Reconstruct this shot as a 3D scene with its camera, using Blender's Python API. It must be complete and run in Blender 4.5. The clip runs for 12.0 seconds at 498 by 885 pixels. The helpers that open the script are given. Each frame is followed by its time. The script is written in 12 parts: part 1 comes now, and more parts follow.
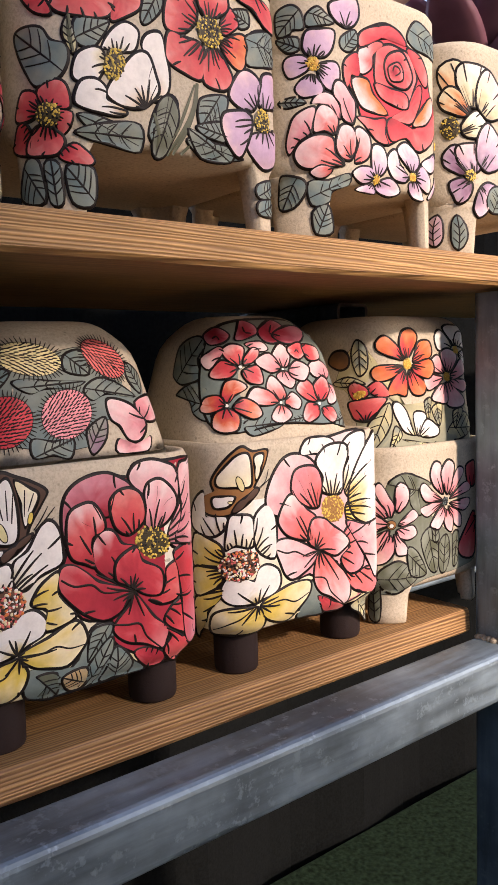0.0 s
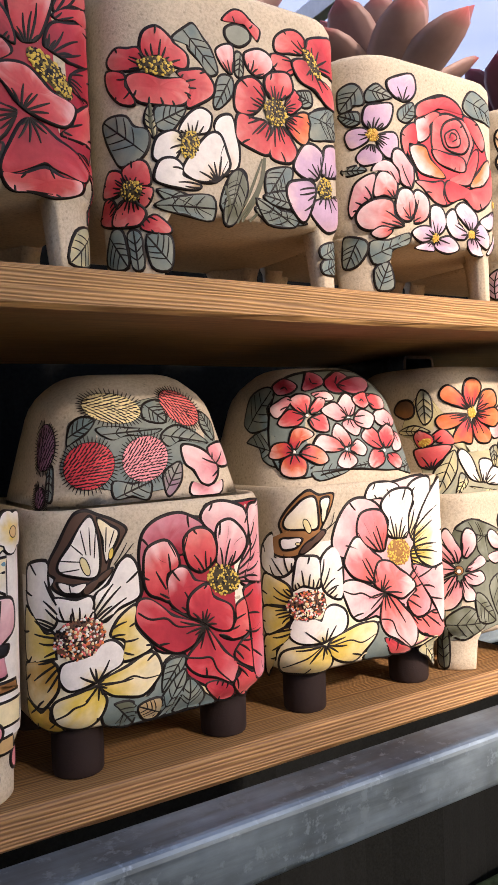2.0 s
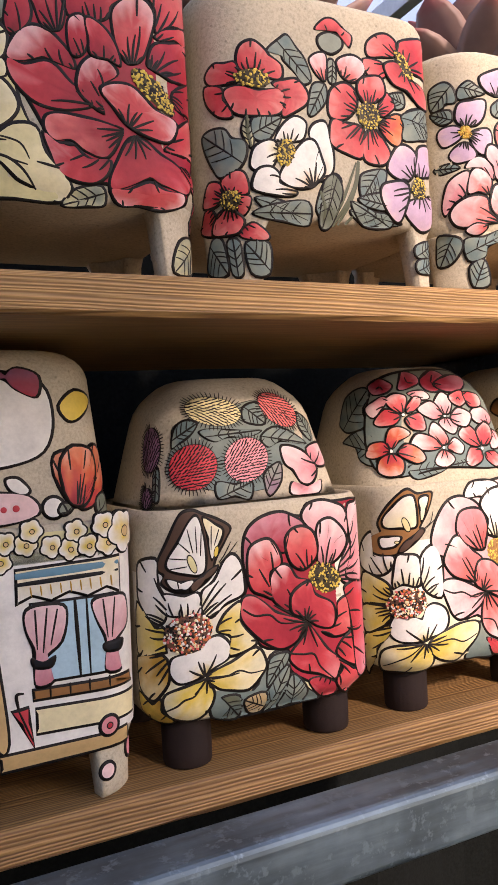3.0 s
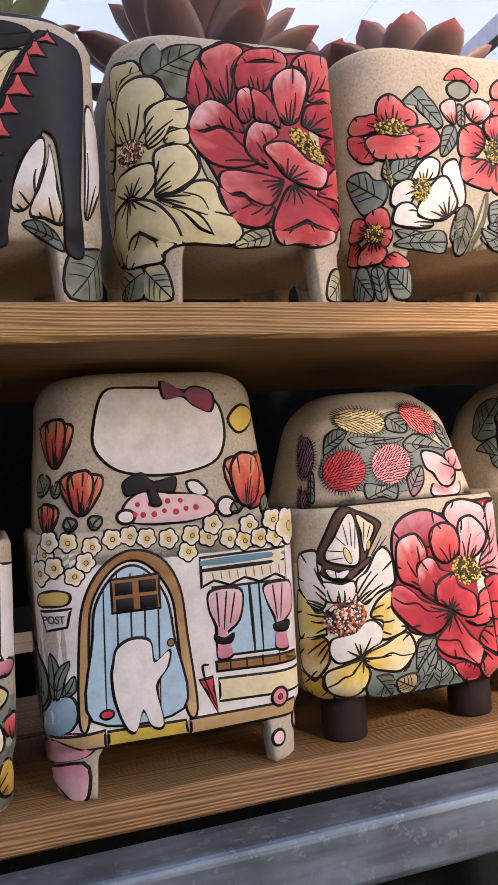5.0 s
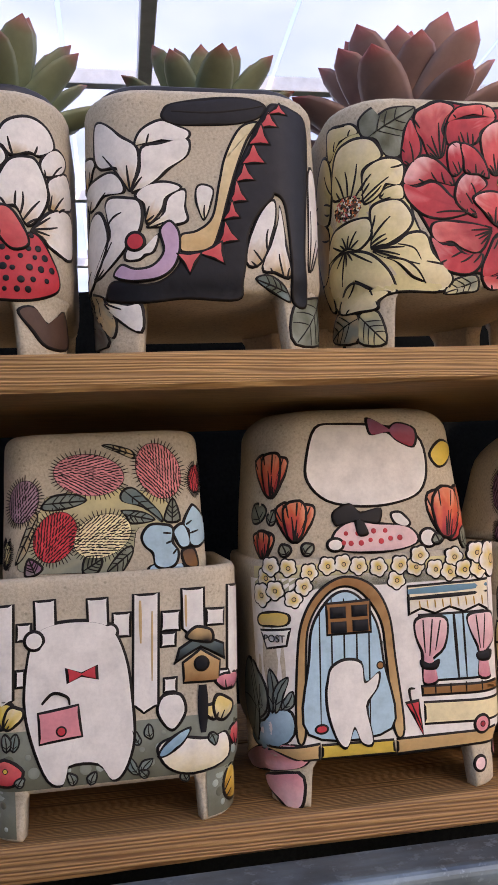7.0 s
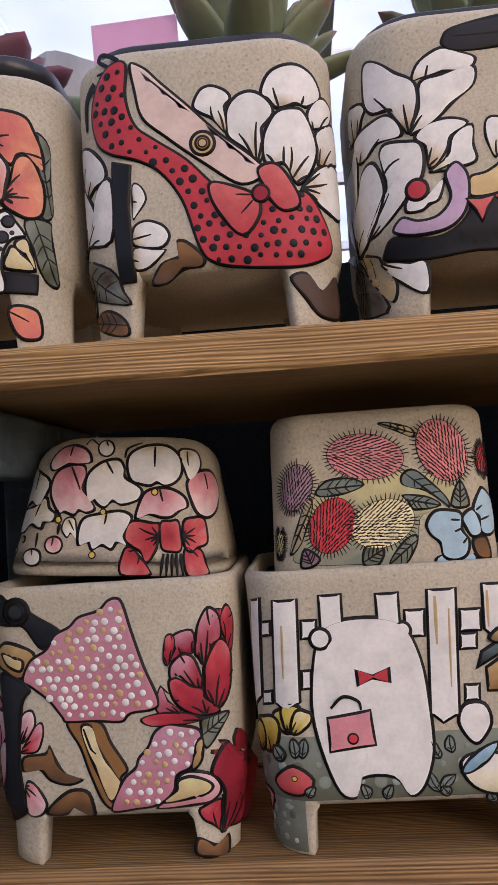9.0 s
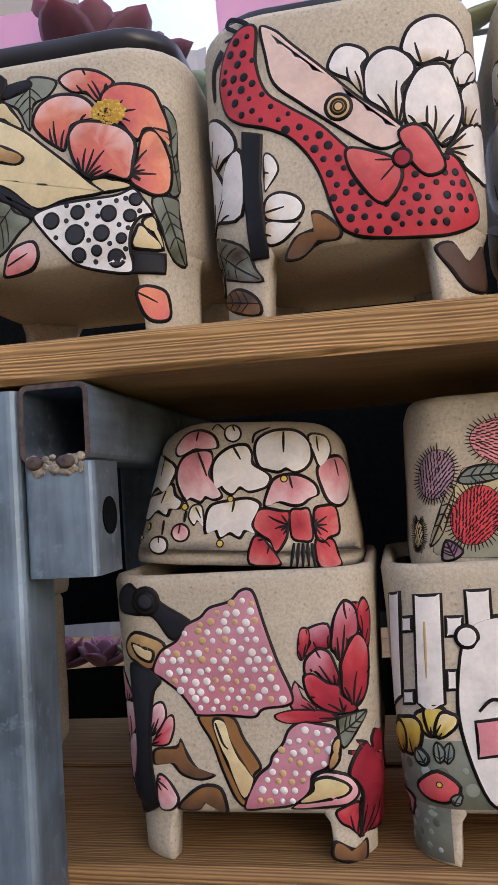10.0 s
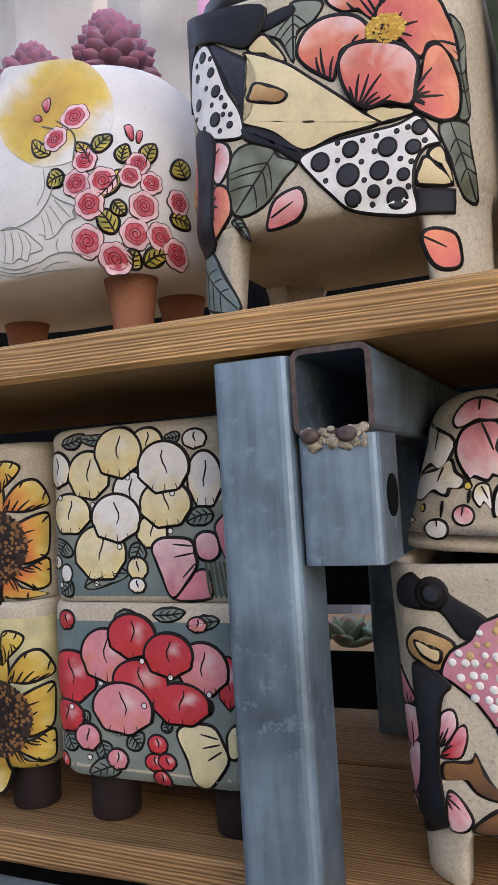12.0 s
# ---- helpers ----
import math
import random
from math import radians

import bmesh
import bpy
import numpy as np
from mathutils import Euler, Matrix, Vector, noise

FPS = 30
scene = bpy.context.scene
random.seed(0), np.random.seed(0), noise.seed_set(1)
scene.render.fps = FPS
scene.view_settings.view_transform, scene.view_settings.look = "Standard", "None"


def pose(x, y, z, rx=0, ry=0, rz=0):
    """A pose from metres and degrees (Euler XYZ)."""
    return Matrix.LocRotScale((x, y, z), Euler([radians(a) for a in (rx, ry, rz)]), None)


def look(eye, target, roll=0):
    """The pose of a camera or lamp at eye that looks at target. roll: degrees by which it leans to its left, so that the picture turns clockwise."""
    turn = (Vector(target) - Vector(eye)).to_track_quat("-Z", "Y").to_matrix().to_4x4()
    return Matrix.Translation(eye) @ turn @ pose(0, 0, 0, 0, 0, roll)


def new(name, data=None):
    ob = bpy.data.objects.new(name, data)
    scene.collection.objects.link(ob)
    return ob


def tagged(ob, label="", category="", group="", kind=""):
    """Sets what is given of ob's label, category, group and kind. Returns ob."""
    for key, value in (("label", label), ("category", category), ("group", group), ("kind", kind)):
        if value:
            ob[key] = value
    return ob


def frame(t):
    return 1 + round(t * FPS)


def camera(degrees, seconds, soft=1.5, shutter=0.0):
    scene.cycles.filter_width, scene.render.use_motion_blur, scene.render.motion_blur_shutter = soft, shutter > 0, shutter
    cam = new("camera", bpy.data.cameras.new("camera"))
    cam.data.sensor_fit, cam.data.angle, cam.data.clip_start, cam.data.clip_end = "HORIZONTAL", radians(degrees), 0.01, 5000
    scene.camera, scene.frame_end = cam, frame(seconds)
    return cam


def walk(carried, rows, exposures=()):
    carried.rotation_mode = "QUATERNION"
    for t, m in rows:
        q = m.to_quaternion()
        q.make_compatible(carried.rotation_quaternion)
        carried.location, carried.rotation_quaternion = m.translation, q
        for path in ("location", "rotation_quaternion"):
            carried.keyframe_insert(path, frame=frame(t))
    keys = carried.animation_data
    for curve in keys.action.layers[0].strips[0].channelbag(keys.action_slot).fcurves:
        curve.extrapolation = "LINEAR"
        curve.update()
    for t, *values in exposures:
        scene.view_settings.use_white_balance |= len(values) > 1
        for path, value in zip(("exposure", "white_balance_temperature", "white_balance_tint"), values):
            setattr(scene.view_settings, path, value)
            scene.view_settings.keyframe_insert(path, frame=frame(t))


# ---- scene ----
cam = camera(35.7, 12.0, soft=1.2)
PATH = [
    (0, (-0.015, 0.09, 1.341), (1.205, 1.663, 1.149), -1.8),
    (0.5, (-0.018, 0.084, 1.343), (1.189, 1.672, 1.203), -1.6),
    (1, (-0.02, 0.083, 1.34), (1.156, 1.698, 1.245), -1.6),
    (1.5, (-0.022, 0.075, 1.335), (1.11, 1.723, 1.28), -1.9),
    (2, (-0.025, 0.066, 1.334), (1.04, 1.759, 1.302), -2.3),
    (2.5, (-0.03, 0.06, 1.332), (0.945, 1.806, 1.313), -2.8),
    (3, (-0.038, 0.063, 1.333), (0.844, 1.858, 1.32), -3.3),
    (3.5, (-0.049, 0.064, 1.334), (0.74, 1.902, 1.323), -3.5),
    (3.7, (-0.053, 0.062, 1.335), (0.699, 1.915, 1.332), -3.6),
    (5.3, (-0.093, 0.015, 1.319), (0.521, 1.916, 1.415), -4.2),
    (5.5, (-0.097, 0.011, 1.319), (0.491, 1.92, 1.418), -4.0),
    (6, (-0.107, 0.012, 1.321), (0.419, 1.938, 1.433), -3.7),
    (6.5, (-0.122, 0.01, 1.323), (0.324, 1.954, 1.46), -3.4),
    (6.7, (-0.13, 0.004, 1.327), (0.269, 1.958, 1.471), -3.2),
    (8.3, (-0.17, 0.035, 1.341), (-0.12, 2.031, 1.461), -3.2),
    (8.5, (-0.176, 0.04, 1.338), (-0.181, 2.035, 1.475), -3.4),
    (9, (-0.191, 0.053, 1.335), (-0.319, 2.045, 1.47), -3.9),
    (9.5, (-0.201, 0.066, 1.332), (-0.446, 2.047, 1.467), -3.9),
    (10, (-0.215, 0.07, 1.336), (-0.572, 2.034, 1.455), -3.7),
    (10.5, (-0.227, 0.069, 1.334), (-0.686, 2.012, 1.46), -3.8),
    (11, (-0.236, 0.074, 1.334), (-0.804, 1.989, 1.443), -3.9),
    (11.5, (-0.25, 0.092, 1.333), (-0.936, 1.968, 1.434), -3.8),
    (12, (-0.273, 0.101, 1.339), (-1.064, 1.936, 1.427), -3.6),
]
walk(cam, [(t, look(eye, target, roll)) for t, eye, target, roll in PATH],
     [(0, 1.42, 7450, 28), (2.0, 1.63, 7600, 27), (3.7, 1.82, 7800, 28), (5.5, 1.96, 7900, 30), (6.5, 2.0, 8100, 30), (8.5, 1.98, 8250, 31), (9.5, 2.2, 8200, 28), (11.0, 2.34, 7900, 24), (12, 2.48, 7800, 23)])

# ---- world, sun, exposure ----
SUN_ELEV, SUN_AZ = 31.0, 14.0  # azimuth: degrees from straight behind the camera towards its right
world = bpy.data.worlds.new("sky")
scene.world = world
world.use_nodes = True
wn = world.node_tree.nodes
sky = wn.new("ShaderNodeTexSky")
sky.sky_type = "NISHITA"
sky.sun_disc = False
sky.sun_elevation = radians(SUN_ELEV)
sky.sun_rotation = radians(180 - SUN_AZ)
wn["Background"].inputs[1].default_value = 0.15
world.node_tree.links.new(sky.outputs[0], wn["Background"].inputs[0])
sun = new("sun", bpy.data.lights.new("sun", "SUN"))
sun.data.energy, sun.data.angle, sun.data.color = 1.9, radians(3.0), (1.0, 0.93, 0.82)
_e, _a = radians(SUN_ELEV), radians(SUN_AZ)
SUN_FROM = Vector((math.sin(_a) * math.cos(_e), -math.cos(_a) * math.cos(_e), math.sin(_e)))
sun.matrix_world = look(SUN_FROM * 10, (0, 0, 0))
BLOCKER_END = 5.93 * math.tan(_a) + 0.235  # where the added tall sun blocker ends and lets the sun in


# ---- materials ----
def mat(name, rough=0.6, metal=0.0, spec=0.5):
    m = bpy.data.materials.new(name)
    m.use_nodes = True
    b = m.node_tree.nodes["Principled BSDF"]
    b.inputs["Roughness"].default_value = rough
    b.inputs["Metallic"].default_value = metal
    b.inputs["Specular IOR Level"].default_value = spec
    return m, m.node_tree, b


def node(nt, kind, **vals):
    n = nt.nodes.new(kind)
    for k, v in vals.items():
        n.inputs[k].default_value = v
    return n


def noise_tex(nt, scale, detail=4.0, rough=0.55, vec=None):
    n = node(nt, "ShaderNodeTexNoise", Scale=scale, Detail=detail, Roughness=rough)
    if vec is None:
        vec = nt.nodes.new("ShaderNodeTexCoord").outputs["Object"]
    nt.links.new(vec, n.inputs["Vector"])
    return n


def ramp(nt, src, stops):
    r = nt.nodes.new("ShaderNodeValToRGB")
    while len(r.color_ramp.elements) < len(stops):
        r.color_ramp.elements.new(0.5)
    for e, (p, c) in zip(r.color_ramp.elements, stops):
        e.position = p
        e.color = (c, c, c, 1) if isinstance(c, float) else (*c, 1)
    nt.links.new(src, r.inputs[0])
    return r


def mixc(nt, mode, fac, a, b):
    n = nt.nodes.new("ShaderNodeMix")
    n.data_type = "RGBA"
    n.blend_type = mode
    for sock, v in ((n.inputs[0], fac), (n.inputs[6], a), (n.inputs[7], b)):
        if hasattr(v, "is_output"):
            nt.links.new(v, sock)
        else:
            sock.default_value = v if isinstance(v, float) else (*v, 1)
    return n.outputs[2]


def bump(nt, bsdf, height, strength, dist):
    n = node(nt, "ShaderNodeBump", Strength=strength, Distance=dist)
    nt.links.new(height, n.inputs["Height"])
    nt.links.new(n.outputs[0], bsdf.inputs["Normal"])
    return n


def wood_mat(name, light, dark, seed, rings=27.0):
    m, nt, b = mat(name, 0.62)
    co = nt.nodes.new("ShaderNodeTexCoord")
    mp = nt.nodes.new("ShaderNodeMapping")
    mp.inputs["Location"].default_value = (seed, seed * 0.37, seed * 0.11)
    mp.inputs["Scale"].default_value = (0.22, 14.0, 14.0)
    nt.links.new(co.outputs["Object"], mp.inputs[0])
    warp = noise_tex(nt, 2.2, 3.0, 0.5, mp.outputs[0])
    add = nt.nodes.new("ShaderNodeMix")
    add.data_type = "VECTOR"
    add.inputs[0].default_value = 0.10
    nt.links.new(mp.outputs[0], add.inputs[4])
    nt.links.new(warp.outputs["Color"], add.inputs[5])
    wave = node(nt, "ShaderNodeTexWave", Scale=rings, Distortion=5.5, Detail=2.0)
    wave.inputs["Detail Scale"].default_value = 0.7
    wave.wave_type = "BANDS"
    wave.bands_direction = "DIAGONAL"
    nt.links.new(add.outputs[1], wave.inputs["Vector"])
    base = ramp(nt, wave.outputs["Fac"], [(0.0, dark), (0.35, tuple(0.55 * a + 0.45 * c for a, c in zip(light, dark))), (0.7, light), (1.0, tuple(1.12 * a for a in light))])
    mp2 = nt.nodes.new("ShaderNodeMapping")
    mp2.inputs["Scale"].default_value = (9.0, 520.0, 520.0)
    nt.links.new(co.outputs["Object"], mp2.inputs[0])
    fib = noise_tex(nt, 1.0, 5.0, 0.6, mp2.outputs[0])
    fr = ramp(nt, fib.outputs["Fac"], [(0.3, 0.5), (0.62, 1.05)])
    blot = noise_tex(nt, 9.0, 4.0)
    br = ramp(nt, blot.outputs["Fac"], [(0.3, 0.72), (0.65, 1.05)])
    c = mixc(nt, "MULTIPLY", 0.8, base.outputs[0], fr.outputs[0])
    c = mixc(nt, "MULTIPLY", 0.8, c, br.outputs[0])
    nt.links.new(c, b.inputs["Base Color"])
    h = mixc(nt, "MULTIPLY", 1.0, wave.outputs["Color"], fr.outputs[0])
    bump(nt, b, h, 0.5, 0.0008)
    return m


def steel_mat(name, tone, rough):
    m, nt, b = mat(name, rough, 0.75)
    big = noise_tex(nt, 16.0, 5.0)
    co = nt.nodes.new("ShaderNodeTexCoord")
    mp = nt.nodes.new("ShaderNodeMapping")
    mp.inputs["Scale"].default_value = (7.0, 60.0, 60.0)
    nt.links.new(co.outputs["Object"], mp.inputs[0])
    streak = noise_tex(nt, 3.0, 4.0, 0.6, mp.outputs[0])
    spots = noise_tex(nt, 130.0, 3.0, 0.7)
    c1 = ramp(nt, big.outputs["Fac"], [(0.28, tuple(0.45 * t for t in tone)), (0.5, tone), (0.72, tuple(min(1, 1.5 * t) for t in tone))])
    c2 = ramp(nt, streak.outputs["Fac"], [(0.3, 0.55), (0.65, 1.15)])
    c3 = ramp(nt, spots.outputs["Fac"], [(0.56, 0.0), (0.66, 0.9)])
    c = mixc(nt, "MULTIPLY", 0.7, c1.outputs[0], c2.outputs[0])
    c = mixc(nt, "MIX", c3.outputs[0], c, tuple(min(1, 1.25 * t) for t in tone))
    nt.links.new(c, b.inputs["Base Color"])
    rr = ramp(nt, streak.outputs["Fac"], [(0.3, rough - 0.1), (0.7, rough + 0.15)])
    nt.links.new(rr.outputs[0], b.inputs["Roughness"])
    bump(nt, b, spots.outputs["Fac"], 0.15, 0.0005)
    return m


def clay_mat(name, tone, speck=0.5, grain=0.35):
    m, nt, b = mat(name, 0.78, 0.0, 0.35)
    big = noise_tex(nt, 22.0, 4.0)
    fine = noise_tex(nt, 620.0, 3.0, 0.7)
    pits = nt.nodes.new("ShaderNodeTexVoronoi")
    pits.inputs["Scale"].default_value = 210.0
    nt.links.new(nt.nodes.new("ShaderNodeTexCoord").outputs["Object"], pits.inputs["Vector"])
    c1 = ramp(nt, big.outputs["Fac"], [(0.25, tuple(0.84 * t for t in tone)), (0.7, tuple(1.06 * t for t in tone))])
    c2 = ramp(nt, fine.outputs["Fac"], [(0.3, 0.66), (0.6, 1.06)])
    pr = ramp(nt, pits.outputs["Distance"], [(0.08, 0.42), (0.2, 1.0)])
    c = mixc(nt, "MULTIPLY", min(0.7, 1.4 * speck), c1.outputs[0], c2.outputs[0])
    c = mixc(nt, "MULTIPLY", speck, c, pr.outputs[0])
    nt.links.new(c, b.inputs["Base Color"])
    h = mixc(nt, "MULTIPLY", 0.6, c2.outputs[0], pr.outputs[0])
    bump(nt, b, h, grain, 0.0006)
    return m


def paint_mat(name):
    """Hand-brushed underglaze: the brushed colour is carried by the mesh."""
    m, nt, b = mat(name, 0.44, 0.0, 0.22)
    at = nt.nodes.new("ShaderNodeAttribute")
    at.attribute_name = "paint"
    wash = noise_tex(nt, 75.0, 4.0, 0.6)
    fine = noise_tex(nt, 480.0, 3.0, 0.65)
    w = ramp(nt, wash.outputs["Fac"], [(0.28, 0.80), (0.5, 0.97), (0.75, 1.10)])
    f = ramp(nt, fine.outputs["Fac"], [(0.3, 0.88), (0.62, 1.02)])
    c = mixc(nt, "MULTIPLY", 0.85, at.outputs["Color"], w.outputs[0])
    c = mixc(nt, "MULTIPLY", 0.6, c, f.outputs[0])
    nt.links.new(c, b.inputs["Base Color"])
    rr = ramp(nt, wash.outputs["Fac"], [(0.3, 0.38), (0.7, 0.6)])
    nt.links.new(rr.outputs[0], b.inputs["Roughness"])
    h = mixc(nt, "ADD", 0.5, wash.outputs["Color"], fine.outputs["Color"])
    bump(nt, b, h, 0.28, 0.0006)
    return m


def plain_mat(name, tone, rough=0.5, metal=0.0, var=0.25, scale=60.0, bumpy=0.1, spec=0.5):
    m, nt, b = mat(name, rough, metal, spec)
    n = noise_tex(nt, scale, 4.0)
    r = ramp(nt, n.outputs["Fac"], [(0.3, tuple((1 - var) * t for t in tone)), (0.7, tuple(min(1.0, (1 + var) * t) for t in tone))])
    nt.links.new(r.outputs[0], b.inputs["Base Color"])
    if bumpy:
        bump(nt, b, n.outputs["Fac"], bumpy, 0.001)
    return m


WOOD = wood_mat("pine_board", (0.55, 0.31, 0.115), (0.33, 0.165, 0.055), 0.0, 33.0)
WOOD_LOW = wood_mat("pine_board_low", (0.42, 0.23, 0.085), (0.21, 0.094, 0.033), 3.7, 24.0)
STEEL = steel_mat("galvanised_steel", (0.205, 0.275, 0.32), 0.54)
STEEL_CUT = plain_mat("cut_steel", (0.10, 0.07, 0.06), 0.7, 0.3, 0.4, 300.0, 0.3)
CLAY = clay_mat("buff_clay", (0.56, 0.49, 0.37))
WHITE_CLAY = clay_mat("white_glaze", (0.72, 0.70, 0.66), 0.15, 0.12)
PAINT = paint_mat("brushed_glaze")
DARK_LEG = clay_mat("dark_brown_clay", (0.018, 0.009, 0.008), 0.3, 0.2)
TERRA = clay_mat("terracotta", (0.36, 0.15, 0.085), 0.4, 0.3)
BLACK_PLASTIC = plain_mat("black_plastic", (0.018, 0.018, 0.022), 0.35)
SOIL = plain_mat("potting_soil", (0.05, 0.035, 0.025), 0.9, 0.0, 0.5, 200.0, 1.0)
# near-black tone that stands in for deep shade
NEAR_BLACK = plain_mat("near_black", (0.005, 0.006, 0.006), 0.95, 0.0, 0.4, 300.0, 0.3, 0.06)
TARP = plain_mat("tarpaulin", (0.33, 0.32, 0.31), 0.8, 0.0, 0.25, 3.0, 0.2)
# pale warm tone of the added sun blockers, kept bright for bounced light
PALE_BLOCKER = plain_mat("pale_blocker", (0.78, 0.73, 0.64), 0.9, 0.0, 0.15, 4.0, 0.2)
WHITE_STEEL = plain_mat("white_steel", (0.70, 0.72, 0.74), 0.5, 0.0, 0.1, 20.0, 0.0)
PINK_CARD = plain_mat("pink_card", (0.72, 0.36, 0.55), 0.6, 0.0, 0.06, 30.0, 0.0)
GREEN_CARD = plain_mat("green_card", (0.16, 0.24, 0.10), 0.6, 0.0, 0.1, 30.0, 0.0)


def roofing_mat():
    """Sheeting that lets most of the daylight through."""
    m, nt, b = mat("roofing", 0.35)
    n = noise_tex(nt, 1.3, 3.0)
    r = ramp(nt, n.outputs["Fac"], [(0.3, (0.52, 0.60, 0.70)), (0.7, (0.64, 0.70, 0.78))])
    tr = nt.nodes.new("ShaderNodeBsdfTransparent")
    tl = nt.nodes.new("ShaderNodeBsdfTranslucent")
    nt.links.new(r.outputs[0], tr.inputs[0])
    nt.links.new(r.outputs[0], tl.inputs[0])
    mx = nt.nodes.new("ShaderNodeMixShader")
    mx.inputs[0].default_value = 0.45
    nt.links.new(tr.outputs[0], mx.inputs[1])
    nt.links.new(tl.outputs[0], mx.inputs[2])
    nt.links.new(mx.outputs[0], nt.nodes["Material Output"].inputs[0])
    return m


ROOFING = roofing_mat()
# green darkened almost to black, so the unlit floor's shade is in its colour
SHADED_GREEN = plain_mat("shaded_green", (0.010, 0.020, 0.011), 0.95, 0.0, 0.6, 160.0, 1.0, 0.08)
WELD = plain_mat("weld_slag", (0.34, 0.29, 0.21), 0.6, 0.3, 0.5, 400.0, 0.8)


def leaf_mat(name, body, tip):
    """A fleshy leaf, powdery, flushed towards its point (the leaf's own x runs from 0 to 1)."""
    m, nt, b = mat(name, 0.5, 0.0, 0.4)
    co = nt.nodes.new("ShaderNodeTexCoord")
    sp = nt.nodes.new("ShaderNodeSeparateXYZ")
    nt.links.new(co.outputs["Object"], sp.inputs[0])
    r = ramp(nt, sp.outputs["X"], [(0.2, body), (0.86, tuple(0.8 * a + 0.2 * c for a, c in zip(body, tip))), (0.99, tip)])
    n = noise_tex(nt, 3.0, 4.0)
    v = ramp(nt, n.outputs["Fac"], [(0.3, 0.7), (0.7, 1.2)])
    c = mixc(nt, "MULTIPLY", 0.8, r.outputs[0], v.outputs[0])
    info = nt.nodes.new("ShaderNodeObjectInfo")
    rv = ramp(nt, info.outputs["Random"], [(0.0, 0.75), (1.0, 1.2)])
    c = mixc(nt, "MULTIPLY", 0.7, c, rv.outputs[0])
    nt.links.new(c, b.inputs["Base Color"])
    b.inputs["Subsurface Weight"].default_value = 0.08
    b.inputs["Subsurface Radius"].default_value = (0.004, 0.002, 0.001)
    return m


LEAF_GREEN = leaf_mat("agave_green", (0.19, 0.26, 0.15), (0.28, 0.07, 0.06))
LEAF_BRONZE = leaf_mat("bronze_leaf", (0.29, 0.215, 0.19), (0.40, 0.08, 0.08))
LEAF_PLUM = leaf_mat("plum_leaf", (0.17, 0.075, 0.10), (0.22, 0.03, 0.06))
LEAF_MAUVE = leaf_mat("mauve_leaf", (0.27, 0.14, 0.18), (0.36, 0.10, 0.16))
LEAF_PALE = leaf_mat("pale_green_leaf", (0.26, 0.38, 0.26), (0.32, 0.36, 0.24))


# ---- building helpers ----
def mesh_ob(name, bm, material, parent=None, label="", smooth=False):
    me = bpy.data.meshes.new(name)
    bm.normal_update()
    bm.to_mesh(me)
    bm.free()
    for m in material if isinstance(material, (list, tuple)) else (material,):
        me.materials.append(m)
    if smooth:
        me.polygons.foreach_set("use_smooth", [True] * len(me.polygons))
    ob = new(name, me)
    if parent is not None:
        ob.parent = parent
    if label:
        ob["label"] = label
    return ob


def part(name, bm, material, parent, label="", smooth=False):
    return mesh_ob(name, bm, material, parent, label, smooth)


def thing(name, label, category, m=None, group="", kind=""):
    e = new(name)
    e.empty_display_size = 0.02
    if m is not None:
        e.matrix_world = m
    return tagged(e, label, category, group, kind)


def box_bm(x0, x1, y0, y1, z0, z1, bevel=0.0, seg=2):
    bm = bmesh.new()
    bmesh.ops.create_cube(bm, size=1.0)
    for v in bm.verts:
        v.co = Vector((x0 + (v.co.x + 0.5) * (x1 - x0), y0 + (v.co.y + 0.5) * (y1 - y0), z0 + (v.co.z + 0.5) * (z1 - z0)))
    if bevel:
        bmesh.ops.bevel(bm, geom=bm.edges[:], offset=bevel, segments=seg, affect="EDGES", profile=0.5)
    return bm


def board_bm(length, depth, thick, seed, wob=0.0012, nx=80):
    """A sawn board along x, its top at z = 0 and its front at y = 0, with soft uneven edges."""
    bm = bmesh.new()
    c = 0.0025
    prof = [(0, -thick + c), (0, -c), (c * 0.4, -c * 0.4), (c, 0), (depth * 0.35, 0.0), (depth * 0.7, 0), (depth, 0), (depth, -thick), (depth * 0.5, -thick), (c, -thick)]
    rings = []
    for i in range(nx + 1):
        x = length * i / nx
        ring = []
        for j, (y, z) in enumerate(prof):
            n = noise.noise(Vector((x * 9 + seed, j * 0.35, seed)))
            n2 = noise.noise(Vector((x * 45 + seed, j * 1.7, seed + 5)))
            f = wob * n + 0.35 * wob * n2
            ring.append(bm.verts.new((x, y + (f if y < depth * 0.5 else 0), z + f * 0.7)))
        rings.append(ring)
    k = len(prof)
    for a, b in zip(rings, rings[1:]):
        for j in range(k):
            bm.faces.new((a[j], a[(j + 1) % k], b[(j + 1) % k], b[j]))
    bm.faces.new(rings[0][::-1])
    bm.faces.new(rings[-1])
    bmesh.ops.recalc_face_normals(bm, faces=bm.faces[:])
    return bm


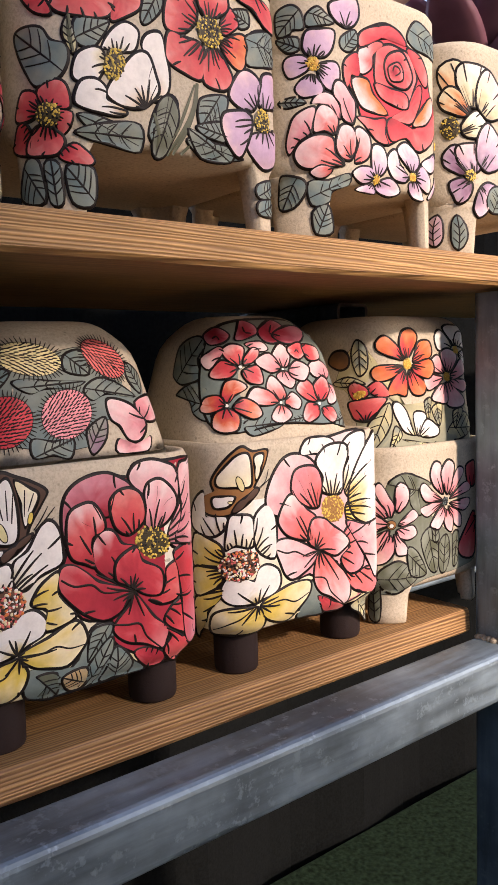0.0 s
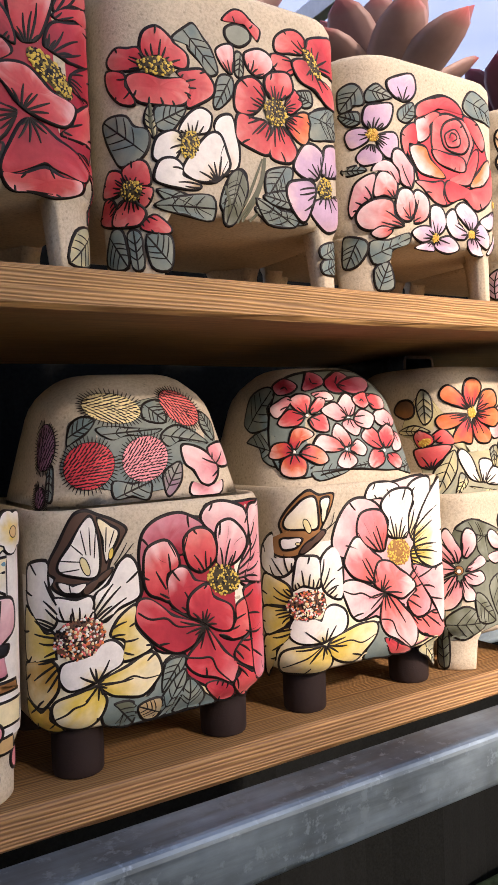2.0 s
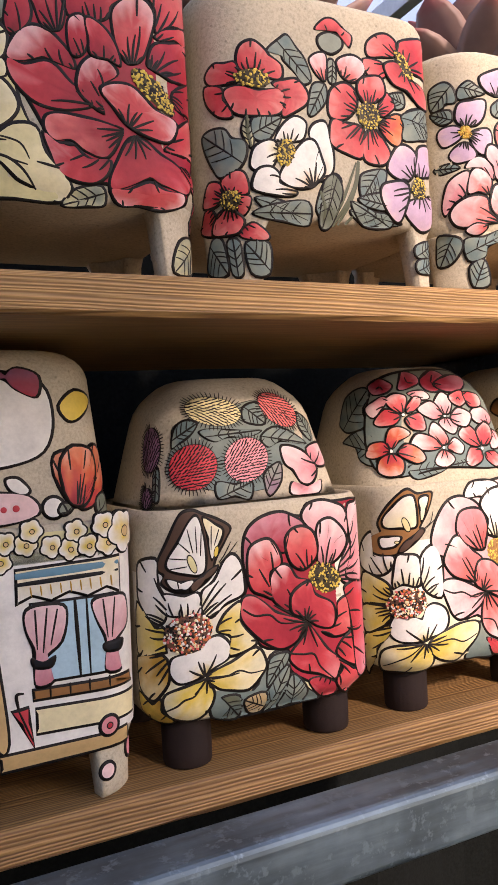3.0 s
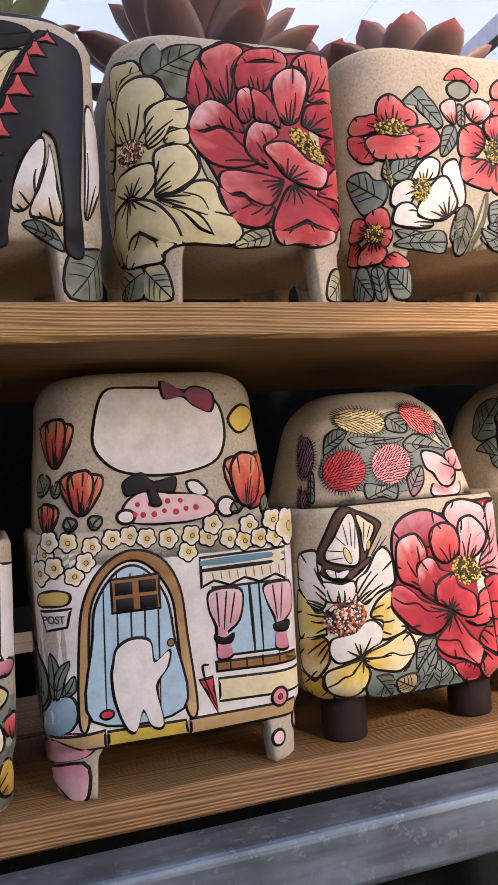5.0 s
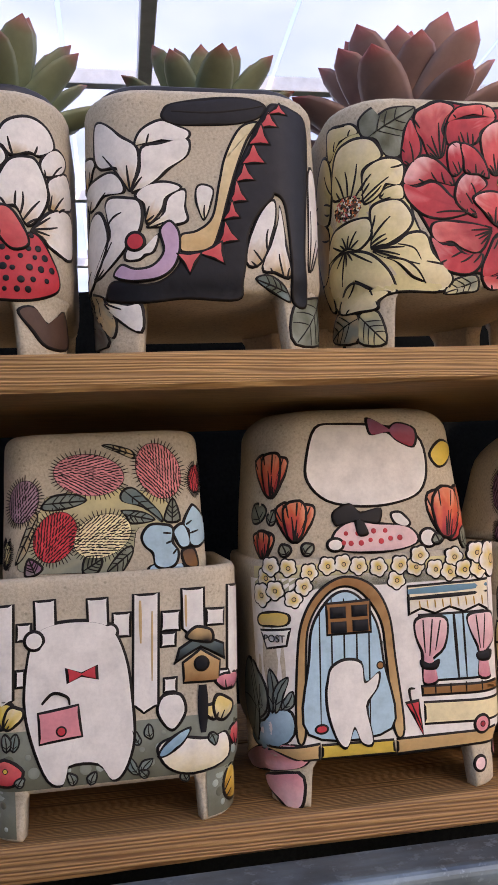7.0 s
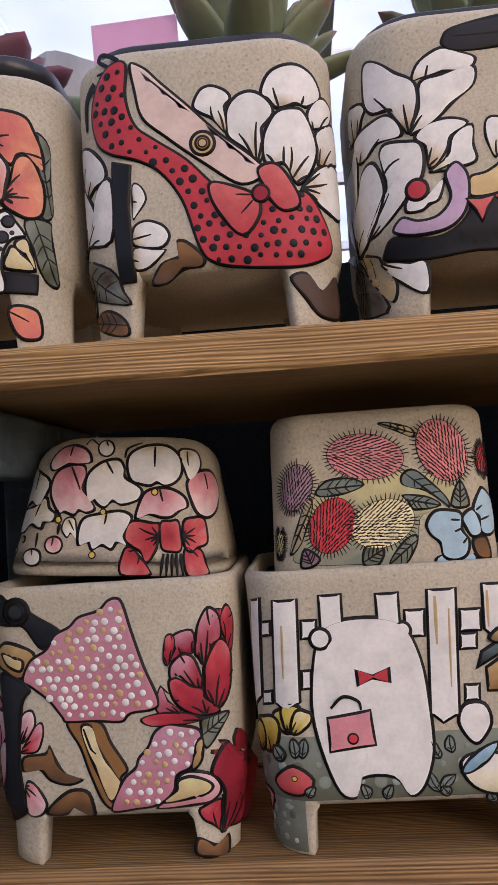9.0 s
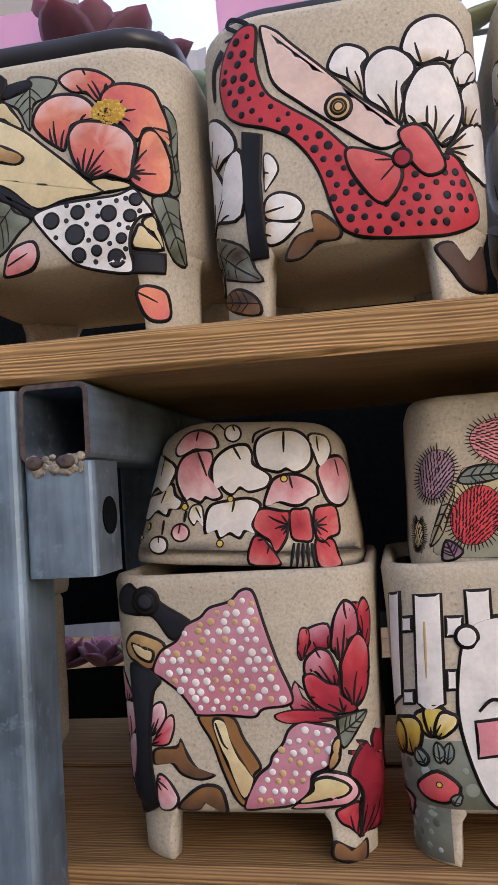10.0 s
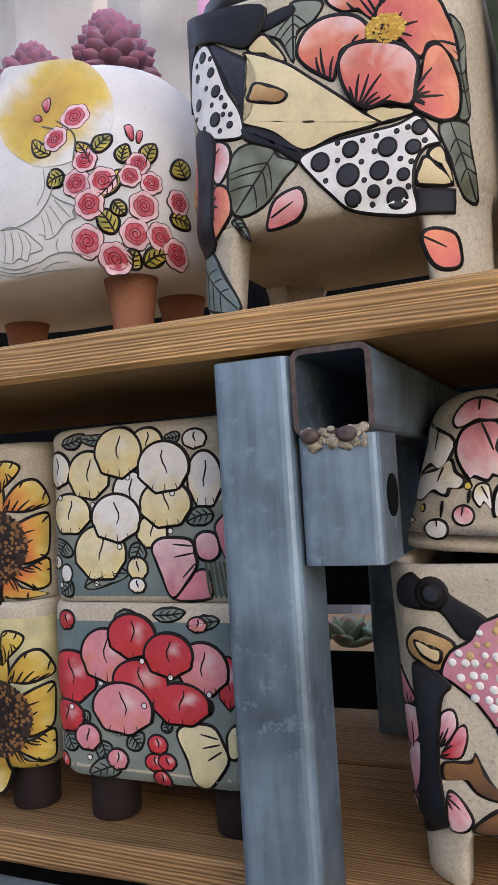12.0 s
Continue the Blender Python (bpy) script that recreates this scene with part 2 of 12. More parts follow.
def tube_bm(length, w, h, r=0.005, wall=0.0025, cap=None):
    """A square steel tube along x from 0, outer size w (y) by h (z), open at both ends."""
    def loop(hw, hh, rr):
        pts = []
        for cx, cy, a0 in ((hw - rr, hh - rr, 0), (-hw + rr, hh - rr, 90), (-hw + rr, -hh + rr, 180), (hw - rr, -hh + rr, 270)):
            for q in range(5):
                a = radians(a0 + 90 * q / 4)
                pts.append((cx + rr * math.cos(a), cy + rr * math.sin(a)))
        return pts
    bm = bmesh.new()
    n = max(2, int(length / 0.05))
    outer, inner = loop(w / 2, h / 2, r), loop(w / 2 - wall, h / 2 - wall, max(r - wall, 0.001))
    ro = [[bm.verts.new((length * i / n, a, b)) for a, b in outer] for i in range(n + 1)]
    ri = [[bm.verts.new((x, a, b)) for a, b in inner] for x in (0, length)]
    k = len(outer)
    for a, b in zip(ro, ro[1:]):
        for j in range(k):
            bm.faces.new((a[j], a[(j + 1) % k], b[(j + 1) % k], b[j]))
    for j in range(k):
        bm.faces.new((ri[0][j], ri[0][(j + 1) % k], ri[1][(j + 1) % k], ri[1][j]))
        f = bm.faces.new((ro[0][j], ro[0][(j + 1) % k], ri[0][(j + 1) % k], ri[0][j]))
        f.material_index = 1
        f = bm.faces.new((ro[-1][j], ro[-1][(j + 1) % k], ri[1][(j + 1) % k], ri[1][j]))
        f.material_index = 1
    bmesh.ops.recalc_face_normals(bm, faces=bm.faces[:])
    return bm


# ---- pots ----
class Pot:
    """Rounded square pot standing at (x, y of its front, z), its width and depth at the foot and at the rim."""

    def __init__(self, name, label, x, y, z, w0, w1, d, h, leg, r=0.022, yaw=0.0, roll=0.0, pitch=0.0, dome=0.0, bulge=0.0, wall=0.006, foot=0.006, clay=None, group="planters on the shelves", category="flower pot"):
        self.w0, self.w1, self.d, self.h, self.leg, self.r, self.dome, self.bulge, self.wall, self.foot = w0, w1, d, h, leg, r, dome, bulge, wall, foot
        self.m = pose(x, y, z, pitch, roll, yaw)
        self.clay = clay or CLAY
        self.top = thing(name, label, category, self.m, group)

    def half(self, v):
        """Half width and half depth of the section at the height v above the body's underside."""
        t = v / self.h
        a = 0.5 * (self.w0 + (self.w1 - self.w0) * t) + self.bulge * math.sin(math.pi * min(max(t, 0), 1))
        b = 0.5 * self.d + (a - 0.5 * self.w0)
        if t < 0.10:
            e = (1 - max(t, 0) / 0.10) ** 2 * self.foot
            a, b = a - e, b - e
        if self.dome and v > self.h - self.dome:
            q = min(1.0, (v - self.h + self.dome) / self.dome)
            e = self.dome * (1 - math.sqrt(max(0.0, 1 - q * q))) * 0.9
            a, b = a - e, b - e
        return a, b

    def at(self, s, v, out=0.0):
        """The place on the outside s metres round from the front's middle and v metres up, out metres proud."""
        a, b = self.half(v)
        r = min(self.r, a * 0.9, b * 0.9)
        flat, arc = a - r, r * math.pi / 2
        sg, q = (1 if s >= 0 else -1), abs(s)
        if q <= flat:
            x, y, nx, ny = q, 0.0, 0.0, -1.0
        elif q <= flat + arc:
            t = (q - flat) / r
            nx, ny = math.sin(t), -math.cos(t)
            x, y = flat + r * nx, r + r * ny
        else:
            x, y, nx, ny = a, r + (q - flat - arc), 1.0, 0.0
        yc = 0.5 * self.d - b
        return Vector((sg * (x + nx * out), yc + y + ny * out, self.leg + v))

    def section(self, v, inset=0.0, n=7):
        a, b = self.half(v)
        a, b = a - inset, b - inset
        r = max(0.002, min(self.r - inset, a * 0.9, b * 0.9))
        pts = []
        yc = 0.5 * self.d
        for sx, sy, a0 in ((1, -1, -90), (1, 1, 0), (-1, 1, 90), (-1, -1, 180)):
            for i in range(n):
                t = radians(a0 + 90 * i / (n - 1))
                pts.append((sx * (a - r) + r * math.cos(t), yc + sy * (b - r) + r * math.sin(t)))
        return pts

    def body(self, hole=True):
        bm = bmesh.new()
        h = self.h
        vs = [0, 0.003, 0.008] + [h * k / 10 for k in range(1, 9)]
        if self.dome:
            vs = [v for v in vs if v < h - self.dome] + [h - self.dome * (1 - math.sin(radians(q))) for q in (0, 15, 30, 45, 60, 72, 82, 90)]
        else:
            vs += [h * 0.93, h - 0.003, h]
        rings = []
        for v in vs:
            e = 0.0016 if not self.dome and v == h else (self.foot * 0.5 if v == 0 else 0)
            rings.append([bm.verts.new((x, y, self.leg + v)) for x, y in self.section(v, e)])
        if not self.dome:
            w = self.wall
            for v, e in ((h, w - 0.0016), (h - 0.003, w), (h * 0.5, w), (0.012, w + 0.006)):
                rings.append([bm.verts.new((x, y, self.leg + v)) for x, y in self.section(v, e)])
        k = len(rings[0])
        for a, b in zip(rings, rings[1:]):
            for j in range(k):
                bm.faces.new((a[j], a[(j + 1) % k], b[(j + 1) % k], b[j]))
        bm.faces.new(rings[0][::-1])
        bm.faces.new(rings[-1])
        for v in bm.verts:
            n = noise.noise(Vector((v.co.x * 40, v.co.y * 40, v.co.z * 40 + self.w0 * 900)))
            v.co += Vector((n, n * 0.7, n * 0.5)) * 0.0006
        return part("body", bm, self.clay, self.top, smooth=True)

    def block_leg(self, sx, sy, w, d, flare=0.0, material=None, name="leg"):
        """A corner of the wall carried down to the board as a thick bent foot, narrowing a little."""
        bm = bmesh.new()
        rings = []
        for q in (1.10, 1.0, 0.86, 0.6, 0.3, 0.05, 0.0):
            v = self.leg * (q - 1.0)
            a, b = self.half(v)
            r = min(self.r, a * 0.9, b * 0.9)
            mid = a - r + r * math.pi / 4
            k = 0.84 + 0.16 * q + (0.9 * max(0.0, q - 0.84) if q <= 1.0 else 0.16) + flare * (1 - q) ** 2
            thick = 0.010 * (0.9 + 0.35 * q)
            e = 0.0012 if q == 0.0 else 0.0
            ss = [mid + (w + d) * k * (i / 12 - 0.5) for i in range(13)]
            ring = [self.at(t, v, -e) for t in ss] + [self.at(t, v, -thick) for t in ss[::-1]]
            rings.append([bm.verts.new((sx * t.x, t.y if sy < 0 else self.d - t.y, max(0.0, self.leg * q))) for t in ring])
        n = len(rings[0])
        for a_, b_ in zip(rings, rings[1:]):
            for i in range(n):
                bm.faces.new((a_[i], b_[i], b_[(i + 1) % n], a_[(i + 1) % n]))
        bm.faces.new(rings[-1])
        bm.faces.new(rings[0][::-1])
        bmesh.ops.recalc_face_normals(bm, faces=bm.faces[:])
        return part(name, bm, material or self.clay, self.top, smooth=True)

    def round_leg(self, sx, sy, rad, inset, material, top_rad=None):
        a, b = self.half(0)
        bm = bmesh.new()
        rings = []
        cx, cy = sx * (a - inset), 0.5 * self.d + sy * (b - inset)
        for q, k in ((1.1, 1.0), (0.8, 1.0), (0.4, 1.0), (0.08, 0.99), (0.02, 0.95), (0.0, 0.88)):
            rr = rad * k if top_rad is None else k * (rad + (top_rad - rad) * max(0, q) ** 2)
            rings.append([bm.verts.new((cx + rr * math.cos(2 * math.pi * i / 24), cy + rr * math.sin(2 * math.pi * i / 24), self.leg * q)) for i in range(24)])
        for a_, b_ in zip(rings, rings[1:]):
            for j in range(24):
                bm.faces.new((a_[j], b_[j], b_[(j + 1) % 24], a_[(j + 1) % 24]))
        bm.faces.new(rings[-1])
        bm.faces.new(rings[0][::-1])
        bmesh.ops.recalc_face_normals(bm, faces=bm.faces[:])
        return part("leg", bm, material, self.top, smooth=True)


# ---- the shelf rack ----
rack = thing("shelf_rack", "two-tier plant rack of pine boards on galvanised steel tube", "shelf rack", kind="structure")


def tube(name, p, q, w, h, label="", roll=0.0, r=0.005):
    p, q = Vector(p), Vector(q)
    ob = part(name, tube_bm((q - p).length, w, h, r), (STEEL, STEEL_CUT), rack, label, smooth=False)
    d = (q - p).normalized()
    if abs(d.z) > 0.9:
        ob.matrix_world = Matrix.Translation(p) @ pose(0, 0, 0, 0, 90 if d.z < 0 else -90, 0)
    else:
        ob.matrix_world = Matrix.Translation(p) @ d.to_track_quat("X", "Z").to_matrix().to_4x4() @ pose(0, 0, 0, roll)
    return ob


ZU, ZL = 1.4105, 1.1600  # tops of the two boards

upper_board = part("upper_board", board_bm(2.6, 0.25, 0.0195, 1.0), WOOD, rack, "honey-coloured pine board with clear grain")
upper_board.matrix_world = pose(-1.35, 0.400, ZU)
lower_board = part("lower_board", board_bm(1.80, 0.13, 0.0185, 4.0), WOOD_LOW, rack, "pine board in a darker brown with dark streaked grain")
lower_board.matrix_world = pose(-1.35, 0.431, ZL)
back_board = part("lower_board", board_bm(1.80, 0.10, 0.0185, 7.0), WOOD_LOW, rack, "pine board in a darker brown with dark streaked grain")
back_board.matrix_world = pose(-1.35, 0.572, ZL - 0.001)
tube("rail", (-1.35, 0.4115, 1.1215), (-0.4165, 0.4115, 1.1215), 0.035, 0.035)
tube("rail", (-0.3810, 0.4115, 1.1215), (0.4525, 0.4115, 1.1215), 0.035, 0.035)
tube("rail", (-1.35, 0.62, 1.1230), (1.0, 0.62, 1.1230), 0.035, 0.035)
tube("post", (-0.3985, 0.4135, 1.3875), (-0.3985, 0.4135, 0.0), 0.035, 0.035)
tube("post", (0.4705, 0.4125, 1.3885), (0.4705, 0.4125, 0.0), 0.035, 0.035)
tube("post", (-0.3985, 0.64, 1.3875), (-0.3985, 0.64, 0.0), 0.035, 0.035)
tube("bearer", (-0.3635, 0.397, 1.3715), (-0.3635, 0.66, 1.3715), 0.034, 0.036)
tube("bearer", (0.435, 0.53, 1.3715), (0.435, 0.66, 1.3715), 0.034, 0.036)


def bracket_bm():
    """A short drilled piece of tube welded under the bearer."""
    bm = tube_bm(0.052, 0.034, 0.034, 0.004)
    return bm


bracket = part("bracket", bracket_bm(), (STEEL, STEEL_CUT), rack, "short galvanised bracket with a drilled hole")
bracket.matrix_world = pose(-0.3630, 0.4145, 1.3535, 0, 90, 0)
# the hole is a thin raised disc, its inner shade given as near-black colour
hole = bmesh.new()
bmesh.ops.create_circle(hole, cap_ends=True, radius=0.0088, segments=28)
rim = bmesh.ops.extrude_face_region(hole, geom=hole.faces[:])
for v in [e for e in rim["geom"] if isinstance(e, bmesh.types.BMVert)]:
    v.co.z += 0.0006
part("dark_hole_disc", hole, NEAR_BLACK, bracket).matrix_basis = pose(0.0255, 0.0, 0.0170)
weld = bmesh.new()
rw = random.Random(4)
for i in range(46):
    m = pose(-0.3770 + 0.026 * rw.random(), 0.3968 + rw.uniform(-0.0004, 0.0004), 1.3533 + rw.uniform(-0.0045, 0.0032)) @ Matrix.Diagonal((rw.uniform(0.9, 1.7), 0.35, rw.uniform(0.7, 1.4), 1))
    bmesh.ops.create_icosphere(weld, subdivisions=2, radius=rw.uniform(0.0008, 0.0019), matrix=m)
bead = bmesh.new()
for x in (-0.3735, -0.3580):
    bmesh.ops.create_icosphere(bead, subdivisions=3, radius=0.0036, matrix=pose(x, 0.3960, 1.3535) @ Matrix.Diagonal((1.15, 0.7, 0.9, 1)))
part("weld_bead", bead, STEEL_CUT, rack, "two dark round weld beads", smooth=True)
part("weld", weld, WELD, rack, "lumpy pale weld bead", smooth=True)
weld2 = bmesh.new()
for i in range(16):
    bmesh.ops.create_icosphere(weld2, subdivisions=2, radius=rw.uniform(0.0015, 0.003), matrix=pose(0.4525 + rw.uniform(-0.002, 0.001), 0.398 + 0.028 * i / 15, 1.1392 + rw.uniform(-0.0005, 0.001)))
part("weld", weld2, WELD, rack, "lumpy pale weld bead", smooth=True)

# ---- ground and house ----
ground = mesh_ob("ground", box_bm(-30, 30, -30, 30, -0.05, 0.0), SHADED_GREEN)
tagged(ground, "dark green floor of the plant house, its shade put into the colour", "ground", kind="structure")


def sheet(name, label, category, bm, material, kind="structure"):
    return tagged(mesh_ob(name, bm, material), label, category, kind=kind)


# added near-black enclosure: blocks the sky behind and closes the sides
sheet("dark_sheet_back", "near-black sheet added far behind the rack to block the sky", "wall", box_bm(-6, 6, 3.2, 3.25, 0, 1.95), NEAR_BLACK)
sheet("dark_sheet_left", "near-black sheet added to close the side", "wall", box_bm(-6.05, -6, -4, 3.25, 0, 2.2), NEAR_BLACK)
sheet("dark_sheet_right", "near-black sheet added to close the side", "wall", box_bm(6, 6.05, -4, 3.25, 0, 2.2), NEAR_BLACK)
# two unseen sun blockers, added to shade the left side and the rail
sheet("sun_blocker_tall", "tall pale sun blocker added out of view behind the camera", "wall", box_bm(-6, BLOCKER_END, -5.6, -5.5, 0, 6.2), PALE_BLOCKER)
sheet("sun_blocker_low", "low pale sun blocker added out of view to shade the rail", "wall", box_bm(-6, 0.80, -1.55, -1.45, 0, 2.325), PALE_BLOCKER)
tarp = bmesh.new()
rows_ = []
for i in range(121):
    x = -6 + 5.15 * i / 120
    rows_.append([tarp.verts.new((x, 3.1 + 0.06 * math.sin(i * 0.7) + 0.05 * noise.noise(Vector((x * 2, z, 3))), z)) for z in (0.0, 0.8, 1.6, 2.2, 2.7, 3.2)])
for a, b in zip(rows_, rows_[1:]):
    for j in range(5):
        tarp.faces.new((a[j], b[j], b[j + 1], a[j + 1]))
sheet("curtain", "grey translucent tarpaulin hung in folds", "curtain", tarp, TARP)
tarp = bmesh.new()
rows_ = []
for i in range(91):
    x = -6 + 5.05 * i / 90
    rows_.append([tarp.verts.new((x, 1.95 + 0.05 * math.sin(i * 0.8) + 0.05 * noise.noise(Vector((x * 2, z, 9))), z)) for z in (0.0, 0.8, 1.6, 2.2, 2.7, 3.11)])
for a, b in zip(rows_, rows_[1:]):
    for j in range(5):
        tarp.faces.new((a[j], b[j], b[j + 1], a[j + 1]))
sheet("curtain", "grey tarpaulin hung in folds behind the bench", "curtain", tarp, TARP)
for i in range(13):
    x0 = -6.0 + i * 0.95
    sheet("roof", "pale blue corrugated translucent roofing sheet", "roof", box_bm(x0, x0 + 0.93, -2.2, 9.0, 3.3, 3.304), ROOFING)
for i in range(8):
    y0 = -2.0 + i * 1.35
    sheet("trim", "white painted steel roof purlin", "beam", box_bm(-6, 6, y0, y0 + 0.05, 3.22, 3.29, 0.004), WHITE_STEEL)
for i in range(5):
    x0 = -4.2 + i * 2.1
    sheet("trim", "white painted steel roof rafter", "beam", box_bm(x0, x0 + 0.06, -2.2, 9.0, 3.13, 3.22, 0.004), WHITE_STEEL)
# added near-black sheets, their colour standing in for the dark behind the rack
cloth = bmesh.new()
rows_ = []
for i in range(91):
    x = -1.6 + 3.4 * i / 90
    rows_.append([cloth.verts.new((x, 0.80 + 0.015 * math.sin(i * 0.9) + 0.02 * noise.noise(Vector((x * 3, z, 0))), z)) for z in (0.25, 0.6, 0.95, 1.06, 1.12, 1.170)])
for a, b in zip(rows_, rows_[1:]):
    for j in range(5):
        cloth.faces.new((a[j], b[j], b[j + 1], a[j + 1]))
sheet("dark_backdrop", "near-black sheet added to darken the space behind the rack", "cloth", cloth, NEAR_BLACK)
# upper added sheet; the slot below it leaves the bench visible
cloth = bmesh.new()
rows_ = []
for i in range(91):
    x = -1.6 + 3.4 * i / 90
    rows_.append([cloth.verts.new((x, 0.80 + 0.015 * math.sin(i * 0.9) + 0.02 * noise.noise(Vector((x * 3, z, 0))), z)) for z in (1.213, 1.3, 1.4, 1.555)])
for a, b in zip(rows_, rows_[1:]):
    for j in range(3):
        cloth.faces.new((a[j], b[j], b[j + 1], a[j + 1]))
sheet("dark_backdrop", "near-black sheet added to darken the gap behind the upper board", "cloth", cloth, NEAR_BLACK)
# added board; its dark colour stands in for the shade under the rack
sheet("dark_tier", "very dark green board added for the unlit space below the rack", "shelf", box_bm(-1.3, 1.6, 0.42, 0.78, 0.70, 0.72, 0.003), SHADED_GREEN)
# a second bench with trays behind the rack
bench = thing("plant_bench", "low slatted bench behind the rack", "bench", pose(0, 1.25, 0))
for i in range(4):
    part("slat", board_bm(4.4, 0.11, 0.02, 11 + i), WOOD_LOW, bench).location = (-2.2, 0.12 * i, 1.03)
for x in (-2.0, -0.7, 0.7, 2.0):
    part("bench_leg", box_bm(x, x + 0.05, 0.2, 0.25, 0, 1.01, 0.004), STEEL, bench)

# ---- pots ----
def feet(p, w=0.024, d=0.024, flare=0.0):
    for sx in (-1, 1):
        for sy in (-1, 1):
            p.block_leg(sx, sy, w, d, flare)


def stubs(p, rad=0.0135, inset=0.0185, material=None, top=None):
    for sx in (-1, 1):
        for sy in (-1, 1):
            p.round_leg(sx, sy, rad, inset, material or DARK_LEG, top)


def upper(label, x, y, w0, w1, h, leg, r=0.034, **more):
    more.setdefault("foot", 0.0025)
    p = Pot("planter", label, x, y, ZU, w0, w1, 0.135, h, leg, r, **more)
    p.body()
    return p


poppy = upper("buff clay planter with raised red poppies and grey leaves", 0.2020, 0.416, 0.152, 0.151, 0.121, 0.036, 0.031)
rose = upper("buff clay planter with a raised coral rose and pink blossoms", 0.3490, 0.418, 0.139, 0.139, 0.113, 0.036)
lily = upper("buff clay planter with raised cream and mauve lilies", 0.4890, 0.422, 0.130, 0.130, 0.110, 0.036)
peony = upper("buff clay planter with a raised red peony beside a yellow one", 0.0565, 0.414, 0.133, 0.133, 0.112, 0.036)
heel = upper("buff clay planter with a raised black high heel and white magnolias", -0.0860, 0.411, 0.133, 0.133, 0.113, 0.033)
dots = upper("buff clay planter with a raised red spotted high heel and bow", -0.2270, 0.411, 0.130, 0.131, 0.111, 0.032)
hib = upper("buff clay planter with a raised orange hibiscus and spotted shoe", -0.3675, 0.411, 0.140, 0.138, 0.104, 0.036)
gown = upper("white glazed round-shouldered planter with small painted red roses", -0.553, 0.425, 0.196, 0.160, 0.116, 0.040, 0.058, bulge=0.010, clay=WHITE_CLAY)
for p in (poppy, rose, lily, peony, heel, dots, hib):
    feet(p, 0.019, 0.018)
stubs(gown, 0.0105, 0.036, TERRA, 0.0148)


def lower(label, x, y, w0, w1, h, leg, r=0.024, **more):
    p = Pot("planter", label, x, y, ZL, w0, w1, more.pop("d", 0.13), h, leg, r, **more)
    p.body()
    return p


flora1 = lower("cream glazed planter with a raised crimson peony and yellow anemone", 0.1520, 0.433, 0.137, 0.136, 0.112, 0.026)
flora2 = lower("cream glazed planter with a raised pink peony and yellow anemone", 0.2990, 0.433, 0.137, 0.136, 0.113, 0.026)
daisy = lower("buff clay planter with raised pale pink daisies", 0.4285, 0.437, 0.119, 0.119, 0.100, 0.024, foot=0.003)
cottage = lower("white glazed planter with a raised cottage door and curtained window", 0.0065, 0.434, 0.143, 0.147, 0.112, 0.025, foot=0.003)
fence = lower("buff clay planter with a raised white picket fence and flowers", -0.1502, 0.433, 0.140, 0.147, 0.113, 0.024, foot=0.003)
tulip = lower("buff clay planter with a raised pink dotted sandal and red tulips", -0.2925, 0.434, 0.124, 0.131, 0.114, 0.023, foot=0.003)
berries = lower("glazed planter covered with raised red and pink orchids", -0.4845, 0.441, 0.125, 0.125, 0.093, 0.025, 0.018, d=0.10)
sunf = lower("glazed planter with large raised yellow sunflowers", -0.6180, 0.441, 0.132, 0.132, 0.093, 0.025, 0.018)
for p in (flora1, flora2, berries, sunf):
    stubs(p)
for p in (daisy, cottage, fence, tulip):
    feet(p, 0.0165, 0.016)


def stacked(label, x, y, z, w0, w1, h, dome, r=0.03, **more):
    p = Pot("upturned_planter", label, x, y, z - (0.007 if z > 1.29 else 0.0), w0, w1, 0.11, h + (0.007 if z > 1.29 else 0.0), 0.0, r, dome=dome, foot=0.0008, group="upturned pots stacked on planters", **more)
    p.body()
    return p


thist1 = stacked("upturned clay pot with raised thistle heads", 0.1560, 0.445, 1.2975, 0.126, 0.092, 0.0715, 0.024)
hydr = stacked("upturned clay pot with raised red hydrangea blossoms", 0.2970, 0.445, 1.2985, 0.126, 0.092, 0.0755, 0.026)
cosmos = stacked("upturned clay pot with raised orange cosmos flowers", 0.4290, 0.445, 1.2845, 0.124, 0.112, 0.090, 0.014)
white = stacked("upturned clay pot with raised red tulips round a white shape", 0.0075, 0.455, 1.2965, 0.141, 0.127, 0.089, 0.016)
thist2 = stacked("upturned clay pot with raised thistles and a blue bow", -0.1500, 0.453, 1.2965, 0.118, 0.112, 0.079, 0.008, 0.02)
bow = stacked("upturned clay pot with white and pink orchids and a red bow", -0.2945, 0.455, 1.3045, 0.124, 0.096, 0.068, 0.016, roll=3.5)
orchid = stacked("upturned glazed pot with cream orchids and a pink bow", -0.4845, 0.443, 1.2785, 0.124, 0.122, 0.092, 0.006, 0.018)
sunf2 = stacked("upturned glazed pot with raised yellow sunflowers", -0.6180, 0.443, 1.2785, 0.130, 0.128, 0.088, 0.006, 0.018)


# ---- raised decoration ----
RED, CRIM, CORAL, ORANGE = (0.58, 0.052, 0.066), (0.38, 0.026, 0.045), (0.70, 0.15, 0.14), (0.72, 0.20, 0.06)
PINK, PALE, ROSE = (0.72, 0.27, 0.30), (0.80, 0.56, 0.56), (0.58, 0.20, 0.25)
WHITE, CREAM, YEL, GOLD = (0.80, 0.77, 0.72), (0.78, 0.68, 0.42), (0.72, 0.52, 0.10), (0.55, 0.30, 0.05)
STRAW = (0.67, 0.59, 0.31)
TEAL, SAGE, OLIVE = (0.13, 0.19, 0.19), (0.24, 0.27, 0.22), (0.10, 0.11, 0.07)
MAUVE, PLUM = (0.52, 0.36, 0.50), (0.25, 0.12, 0.20)
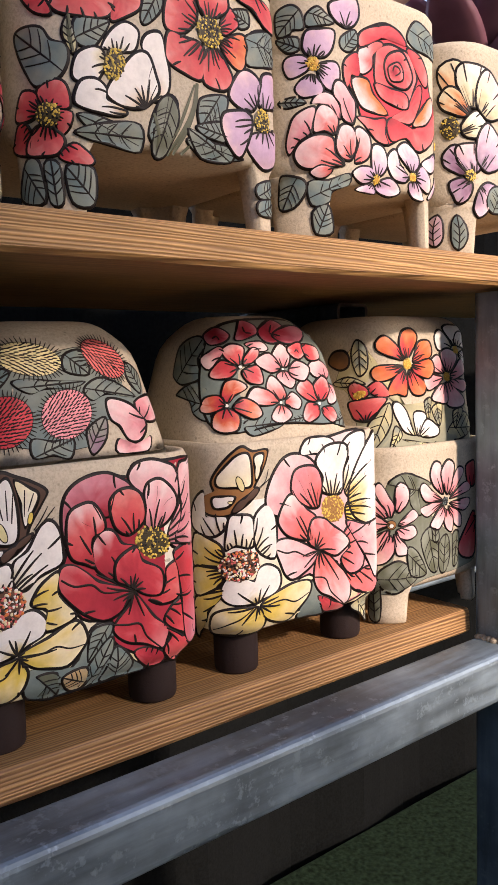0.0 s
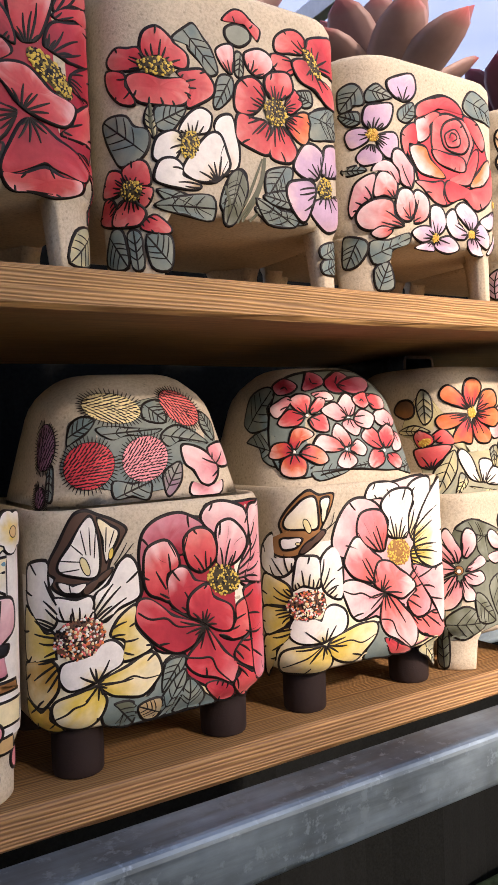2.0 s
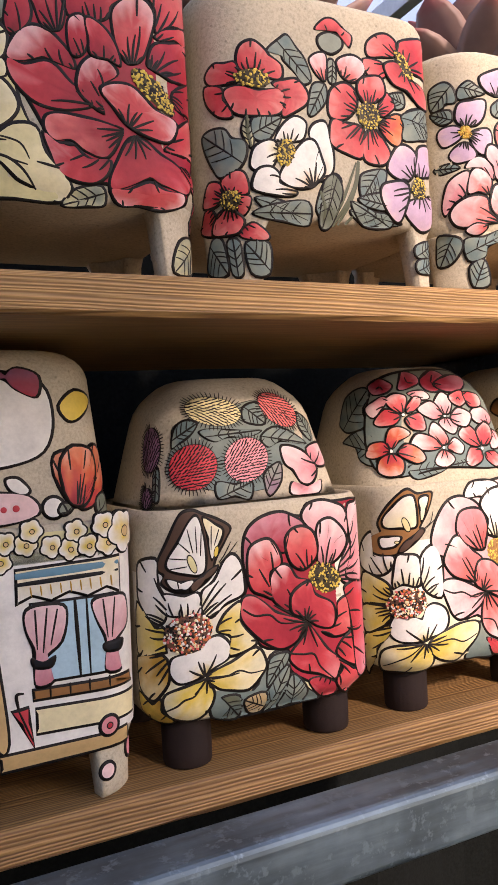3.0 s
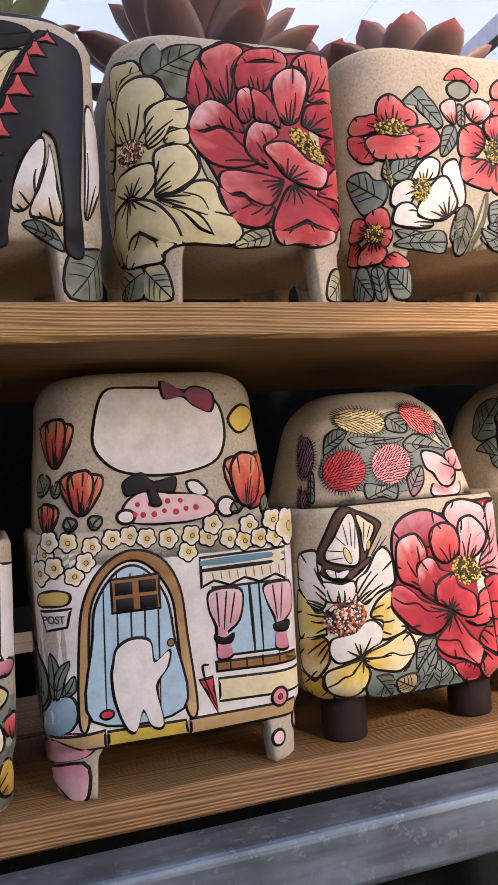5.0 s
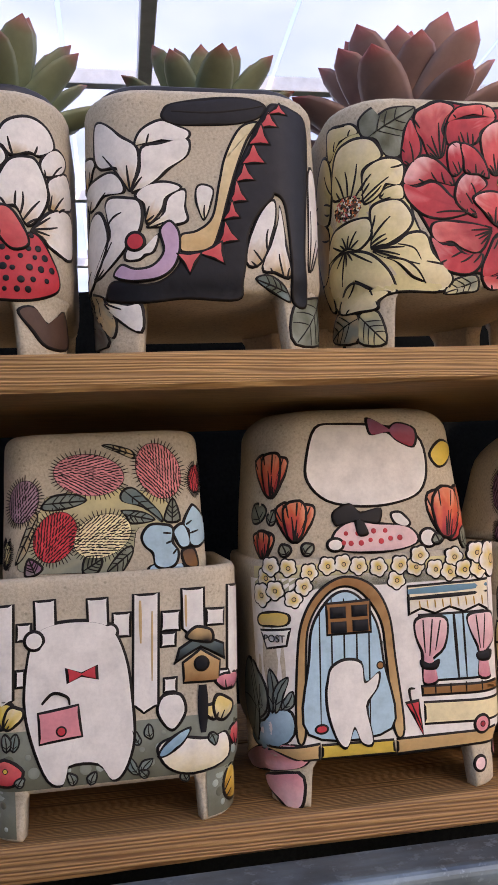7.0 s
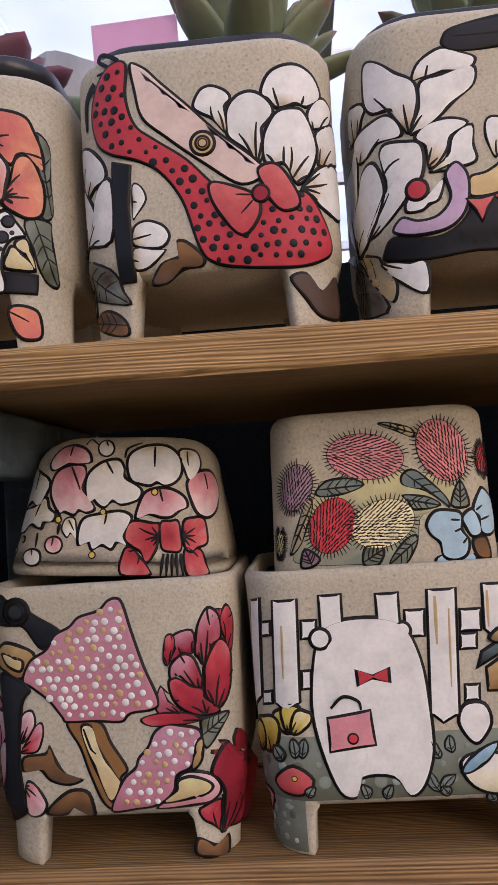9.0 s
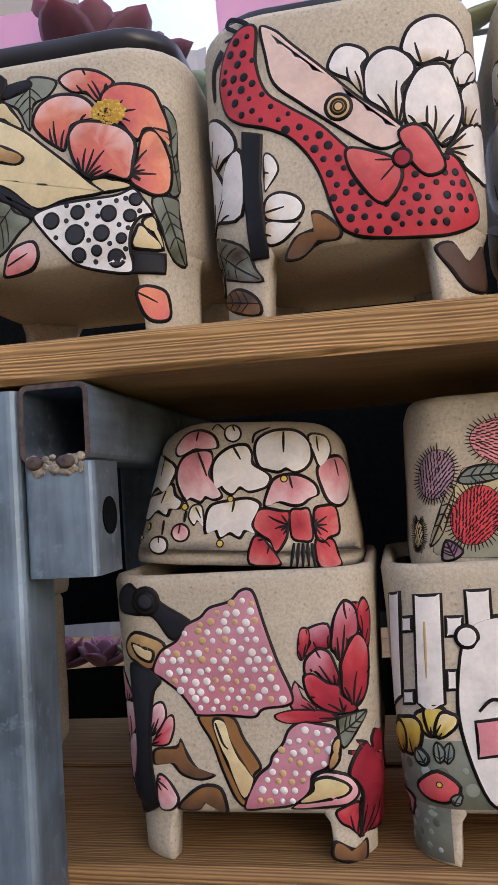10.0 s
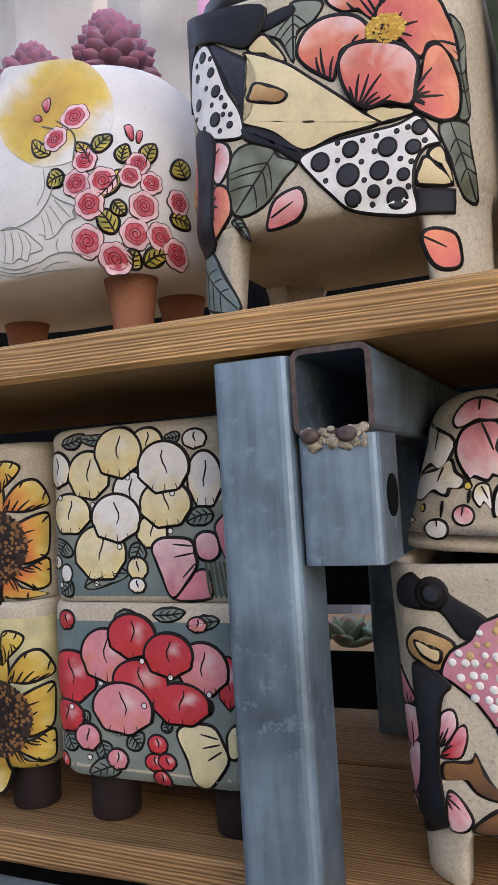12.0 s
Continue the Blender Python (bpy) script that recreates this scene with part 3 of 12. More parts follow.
BROWN, TAN, UMBER, CHAR = (0.09, 0.05, 0.035), (0.62, 0.42, 0.20), (0.30, 0.14, 0.05), (0.009, 0.010, 0.014)
SKIN, SKY, DUSK = (0.76, 0.56, 0.48), (0.40, 0.60, 0.70), (0.12, 0.27, 0.36)
GLAZE = (0.72, 0.70, 0.66)
PEACH = (0.78, 0.27, 0.14)
LINE = (0.010, 0.007, 0.006)
LAYER, LAST = {}, {}
CARRIER = {"blossom_heart": "blossom", "pane": "door_window", "tie_back": "curtain", "button_ring": "button", "button_middle": "button", "bow_knot": "bow_loop",
           "wing": "winged_shape", "wing_body": "winged_shape", "toe_cap": "toe", "door_handle": "door", "letter_box_lid": "letter_box", "bird_house_roof": "bird_house"}


def mixed(a, b, t):
    t = min(1.0, max(0.0, t))
    return tuple(x + (y - x) * t for x, y in zip(a, b))


def next_layer(p, pts, dome):
    """The base height at which a new piece clears those already modelled under it."""
    n = len(pts)
    cx, cy = sum(q[0] for q in pts) / n, sum(q[1] for q in pts) / n
    ring = [(cx + (x - cx) * 0.82, cy + (y - cy) * 0.82) for x, y in pts] if n > 2 else list(pts)
    x0, x1, y0, y1 = min(q[0] for q in ring), max(q[0] for q in ring), min(q[1] for q in ring), max(q[1] for q in ring)
    base = 0.30
    done = LAYER.setdefault(p.top.name, [])
    for u0, u1, w0, w1, other, mid, top in done:
        if top <= base or x0 > u1 or x1 < u0 or y0 > w1 or y1 < w0:
            continue
        if inside(cx, cy, other) or inside(*mid, ring) or any(inside(x, y, other) for x, y in ring) or any(inside(x, y, ring) for x, y in other):
            base = max(base, top - 0.06 * min(1.0, dome / 0.35))
    done.append((x0, x1, y0, y1, ring, (cx, cy), base + dome))
    return base


def inside(x, y, pts):
    hit = False
    for (x0, y0), (x1, y1) in zip(pts, pts[1:] + pts[:1]):
        if (y0 > y) != (y1 > y) and x < (x1 - x0) * (y - y0) / (y1 - y0) + x0:
            hit = not hit
    return hit


def mm(p, s, v, out):
    """A place on the pot in millimetres; what is piled high is pressed flatter."""
    if out > 0:
        out = 3.2 * (1 - math.exp(-out / 3.2))
    return p.at(s / 1000, v / 1000, (out + (0.5 if v < 0 else 0)) / 1000)


def painted(name, p, verts, faces, colours, label="", kind=""):
    """One raised piece: verts are (s, v, out) in millimetres on the pot, colours one a face corner."""
    me = bpy.data.meshes.new(name)
    me.from_pydata([mm(p, *q) for q in verts], [], faces)
    at = me.color_attributes.new("paint", "FLOAT_COLOR", "CORNER")
    flat = []
    for c in colours:
        flat += (c[0], c[1], c[2], 1.0)
    at.data.foreach_set("color", flat)
    me.materials.append(PAINT)
    me.polygons.foreach_set("use_smooth", [True] * len(me.polygons))
    ob = new(name, me)
    ob.parent = LAST.get((p.top.name, CARRIER.get(name, "")), p.top)
    LAST[(p.top.name, name)] = ob
    if label:
        ob["label"] = label
    if kind:
        ob["kind"] = kind
    return ob


def pillow(name, p, outline, colour, high=1.4, line=1.15, veins=(), centre=None, label="", rim=LINE):
    """A petal-like cushion with a dark incised edge; colour is a function of the place; veins are short dark strokes."""
    line *= 1.12
    n = len(outline)
    reach = 0.5 * max(max(q[0] for q in outline) - min(q[0] for q in outline), max(q[1] for q in outline) - min(q[1] for q in outline))
    high *= 0.30 * min(1.0, max(0.22, reach / 9.0))
    lay = next_layer(p, outline, high)
    cx = sum(q[0] for q in outline) / n if centre is None else centre[0]
    cy = sum(q[1] for q in outline) / n if centre is None else centre[1]
    verts, faces, cols = [], [], []
    rows = (("edge", 1.0), ("line", 1.0), ("in", 1.0), ("in", 0.88), ("in", 0.66), ("in", 0.36))
    prof = (-0.5, 0.30, 0.36, 0.72, 0.95, 1.0)
    for (kind, k), z in zip(rows, prof):
        for x, y in outline:
            d = math.hypot(x - cx, y - cy) + 1e-6
            q = k * (1.0 if kind != "in" else max(0.25, 1 - line / d))
            if kind == "edge":
                q = 1.0 + 0.15 / d
            verts.append((cx + (x - cx) * q, cy + (y - cy) * q, lay + high * z if z > 0 else -0.4))
    verts.append((cx, cy, lay + high))
    for r in range(5):
        for i in range(n):
            j = (i + 1) % n
            a, b, c, d = r * n + i, r * n + j, (r + 1) * n + j, (r + 1) * n + i
            faces.append((a, b, c, d))
            for q in (a, b, c, d):
                cols.append(rim if r < 2 else colour(verts[q][0], verts[q][1]))
    for i in range(n):
        a, b = 5 * n + i, 5 * n + (i + 1) % n
        faces.append((a, b, 6 * n))
        for q in (a, b, 6 * n):
            cols.append(colour(verts[q][0], verts[q][1]))
    for pts, w in veins:
        ribbon(verts, faces, cols, pts, w, LINE, lambda x, y: lay + high + 0.27)
    return painted(name, p, verts, faces, cols, label)


def ribbon(verts, faces, cols, pts, w, colour, lift):
    """Adds a tapering ridge along pts to the lists."""
    m = len(pts)
    first = len(verts)
    for i, (x, y) in enumerate(pts):
        x0, y0 = pts[max(0, i - 1)]
        x1, y1 = pts[min(m - 1, i + 1)]
        d = math.hypot(x1 - x0, y1 - y0) + 1e-9
        nx, ny = -(y1 - y0) / d, (x1 - x0) / d
        t = i / (m - 1)
        h = w / 2 * (0.35 + 0.65 * math.sin(math.pi * min(1, 0.18 + 0.75 * t)))
        z = lift(x, y)
        verts.append((x + nx * h, y + ny * h, z - 0.25))
        verts.append((x, y, z + 0.12))
        verts.append((x - nx * h, y - ny * h, z - 0.25))
    for i in range(m - 1):
        a = first + 3 * i
        for q in ((a, a + 1, a + 4, a + 3), (a + 1, a + 2, a + 5, a + 4)):
            faces.append(q)
            cols.extend([colour] * 4)


def spline(pts, closed=True, k=4):
    """Points smoothed by a Catmull-Rom curve."""
    n = len(pts)
    out = []
    for i in range(n if closed else n - 1):
        g = (lambda j: pts[j % n]) if closed else (lambda j: pts[min(max(j, 0), n - 1)])
        a, b, c, d = g(i - 1), g(i), g(i + 1), g(i + 2)
        for q in range(k):
            t = q / k
            out.append(tuple(0.5 * (2 * b[e] + (c[e] - a[e]) * t + (2 * a[e] - 5 * b[e] + 4 * c[e] - d[e]) * t * t + (3 * b[e] - a[e] - 3 * c[e] + d[e]) * t ** 3) for e in (0, 1)))
    if not closed:
        out.append(pts[-1])
    return out


def wob(x, y, k=1.0):
    return k * noise.noise(Vector((x * 0.35, y * 0.35, 2.0)))


def petal(p, s, v, ang, length, width, c0, c1, ruffle=0.10, veins=6, point=0.0, high=1.5, name="petal"):
    """A petal from its base at (s, v) towards ang degrees (0 to the right, 90 up)."""
    ca, sa = math.cos(radians(ang)), math.sin(radians(ang))
    n = 26
    deep = tuple(0.42 * e for e in c0)
    pale = mixed(c1, PALE if c1[1] < 0.5 * c1[0] else WHITE, 0.55)
    out = []
    for i in range(n):
        t = 2 * math.pi * i / n
        u = 0.5 - 0.5 * math.cos(t)
        side = math.sin(t)
        prof = abs(side) ** 0.7 * (0.72 + 0.62 * u - 0.15 * point * u)
        if u > 0.6:
            u += ruffle * 0.30 * math.sin(t * 3 + s) + point * 0.18 * (u - 0.6) 
        x, y = u * length, math.copysign(prof * width * 0.5, side)
        x += wob(s + x, v + y, 0.35)
        y += wob(s + y + 9, v + x, 0.35)
        out.append((s + x * ca - y * sa, v + x * sa + y * ca))
    vs = []
    for k in range(veins):
        f = (k + 0.5) / veins - 0.5
        l0, l1 = (0.06, 0.42 + 0.18 * math.cos(k * 2.4 + s)) if (k % 3) < 2 else (0.93, 0.60 - 0.1 * math.cos(k + v))
        pts = []
        for q in range(5):
            u = l0 + (l1 - l0) * q / 4
            y = f * width * (0.30 + 0.65 * u) * 0.85 + 0.05 * width * math.sin(2.6 * u + k)
            pts.append((s + u * length * ca - y * sa, v + u * length * sa + y * ca))
        vs.append((pts, min(1.15, 0.09 * width)))

    def colour(x, y):
        u = ((x - s) * ca + (y - v) * sa) / length
        n = noise.noise(Vector((x * 0.22, y * 0.22, 7.0)))
        across = (-(x - s) * sa + (y - v) * ca) / (width * (0.35 + 0.65 * max(u, 0.0)))
        fan = noise.noise(Vector((across * 5.0, u * 0.8, s * 0.3 + v)))
        c = mixed(mixed(deep, c0, 0.05 + 2.0 * u + 0.4 * n + 0.5 * fan), c1, (u - 0.2) / 0.75 + 0.3 * n + 0.5 * fan)
        return mixed(c, pale, 1.5 * (u - 0.66) + 0.35 * n + 0.55 * fan)
    return pillow(name, p, out, colour, high, min(1.55, 0.15 * min(length, width)), vs)


def leaf(p, s, v, ang, length, width, c0=TEAL, c1=SAGE, veins=3):
    ca, sa = math.cos(radians(ang)), math.sin(radians(ang))
    n = 22
    out = []
    for i in range(n):
        t = 2 * math.pi * i / n
        u = 0.5 - 0.5 * math.cos(t)
        y = math.copysign(abs(math.sin(t)) ** 1.25, math.sin(t)) * width * 0.5 * (1.1 - 0.25 * u) + 0.10 * length * math.sin(math.pi * u) * math.sin(s)
        x = u * length
        y += wob(s + x, v + y, 0.5)
        out.append((s + x * ca - y * sa, v + x * sa + y * ca))
    vs = []
    mid = [(u, 0.10 * length * math.sin(math.pi * u) * math.sin(s)) for u in (0.0, 0.25, 0.5, 0.75, 0.95)]
    vs.append(([(s + u * length * ca - y * sa, v + u * length * sa + y * ca) for u, y in mid], min(1.1, 0.12 * width)))
    for k in range(veins):
        for sg in (-1, 1):
            u0 = 0.2 + 0.6 * k / max(1, veins)
            pts = []
            for q in range(3):
                u, y = u0 + 0.09 * q, sg * width * 0.17 * q * (1.0 - 0.4 * u0) + 0.10 * length * math.sin(math.pi * u0) * math.sin(s)
                pts.append((s + u * length * ca - y * sa, v + u * length * sa + y * ca))
            vs.append((pts, min(0.85, 0.09 * width)))

    def colour(x, y):
        return mixed(c0, c1, 0.5 + 0.9 * noise.noise(Vector((x * 0.16, y * 0.16, 3.0))))
    return pillow("leaf", p, out, colour, 1.0, min(1.25, 0.14 * width), vs)


def blob(p, pts, c0, c1=None, name="shape", high=1.2, line=1.45, veins=(), smooth=True, down=0.0, label=""):
    """A cushion round a few corner points, shaded from c0 (low) to c1 (high)."""
    c1 = c1 or c0
    out = spline(pts, True, 4) if smooth else [((1 - t) * a[0] + t * b[0], (1 - t) * a[1] + t * b[1]) for a, b in zip(pts, pts[1:] + pts[:1]) for t in (0, 0.2, 0.4, 0.6, 0.8)]
    if sum(a[0] * b[1] - a[1] * b[0] for a, b in zip(out, out[1:] + out[:1])) < 0:
        out = out[::-1]
    lo, hi = min(q[1] for q in out), max(q[1] for q in out)
    mx, wx = 0.5 * (min(q[0] for q in out) + max(q[0] for q in out)), max(q[0] for q in out) - min(q[0] for q in out)
    vs = [(spline(list(w), False, 4), 1.0) for w in veins]

    def colour(x, y):
        if name == "wash":
            q = math.hypot((x - mx) / (0.5 * wx), (y - 0.5 * (lo + hi)) / (0.5 * (hi - lo)))
            return mixed(mixed(c1, c0, q), GLAZE, 2.6 * (q - 0.70) + 0.8 * noise.noise(Vector((x * 0.07, y * 0.07, 5.0))))
        return mixed(c0, c1, (y - lo) / (hi - lo + 1e-6) + 0.3 * noise.noise(Vector((x * 0.2, y * 0.2, 5.0))))
    return pillow(name, p, out, colour, high, line, vs, label=label, rim=GLAZE if name == "wash" else LINE)


def reach(ring, s, v, a):
    """Where a ray from (s, v) at the angle a enters and leaves an outline."""
    dx, dy = math.cos(a), math.sin(a)
    hits = []
    for (x0, y0), (x1, y1) in zip(ring, ring[1:] + ring[:1]):
        c0, c1 = dx * (y0 - v) - dy * (x0 - s), dx * (y1 - v) - dy * (x1 - s)
        if (c0 > 0) != (c1 > 0):
            t = c0 / (c0 - c1)
            d = dx * (x0 + t * (x1 - x0) - s) + dy * (y0 + t * (y1 - y0) - v)
            if d > 0:
                hits.append(d)
    if not hits:
        return None
    return (0.0 if len(hits) % 2 else min(hits)), max(hits)


def traced(p, pts, base, c0, c1, inner=4, outer=1, tip=None, name="petal", high=1.35, line=1.5):
    """A petal of a free outline whose colour and brush lines run out from a base point."""
    ring = spline(pts, True, 4)
    if sum(a[0] * b[1] - a[1] * b[0] for a, b in zip(ring, ring[1:] + ring[:1])) < 0:
        ring = ring[::-1]
    s, v = base
    n = len(ring)
    cx, cy = sum(q[0] for q in ring) / n, sum(q[1] for q in ring) / n
    mid = math.atan2(cy - v, cx - s)
    turns = [(math.atan2(y - v, x - s) - mid + math.pi) % (2 * math.pi) - math.pi for x, y in ring]
    a0, a1 = max(min(turns), -1.5), min(max(turns), 1.5)
    ds = [math.hypot(x - s, y - v) for x, y in ring]
    far, near = max(ds), (0.0 if inside(s, v, ring) else min(ds))
    size = math.sqrt(abs(sum(a[0] * b[1] - a[1] * b[0] for a, b in zip(ring, ring[1:] + ring[:1]))) / 2)
    rnd = random.Random(int(s * 53 + v * 29 + cx * 11))
    vs = []
    for k in range(inner + outer):
        first = k < inner
        m = inner if first else outer
        f = ((k if first else k - inner) + 0.5 + rnd.uniform(-0.2, 0.2)) / m
        a = mid + a0 + (a1 - a0) * (0.08 + 0.84 * f)
        hit = reach(ring, s, v, a)
        if hit is None:
            continue
        r0, r1 = hit
        w = r1 - r0
        if first:
            u0, u1 = r0 + 0.02 * w, r0 + w * rnd.uniform(0.28, 0.62)
        else:
            u0, u1 = r1 - 0.03 * w, r1 - w * rnd.uniform(0.16, 0.34)
        bend = rnd.uniform(-0.10, 0.10)
        line_pts = [(s + (u0 + (u1 - u0) * q / 4) * math.cos(a + bend * q * q / 16), v + (u0 + (u1 - u0) * q / 4) * math.sin(a + bend * q * q / 16)) for q in range(5)]
        vs.append((line_pts, min(1.35, 0.70 + 0.026 * size)))
    deep = tuple(0.5 * e for e in c0)
    pale = tip or mixed(c1, PALE if c1[1] < 0.5 * c1[0] else WHITE, 0.45)
    own = rnd.uniform(-0.08, 0.08)

    def colour(x, y):
        u = (math.hypot(x - s, y - v) - near) / (far - near + 1e-6)
        a = math.atan2(y - v, x - s)
        n = noise.noise(Vector((x * 0.16, y * 0.16, 7.0 + s)))
        fan = noise.noise(Vector((a * 9.0, u * 0.7, s * 0.3 + v)))
        lift, run = (0.02, 0.34) if c1 == WHITE else (0.25, 0.6)
        c = mixed(mixed(deep, c0, 0.30 + 2.4 * u + 0.35 * n + 0.45 * fan), c1, (u - lift + own) / run + 0.35 * n + 0.4 * fan)
        return mixed(c, pale, (1.9 if tip else 1.3) * (u - (0.58 if tip else 0.70)) + 0.35 * n + 0.4 * fan)
    return pillow(name, p, ring, colour, high, min(line, 0.062 * size + 0.30), vs)


def frond(p, pts, c0=TEAL, c1=SAGE):
    """A leaf of a free outline with a midrib and side ribs scraped down to the pale clay."""
    ring = spline(pts, True, 4)
    if sum(a[0] * b[1] - a[1] * b[0] for a, b in zip(ring, ring[1:] + ring[:1])) < 0:
        ring = ring[::-1]
    n = len(ring)
    cx, cy = sum(q[0] for q in ring) / n, sum(q[1] for q in ring) / n
    i = max(range(n), key=lambda k: math.hypot(ring[k][0] - cx, ring[k][1] - cy))
    a = math.atan2(ring[i][1] - cy, ring[i][0] - cx)
    vs = []
    ends = [reach(ring, cx, cy, a + q) for q in (0, math.pi)]
    if None not in ends:
        f, b = ends[0][1] * 0.92, ends[1][1] * 0.92
        vs.append(([(cx + (f - (f + b) * q / 5) * math.cos(a), cy + (f - (f + b) * q / 5) * math.sin(a)) for q in range(6)], 1.0))
        for k in (-0.5, -0.1, 0.3):
            r = (f if k > 0 else b) * k
            bx, by = cx + r * math.cos(a), cy + r * math.sin(a)
            for side in (-1, 1):
                hit = reach(ring, bx, by, a + side * 0.95)
                if hit:
                    vs.append(([(bx + hit[1] * 0.9 * q / 3 * math.cos(a + side * (0.95 - 0.05 * q)), by + hit[1] * 0.9 * q / 3 * math.sin(a + side * (0.95 - 0.05 * q))) for q in range(4)], 0.75))

    def colour(x, y):
        return mixed(c0, c1, 0.45 + 1.0 * noise.noise(Vector((x * 0.14, y * 0.14, 3.0 + cx))))
    return pillow("leaf", p, ring, colour, 0.9, 1.2, vs)


def panel(p, pts, c0, c1=None, name="shape", high=0.9, line=1.35, smooth=False, label=""):
    """A flat raised shape of any outline, bent ones included, with a dark edge."""
    c1 = c1 or c0
    ring = spline(pts, True, 5) if smooth else [((1 - t) * a[0] + t * b[0], (1 - t) * a[1] + t * b[1]) for a, b in zip(pts, pts[1:] + pts[:1]) for t in (0, 0.25, 0.5, 0.75)]
    if sum(a[0] * b[1] - a[1] * b[0] for a, b in zip(ring, ring[1:] + ring[:1])) < 0:
        ring = ring[::-1]
    high *= 0.5
    lay = next_layer(p, ring, high)
    n = len(ring)
    inner = []
    for i in range(n):
        a, b = ring[i - 1], ring[(i + 1) % n]
        d = math.hypot(b[0] - a[0], b[1] - a[1]) + 1e-9
        inner.append((ring[i][0] - (b[1] - a[1]) / d * line, ring[i][1] + (b[0] - a[0]) / d * line))
    bm = bmesh.new()
    o = [bm.verts.new((x, y, -0.4)) for x, y in ring]
    t = [bm.verts.new((x, y, lay + 0.25 * high)) for x, y in ring]
    q = [bm.verts.new((x, y, lay + high * 0.7)) for x, y in inner]
    dark = []
    for i in range(n):
        j = (i + 1) % n
        dark.append(bm.faces.new((o[i], o[j], t[j], t[i])))
        dark.append(bm.faces.new((t[i], t[j], q[j], q[i])))
    top = bm.faces.new(q)
    for f in dark:
        f.material_index = 1
    bm.normal_update()
    bmesh.ops.triangulate(bm, faces=[top])
    for _ in range(3):
        long = [e for e in bm.edges if e.calc_length() > 5.0]
        if not long:
            break
        bmesh.ops.subdivide_edges(bm, edges=long, cuts=1)
        bmesh.ops.triangulate(bm, faces=[f for f in bm.faces if len(f.verts) > 4])
    bm.verts.index_update()
    verts = [tuple(w.co) for w in bm.verts]
    faces, cols = [], []
    lo, hi = min(w[1] for w in ring), max(w[1] for w in ring)
    for f in bm.faces:
        faces.append([w.index for w in f.verts])
        for w in f.verts:
            cols.append(LINE if f.material_index else mixed(c0, c1, (w.co.y - lo) / (hi - lo) + 0.25 * noise.noise(Vector((w.co.x * 0.2, w.co.y * 0.2, 4.0)))))
    bm.free()
    return painted(name, p, verts, faces, cols, label)


def stroke(p, pts, width, c=LINE, name="incised_line", lift=None):
    verts, faces, cols = [], [], []
    z = next_layer(p, pts, 0.3) + 0.3 if lift is None else lift
    ribbon(verts, faces, cols, spline(pts, False, 5) if len(pts) > 2 else [(pts[0][0] + (pts[1][0] - pts[0][0]) * i / 5, pts[0][1] + (pts[1][1] - pts[0][1]) * i / 5) for i in range(6)], width, c, lambda x, y: z)
    return painted(name, p, verts, faces, cols)


def disc(p, s, v, r, c, name="dot", high=1.0, line=1.45, squash=1.0, ang=0.0):
    """A round cushion; as a petal its lower edge is scalloped and its colour runs from pale to deep."""
    ca, sa = math.cos(radians(ang)), math.sin(radians(ang))
    soft = name == "petal"
    out = []
    n = 36 if soft else 20
    for i in range(n):
        t = 2 * math.pi * i / n
        k = 1.0
        if soft:
            k += 0.05 * noise.noise(Vector((s * 0.3 + math.cos(t), v * 0.3 + math.sin(t), 6.0)))
            if math.sin(t) < 0.1:
                k += 0.075 * math.sin(9 * t + s)
        x, y = r * k * math.cos(t), r * k * squash * math.sin(t)
        out.append((s + x * ca - y * sa, v + x * sa + y * ca))
    deep = tuple(e * f for e, f in zip(c, (0.99, 0.84, 0.74)))

    def colour(x, y):
        if not soft:
            return c
        q = math.hypot(x - s, y - v) / r
        return mixed(c, deep, 0.25 + 0.75 * (q - 0.35) + 0.7 * noise.noise(Vector((x * 0.25, y * 0.25, 8.0))))
    vs = []
    if soft and r > 6:
        for f in (-0.35, 0.1, 0.45):
            vs.append(([(s + r * (f + 0.12 * math.sin(q)), v - r * (0.78 - 0.14 * q)) for q in range(4)], 0.8))
    return pillow(name, p, out, colour, high, min(line, r * 0.26), vs)


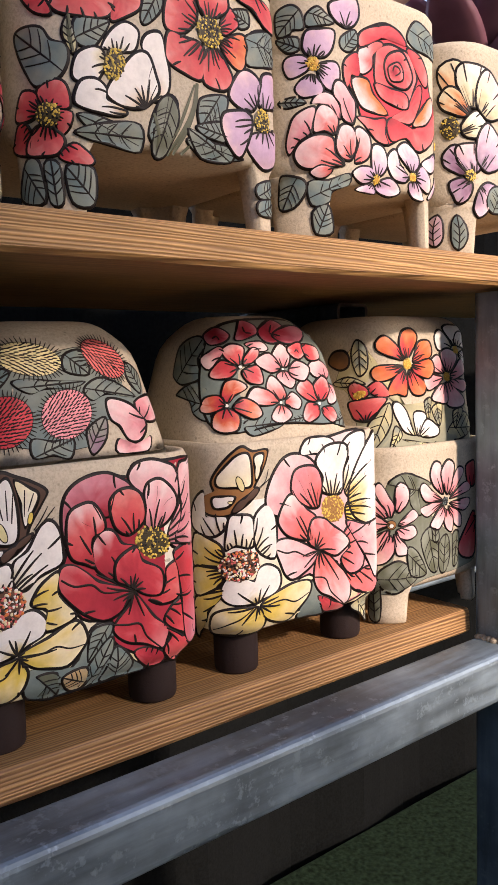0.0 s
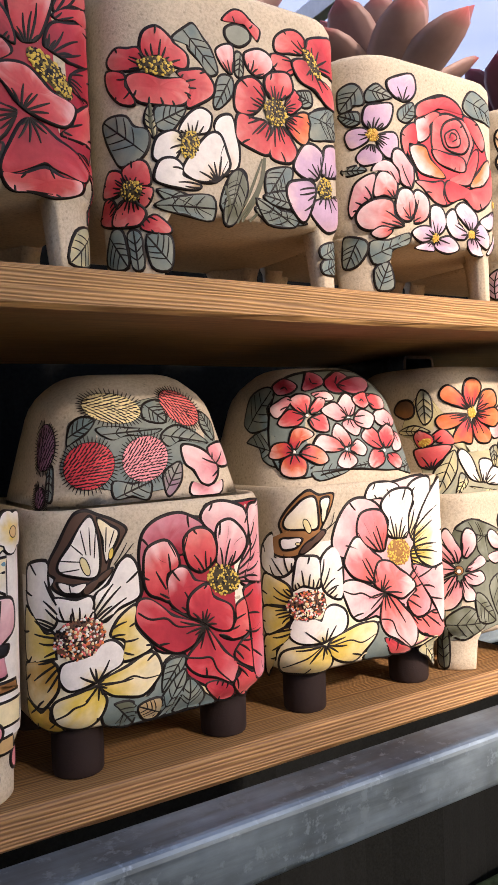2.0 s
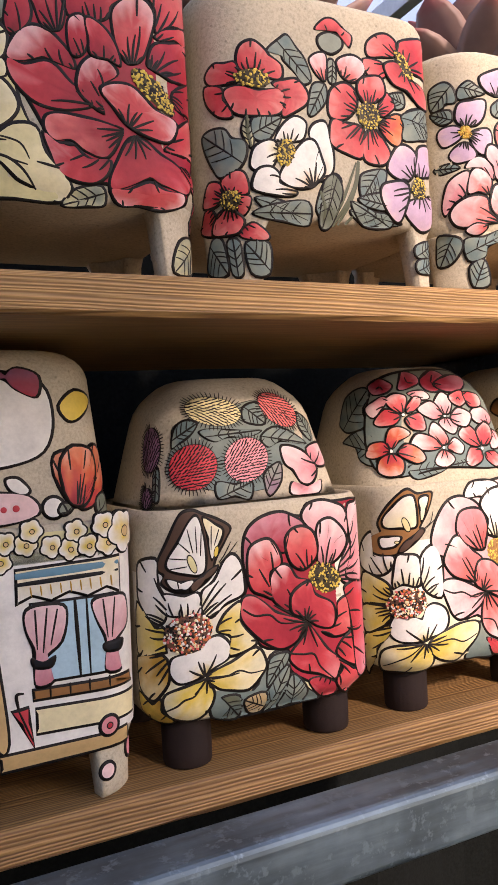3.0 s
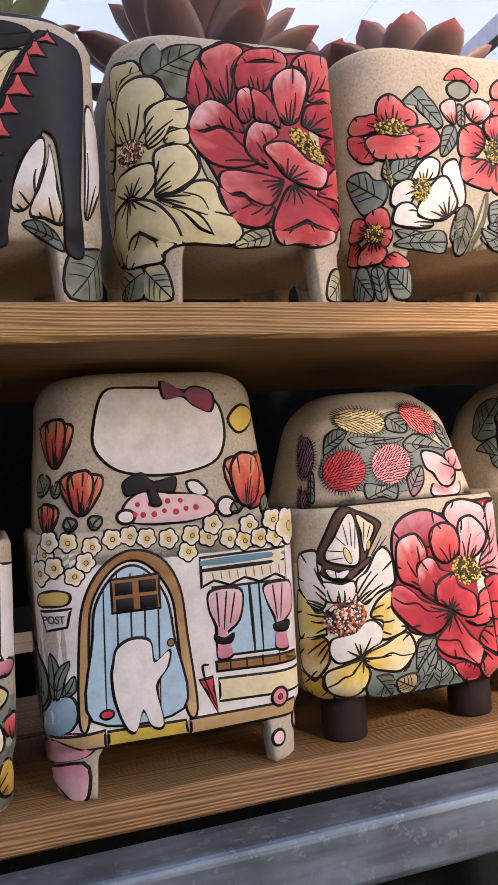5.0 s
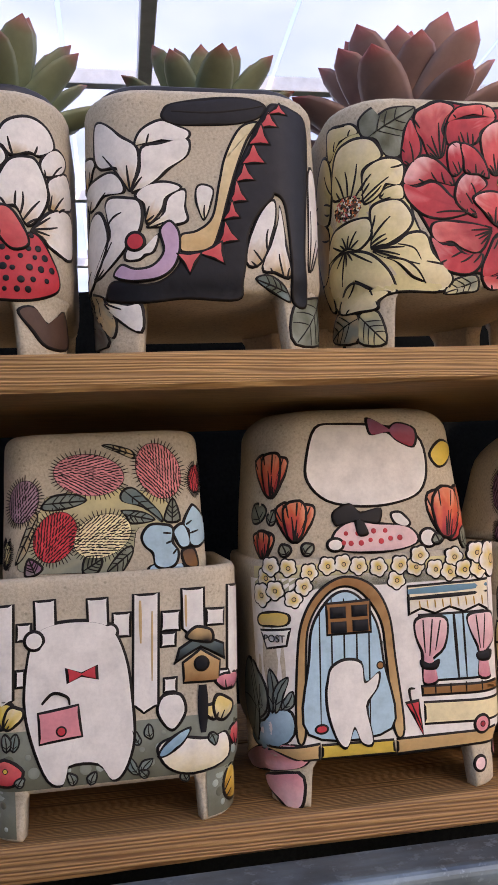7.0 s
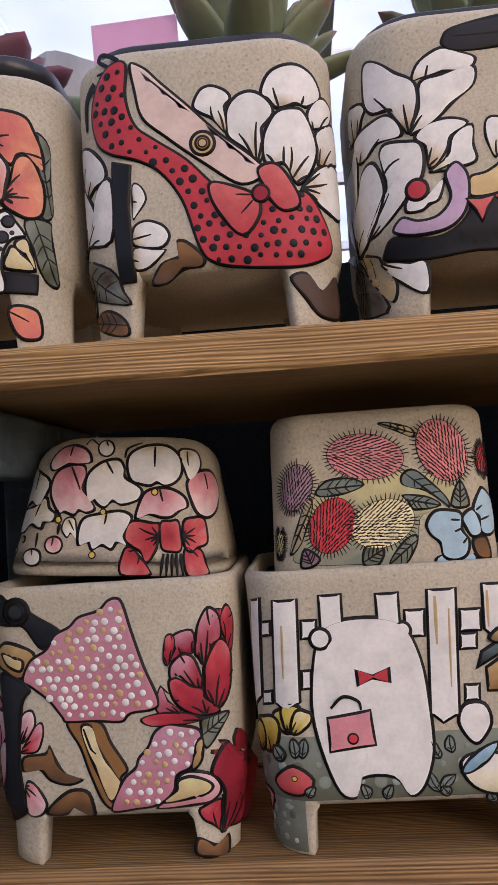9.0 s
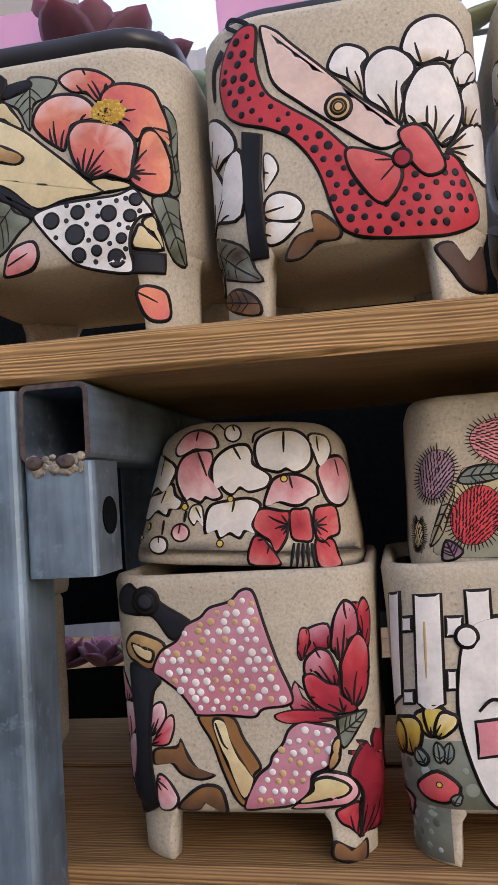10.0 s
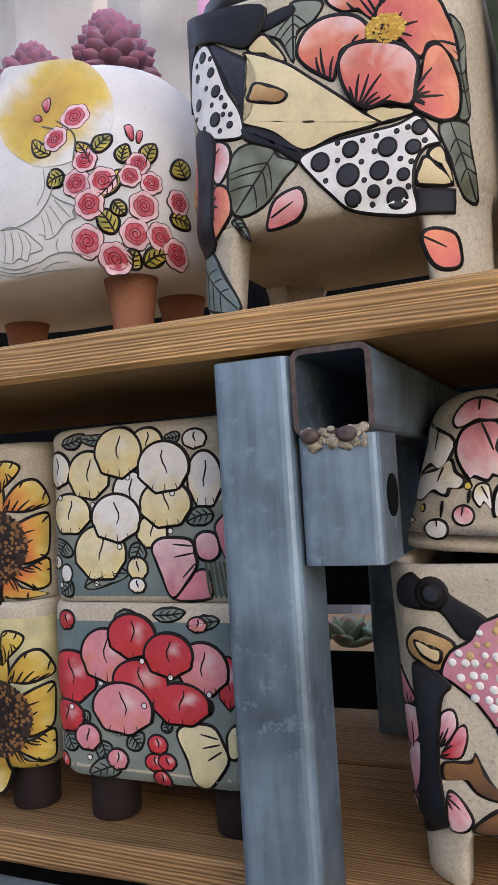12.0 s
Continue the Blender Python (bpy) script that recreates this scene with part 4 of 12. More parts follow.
def seeds(p, s, v, rx, ry, ang=0.0, c0=YEL, c1=CHAR, count=60, proud=2.2):
    """A flower's heart: a cushion with many small grains of two colours."""
    ca, sa = math.cos(radians(ang)), math.sin(radians(ang))
    lay = next_layer(p, [(s - rx, v - ry), (s + rx, v + ry)], proud * 0.4)
    verts, faces, cols = [], [], []
    rnd = random.Random(int(s * 31 + v * 17))
    n = 16
    for k, z in ((1.0, 0.2), (0.8, 0.75), (0.45, 1.0)):
        for i in range(n):
            t = 2 * math.pi * i / n
            x, y = rx * k * math.cos(t), ry * k * math.sin(t)
            verts.append((s + x * ca - y * sa, v + x * sa + y * ca, lay + proud * z * 0.5))
    verts.append((s, v, lay + proud * 0.5))
    for r in range(2):
        for i in range(n):
            j = (i + 1) % n
            faces.append((r * n + i, r * n + j, (r + 1) * n + j, (r + 1) * n + i))
            cols += [mixed(c1, c0, 0.12 if r == 0 else 0.05)] * 4
    for i in range(n):
        faces.append((2 * n + i, 2 * n + (i + 1) % n, 3 * n))
        cols += [mixed(c1, c0, 0.08)] * 3
    for k in range(int(count * 1.6)):
        q, t = math.sqrt(rnd.random()), rnd.uniform(0, 2 * math.pi)
        x, y = rx * q * math.cos(t), ry * q * math.sin(t)
        px, py = s + x * ca - y * sa, v + x * sa + y * ca
        g = rnd.uniform(0.36, 0.62) * (1 + 0.05 * max(rx, ry))
        z = lay + proud * 0.5 * (1 - 0.6 * q * q)
        a = len(verts)
        m = 6
        for i in range(m):
            w = 2 * math.pi * i / m
            verts.append((px + g * math.cos(w), py + g * math.sin(w), z))
        verts.append((px, py, z + g * 1.3))
        c = mixed(c0, c1, rnd.choice((0.0, 0.0, 0.1, 0.25, 0.95, 1.0) if q > 0.5 else (0.0, 0.3, 0.9, 1.0, 1.0)))
        if c1 == BROWN:
            c = rnd.choice((WHITE, CREAM, ORANGE, CORAL, LINE, LINE, BROWN))
        for i in range(m):
            faces.append((a + i, a + (i + 1) % m, a + m))
            cols += [c] * 3
    return painted("flower_heart", p, verts, faces, cols, "grainy seed heart")


def bloom(p, s, v, r, n, c0, c1, rot=0.0, wide=1.15, heart=YEL, hr=0.2, veins=3, squash=1.0, ruffle=0.1, dark=CHAR):
    """An open flower of n petals round a heart."""
    for k in range(n):
        a = rot + 360.0 * k / n
        q = math.hypot(math.cos(radians(a)), squash * math.sin(radians(a)))
        b = math.degrees(math.atan2(squash * math.sin(radians(a)), math.cos(radians(a))))
        petal(p, s, v, b, r * q, wide * r * 2 * math.pi / n / 2.0, c0, c1, ruffle, veins)
    if heart:
        seeds(p, s, v, r * hr, r * hr * squash, 0, heart, dark, max(10, int(30 * hr * r / 2)), 2.6)


def small_rose(p, s, v, r):
    """A small painted rose: a pale scalloped edge round a red heart with a curled line."""
    rnd = random.Random(int(s * 19 + v * 23))
    t0 = rnd.uniform(0, 6)

    def ring(q, lobes, deep):
        return [(s + q * (1 + deep * abs(math.sin(lobes * i * math.pi / 36 + t0))) * math.cos(2 * math.pi * i / 36), v + q * (1 + deep * abs(math.sin(lobes * i * math.pi / 36 + t0))) * math.sin(2 * math.pi * i / 36)) for i in range(36)]
    pillow("rose_edge", p, ring(r * 0.9, 6, 0.14), lambda x, y: mixed(PINK, PALE, 2.2 * (math.hypot(x - s, y - v) / r - 0.45) + 0.5 * noise.noise(Vector((x * 0.4, y * 0.4, 2)))), 0.35, 0.4, rim=(0.10, 0.05, 0.05))
    pillow("rose_heart", p, ring(r * 0.62, 5, 0.12), lambda x, y: mixed(ROSE, RED, 0.7 + noise.noise(Vector((x * 0.5, y * 0.5, 4)))), 0.4, 0.3, rim=(0.16, 0.02, 0.03))
    stroke(p, [(s + r * (0.08 + 0.022 * i) * math.cos(t0 + 0.75 * i), v + r * (0.08 + 0.022 * i) * math.sin(t0 + 0.75 * i)) for i in range(19)], 0.55, (0.16, 0.015, 0.025), name="curled_line")


def posy(p, s, v, r, turn=0.0):
    """A small lobed blossom, yellow in the middle and pale at the edge."""
    ring = [(s + r * (0.80 + 0.20 * abs(math.cos(2.5 * a + turn))) * math.cos(a), v + r * (0.80 + 0.20 * abs(math.cos(2.5 * a + turn))) * math.sin(a)) for a in (2 * math.pi * i / 30 for i in range(30))]
    return pillow("blossom", p, ring, lambda x, y: mixed(YEL, WHITE, 1.5 * (math.hypot(x - s, y - v) / r - 0.15) + 0.5 * noise.noise(Vector((x * 0.3, y * 0.3, s)))), 1.5, 0.75)


def bell(p, s, v, rx, ry, c):
    """A rounded hanging blossom with a scalloped lower edge, a crease and a pale sheen."""
    ring = []
    for i in range(40):
        t = 2 * math.pi * i / 40
        k = 1.0 + (0.10 * (0.6 - abs(math.sin(3.5 * t + s))) if math.sin(t) < -0.25 else 0.0)
        ring.append((s + rx * k * math.cos(t), v + ry * k * math.sin(t)))
    deep = tuple(e * f for e, f in zip(c, (0.97, 0.82, 0.46)))
    sheen = mixed(c, WHITE, 0.8)

    def colour(x, y):
        n = noise.noise(Vector((x * 0.16, y * 0.16, s)))
        u = (y - v) / ry
        w = (x - s) / rx
        m = mixed(c, deep, -0.55 * u - 0.05 + 0.7 * n + 0.25 * abs(w))
        return mixed(m, sheen, 0.75 - 1.9 * math.hypot(w - 0.25, u - 0.25) + 0.6 * n)
    crease = [(s + rx * (0.05 + 0.10 * math.sin(1.1 * q + s)), v + ry * (0.62 - 0.22 * q)) for q in range(5)]
    foot = [[(s + rx * f, v - ry * math.sqrt(max(0.0, 1 - f * f)) * 0.94), (s + rx * f * 0.86, v - ry * 0.62)] for f in (-0.45, 0.05, 0.5)]
    vs = [(crease, 1.0)] + [(q, 0.8) for q in foot] if rx > 5 else []
    return pillow("petal", p, ring, colour, 2.0, min(1.3, 0.12 * min(rx, ry) + 0.35), vs)


def thistle(p, s, v, ang, length, width, c, halo=True):
    """A prickly flower head: a cushion hatched with short dark strokes and a fringe."""
    ca, sa = math.cos(radians(ang)), math.sin(radians(ang))
    n = 24
    out = []
    for i in range(n):
        t = 2 * math.pi * i / n
        x, y = length / 2 * math.cos(t), width / 2 * math.sin(t)
        out.append((s + x * ca - y * sa, v + x * sa + y * ca))
    vs = []
    rnd = random.Random(int(s * 13 + v * 7))

    def dash(x, y, g, w):
        b = 0.55 * y / (width / 2)
        pts = [(x + g * k * math.cos(b), y + g * k * math.sin(b)) for k in (-0.5, -0.15, 0.2, 0.5)]
        vs.append(([(s + q * ca - r * sa, v + q * sa + r * ca) for q, r in pts], w))
    row, x = 0, -0.5 * length
    while x < 0.5 * length:
        y = -0.5 * width + (0.85 if row % 2 else 0.0)
        while y < 0.5 * width:
            q = math.hypot(x / (0.5 * length), y / (0.5 * width))
            if q < 0.93:
                dash(x + rnd.uniform(-0.35, 0.35), y + rnd.uniform(-0.25, 0.25), rnd.uniform(1.9, 3.1), rnd.uniform(0.6, 0.85))
            y += 1.7
        x += 2.1
        row += 1
    if halo:
        for i in range(44):
            t = radians(-165 + 330 * i / 43) + math.pi
            x, y = length / 2 * math.cos(t), width / 2 * math.sin(t)
            g = rnd.uniform(3.0, 5.2)
            vs.append(([(s + (x + g * k * math.cos(t)) * ca - (y + g * k * math.sin(t)) * sa, v + (x + g * k * math.cos(t)) * sa + (y + g * k * math.sin(t)) * ca) for k in (-0.25, 0.2, 0.65)], 0.62))
    return pillow("thistle_head", p, out, lambda x, y: mixed(c, tuple(min(1, 1.35 * e) for e in c), 0.5 + noise.noise(Vector((x * 0.2, y * 0.2, 1)))), 1.0, 0.3, vs)


def spots(p, pts, pitch, r, cs, high=0.6, vary=0.2, margin=0.8):
    """Raised round spots scattered inside an outline."""
    rnd = random.Random(int(pts[0][0] * 7 + pts[0][1]))
    lay = next_layer(p, pts, high * 0.7) - 0.05
    high *= 0.7
    verts, faces, cols = [], [], []
    x0, x1 = min(q[0] for q in pts), max(q[0] for q in pts)
    y0, y1 = min(q[1] for q in pts), max(q[1] for q in pts)
    row, y = 0, y0
    while y < y1:
        x = x0 + (pitch / 2 if row % 2 else 0)
        while x < x1:
            cx, cy = x + rnd.uniform(-0.18, 0.18) * pitch, y + rnd.uniform(-0.18, 0.18) * pitch
            g = r * rnd.uniform(1 - vary, 1 + vary)
            if all(inside(cx + (g + margin) * math.cos(a), cy + (g + margin) * math.sin(a), pts) for a in (0, 1.57, 3.14, 4.71)):
                c = rnd.choice(cs)
                a = len(verts)
                for k, z in ((1.0, 0.0), (0.8, 0.7), (0.4, 1.0)):
                    for i in range(12):
                        t = 2 * math.pi * i / 12
                        verts.append((cx + g * k * math.cos(t), cy + g * k * math.sin(t), lay + high * z))
                for q in (0, 12):
                    for i in range(12):
                        j = (i + 1) % 12
                        faces.append((a + q + i, a + q + j, a + q + 12 + j, a + q + 12 + i))
                        cols += [c] * 4
                faces.append(tuple(range(a + 24, a + 36)))
                cols += [c] * 12
            x += pitch
        y += pitch * 0.87
        row += 1
    return painted("spot_pattern", p, verts, faces, cols, kind="stuff")


def coat(p, s0, s1, v0, v1, c0, c1, name="glaze", seed=0.0):
    """A brushed ground colour over a stretch of the wall."""
    nx, ny = max(2, int((s1 - s0) / 4)), max(2, int((v1 - v0) / 4))
    verts = [(s0 + (s1 - s0) * i / nx, v0 + (v1 - v0) * j / ny, 0.22) for j in range(ny + 1) for i in range(nx + 1)]
    faces, cols = [], []
    for j in range(ny):
        for i in range(nx):
            a = j * (nx + 1) + i
            f = (a, a + 1, a + nx + 2, a + nx + 1)
            faces.append(f)
            cols += [mixed(c0, c1, (verts[q][1] - v0) / (v1 - v0) + 0.5 * noise.noise(Vector((verts[q][0] * 0.09, verts[q][1] * 0.09, seed)))) for q in f]
    return painted(name, p, verts, faces, cols)


# ---- motifs, pot by pot ----
# poppy
stroke(poppy, [(-9.4, -0.9), (-0.5, 13.7), (8.8, 34.0)], 1.8, OLIVE)
stroke(poppy, [(-4.5, -1.0), (4.4, 13.1), (10.8, 27.7)], 1.8, OLIVE)
stroke(poppy, [(0.4, -0.3), (9.3, 9.9), (17.6, 27.6)], 1.8, OLIVE)
frond(poppy, [(-54.9, 10.2), (-43.2, 10.5), (-28.7, 6.7), (-21.8, -0.0), (-36.8, -0.4), (-48.4, 3.4)], TEAL, SAGE)
frond(poppy, [(-18.9, 5.7), (-14.6, 19.2), (-6.3, 27.2), (-0.7, 23.0), (-5.5, 10.3), (-11.0, 0.7)], TEAL, SAGE)
frond(poppy, [(2.7, 7.6), (16.2, 10.9), (30.5, 6.3), (39.2, 2.1), (20.9, -0.2), (8.4, 2.0)], TEAL, SAGE)
frond(poppy, [(10.5, 20.9), (22.0, 25.6), (25.1, 16.5), (21.4, 10.4), (12.8, 12.6)], TEAL, SAGE)
frond(poppy, [(43.6, 65.9), (57.3, 71.4), (69.7, 65.9), (61.7, 52.7), (46.9, 55.5)], TEAL, SAGE)
frond(poppy, [(-56.8, 52.1), (-52.5, 41.9), (-54.9, 34.8), (-60.1, 43.6)], SAGE, STRAW)
frond(poppy, [(-44.1, 87.2), (-35.2, 95.8), (-30.4, 98.1), (-25.1, 92.4), (-19.8, 86.5), (-16.4, 75.5), (-21.9, 72.0), (-27.1, 77.4), (-34.2, 82.9), (-35.9, 85.9)], TEAL, SAGE)
frond(poppy, [(-82.8, 44.9), (-77.3, 48.0), (-68.5, 47.4), (-64.0, 41.8), (-57.1, 39.5), (-56.8, 31.6), (-61.9, 24.0), (-71.9, 20.8), (-76.9, 26.8), (-81.3, 36.2)], TEAL, SAGE)
frond(poppy, [(-54.0, 51.4), (-40.0, 54.0), (-36.5, 51.9), (-44.7, 39.8), (-53.9, 40.2)], TEAL, SAGE)
frond(poppy, [(-16.9, 73.8), (-8.1, 74.9), (-7.9, 64.9), (-17.3, 55.6), (-20.9, 58.5)], TEAL, SAGE)
frond(poppy, [(42.4, 65.5), (64.3, 73.1), (70.9, 65.3), (74.3, 57.7), (43.3, 49.1), (41.9, 58.5)], TEAL, SAGE)
frond(poppy, [(10.2, 26.5), (18.8, 31.4), (29.2, 31.4), (25.1, 19.1), (11.3, 13.8)], TEAL, SAGE)
frond(poppy, [(3.1, 12.5), (19.2, 8.5), (32.0, 5.9), (30.8, -0.5), (12.0, -0.7)], TEAL, SAGE)
frond(poppy, [(-55.4, 3.3), (-39.4, 8.9), (-22.5, 10.0), (-21.9, -2.4), (-38.9, -1.7), (-51.0, 0.3)], TEAL, SAGE)
frond(poppy, [(32.5, 74.8), (43.4, 77.8), (44.8, 69.3), (37.2, 66.7)], TEAL, SAGE)
frond(poppy, [(8.3, 14.5), (25.1, 19.1), (27.6, 9.0), (15.1, 9.1)], TEAL, SAGE)
frond(poppy, [(-82.6, -26.1), (-78.7, -8.7), (-71.0, -9.5), (-68.8, -28.5)], TEAL, SAGE)
frond(poppy, [(-69.3, -10.6), (-61.9, -10.9), (-60.6, -28.7), (-67.1, -28.8)], TEAL, SAGE)
frond(poppy, [(-59.6, -11.9), (-46.5, -12.5), (-47.1, -29.5), (-57.5, -29.0)], TEAL, SAGE)
frond(poppy, [(49.0, -8.2), (68.7, -2.9), (68.7, -12.8), (49.6, -16.1)], TEAL, SAGE)
frond(poppy, [(49.5, -17.0), (68.8, -13.1), (68.8, -22.7), (50.1, -24.9)], TEAL, SAGE)
frond(poppy, [(-14.1, 19.6), (-5.8, 26.9), (-0.5, 17.2), (-8.2, -2.0), (-16.1, -2.5)], OLIVE, SAGE)
stroke(poppy, [(10.4, 34.9), (6.6, 19.4), (-7.8, -2.0)], 2.6, OLIVE)
stroke(poppy, [(-15.4, 16.2), (-12.8, 6.6), (-13.7, -2.3)], 2.0, OLIVE)
stroke(poppy, [(-56.3, 52.3), (-56.1, 42.7), (-54.9, 36.3)], 2.2, OLIVE)
traced(poppy, [(-61.1, 81.1), (-58.7, 89.1), (-51.4, 92.4), (-44.0, 88.3), (-41.1, 85.2), (-34.0, 80.5), (-35.0, 72.8), (-44.2, 72.4), (-52.4, 75.8), (-58.8, 75.2)], (-52.0, 69.7), RED, CORAL, 6, 1)
traced(poppy, [(-78.6, 75.7), (-73.0, 81.5), (-66.3, 81.0), (-60.4, 80.8), (-58.4, 76.0), (-59.1, 69.7), (-65.5, 68.2), (-75.7, 69.9)], (-54.4, 69.7), RED, CORAL, 4, 1)
traced(poppy, [(-42.0, 70.3), (-34.9, 73.9), (-25.4, 75.5), (-18.9, 68.6), (-20.3, 61.5), (-30.7, 54.6), (-36.8, 53.2), (-35.5, 65.0)], (-41.1, 64.3), RED, CORAL, 4, 1)
traced(poppy, [(-78.9, 70.9), (-68.7, 68.8), (-67.2, 61.6), (-63.0, 51.8), (-71.5, 52.6), (-78.7, 61.1)], (-60.9, 65.4), RED, CORAL, 2, 1)
seeds(poppy, -51.9, 71.7, 9.5, 4.6, -4, YEL, CHAR, count=60, proud=1.6)
traced(poppy, [(-68.4, 66.3), (-60.7, 68.6), (-48.1, 66.7), (-35.3, 68.5), (-32.6, 62.1), (-36.3, 54.8), (-47.4, 51.3), (-61.7, 52.4), (-67.2, 59.7)], (-51.3, 67.4), RED, CORAL, 0, 5)
traced(poppy, [(-13.8, 103.6), (-7.5, 110.7), (-0.5, 111.8), (6.5, 107.0), (11.3, 103.5), (8.8, 96.9), (3.8, 102.9), (-6.0, 103.9)], (-4.4, 98.7), RED, CORAL, 2, 1)
blob(poppy, [(-11.5, 100.9), (-4.0, 104.6), (3.8, 102.4), (4.8, 96.7), (-2.0, 91.2), (-8.8, 91.9), (-12.4, 95.8)], SAGE, SAGE, name='bud', high=0.9)
traced(poppy, [(-18.3, 87.3), (-12.7, 91.7), (-6.9, 91.7), (-6.1, 83.4), (-7.6, 76.3), (-11.9, 76.6), (-16.7, 81.7)], (-8.2, 73.2), CORAL, PALE, 3, 0)
frond(poppy, [(-6.2, 88.4), (-1.8, 89.0), (-0.3, 82.5), (-1.8, 75.3), (-6.6, 76.4)], SAGE, SAGE)
traced(poppy, [(-0.5, 89.7), (9.2, 94.3), (17.5, 91.7), (19.1, 85.1), (11.0, 77.8), (4.0, 78.6), (-0.0, 83.1)], (1.8, 76.1), CORAL, PALE, 4, 0)
traced(poppy, [(19.5, 101.9), (26.7, 108.4), (35.2, 110.0), (41.6, 105.5), (39.9, 97.0), (29.8, 94.8), (20.0, 94.3)], (44.7, 95.4), RED, CORAL, 4, 1)
traced(poppy, [(41.0, 103.3), (45.7, 108.7), (76.8, 116.8), (70.6, 100.0), (75.2, 92.6), (51.2, 89.3), (46.9, 95.4), (40.5, 97.1)], (46.6, 91.4), RED, CORAL, 4, 1)
traced(poppy, [(16.8, 93.0), (29.7, 93.4), (33.8, 86.7), (28.9, 82.6), (19.2, 83.9)], (44.4, 91.9), RED, CORAL, 2, 1)
seeds(poppy, 45.5, 92.4, 10.0, 3.6, -56, YEL, CHAR, count=60, proud=1.6)
traced(poppy, [(30.2, 91.4), (39.3, 94.7), (46.7, 87.0), (64.7, 83.1), (70.8, 74.0), (56.9, 71.3), (45.5, 77.8), (35.1, 81.7)], (44.3, 90.2), RED, CORAL, 5, 1)
traced(poppy, [(-8.3, 64.5), (-5.3, 73.6), (4.0, 78.4), (11.8, 74.3), (12.5, 65.6), (8.6, 59.8), (2.3, 55.7), (-6.9, 56.4)], (18.9, 60.9), RED, CORAL, 6, 1)
traced(poppy, [(11.4, 74.4), (13.3, 80.9), (20.7, 84.3), (29.4, 84.2), (31.8, 74.7), (23.6, 68.2), (15.3, 67.3)], (18.9, 60.9), RED, CORAL, 6, 1)
traced(poppy, [(27.7, 72.1), (32.6, 76.5), (37.8, 70.2), (36.5, 66.3), (28.3, 61.0), (25.0, 65.3)], (18.9, 60.9), RED, RED, 6, 1)
traced(poppy, [(25.6, 58.2), (35.9, 64.8), (42.7, 63.8), (43.0, 53.4), (39.2, 45.7), (32.5, 46.8), (26.2, 53.1)], (18.9, 60.9), RED, ORANGE, 6, 1)
traced(poppy, [(15.8, 52.0), (23.6, 54.9), (30.8, 47.0), (33.4, 40.0), (27.2, 33.5), (14.5, 34.9), (13.2, 45.4)], (18.9, 60.9), RED, CORAL, 6, 1)
traced(poppy, [(-8.5, 47.9), (-5.5, 57.2), (4.4, 56.3), (12.8, 55.5), (16.5, 50.8), (14.4, 36.6), (2.9, 37.3), (-7.1, 41.4)], (18.9, 60.9), RED, CORAL, 6, 1)
seeds(poppy, 18.9, 61.2, 7.5, 7.5, 0, YEL, CHAR, count=90, proud=1.6)
traced(poppy, [(-42.3, 40.5), (-36.6, 50.3), (-28.7, 55.5), (-21.9, 53.5), (-21.3, 48.6), (-24.0, 42.3), (-31.7, 39.9), (-39.2, 40.0)], (-34.3, 35.9), CREAM, WHITE, 6, 0)
traced(poppy, [(-21.2, 46.6), (-17.5, 53.1), (-9.6, 55.1), (-6.9, 46.8), (-4.6, 37.0), (-6.4, 26.5), (-14.0, 20.9), (-19.9, 25.7), (-17.5, 39.1)], (-20.1, 17.5), TAN, WHITE, 3, 0)
traced(poppy, [(-56.6, 26.4), (-54.1, 36.2), (-46.4, 40.8), (-40.6, 40.2), (-39.2, 33.9), (-43.9, 25.1), (-52.6, 23.1)], (-34.9, 35.1), CREAM, WHITE, 4, 0)
traced(poppy, [(-56.5, 15.3), (-53.3, 24.6), (-45.6, 27.2), (-39.9, 24.1), (-38.6, 17.8), (-29.4, 14.9), (-31.9, 11.5), (-43.1, 10.7), (-51.6, 12.0)], (-24.2, 13.9), TAN, WHITE, 3, 0)
seeds(poppy, -35.5, 34.7, 5.2, 7.5, -20, YEL, CHAR, count=70, proud=1.6)
traced(poppy, [(-40.8, 22.1), (-34.1, 32.7), (-24.0, 42.9), (-16.8, 43.6), (-12.7, 34.6), (-11.3, 26.1), (-20.1, 17.2), (-31.6, 15.5), (-39.3, 18.2)], (-19.7, 17.2), TAN, WHITE, 7, 0)
traced(poppy, [(-72.3, 20.6), (-63.4, 25.3), (-57.8, 22.1), (-56.9, 12.1), (-64.3, 11.2), (-70.7, 13.8)], (-67.2, 9.3), RED, CORAL, 5, 1)
traced(poppy, [(-83.7, 13.7), (-79.4, 21.0), (-71.7, 19.2), (-71.4, 11.1), (-75.4, 7.0), (-84.2, 7.5)], (-67.2, 9.3), RED, CORAL, 5, 1)
traced(poppy, [(-64.6, 11.2), (-56.2, 10.8), (-57.4, 3.1), (-62.2, 0.8)], (-67.2, 9.3), RED, CORAL, 5, 1)
traced(poppy, [(-86.3, -3.9), (-83.8, 6.2), (-78.3, 7.4), (-73.6, -0.0), (-76.1, -7.2)], (-67.2, 9.3), RED, CORAL, 5, 1)
traced(poppy, [(-77.9, -6.0), (-74.4, 4.2), (-67.5, 5.5), (-58.5, 0.0), (-61.4, -7.2), (-69.2, -8.5)], (-67.2, 9.3), RED, CORAL, 5, 1)
traced(poppy, [(-62.8, -7.9), (-55.8, -1.5), (-49.6, -4.5), (-45.9, -9.3), (-48.4, -12.0), (-56.4, -11.7)], (-62.0, -0.4), RED, CORAL, 3, 1)
seeds(poppy, -67.2, 9.4, 5.6, 5.2, 0, YEL, CHAR, count=60, proud=1.6)
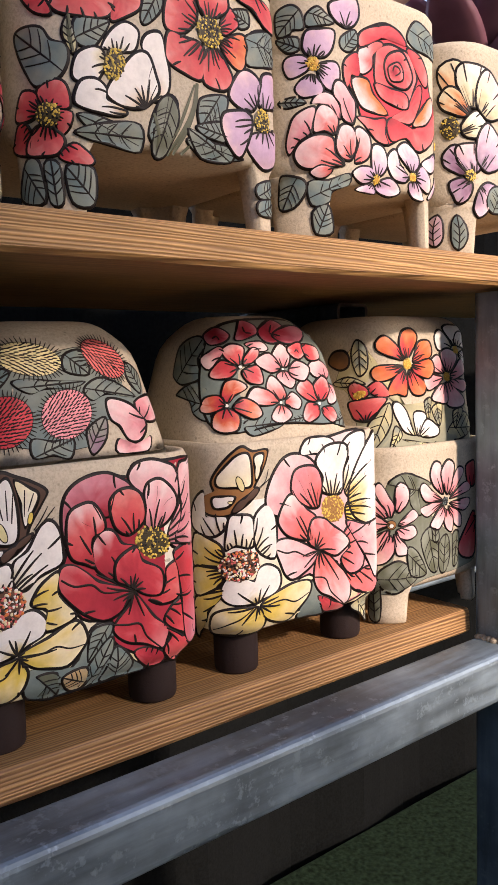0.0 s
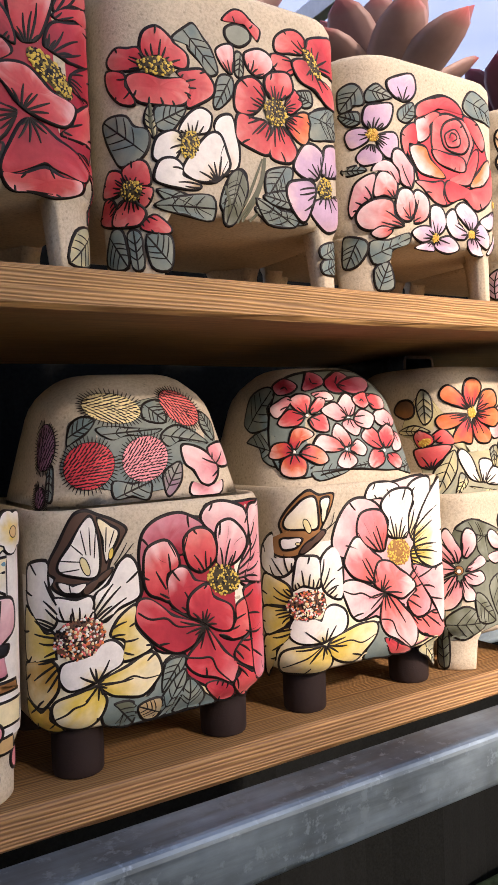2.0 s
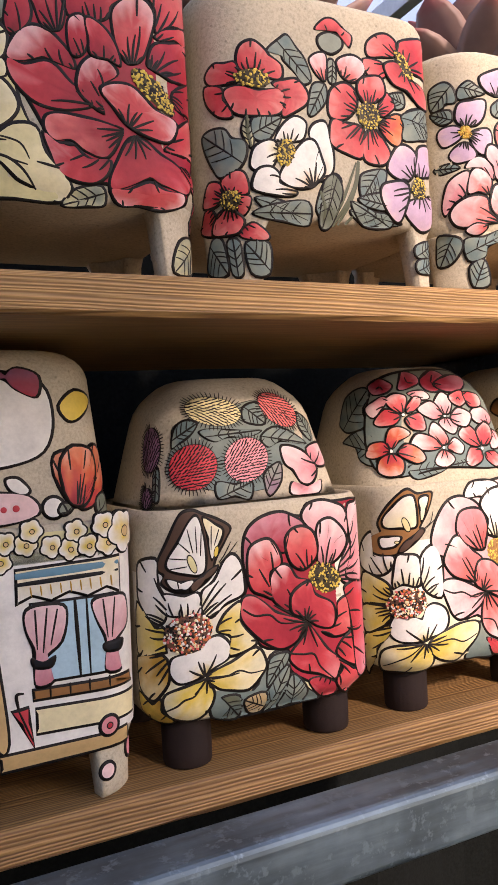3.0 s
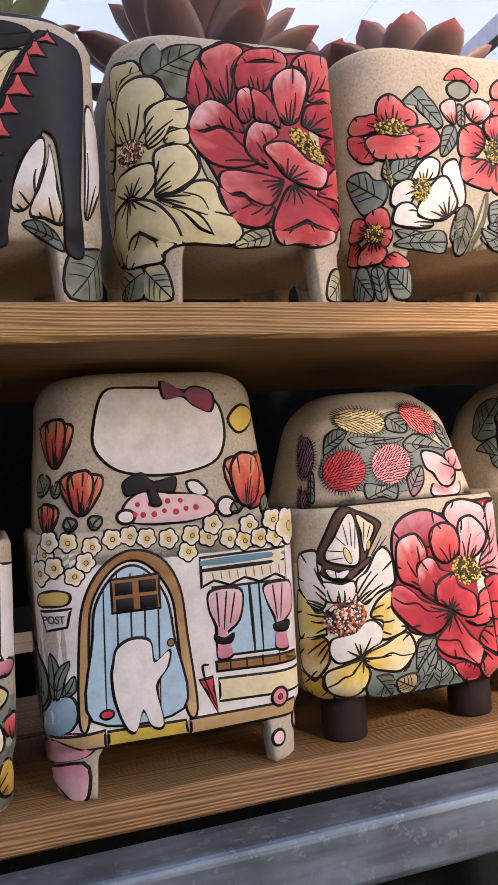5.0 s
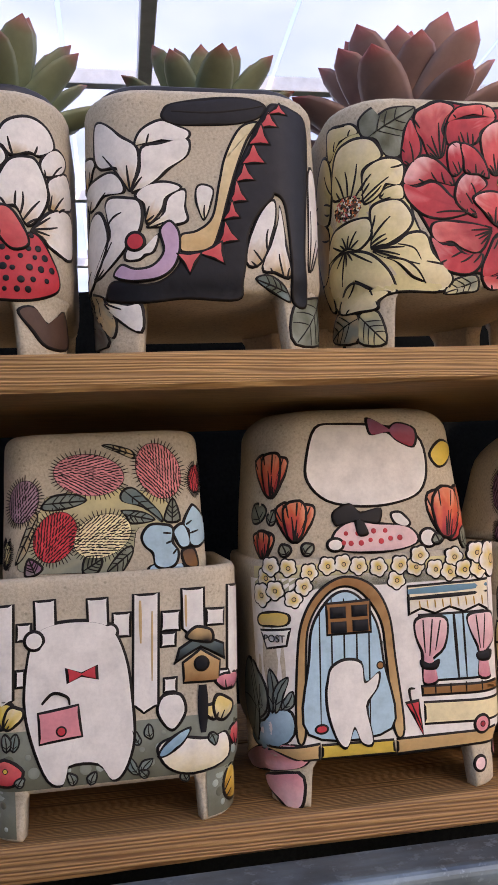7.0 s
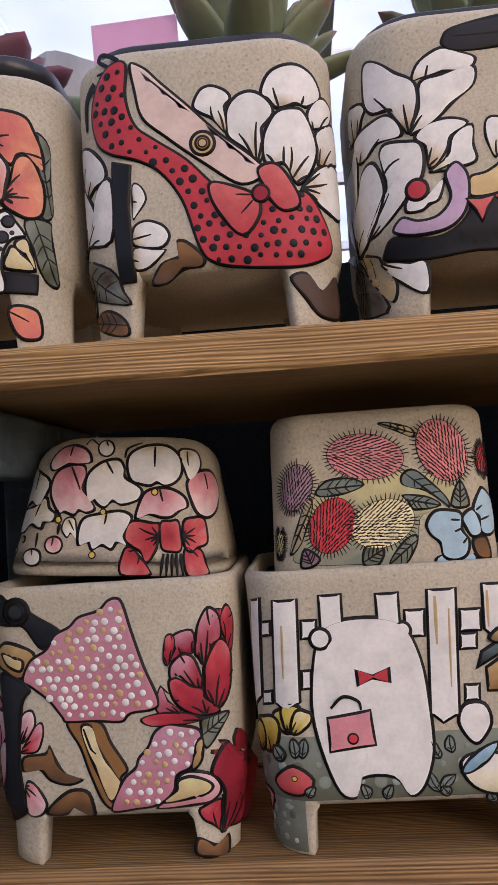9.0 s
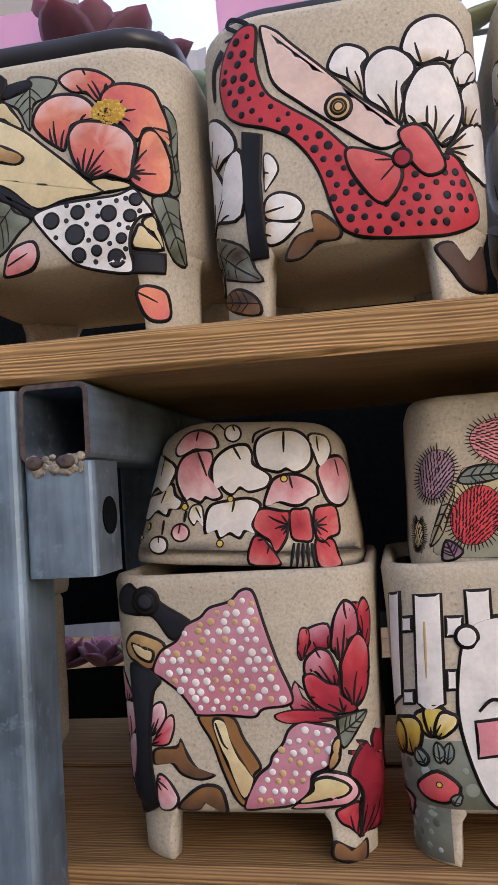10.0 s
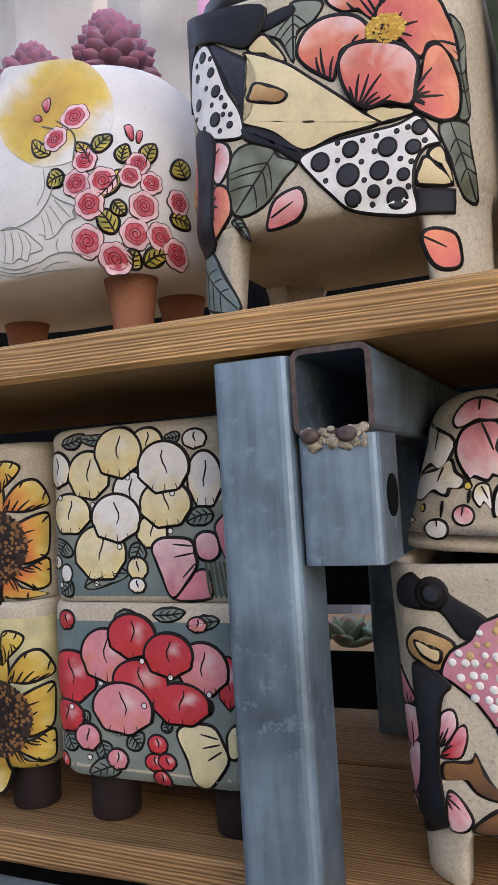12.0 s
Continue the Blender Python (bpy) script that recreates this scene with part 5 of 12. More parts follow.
traced(poppy, [(28.9, 32.7), (35.6, 45.8), (43.3, 48.6), (51.5, 44.0), (50.6, 35.1), (45.9, 27.2), (37.3, 26.5)], (52.2, 23.5), MAUVE, MAUVE, 5, 0, tip=PALE)
traced(poppy, [(50.7, 41.8), (54.3, 49.3), (70.8, 52.2), (70.8, 39.4), (81.0, 37.5), (50.9, 29.5)], (52.2, 23.5), MAUVE, MAUVE, 5, 0, tip=PALE)
traced(poppy, [(23.8, 22.1), (28.7, 25.7), (41.6, 27.2), (44.8, 20.4), (40.4, 7.7), (35.7, 1.8), (27.7, 7.0), (23.3, 15.2)], (52.2, 23.5), MAUVE, MAUVE, 5, 0, tip=PALE)
traced(poppy, [(39.9, 7.7), (45.1, 17.0), (83.3, 25.6), (71.0, 12.3), (72.8, 4.9), (54.3, -0.8)], (52.2, 23.5), MAUVE, MAUVE, 5, 0, tip=PALE)
seeds(poppy, 52.2, 23.7, 6.2, 6.2, 0, YEL, CHAR, count=80, proud=1.6)

# rose
frond(rose, [(-74.7, 91.1), (-70.3, 95.3), (-63.5, 96.2), (-58.4, 91.4), (-57.3, 82.4), (-63.9, 81.5), (-66.0, 79.2), (-73.6, 79.2)], TEAL, SAGE)
frond(rose, [(-57.1, 90.1), (-50.3, 95.4), (-44.6, 92.1), (-39.2, 86.6), (-56.0, 83.0)], TEAL, SAGE)
frond(rose, [(-34.9, 81.0), (-23.1, 87.7), (-19.9, 80.4), (-27.4, 73.2), (-35.1, 74.4)], TEAL, SAGE)
frond(rose, [(-74.4, 78.1), (-61.3, 78.7), (-60.2, 70.9), (-68.3, 69.6)], TEAL, SAGE)
frond(rose, [(22.0, 93.9), (30.0, 105.0), (42.2, 103.1), (58.2, 98.2), (58.3, 87.7), (39.0, 86.3), (27.5, 88.1)], TEAL, SAGE)
frond(rose, [(-72.4, -1.7), (-71.3, 4.2), (-57.4, 1.4), (-55.7, -5.8), (-62.7, -14.9), (-72.1, -15.3)], TEAL, SAGE)
frond(rose, [(-55.6, -0.4), (-43.4, 1.5), (-28.6, 6.2), (-26.8, -0.0), (-39.9, -5.5), (-43.2, -12.5), (-53.9, -13.9)], TEAL, SAGE)
frond(rose, [(-53.2, -16.7), (-43.2, -12.5), (-40.1, -28.7), (-51.5, -30.2)], TEAL, SAGE)
frond(rose, [(-74.0, 44.0), (-63.5, 46.5), (-56.9, 42.2), (-69.1, 39.3)], TEAL, SAGE)
traced(rose, [(-43.4, 93.3), (-41.3, 99.1), (-22.6, 105.6), (-18.5, 96.7), (-23.0, 88.7), (-30.9, 85.6), (-38.7, 87.7)], (-30.9, 85.9), MAUVE, MAUVE, 4, 0, tip=PALE)
traced(rose, [(-59.8, 73.2), (-57.3, 81.7), (-49.1, 83.5), (-38.9, 83.4), (-40.0, 73.4), (-45.2, 67.2), (-52.3, 66.7), (-57.2, 68.0)], (-53.0, 63.7), MAUVE, MAUVE, 6, 0, tip=PALE)
traced(rose, [(-70.8, 62.8), (-68.3, 67.9), (-60.2, 69.2), (-54.7, 66.3), (-53.5, 61.7), (-60.6, 56.5), (-67.5, 55.8)], (-53.0, 63.7), MAUVE, MAUVE, 6, 0, tip=PALE)
traced(rose, [(-50.6, 63.8), (-38.9, 66.7), (-35.0, 61.3), (-37.2, 51.4), (-44.1, 49.1), (-50.1, 55.1)], (-53.0, 63.7), MAUVE, MAUVE, 6, 0, tip=PALE)
traced(rose, [(-64.3, 50.2), (-59.2, 56.6), (-52.5, 58.1), (-46.7, 51.7), (-48.3, 46.7), (-59.5, 44.7)], (-53.0, 63.7), MAUVE, MAUVE, 6, 0, tip=PALE)
seeds(rose, -53.2, 63.7, 4.0, 4.0, 0, YEL, GOLD, count=30, proud=1.4)
blob(rose, [(-33.9, 62.2), (-31.7, 69.9), (-21.8, 75.6), (-20.5, 85.9), (-8.9, 93.3), (3.7, 97.6), (16.9, 95.2), (23.4, 88.6), (34.7, 85.3), (42.3, 75.6), (46.3, 63.5), (58.3, 54.9), (58.3, 42.8), (33.8, 25.4), (19.8, 32.1), (0.0, 24.9), (-18.3, 37.3), (-22.2, 45.0), (-27.9, 53.4)], RED, RED, name='petal_bed', high=0.3)
traced(rose, [(-33.9, 61.3), (-31.7, 69.9), (-21.4, 75.7), (-18.2, 68.7), (-19.4, 61.5), (-27.7, 59.8), (-30.2, 52.7)], (9.9, 70.3), RED, CORAL, 0, 1)
traced(rose, [(-20.7, 78.6), (-19.5, 86.5), (-6.8, 93.7), (7.9, 97.2), (19.1, 93.3), (22.3, 87.4), (7.7, 88.3), (-5.0, 84.8), (-13.2, 80.9)], (9.9, 70.3), RED, CORAL, 0, 1)
traced(rose, [(-21.8, 75.1), (-17.3, 79.2), (-4.9, 85.4), (1.7, 84.5), (-6.8, 76.5), (-9.1, 67.6), (-19.7, 62.8)], (9.9, 70.3), CORAL, PALE, 0, 1)
traced(rose, [(21.4, 86.5), (32.4, 86.3), (39.5, 80.7), (43.8, 71.6), (39.2, 65.8), (29.5, 74.0)], (9.9, 70.3), RED, CORAL, 0, 1)
traced(rose, [(-22.7, 39.2), (-8.0, 40.6), (2.9, 42.0), (2.7, 32.6), (4.8, 26.3), (-6.3, 26.8), (-16.8, 34.8)], (9.9, 70.3), RED, CORAL, 0, 1)
traced(rose, [(-27.1, 59.9), (-13.3, 62.5), (-7.3, 54.5), (5.1, 43.9), (-14.2, 42.7), (-22.5, 47.4)], (9.9, 70.3), ORANGE, PALE, 0, 1)
traced(rose, [(2.0, 37.8), (6.8, 43.4), (19.9, 41.0), (34.0, 41.8), (58.2, 54.9), (58.4, 42.6), (34.5, 25.5), (19.8, 32.1), (6.5, 28.7)], (9.9, 70.3), RED, CORAL, 0, 1)
traced(rose, [(26.2, 41.7), (38.6, 57.2), (47.6, 62.6), (49.9, 54.1), (41.1, 44.2), (33.6, 41.4)], (9.9, 70.3), ORANGE, PALE, 0, 1)
traced(rose, [(6.4, 42.7), (20.1, 51.0), (31.7, 66.3), (36.7, 65.6), (34.2, 53.5), (26.7, 41.8), (15.5, 40.7)], (9.9, 70.3), RED, CORAL, 0, 1)
traced(rose, [(-7.7, 72.0), (-5.5, 80.9), (5.6, 86.3), (16.8, 85.8), (25.6, 83.4), (32.2, 71.9), (29.8, 64.0), (22.3, 51.1), (11.3, 50.6), (-3.5, 54.9), (-7.9, 62.6)], (9.9, 70.3), RED, CORAL, 0, 1)
traced(rose, [(1.8, 76.7), (7.6, 81.9), (17.8, 84.2), (25.5, 76.3), (27.6, 68.1), (20.3, 60.8), (5.1, 62.1), (0.6, 69.8)], (9.9, 70.3), CRIM, CORAL, 0, 1)
traced(rose, [(-8.0, 60.6), (2.9, 60.9), (20.7, 59.7), (24.0, 53.1), (20.1, 49.3), (7.0, 49.9), (-4.0, 53.5)], (9.9, 70.3), RED, CORAL, 0, 1)
traced(rose, [(3.7, 70.2), (6.4, 74.0), (14.0, 77.0), (18.7, 72.1), (17.5, 65.9), (7.2, 63.9)], (9.9, 70.3), CRIM, CORAL, 0, 1)
stroke(rose, [(8.4, 70.0), (10.0, 73.4), (13.9, 73.2), (15.0, 70.6), (10.6, 67.9)], 1.3, LINE)
traced(rose, [(-69.9, 20.6), (-66.5, 33.7), (-59.6, 39.3), (-51.9, 40.9), (-52.8, 33.1), (-54.6, 24.9), (-62.8, 19.9), (-68.0, 13.8)], (-52.1, 17.3), PINK, PALE, 4, 0)
traced(rose, [(-55.2, 42.0), (-52.1, 47.1), (-45.6, 49.5), (-37.3, 46.3), (-33.7, 40.3), (-35.8, 34.4), (-42.8, 40.0), (-50.1, 42.1)], (-36.2, 31.9), PINK, PALE, 2, 0)
traced(rose, [(-42.1, 48.7), (-40.0, 56.1), (-33.6, 56.6), (-25.6, 49.8), (-22.8, 44.9), (-25.0, 33.4), (-34.2, 34.6), (-37.2, 42.4)], (-26.4, 33.5), PINK, PALE, 3, 0)
traced(rose, [(-54.2, 26.2), (-53.3, 37.0), (-48.7, 42.7), (-40.9, 40.5), (-36.7, 34.5), (-39.6, 25.8), (-47.6, 26.4)], (-39.9, 24.7), CORAL, PALE, 4, 0)
traced(rose, [(-65.9, 14.9), (-61.4, 21.7), (-51.9, 26.1), (-41.2, 24.6), (-39.0, 15.5), (-32.5, 9.4), (-44.7, 6.8), (-55.8, 5.3), (-63.2, 8.1)], (-30.9, 8.5), CORAL, PALE, 4, 0)
traced(rose, [(-24.9, 30.8), (-20.4, 34.1), (-12.0, 30.3), (-10.1, 22.0), (-14.4, 14.5), (-25.0, 11.7), (-22.7, 22.9)], (-27.0, 11.7), CORAL, PALE, 3, 0)
traced(rose, [(-40.3, 23.1), (-36.2, 32.2), (-28.4, 34.1), (-23.1, 30.0), (-22.4, 21.9), (-27.0, 12.8), (-34.8, 12.4), (-39.6, 16.5)], (-27.9, 14.3), CORAL, PALE, 4, 0)
traced(rose, [(-55.9, 4.7), (-49.4, 9.0), (-41.3, 6.7), (-45.0, 1.8), (-50.5, 1.1)], (-41.7, 7.3), CORAL, PALE, 2, 0)
traced(rose, [(-27.0, 6.1), (-19.0, 11.7), (-9.3, 11.3), (-7.5, 4.7), (-17.0, 0.8)], (-5.9, 4.9), MAUVE, PALE, 4, 0, tip=WHITE)
traced(rose, [(-9.8, 24.8), (0.0, 25.4), (4.5, 15.9), (-0.1, 8.0), (-8.2, 5.7), (-11.2, 12.4)], (-5.9, 4.9), MAUVE, PALE, 4, 0, tip=WHITE)
traced(rose, [(-5.9, 3.3), (6.4, 7.9), (17.7, 0.7), (6.5, -4.4), (-4.6, -2.0)], (-5.9, 4.9), MAUVE, PALE, 4, 0, tip=WHITE)
traced(rose, [(-23.2, -2.7), (-9.4, 2.8), (-5.9, -3.5)], (-5.9, 4.9), MAUVE, PALE, 4, 0, tip=WHITE)
traced(rose, [(2.6, 14.0), (3.8, 21.5), (10.8, 25.6), (15.5, 17.4), (23.3, 9.7), (20.1, 5.5), (8.8, 6.3)], (26.7, 10.1), MAUVE, PALE, 4, 0, tip=WHITE)
traced(rose, [(11.5, 25.1), (19.8, 31.2), (31.5, 25.4), (33.7, 18.3), (27.3, 12.1), (19.1, 16.4)], (26.7, 10.1), MAUVE, PALE, 4, 0, tip=WHITE)
traced(rose, [(29.2, 10.1), (35.5, 18.9), (46.3, 11.3), (46.5, 2.4), (35.5, 3.7)], (26.7, 10.1), MAUVE, PALE, 4, 0, tip=WHITE)
traced(rose, [(22.9, 5.8), (31.5, 7.8), (41.0, -2.0), (28.9, -2.7)], (26.7, 10.1), MAUVE, PALE, 4, 0, tip=WHITE)
traced(rose, [(34.4, 18.4), (40.7, 23.8), (58.2, 30.5), (58.2, 21.2), (45.5, 14.2)], (58.3, 33.6), MAUVE, PALE, 4, 0, tip=WHITE)
traced(rose, [(46.4, -0.1), (58.2, 15.1), (58.9, 7.6), (59.7, 2.5)], (59.6, 4.3), MAUVE, PALE, 4, 0, tip=WHITE)
seeds(rose, -5.9, 4.9, 2.8, 2.8, 0, YEL, GOLD, count=20, proud=1.4)
seeds(rose, 26.7, 10.1, 3.0, 3.0, 0, YEL, GOLD, count=20, proud=1.4)
seeds(rose, 58.3, 34.9, 2.4, 2.4, 0, YEL, GOLD, count=20, proud=1.4)

# lily
petal(lily, -45.2, 62.9, 116, 37.4, 20.9, ORANGE, CREAM)
petal(lily, -42.6, 64.9, 84, 32.0, 29.1, CREAM, WHITE)
petal(lily, -46.1, 61.0, 140, 24.8, 16.4, ORANGE, CREAM)
petal(lily, -36.8, 61.8, 50, 31.6, 33.1, CREAM, PALE)
petal(lily, -52.2, 49.8, 23, 23.0, 18.8, CREAM, WHITE)
seeds(lily, -59.0, 52.7, 6.7, 7.5, 0, YEL, CHAR)
petal(lily, -46.3, 21.7, 132, 23.3, 16.9, PLUM, MAUVE)
petal(lily, -42.8, 21.8, 96, 22.6, 22.7, MAUVE, PALE)
petal(lily, -37.0, 26.0, 52, 32.7, 31.2, MAUVE, PALE)
petal(lily, -44.1, 18.0, -141, 17.5, 17.8, PLUM, MAUVE)
petal(lily, -37.0, 14.6, -45, 20.3, 27.4, MAUVE, PALE)
seeds(lily, -45.4, 21.0, 4.0, 4.0, 0, YEL, CHAR)
leaf(lily, -67.0, -26.1, 85, 23.1, 16.0, MAUVE, PALE)
leaf(lily, -50.8, -29.1, 93, 25.1, 13.4)
leaf(lily, -21.1, -2.7, 77, 20.0, 26.2)

# peony
frond(peony, [(-54.6, 100.7), (-46.3, 106.9), (-45.0, 101.5), (-37.2, 105.4), (-24.8, 107.1), (-20.1, 104.8), (-27.6, 91.9), (-31.0, 76.8), (-39.9, 76.6), (-45.1, 86.6), (-53.5, 90.8)], OLIVE, SAGE)
blob(peony, [(-82.6, 88.7), (-77.9, 101.9), (-65.9, 101.9), (-45.0, 88.3), (-30.5, 75.1), (-24.9, 41.4), (-14.7, 20.9), (-4.7, 7.3), (-10.0, -2.1), (-38.3, -2.2), (-75.0, -8.0), (-89.9, 18.4), (-109.0, 59.0), (-101.8, 80.8)], STRAW, STRAW, name='petal_bed', high=0.3)
traced(peony, [(-80.2, 86.6), (-78.7, 102.3), (-65.9, 101.9), (-57.5, 99.8), (-53.8, 93.5), (-61.0, 93.0), (-69.4, 89.9), (-76.5, 83.1)], (-66.4, 53.3), STRAW, CREAM, 2, 1)
traced(peony, [(-80.1, 87.5), (-75.7, 74.6), (-77.6, 60.1), (-85.6, 47.0), (-110.8, 59.7), (-103.6, 81.6), (-90.6, 90.7)], (-64.4, 49.1), STRAW, CREAM, 3, 1)
traced(peony, [(-111.4, 58.0), (-84.3, 45.6), (-86.2, 24.4), (-89.2, 14.5), (-80.8, -5.5), (-96.2, 2.8), (-111.4, 33.0)], (-67.9, 36.1), TAN, STRAW, 2, 1)
traced(peony, [(-76.4, 74.9), (-71.1, 87.1), (-62.2, 90.7), (-53.5, 90.8), (-45.5, 87.5), (-41.1, 77.5), (-49.3, 73.3), (-53.8, 67.2), (-54.8, 52.1), (-63.9, 56.3), (-76.9, 59.3)], (-64.4, 49.1), STRAW, CREAM, 6, 0)
traced(peony, [(-55.0, 67.5), (-49.3, 74.2), (-39.8, 76.9), (-31.1, 75.0), (-28.8, 69.1), (-31.6, 59.8), (-40.1, 59.8), (-44.6, 54.4), (-50.8, 50.6), (-54.8, 51.8)], (-62.4, 46.8), STRAW, CREAM, 4, 1)
traced(peony, [(-45.2, 53.2), (-41.8, 58.5), (-31.6, 60.2), (-30.9, 51.9), (-40.7, 51.1)], (-47.4, 50.4), STRAW, CREAM, 2, 0)
seeds(peony, -64.8, 50.6, 9.5, 7.0, 8, ORANGE, BROWN, count=120, proud=1.5)
traced(peony, [(-50.5, 23.3), (-38.9, 26.4), (-29.9, 32.5), (-19.2, 32.4), (-14.7, 20.9), (-4.3, 7.3), (-5.1, 1.3), (-10.0, -2.1), (-16.3, 0.4), (-22.7, 3.4), (-29.8, 6.5), (-38.0, 14.9), (-46.0, 18.9)], (-51.7, 23.5), STRAW, CREAM, 5, 1)
stroke(peony, [(-42.8, 18.0), (-32.8, 16.1), (-26.1, 11.1), (-20.9, 3.0)], 1.4, LINE)
stroke(peony, [(-36.5, 25.5), (-27.0, 23.1), (-23.1, 16.3)], 1.0, LINE)
traced(peony, [(-51.7, 42.5), (-50.0, 49.1), (-42.2, 52.1), (-32.2, 51.5), (-25.6, 41.3), (-29.6, 32.5), (-40.6, 25.3), (-51.2, 23.4), (-51.1, 32.0)], (-55.3, 23.3), STRAW, CREAM, 5, 0)
traced(peony, [(-89.9, 18.4), (-74.7, 25.9), (-61.9, 25.7), (-51.0, 21.6), (-42.3, 12.0), (-37.0, 0.3), (-38.3, -2.2), (-45.7, -0.6), (-63.4, 7.1), (-72.2, 0.1), (-75.1, -8.4), (-86.2, 3.4)], (-67.5, 27.2), STRAW, CREAM, 5, 0)
traced(peony, [(-75.8, -8.1), (-71.5, 2.8), (-65.6, 7.1), (-59.3, 6.2), (-50.0, 1.4), (-40.7, -1.1), (-46.9, -5.6), (-48.6, -10.6), (-60.4, -11.0)], (-58.6, 16.2), STRAW, CREAM, 2, 2)
traced(peony, [(-89.7, 24.7), (-80.9, 38.9), (-69.9, 42.9), (-57.6, 43.7), (-50.2, 41.7), (-49.9, 31.8), (-58.0, 24.4), (-66.3, 26.9), (-78.5, 25.1)], (-66.4, 25.1), STRAW, CREAM, 6, 0)
blob(peony, [(-31.0, 75.9), (-24.3, 100.1), (-14.8, 107.9), (-4.5, 111.1), (27.1, 107.7), (49.1, 112.5), (68.9, 111.0), (68.8, 87.7), (68.5, 51.0), (68.7, 30.5), (60.2, 11.9), (54.5, 3.0), (27.3, -0.7), (12.8, 7.6), (-4.7, 8.1), (-14.7, 20.9), (-16.6, 31.2), (-31.6, 60.2)], CRIM, CRIM, name='petal_bed', high=0.3)
traced(peony, [(-31.4, 75.9), (-29.6, 88.2), (-24.4, 99.5), (-21.6, 95.9), (-17.8, 85.5), (-19.7, 76.6), (-28.2, 70.5)], (-23.8, 69.3), CRIM, RED, 2, 1)
traced(peony, [(-21.8, 102.6), (-13.9, 108.0), (-4.5, 111.1), (3.9, 107.6), (-1.5, 100.9), (-4.1, 91.8), (-2.7, 84.8), (-6.1, 76.2), (-14.3, 76.6), (-18.2, 85.5), (-22.2, 92.3)], (-7.2, 73.8), CRIM, CORAL, 5, 1)
traced(peony, [(-2.7, 97.3), (5.9, 101.0), (19.1, 102.2), (29.9, 101.5), (20.7, 93.6), (17.3, 86.1), (8.2, 82.5), (-3.1, 84.4)], (11.2, 73.2), CRIM, RED, 6, 0)
traced(peony, [(-2.2, 97.7), (4.4, 106.8), (17.8, 110.0), (27.1, 107.7), (29.3, 101.1), (19.1, 102.5), (5.9, 101.0)], (12.2, 85.8), RED, CORAL, 2, 2)
traced(peony, [(30.4, 101.2), (36.8, 108.6), (49.1, 112.5), (69.0, 115.4), (68.9, 105.2), (68.9, 97.3), (49.2, 89.0), (40.6, 83.6), (40.6, 93.7), (36.2, 100.3)], (36.2, 76.6), RED, CORAL, 5, 1)
traced(peony, [(39.6, 82.9), (49.3, 89.9), (68.9, 96.6), (68.8, 88.4), (51.6, 84.0), (43.0, 80.8)], (38.4, 78.7), RED, CORAL, 3, 0)
traced(peony, [(34.7, 70.6), (38.4, 78.7), (48.4, 83.0), (68.9, 89.0), (68.7, 77.9), (68.7, 68.7), (52.1, 63.0), (43.7, 63.7), (35.3, 66.1)], (34.9, 61.0), CRIM, RED, 7, 2)
traced(peony, [(68.7, 68.3), (68.6, 53.0), (68.6, 38.8), (68.9, 49.7), (50.9, 49.8), (49.0, 58.5), (64.3, 68.1)], (42.9, 55.7), CRIM, RED, 4, 2)
traced(peony, [(17.5, 86.1), (19.4, 93.5), (26.5, 99.4), (35.2, 100.2), (41.1, 93.8), (39.2, 82.5), (34.1, 70.6), (29.6, 66.7), (23.9, 66.4), (19.3, 73.7)], (27.4, 63.3), RED, CORAL, 6, 1, tip=PALE)
traced(peony, [(-32.0, 61.5), (-27.1, 72.6), (-19.6, 78.0), (-11.5, 77.1), (-5.1, 72.2), (-0.1, 65.4), (0.4, 59.7), (-8.1, 61.1), (-15.3, 61.9), (-26.3, 59.2)], (0.2, 49.5), CRIM, CORAL, 4, 1, tip=PALE)
traced(peony, [(-31.7, 61.0), (-24.5, 59.3), (-14.4, 62.9), (-8.1, 61.1), (-1.0, 53.5), (9.5, 45.1), (-2.3, 40.2), (-13.3, 39.7), (-22.1, 42.9), (-30.4, 52.1)], (7.2, 44.5), CRIM, RED, 4, 2)
traced(peony, [(-3.8, 75.5), (-1.9, 84.0), (4.8, 86.5), (8.3, 78.4), (5.7, 68.9), (1.3, 65.1), (-2.2, 66.7)], (4.8, 62.1), CRIM, RED, 3, 0, tip=PALE)
traced(peony, [(5.7, 85.7), (13.9, 83.2), (20.2, 75.5), (22.2, 64.5), (16.3, 65.9), (7.0, 67.2), (5.9, 76.4)], (14.0, 60.8), CRIM, RED, 4, 0)
seeds(peony, 38.0, 55.4, 14.0, 5.2, -38, YEL, CHAR, count=110, proud=2.0)
traced(peony, [(-0.7, 55.3), (2.2, 63.7), (9.0, 68.9), (16.4, 67.2), (21.0, 61.2), (14.6, 55.5), (10.4, 49.9), (12.9, 40.8), (5.3, 44.0), (0.2, 49.1)], (13.6, 43.0), CRIM, RED, 4, 0, tip=PALE)
traced(peony, [(-16.7, 30.9), (-15.6, 37.4), (-7.9, 39.8), (4.9, 39.1), (17.8, 36.4), (21.7, 33.5), (14.1, 20.4), (3.6, 21.4), (-5.2, 26.4), (-12.5, 25.8)], (23.3, 34.4), CRIM, CORAL, 5, 0)
traced(peony, [(-17.1, 30.0), (-10.7, 25.9), (-3.4, 26.4), (5.3, 19.7), (15.0, 19.9), (13.5, 12.5), (6.3, 7.2), (-4.7, 7.8), (-11.7, 11.9), (-15.0, 20.9)], (23.1, 32.6), CRIM, RED, 4, 1)
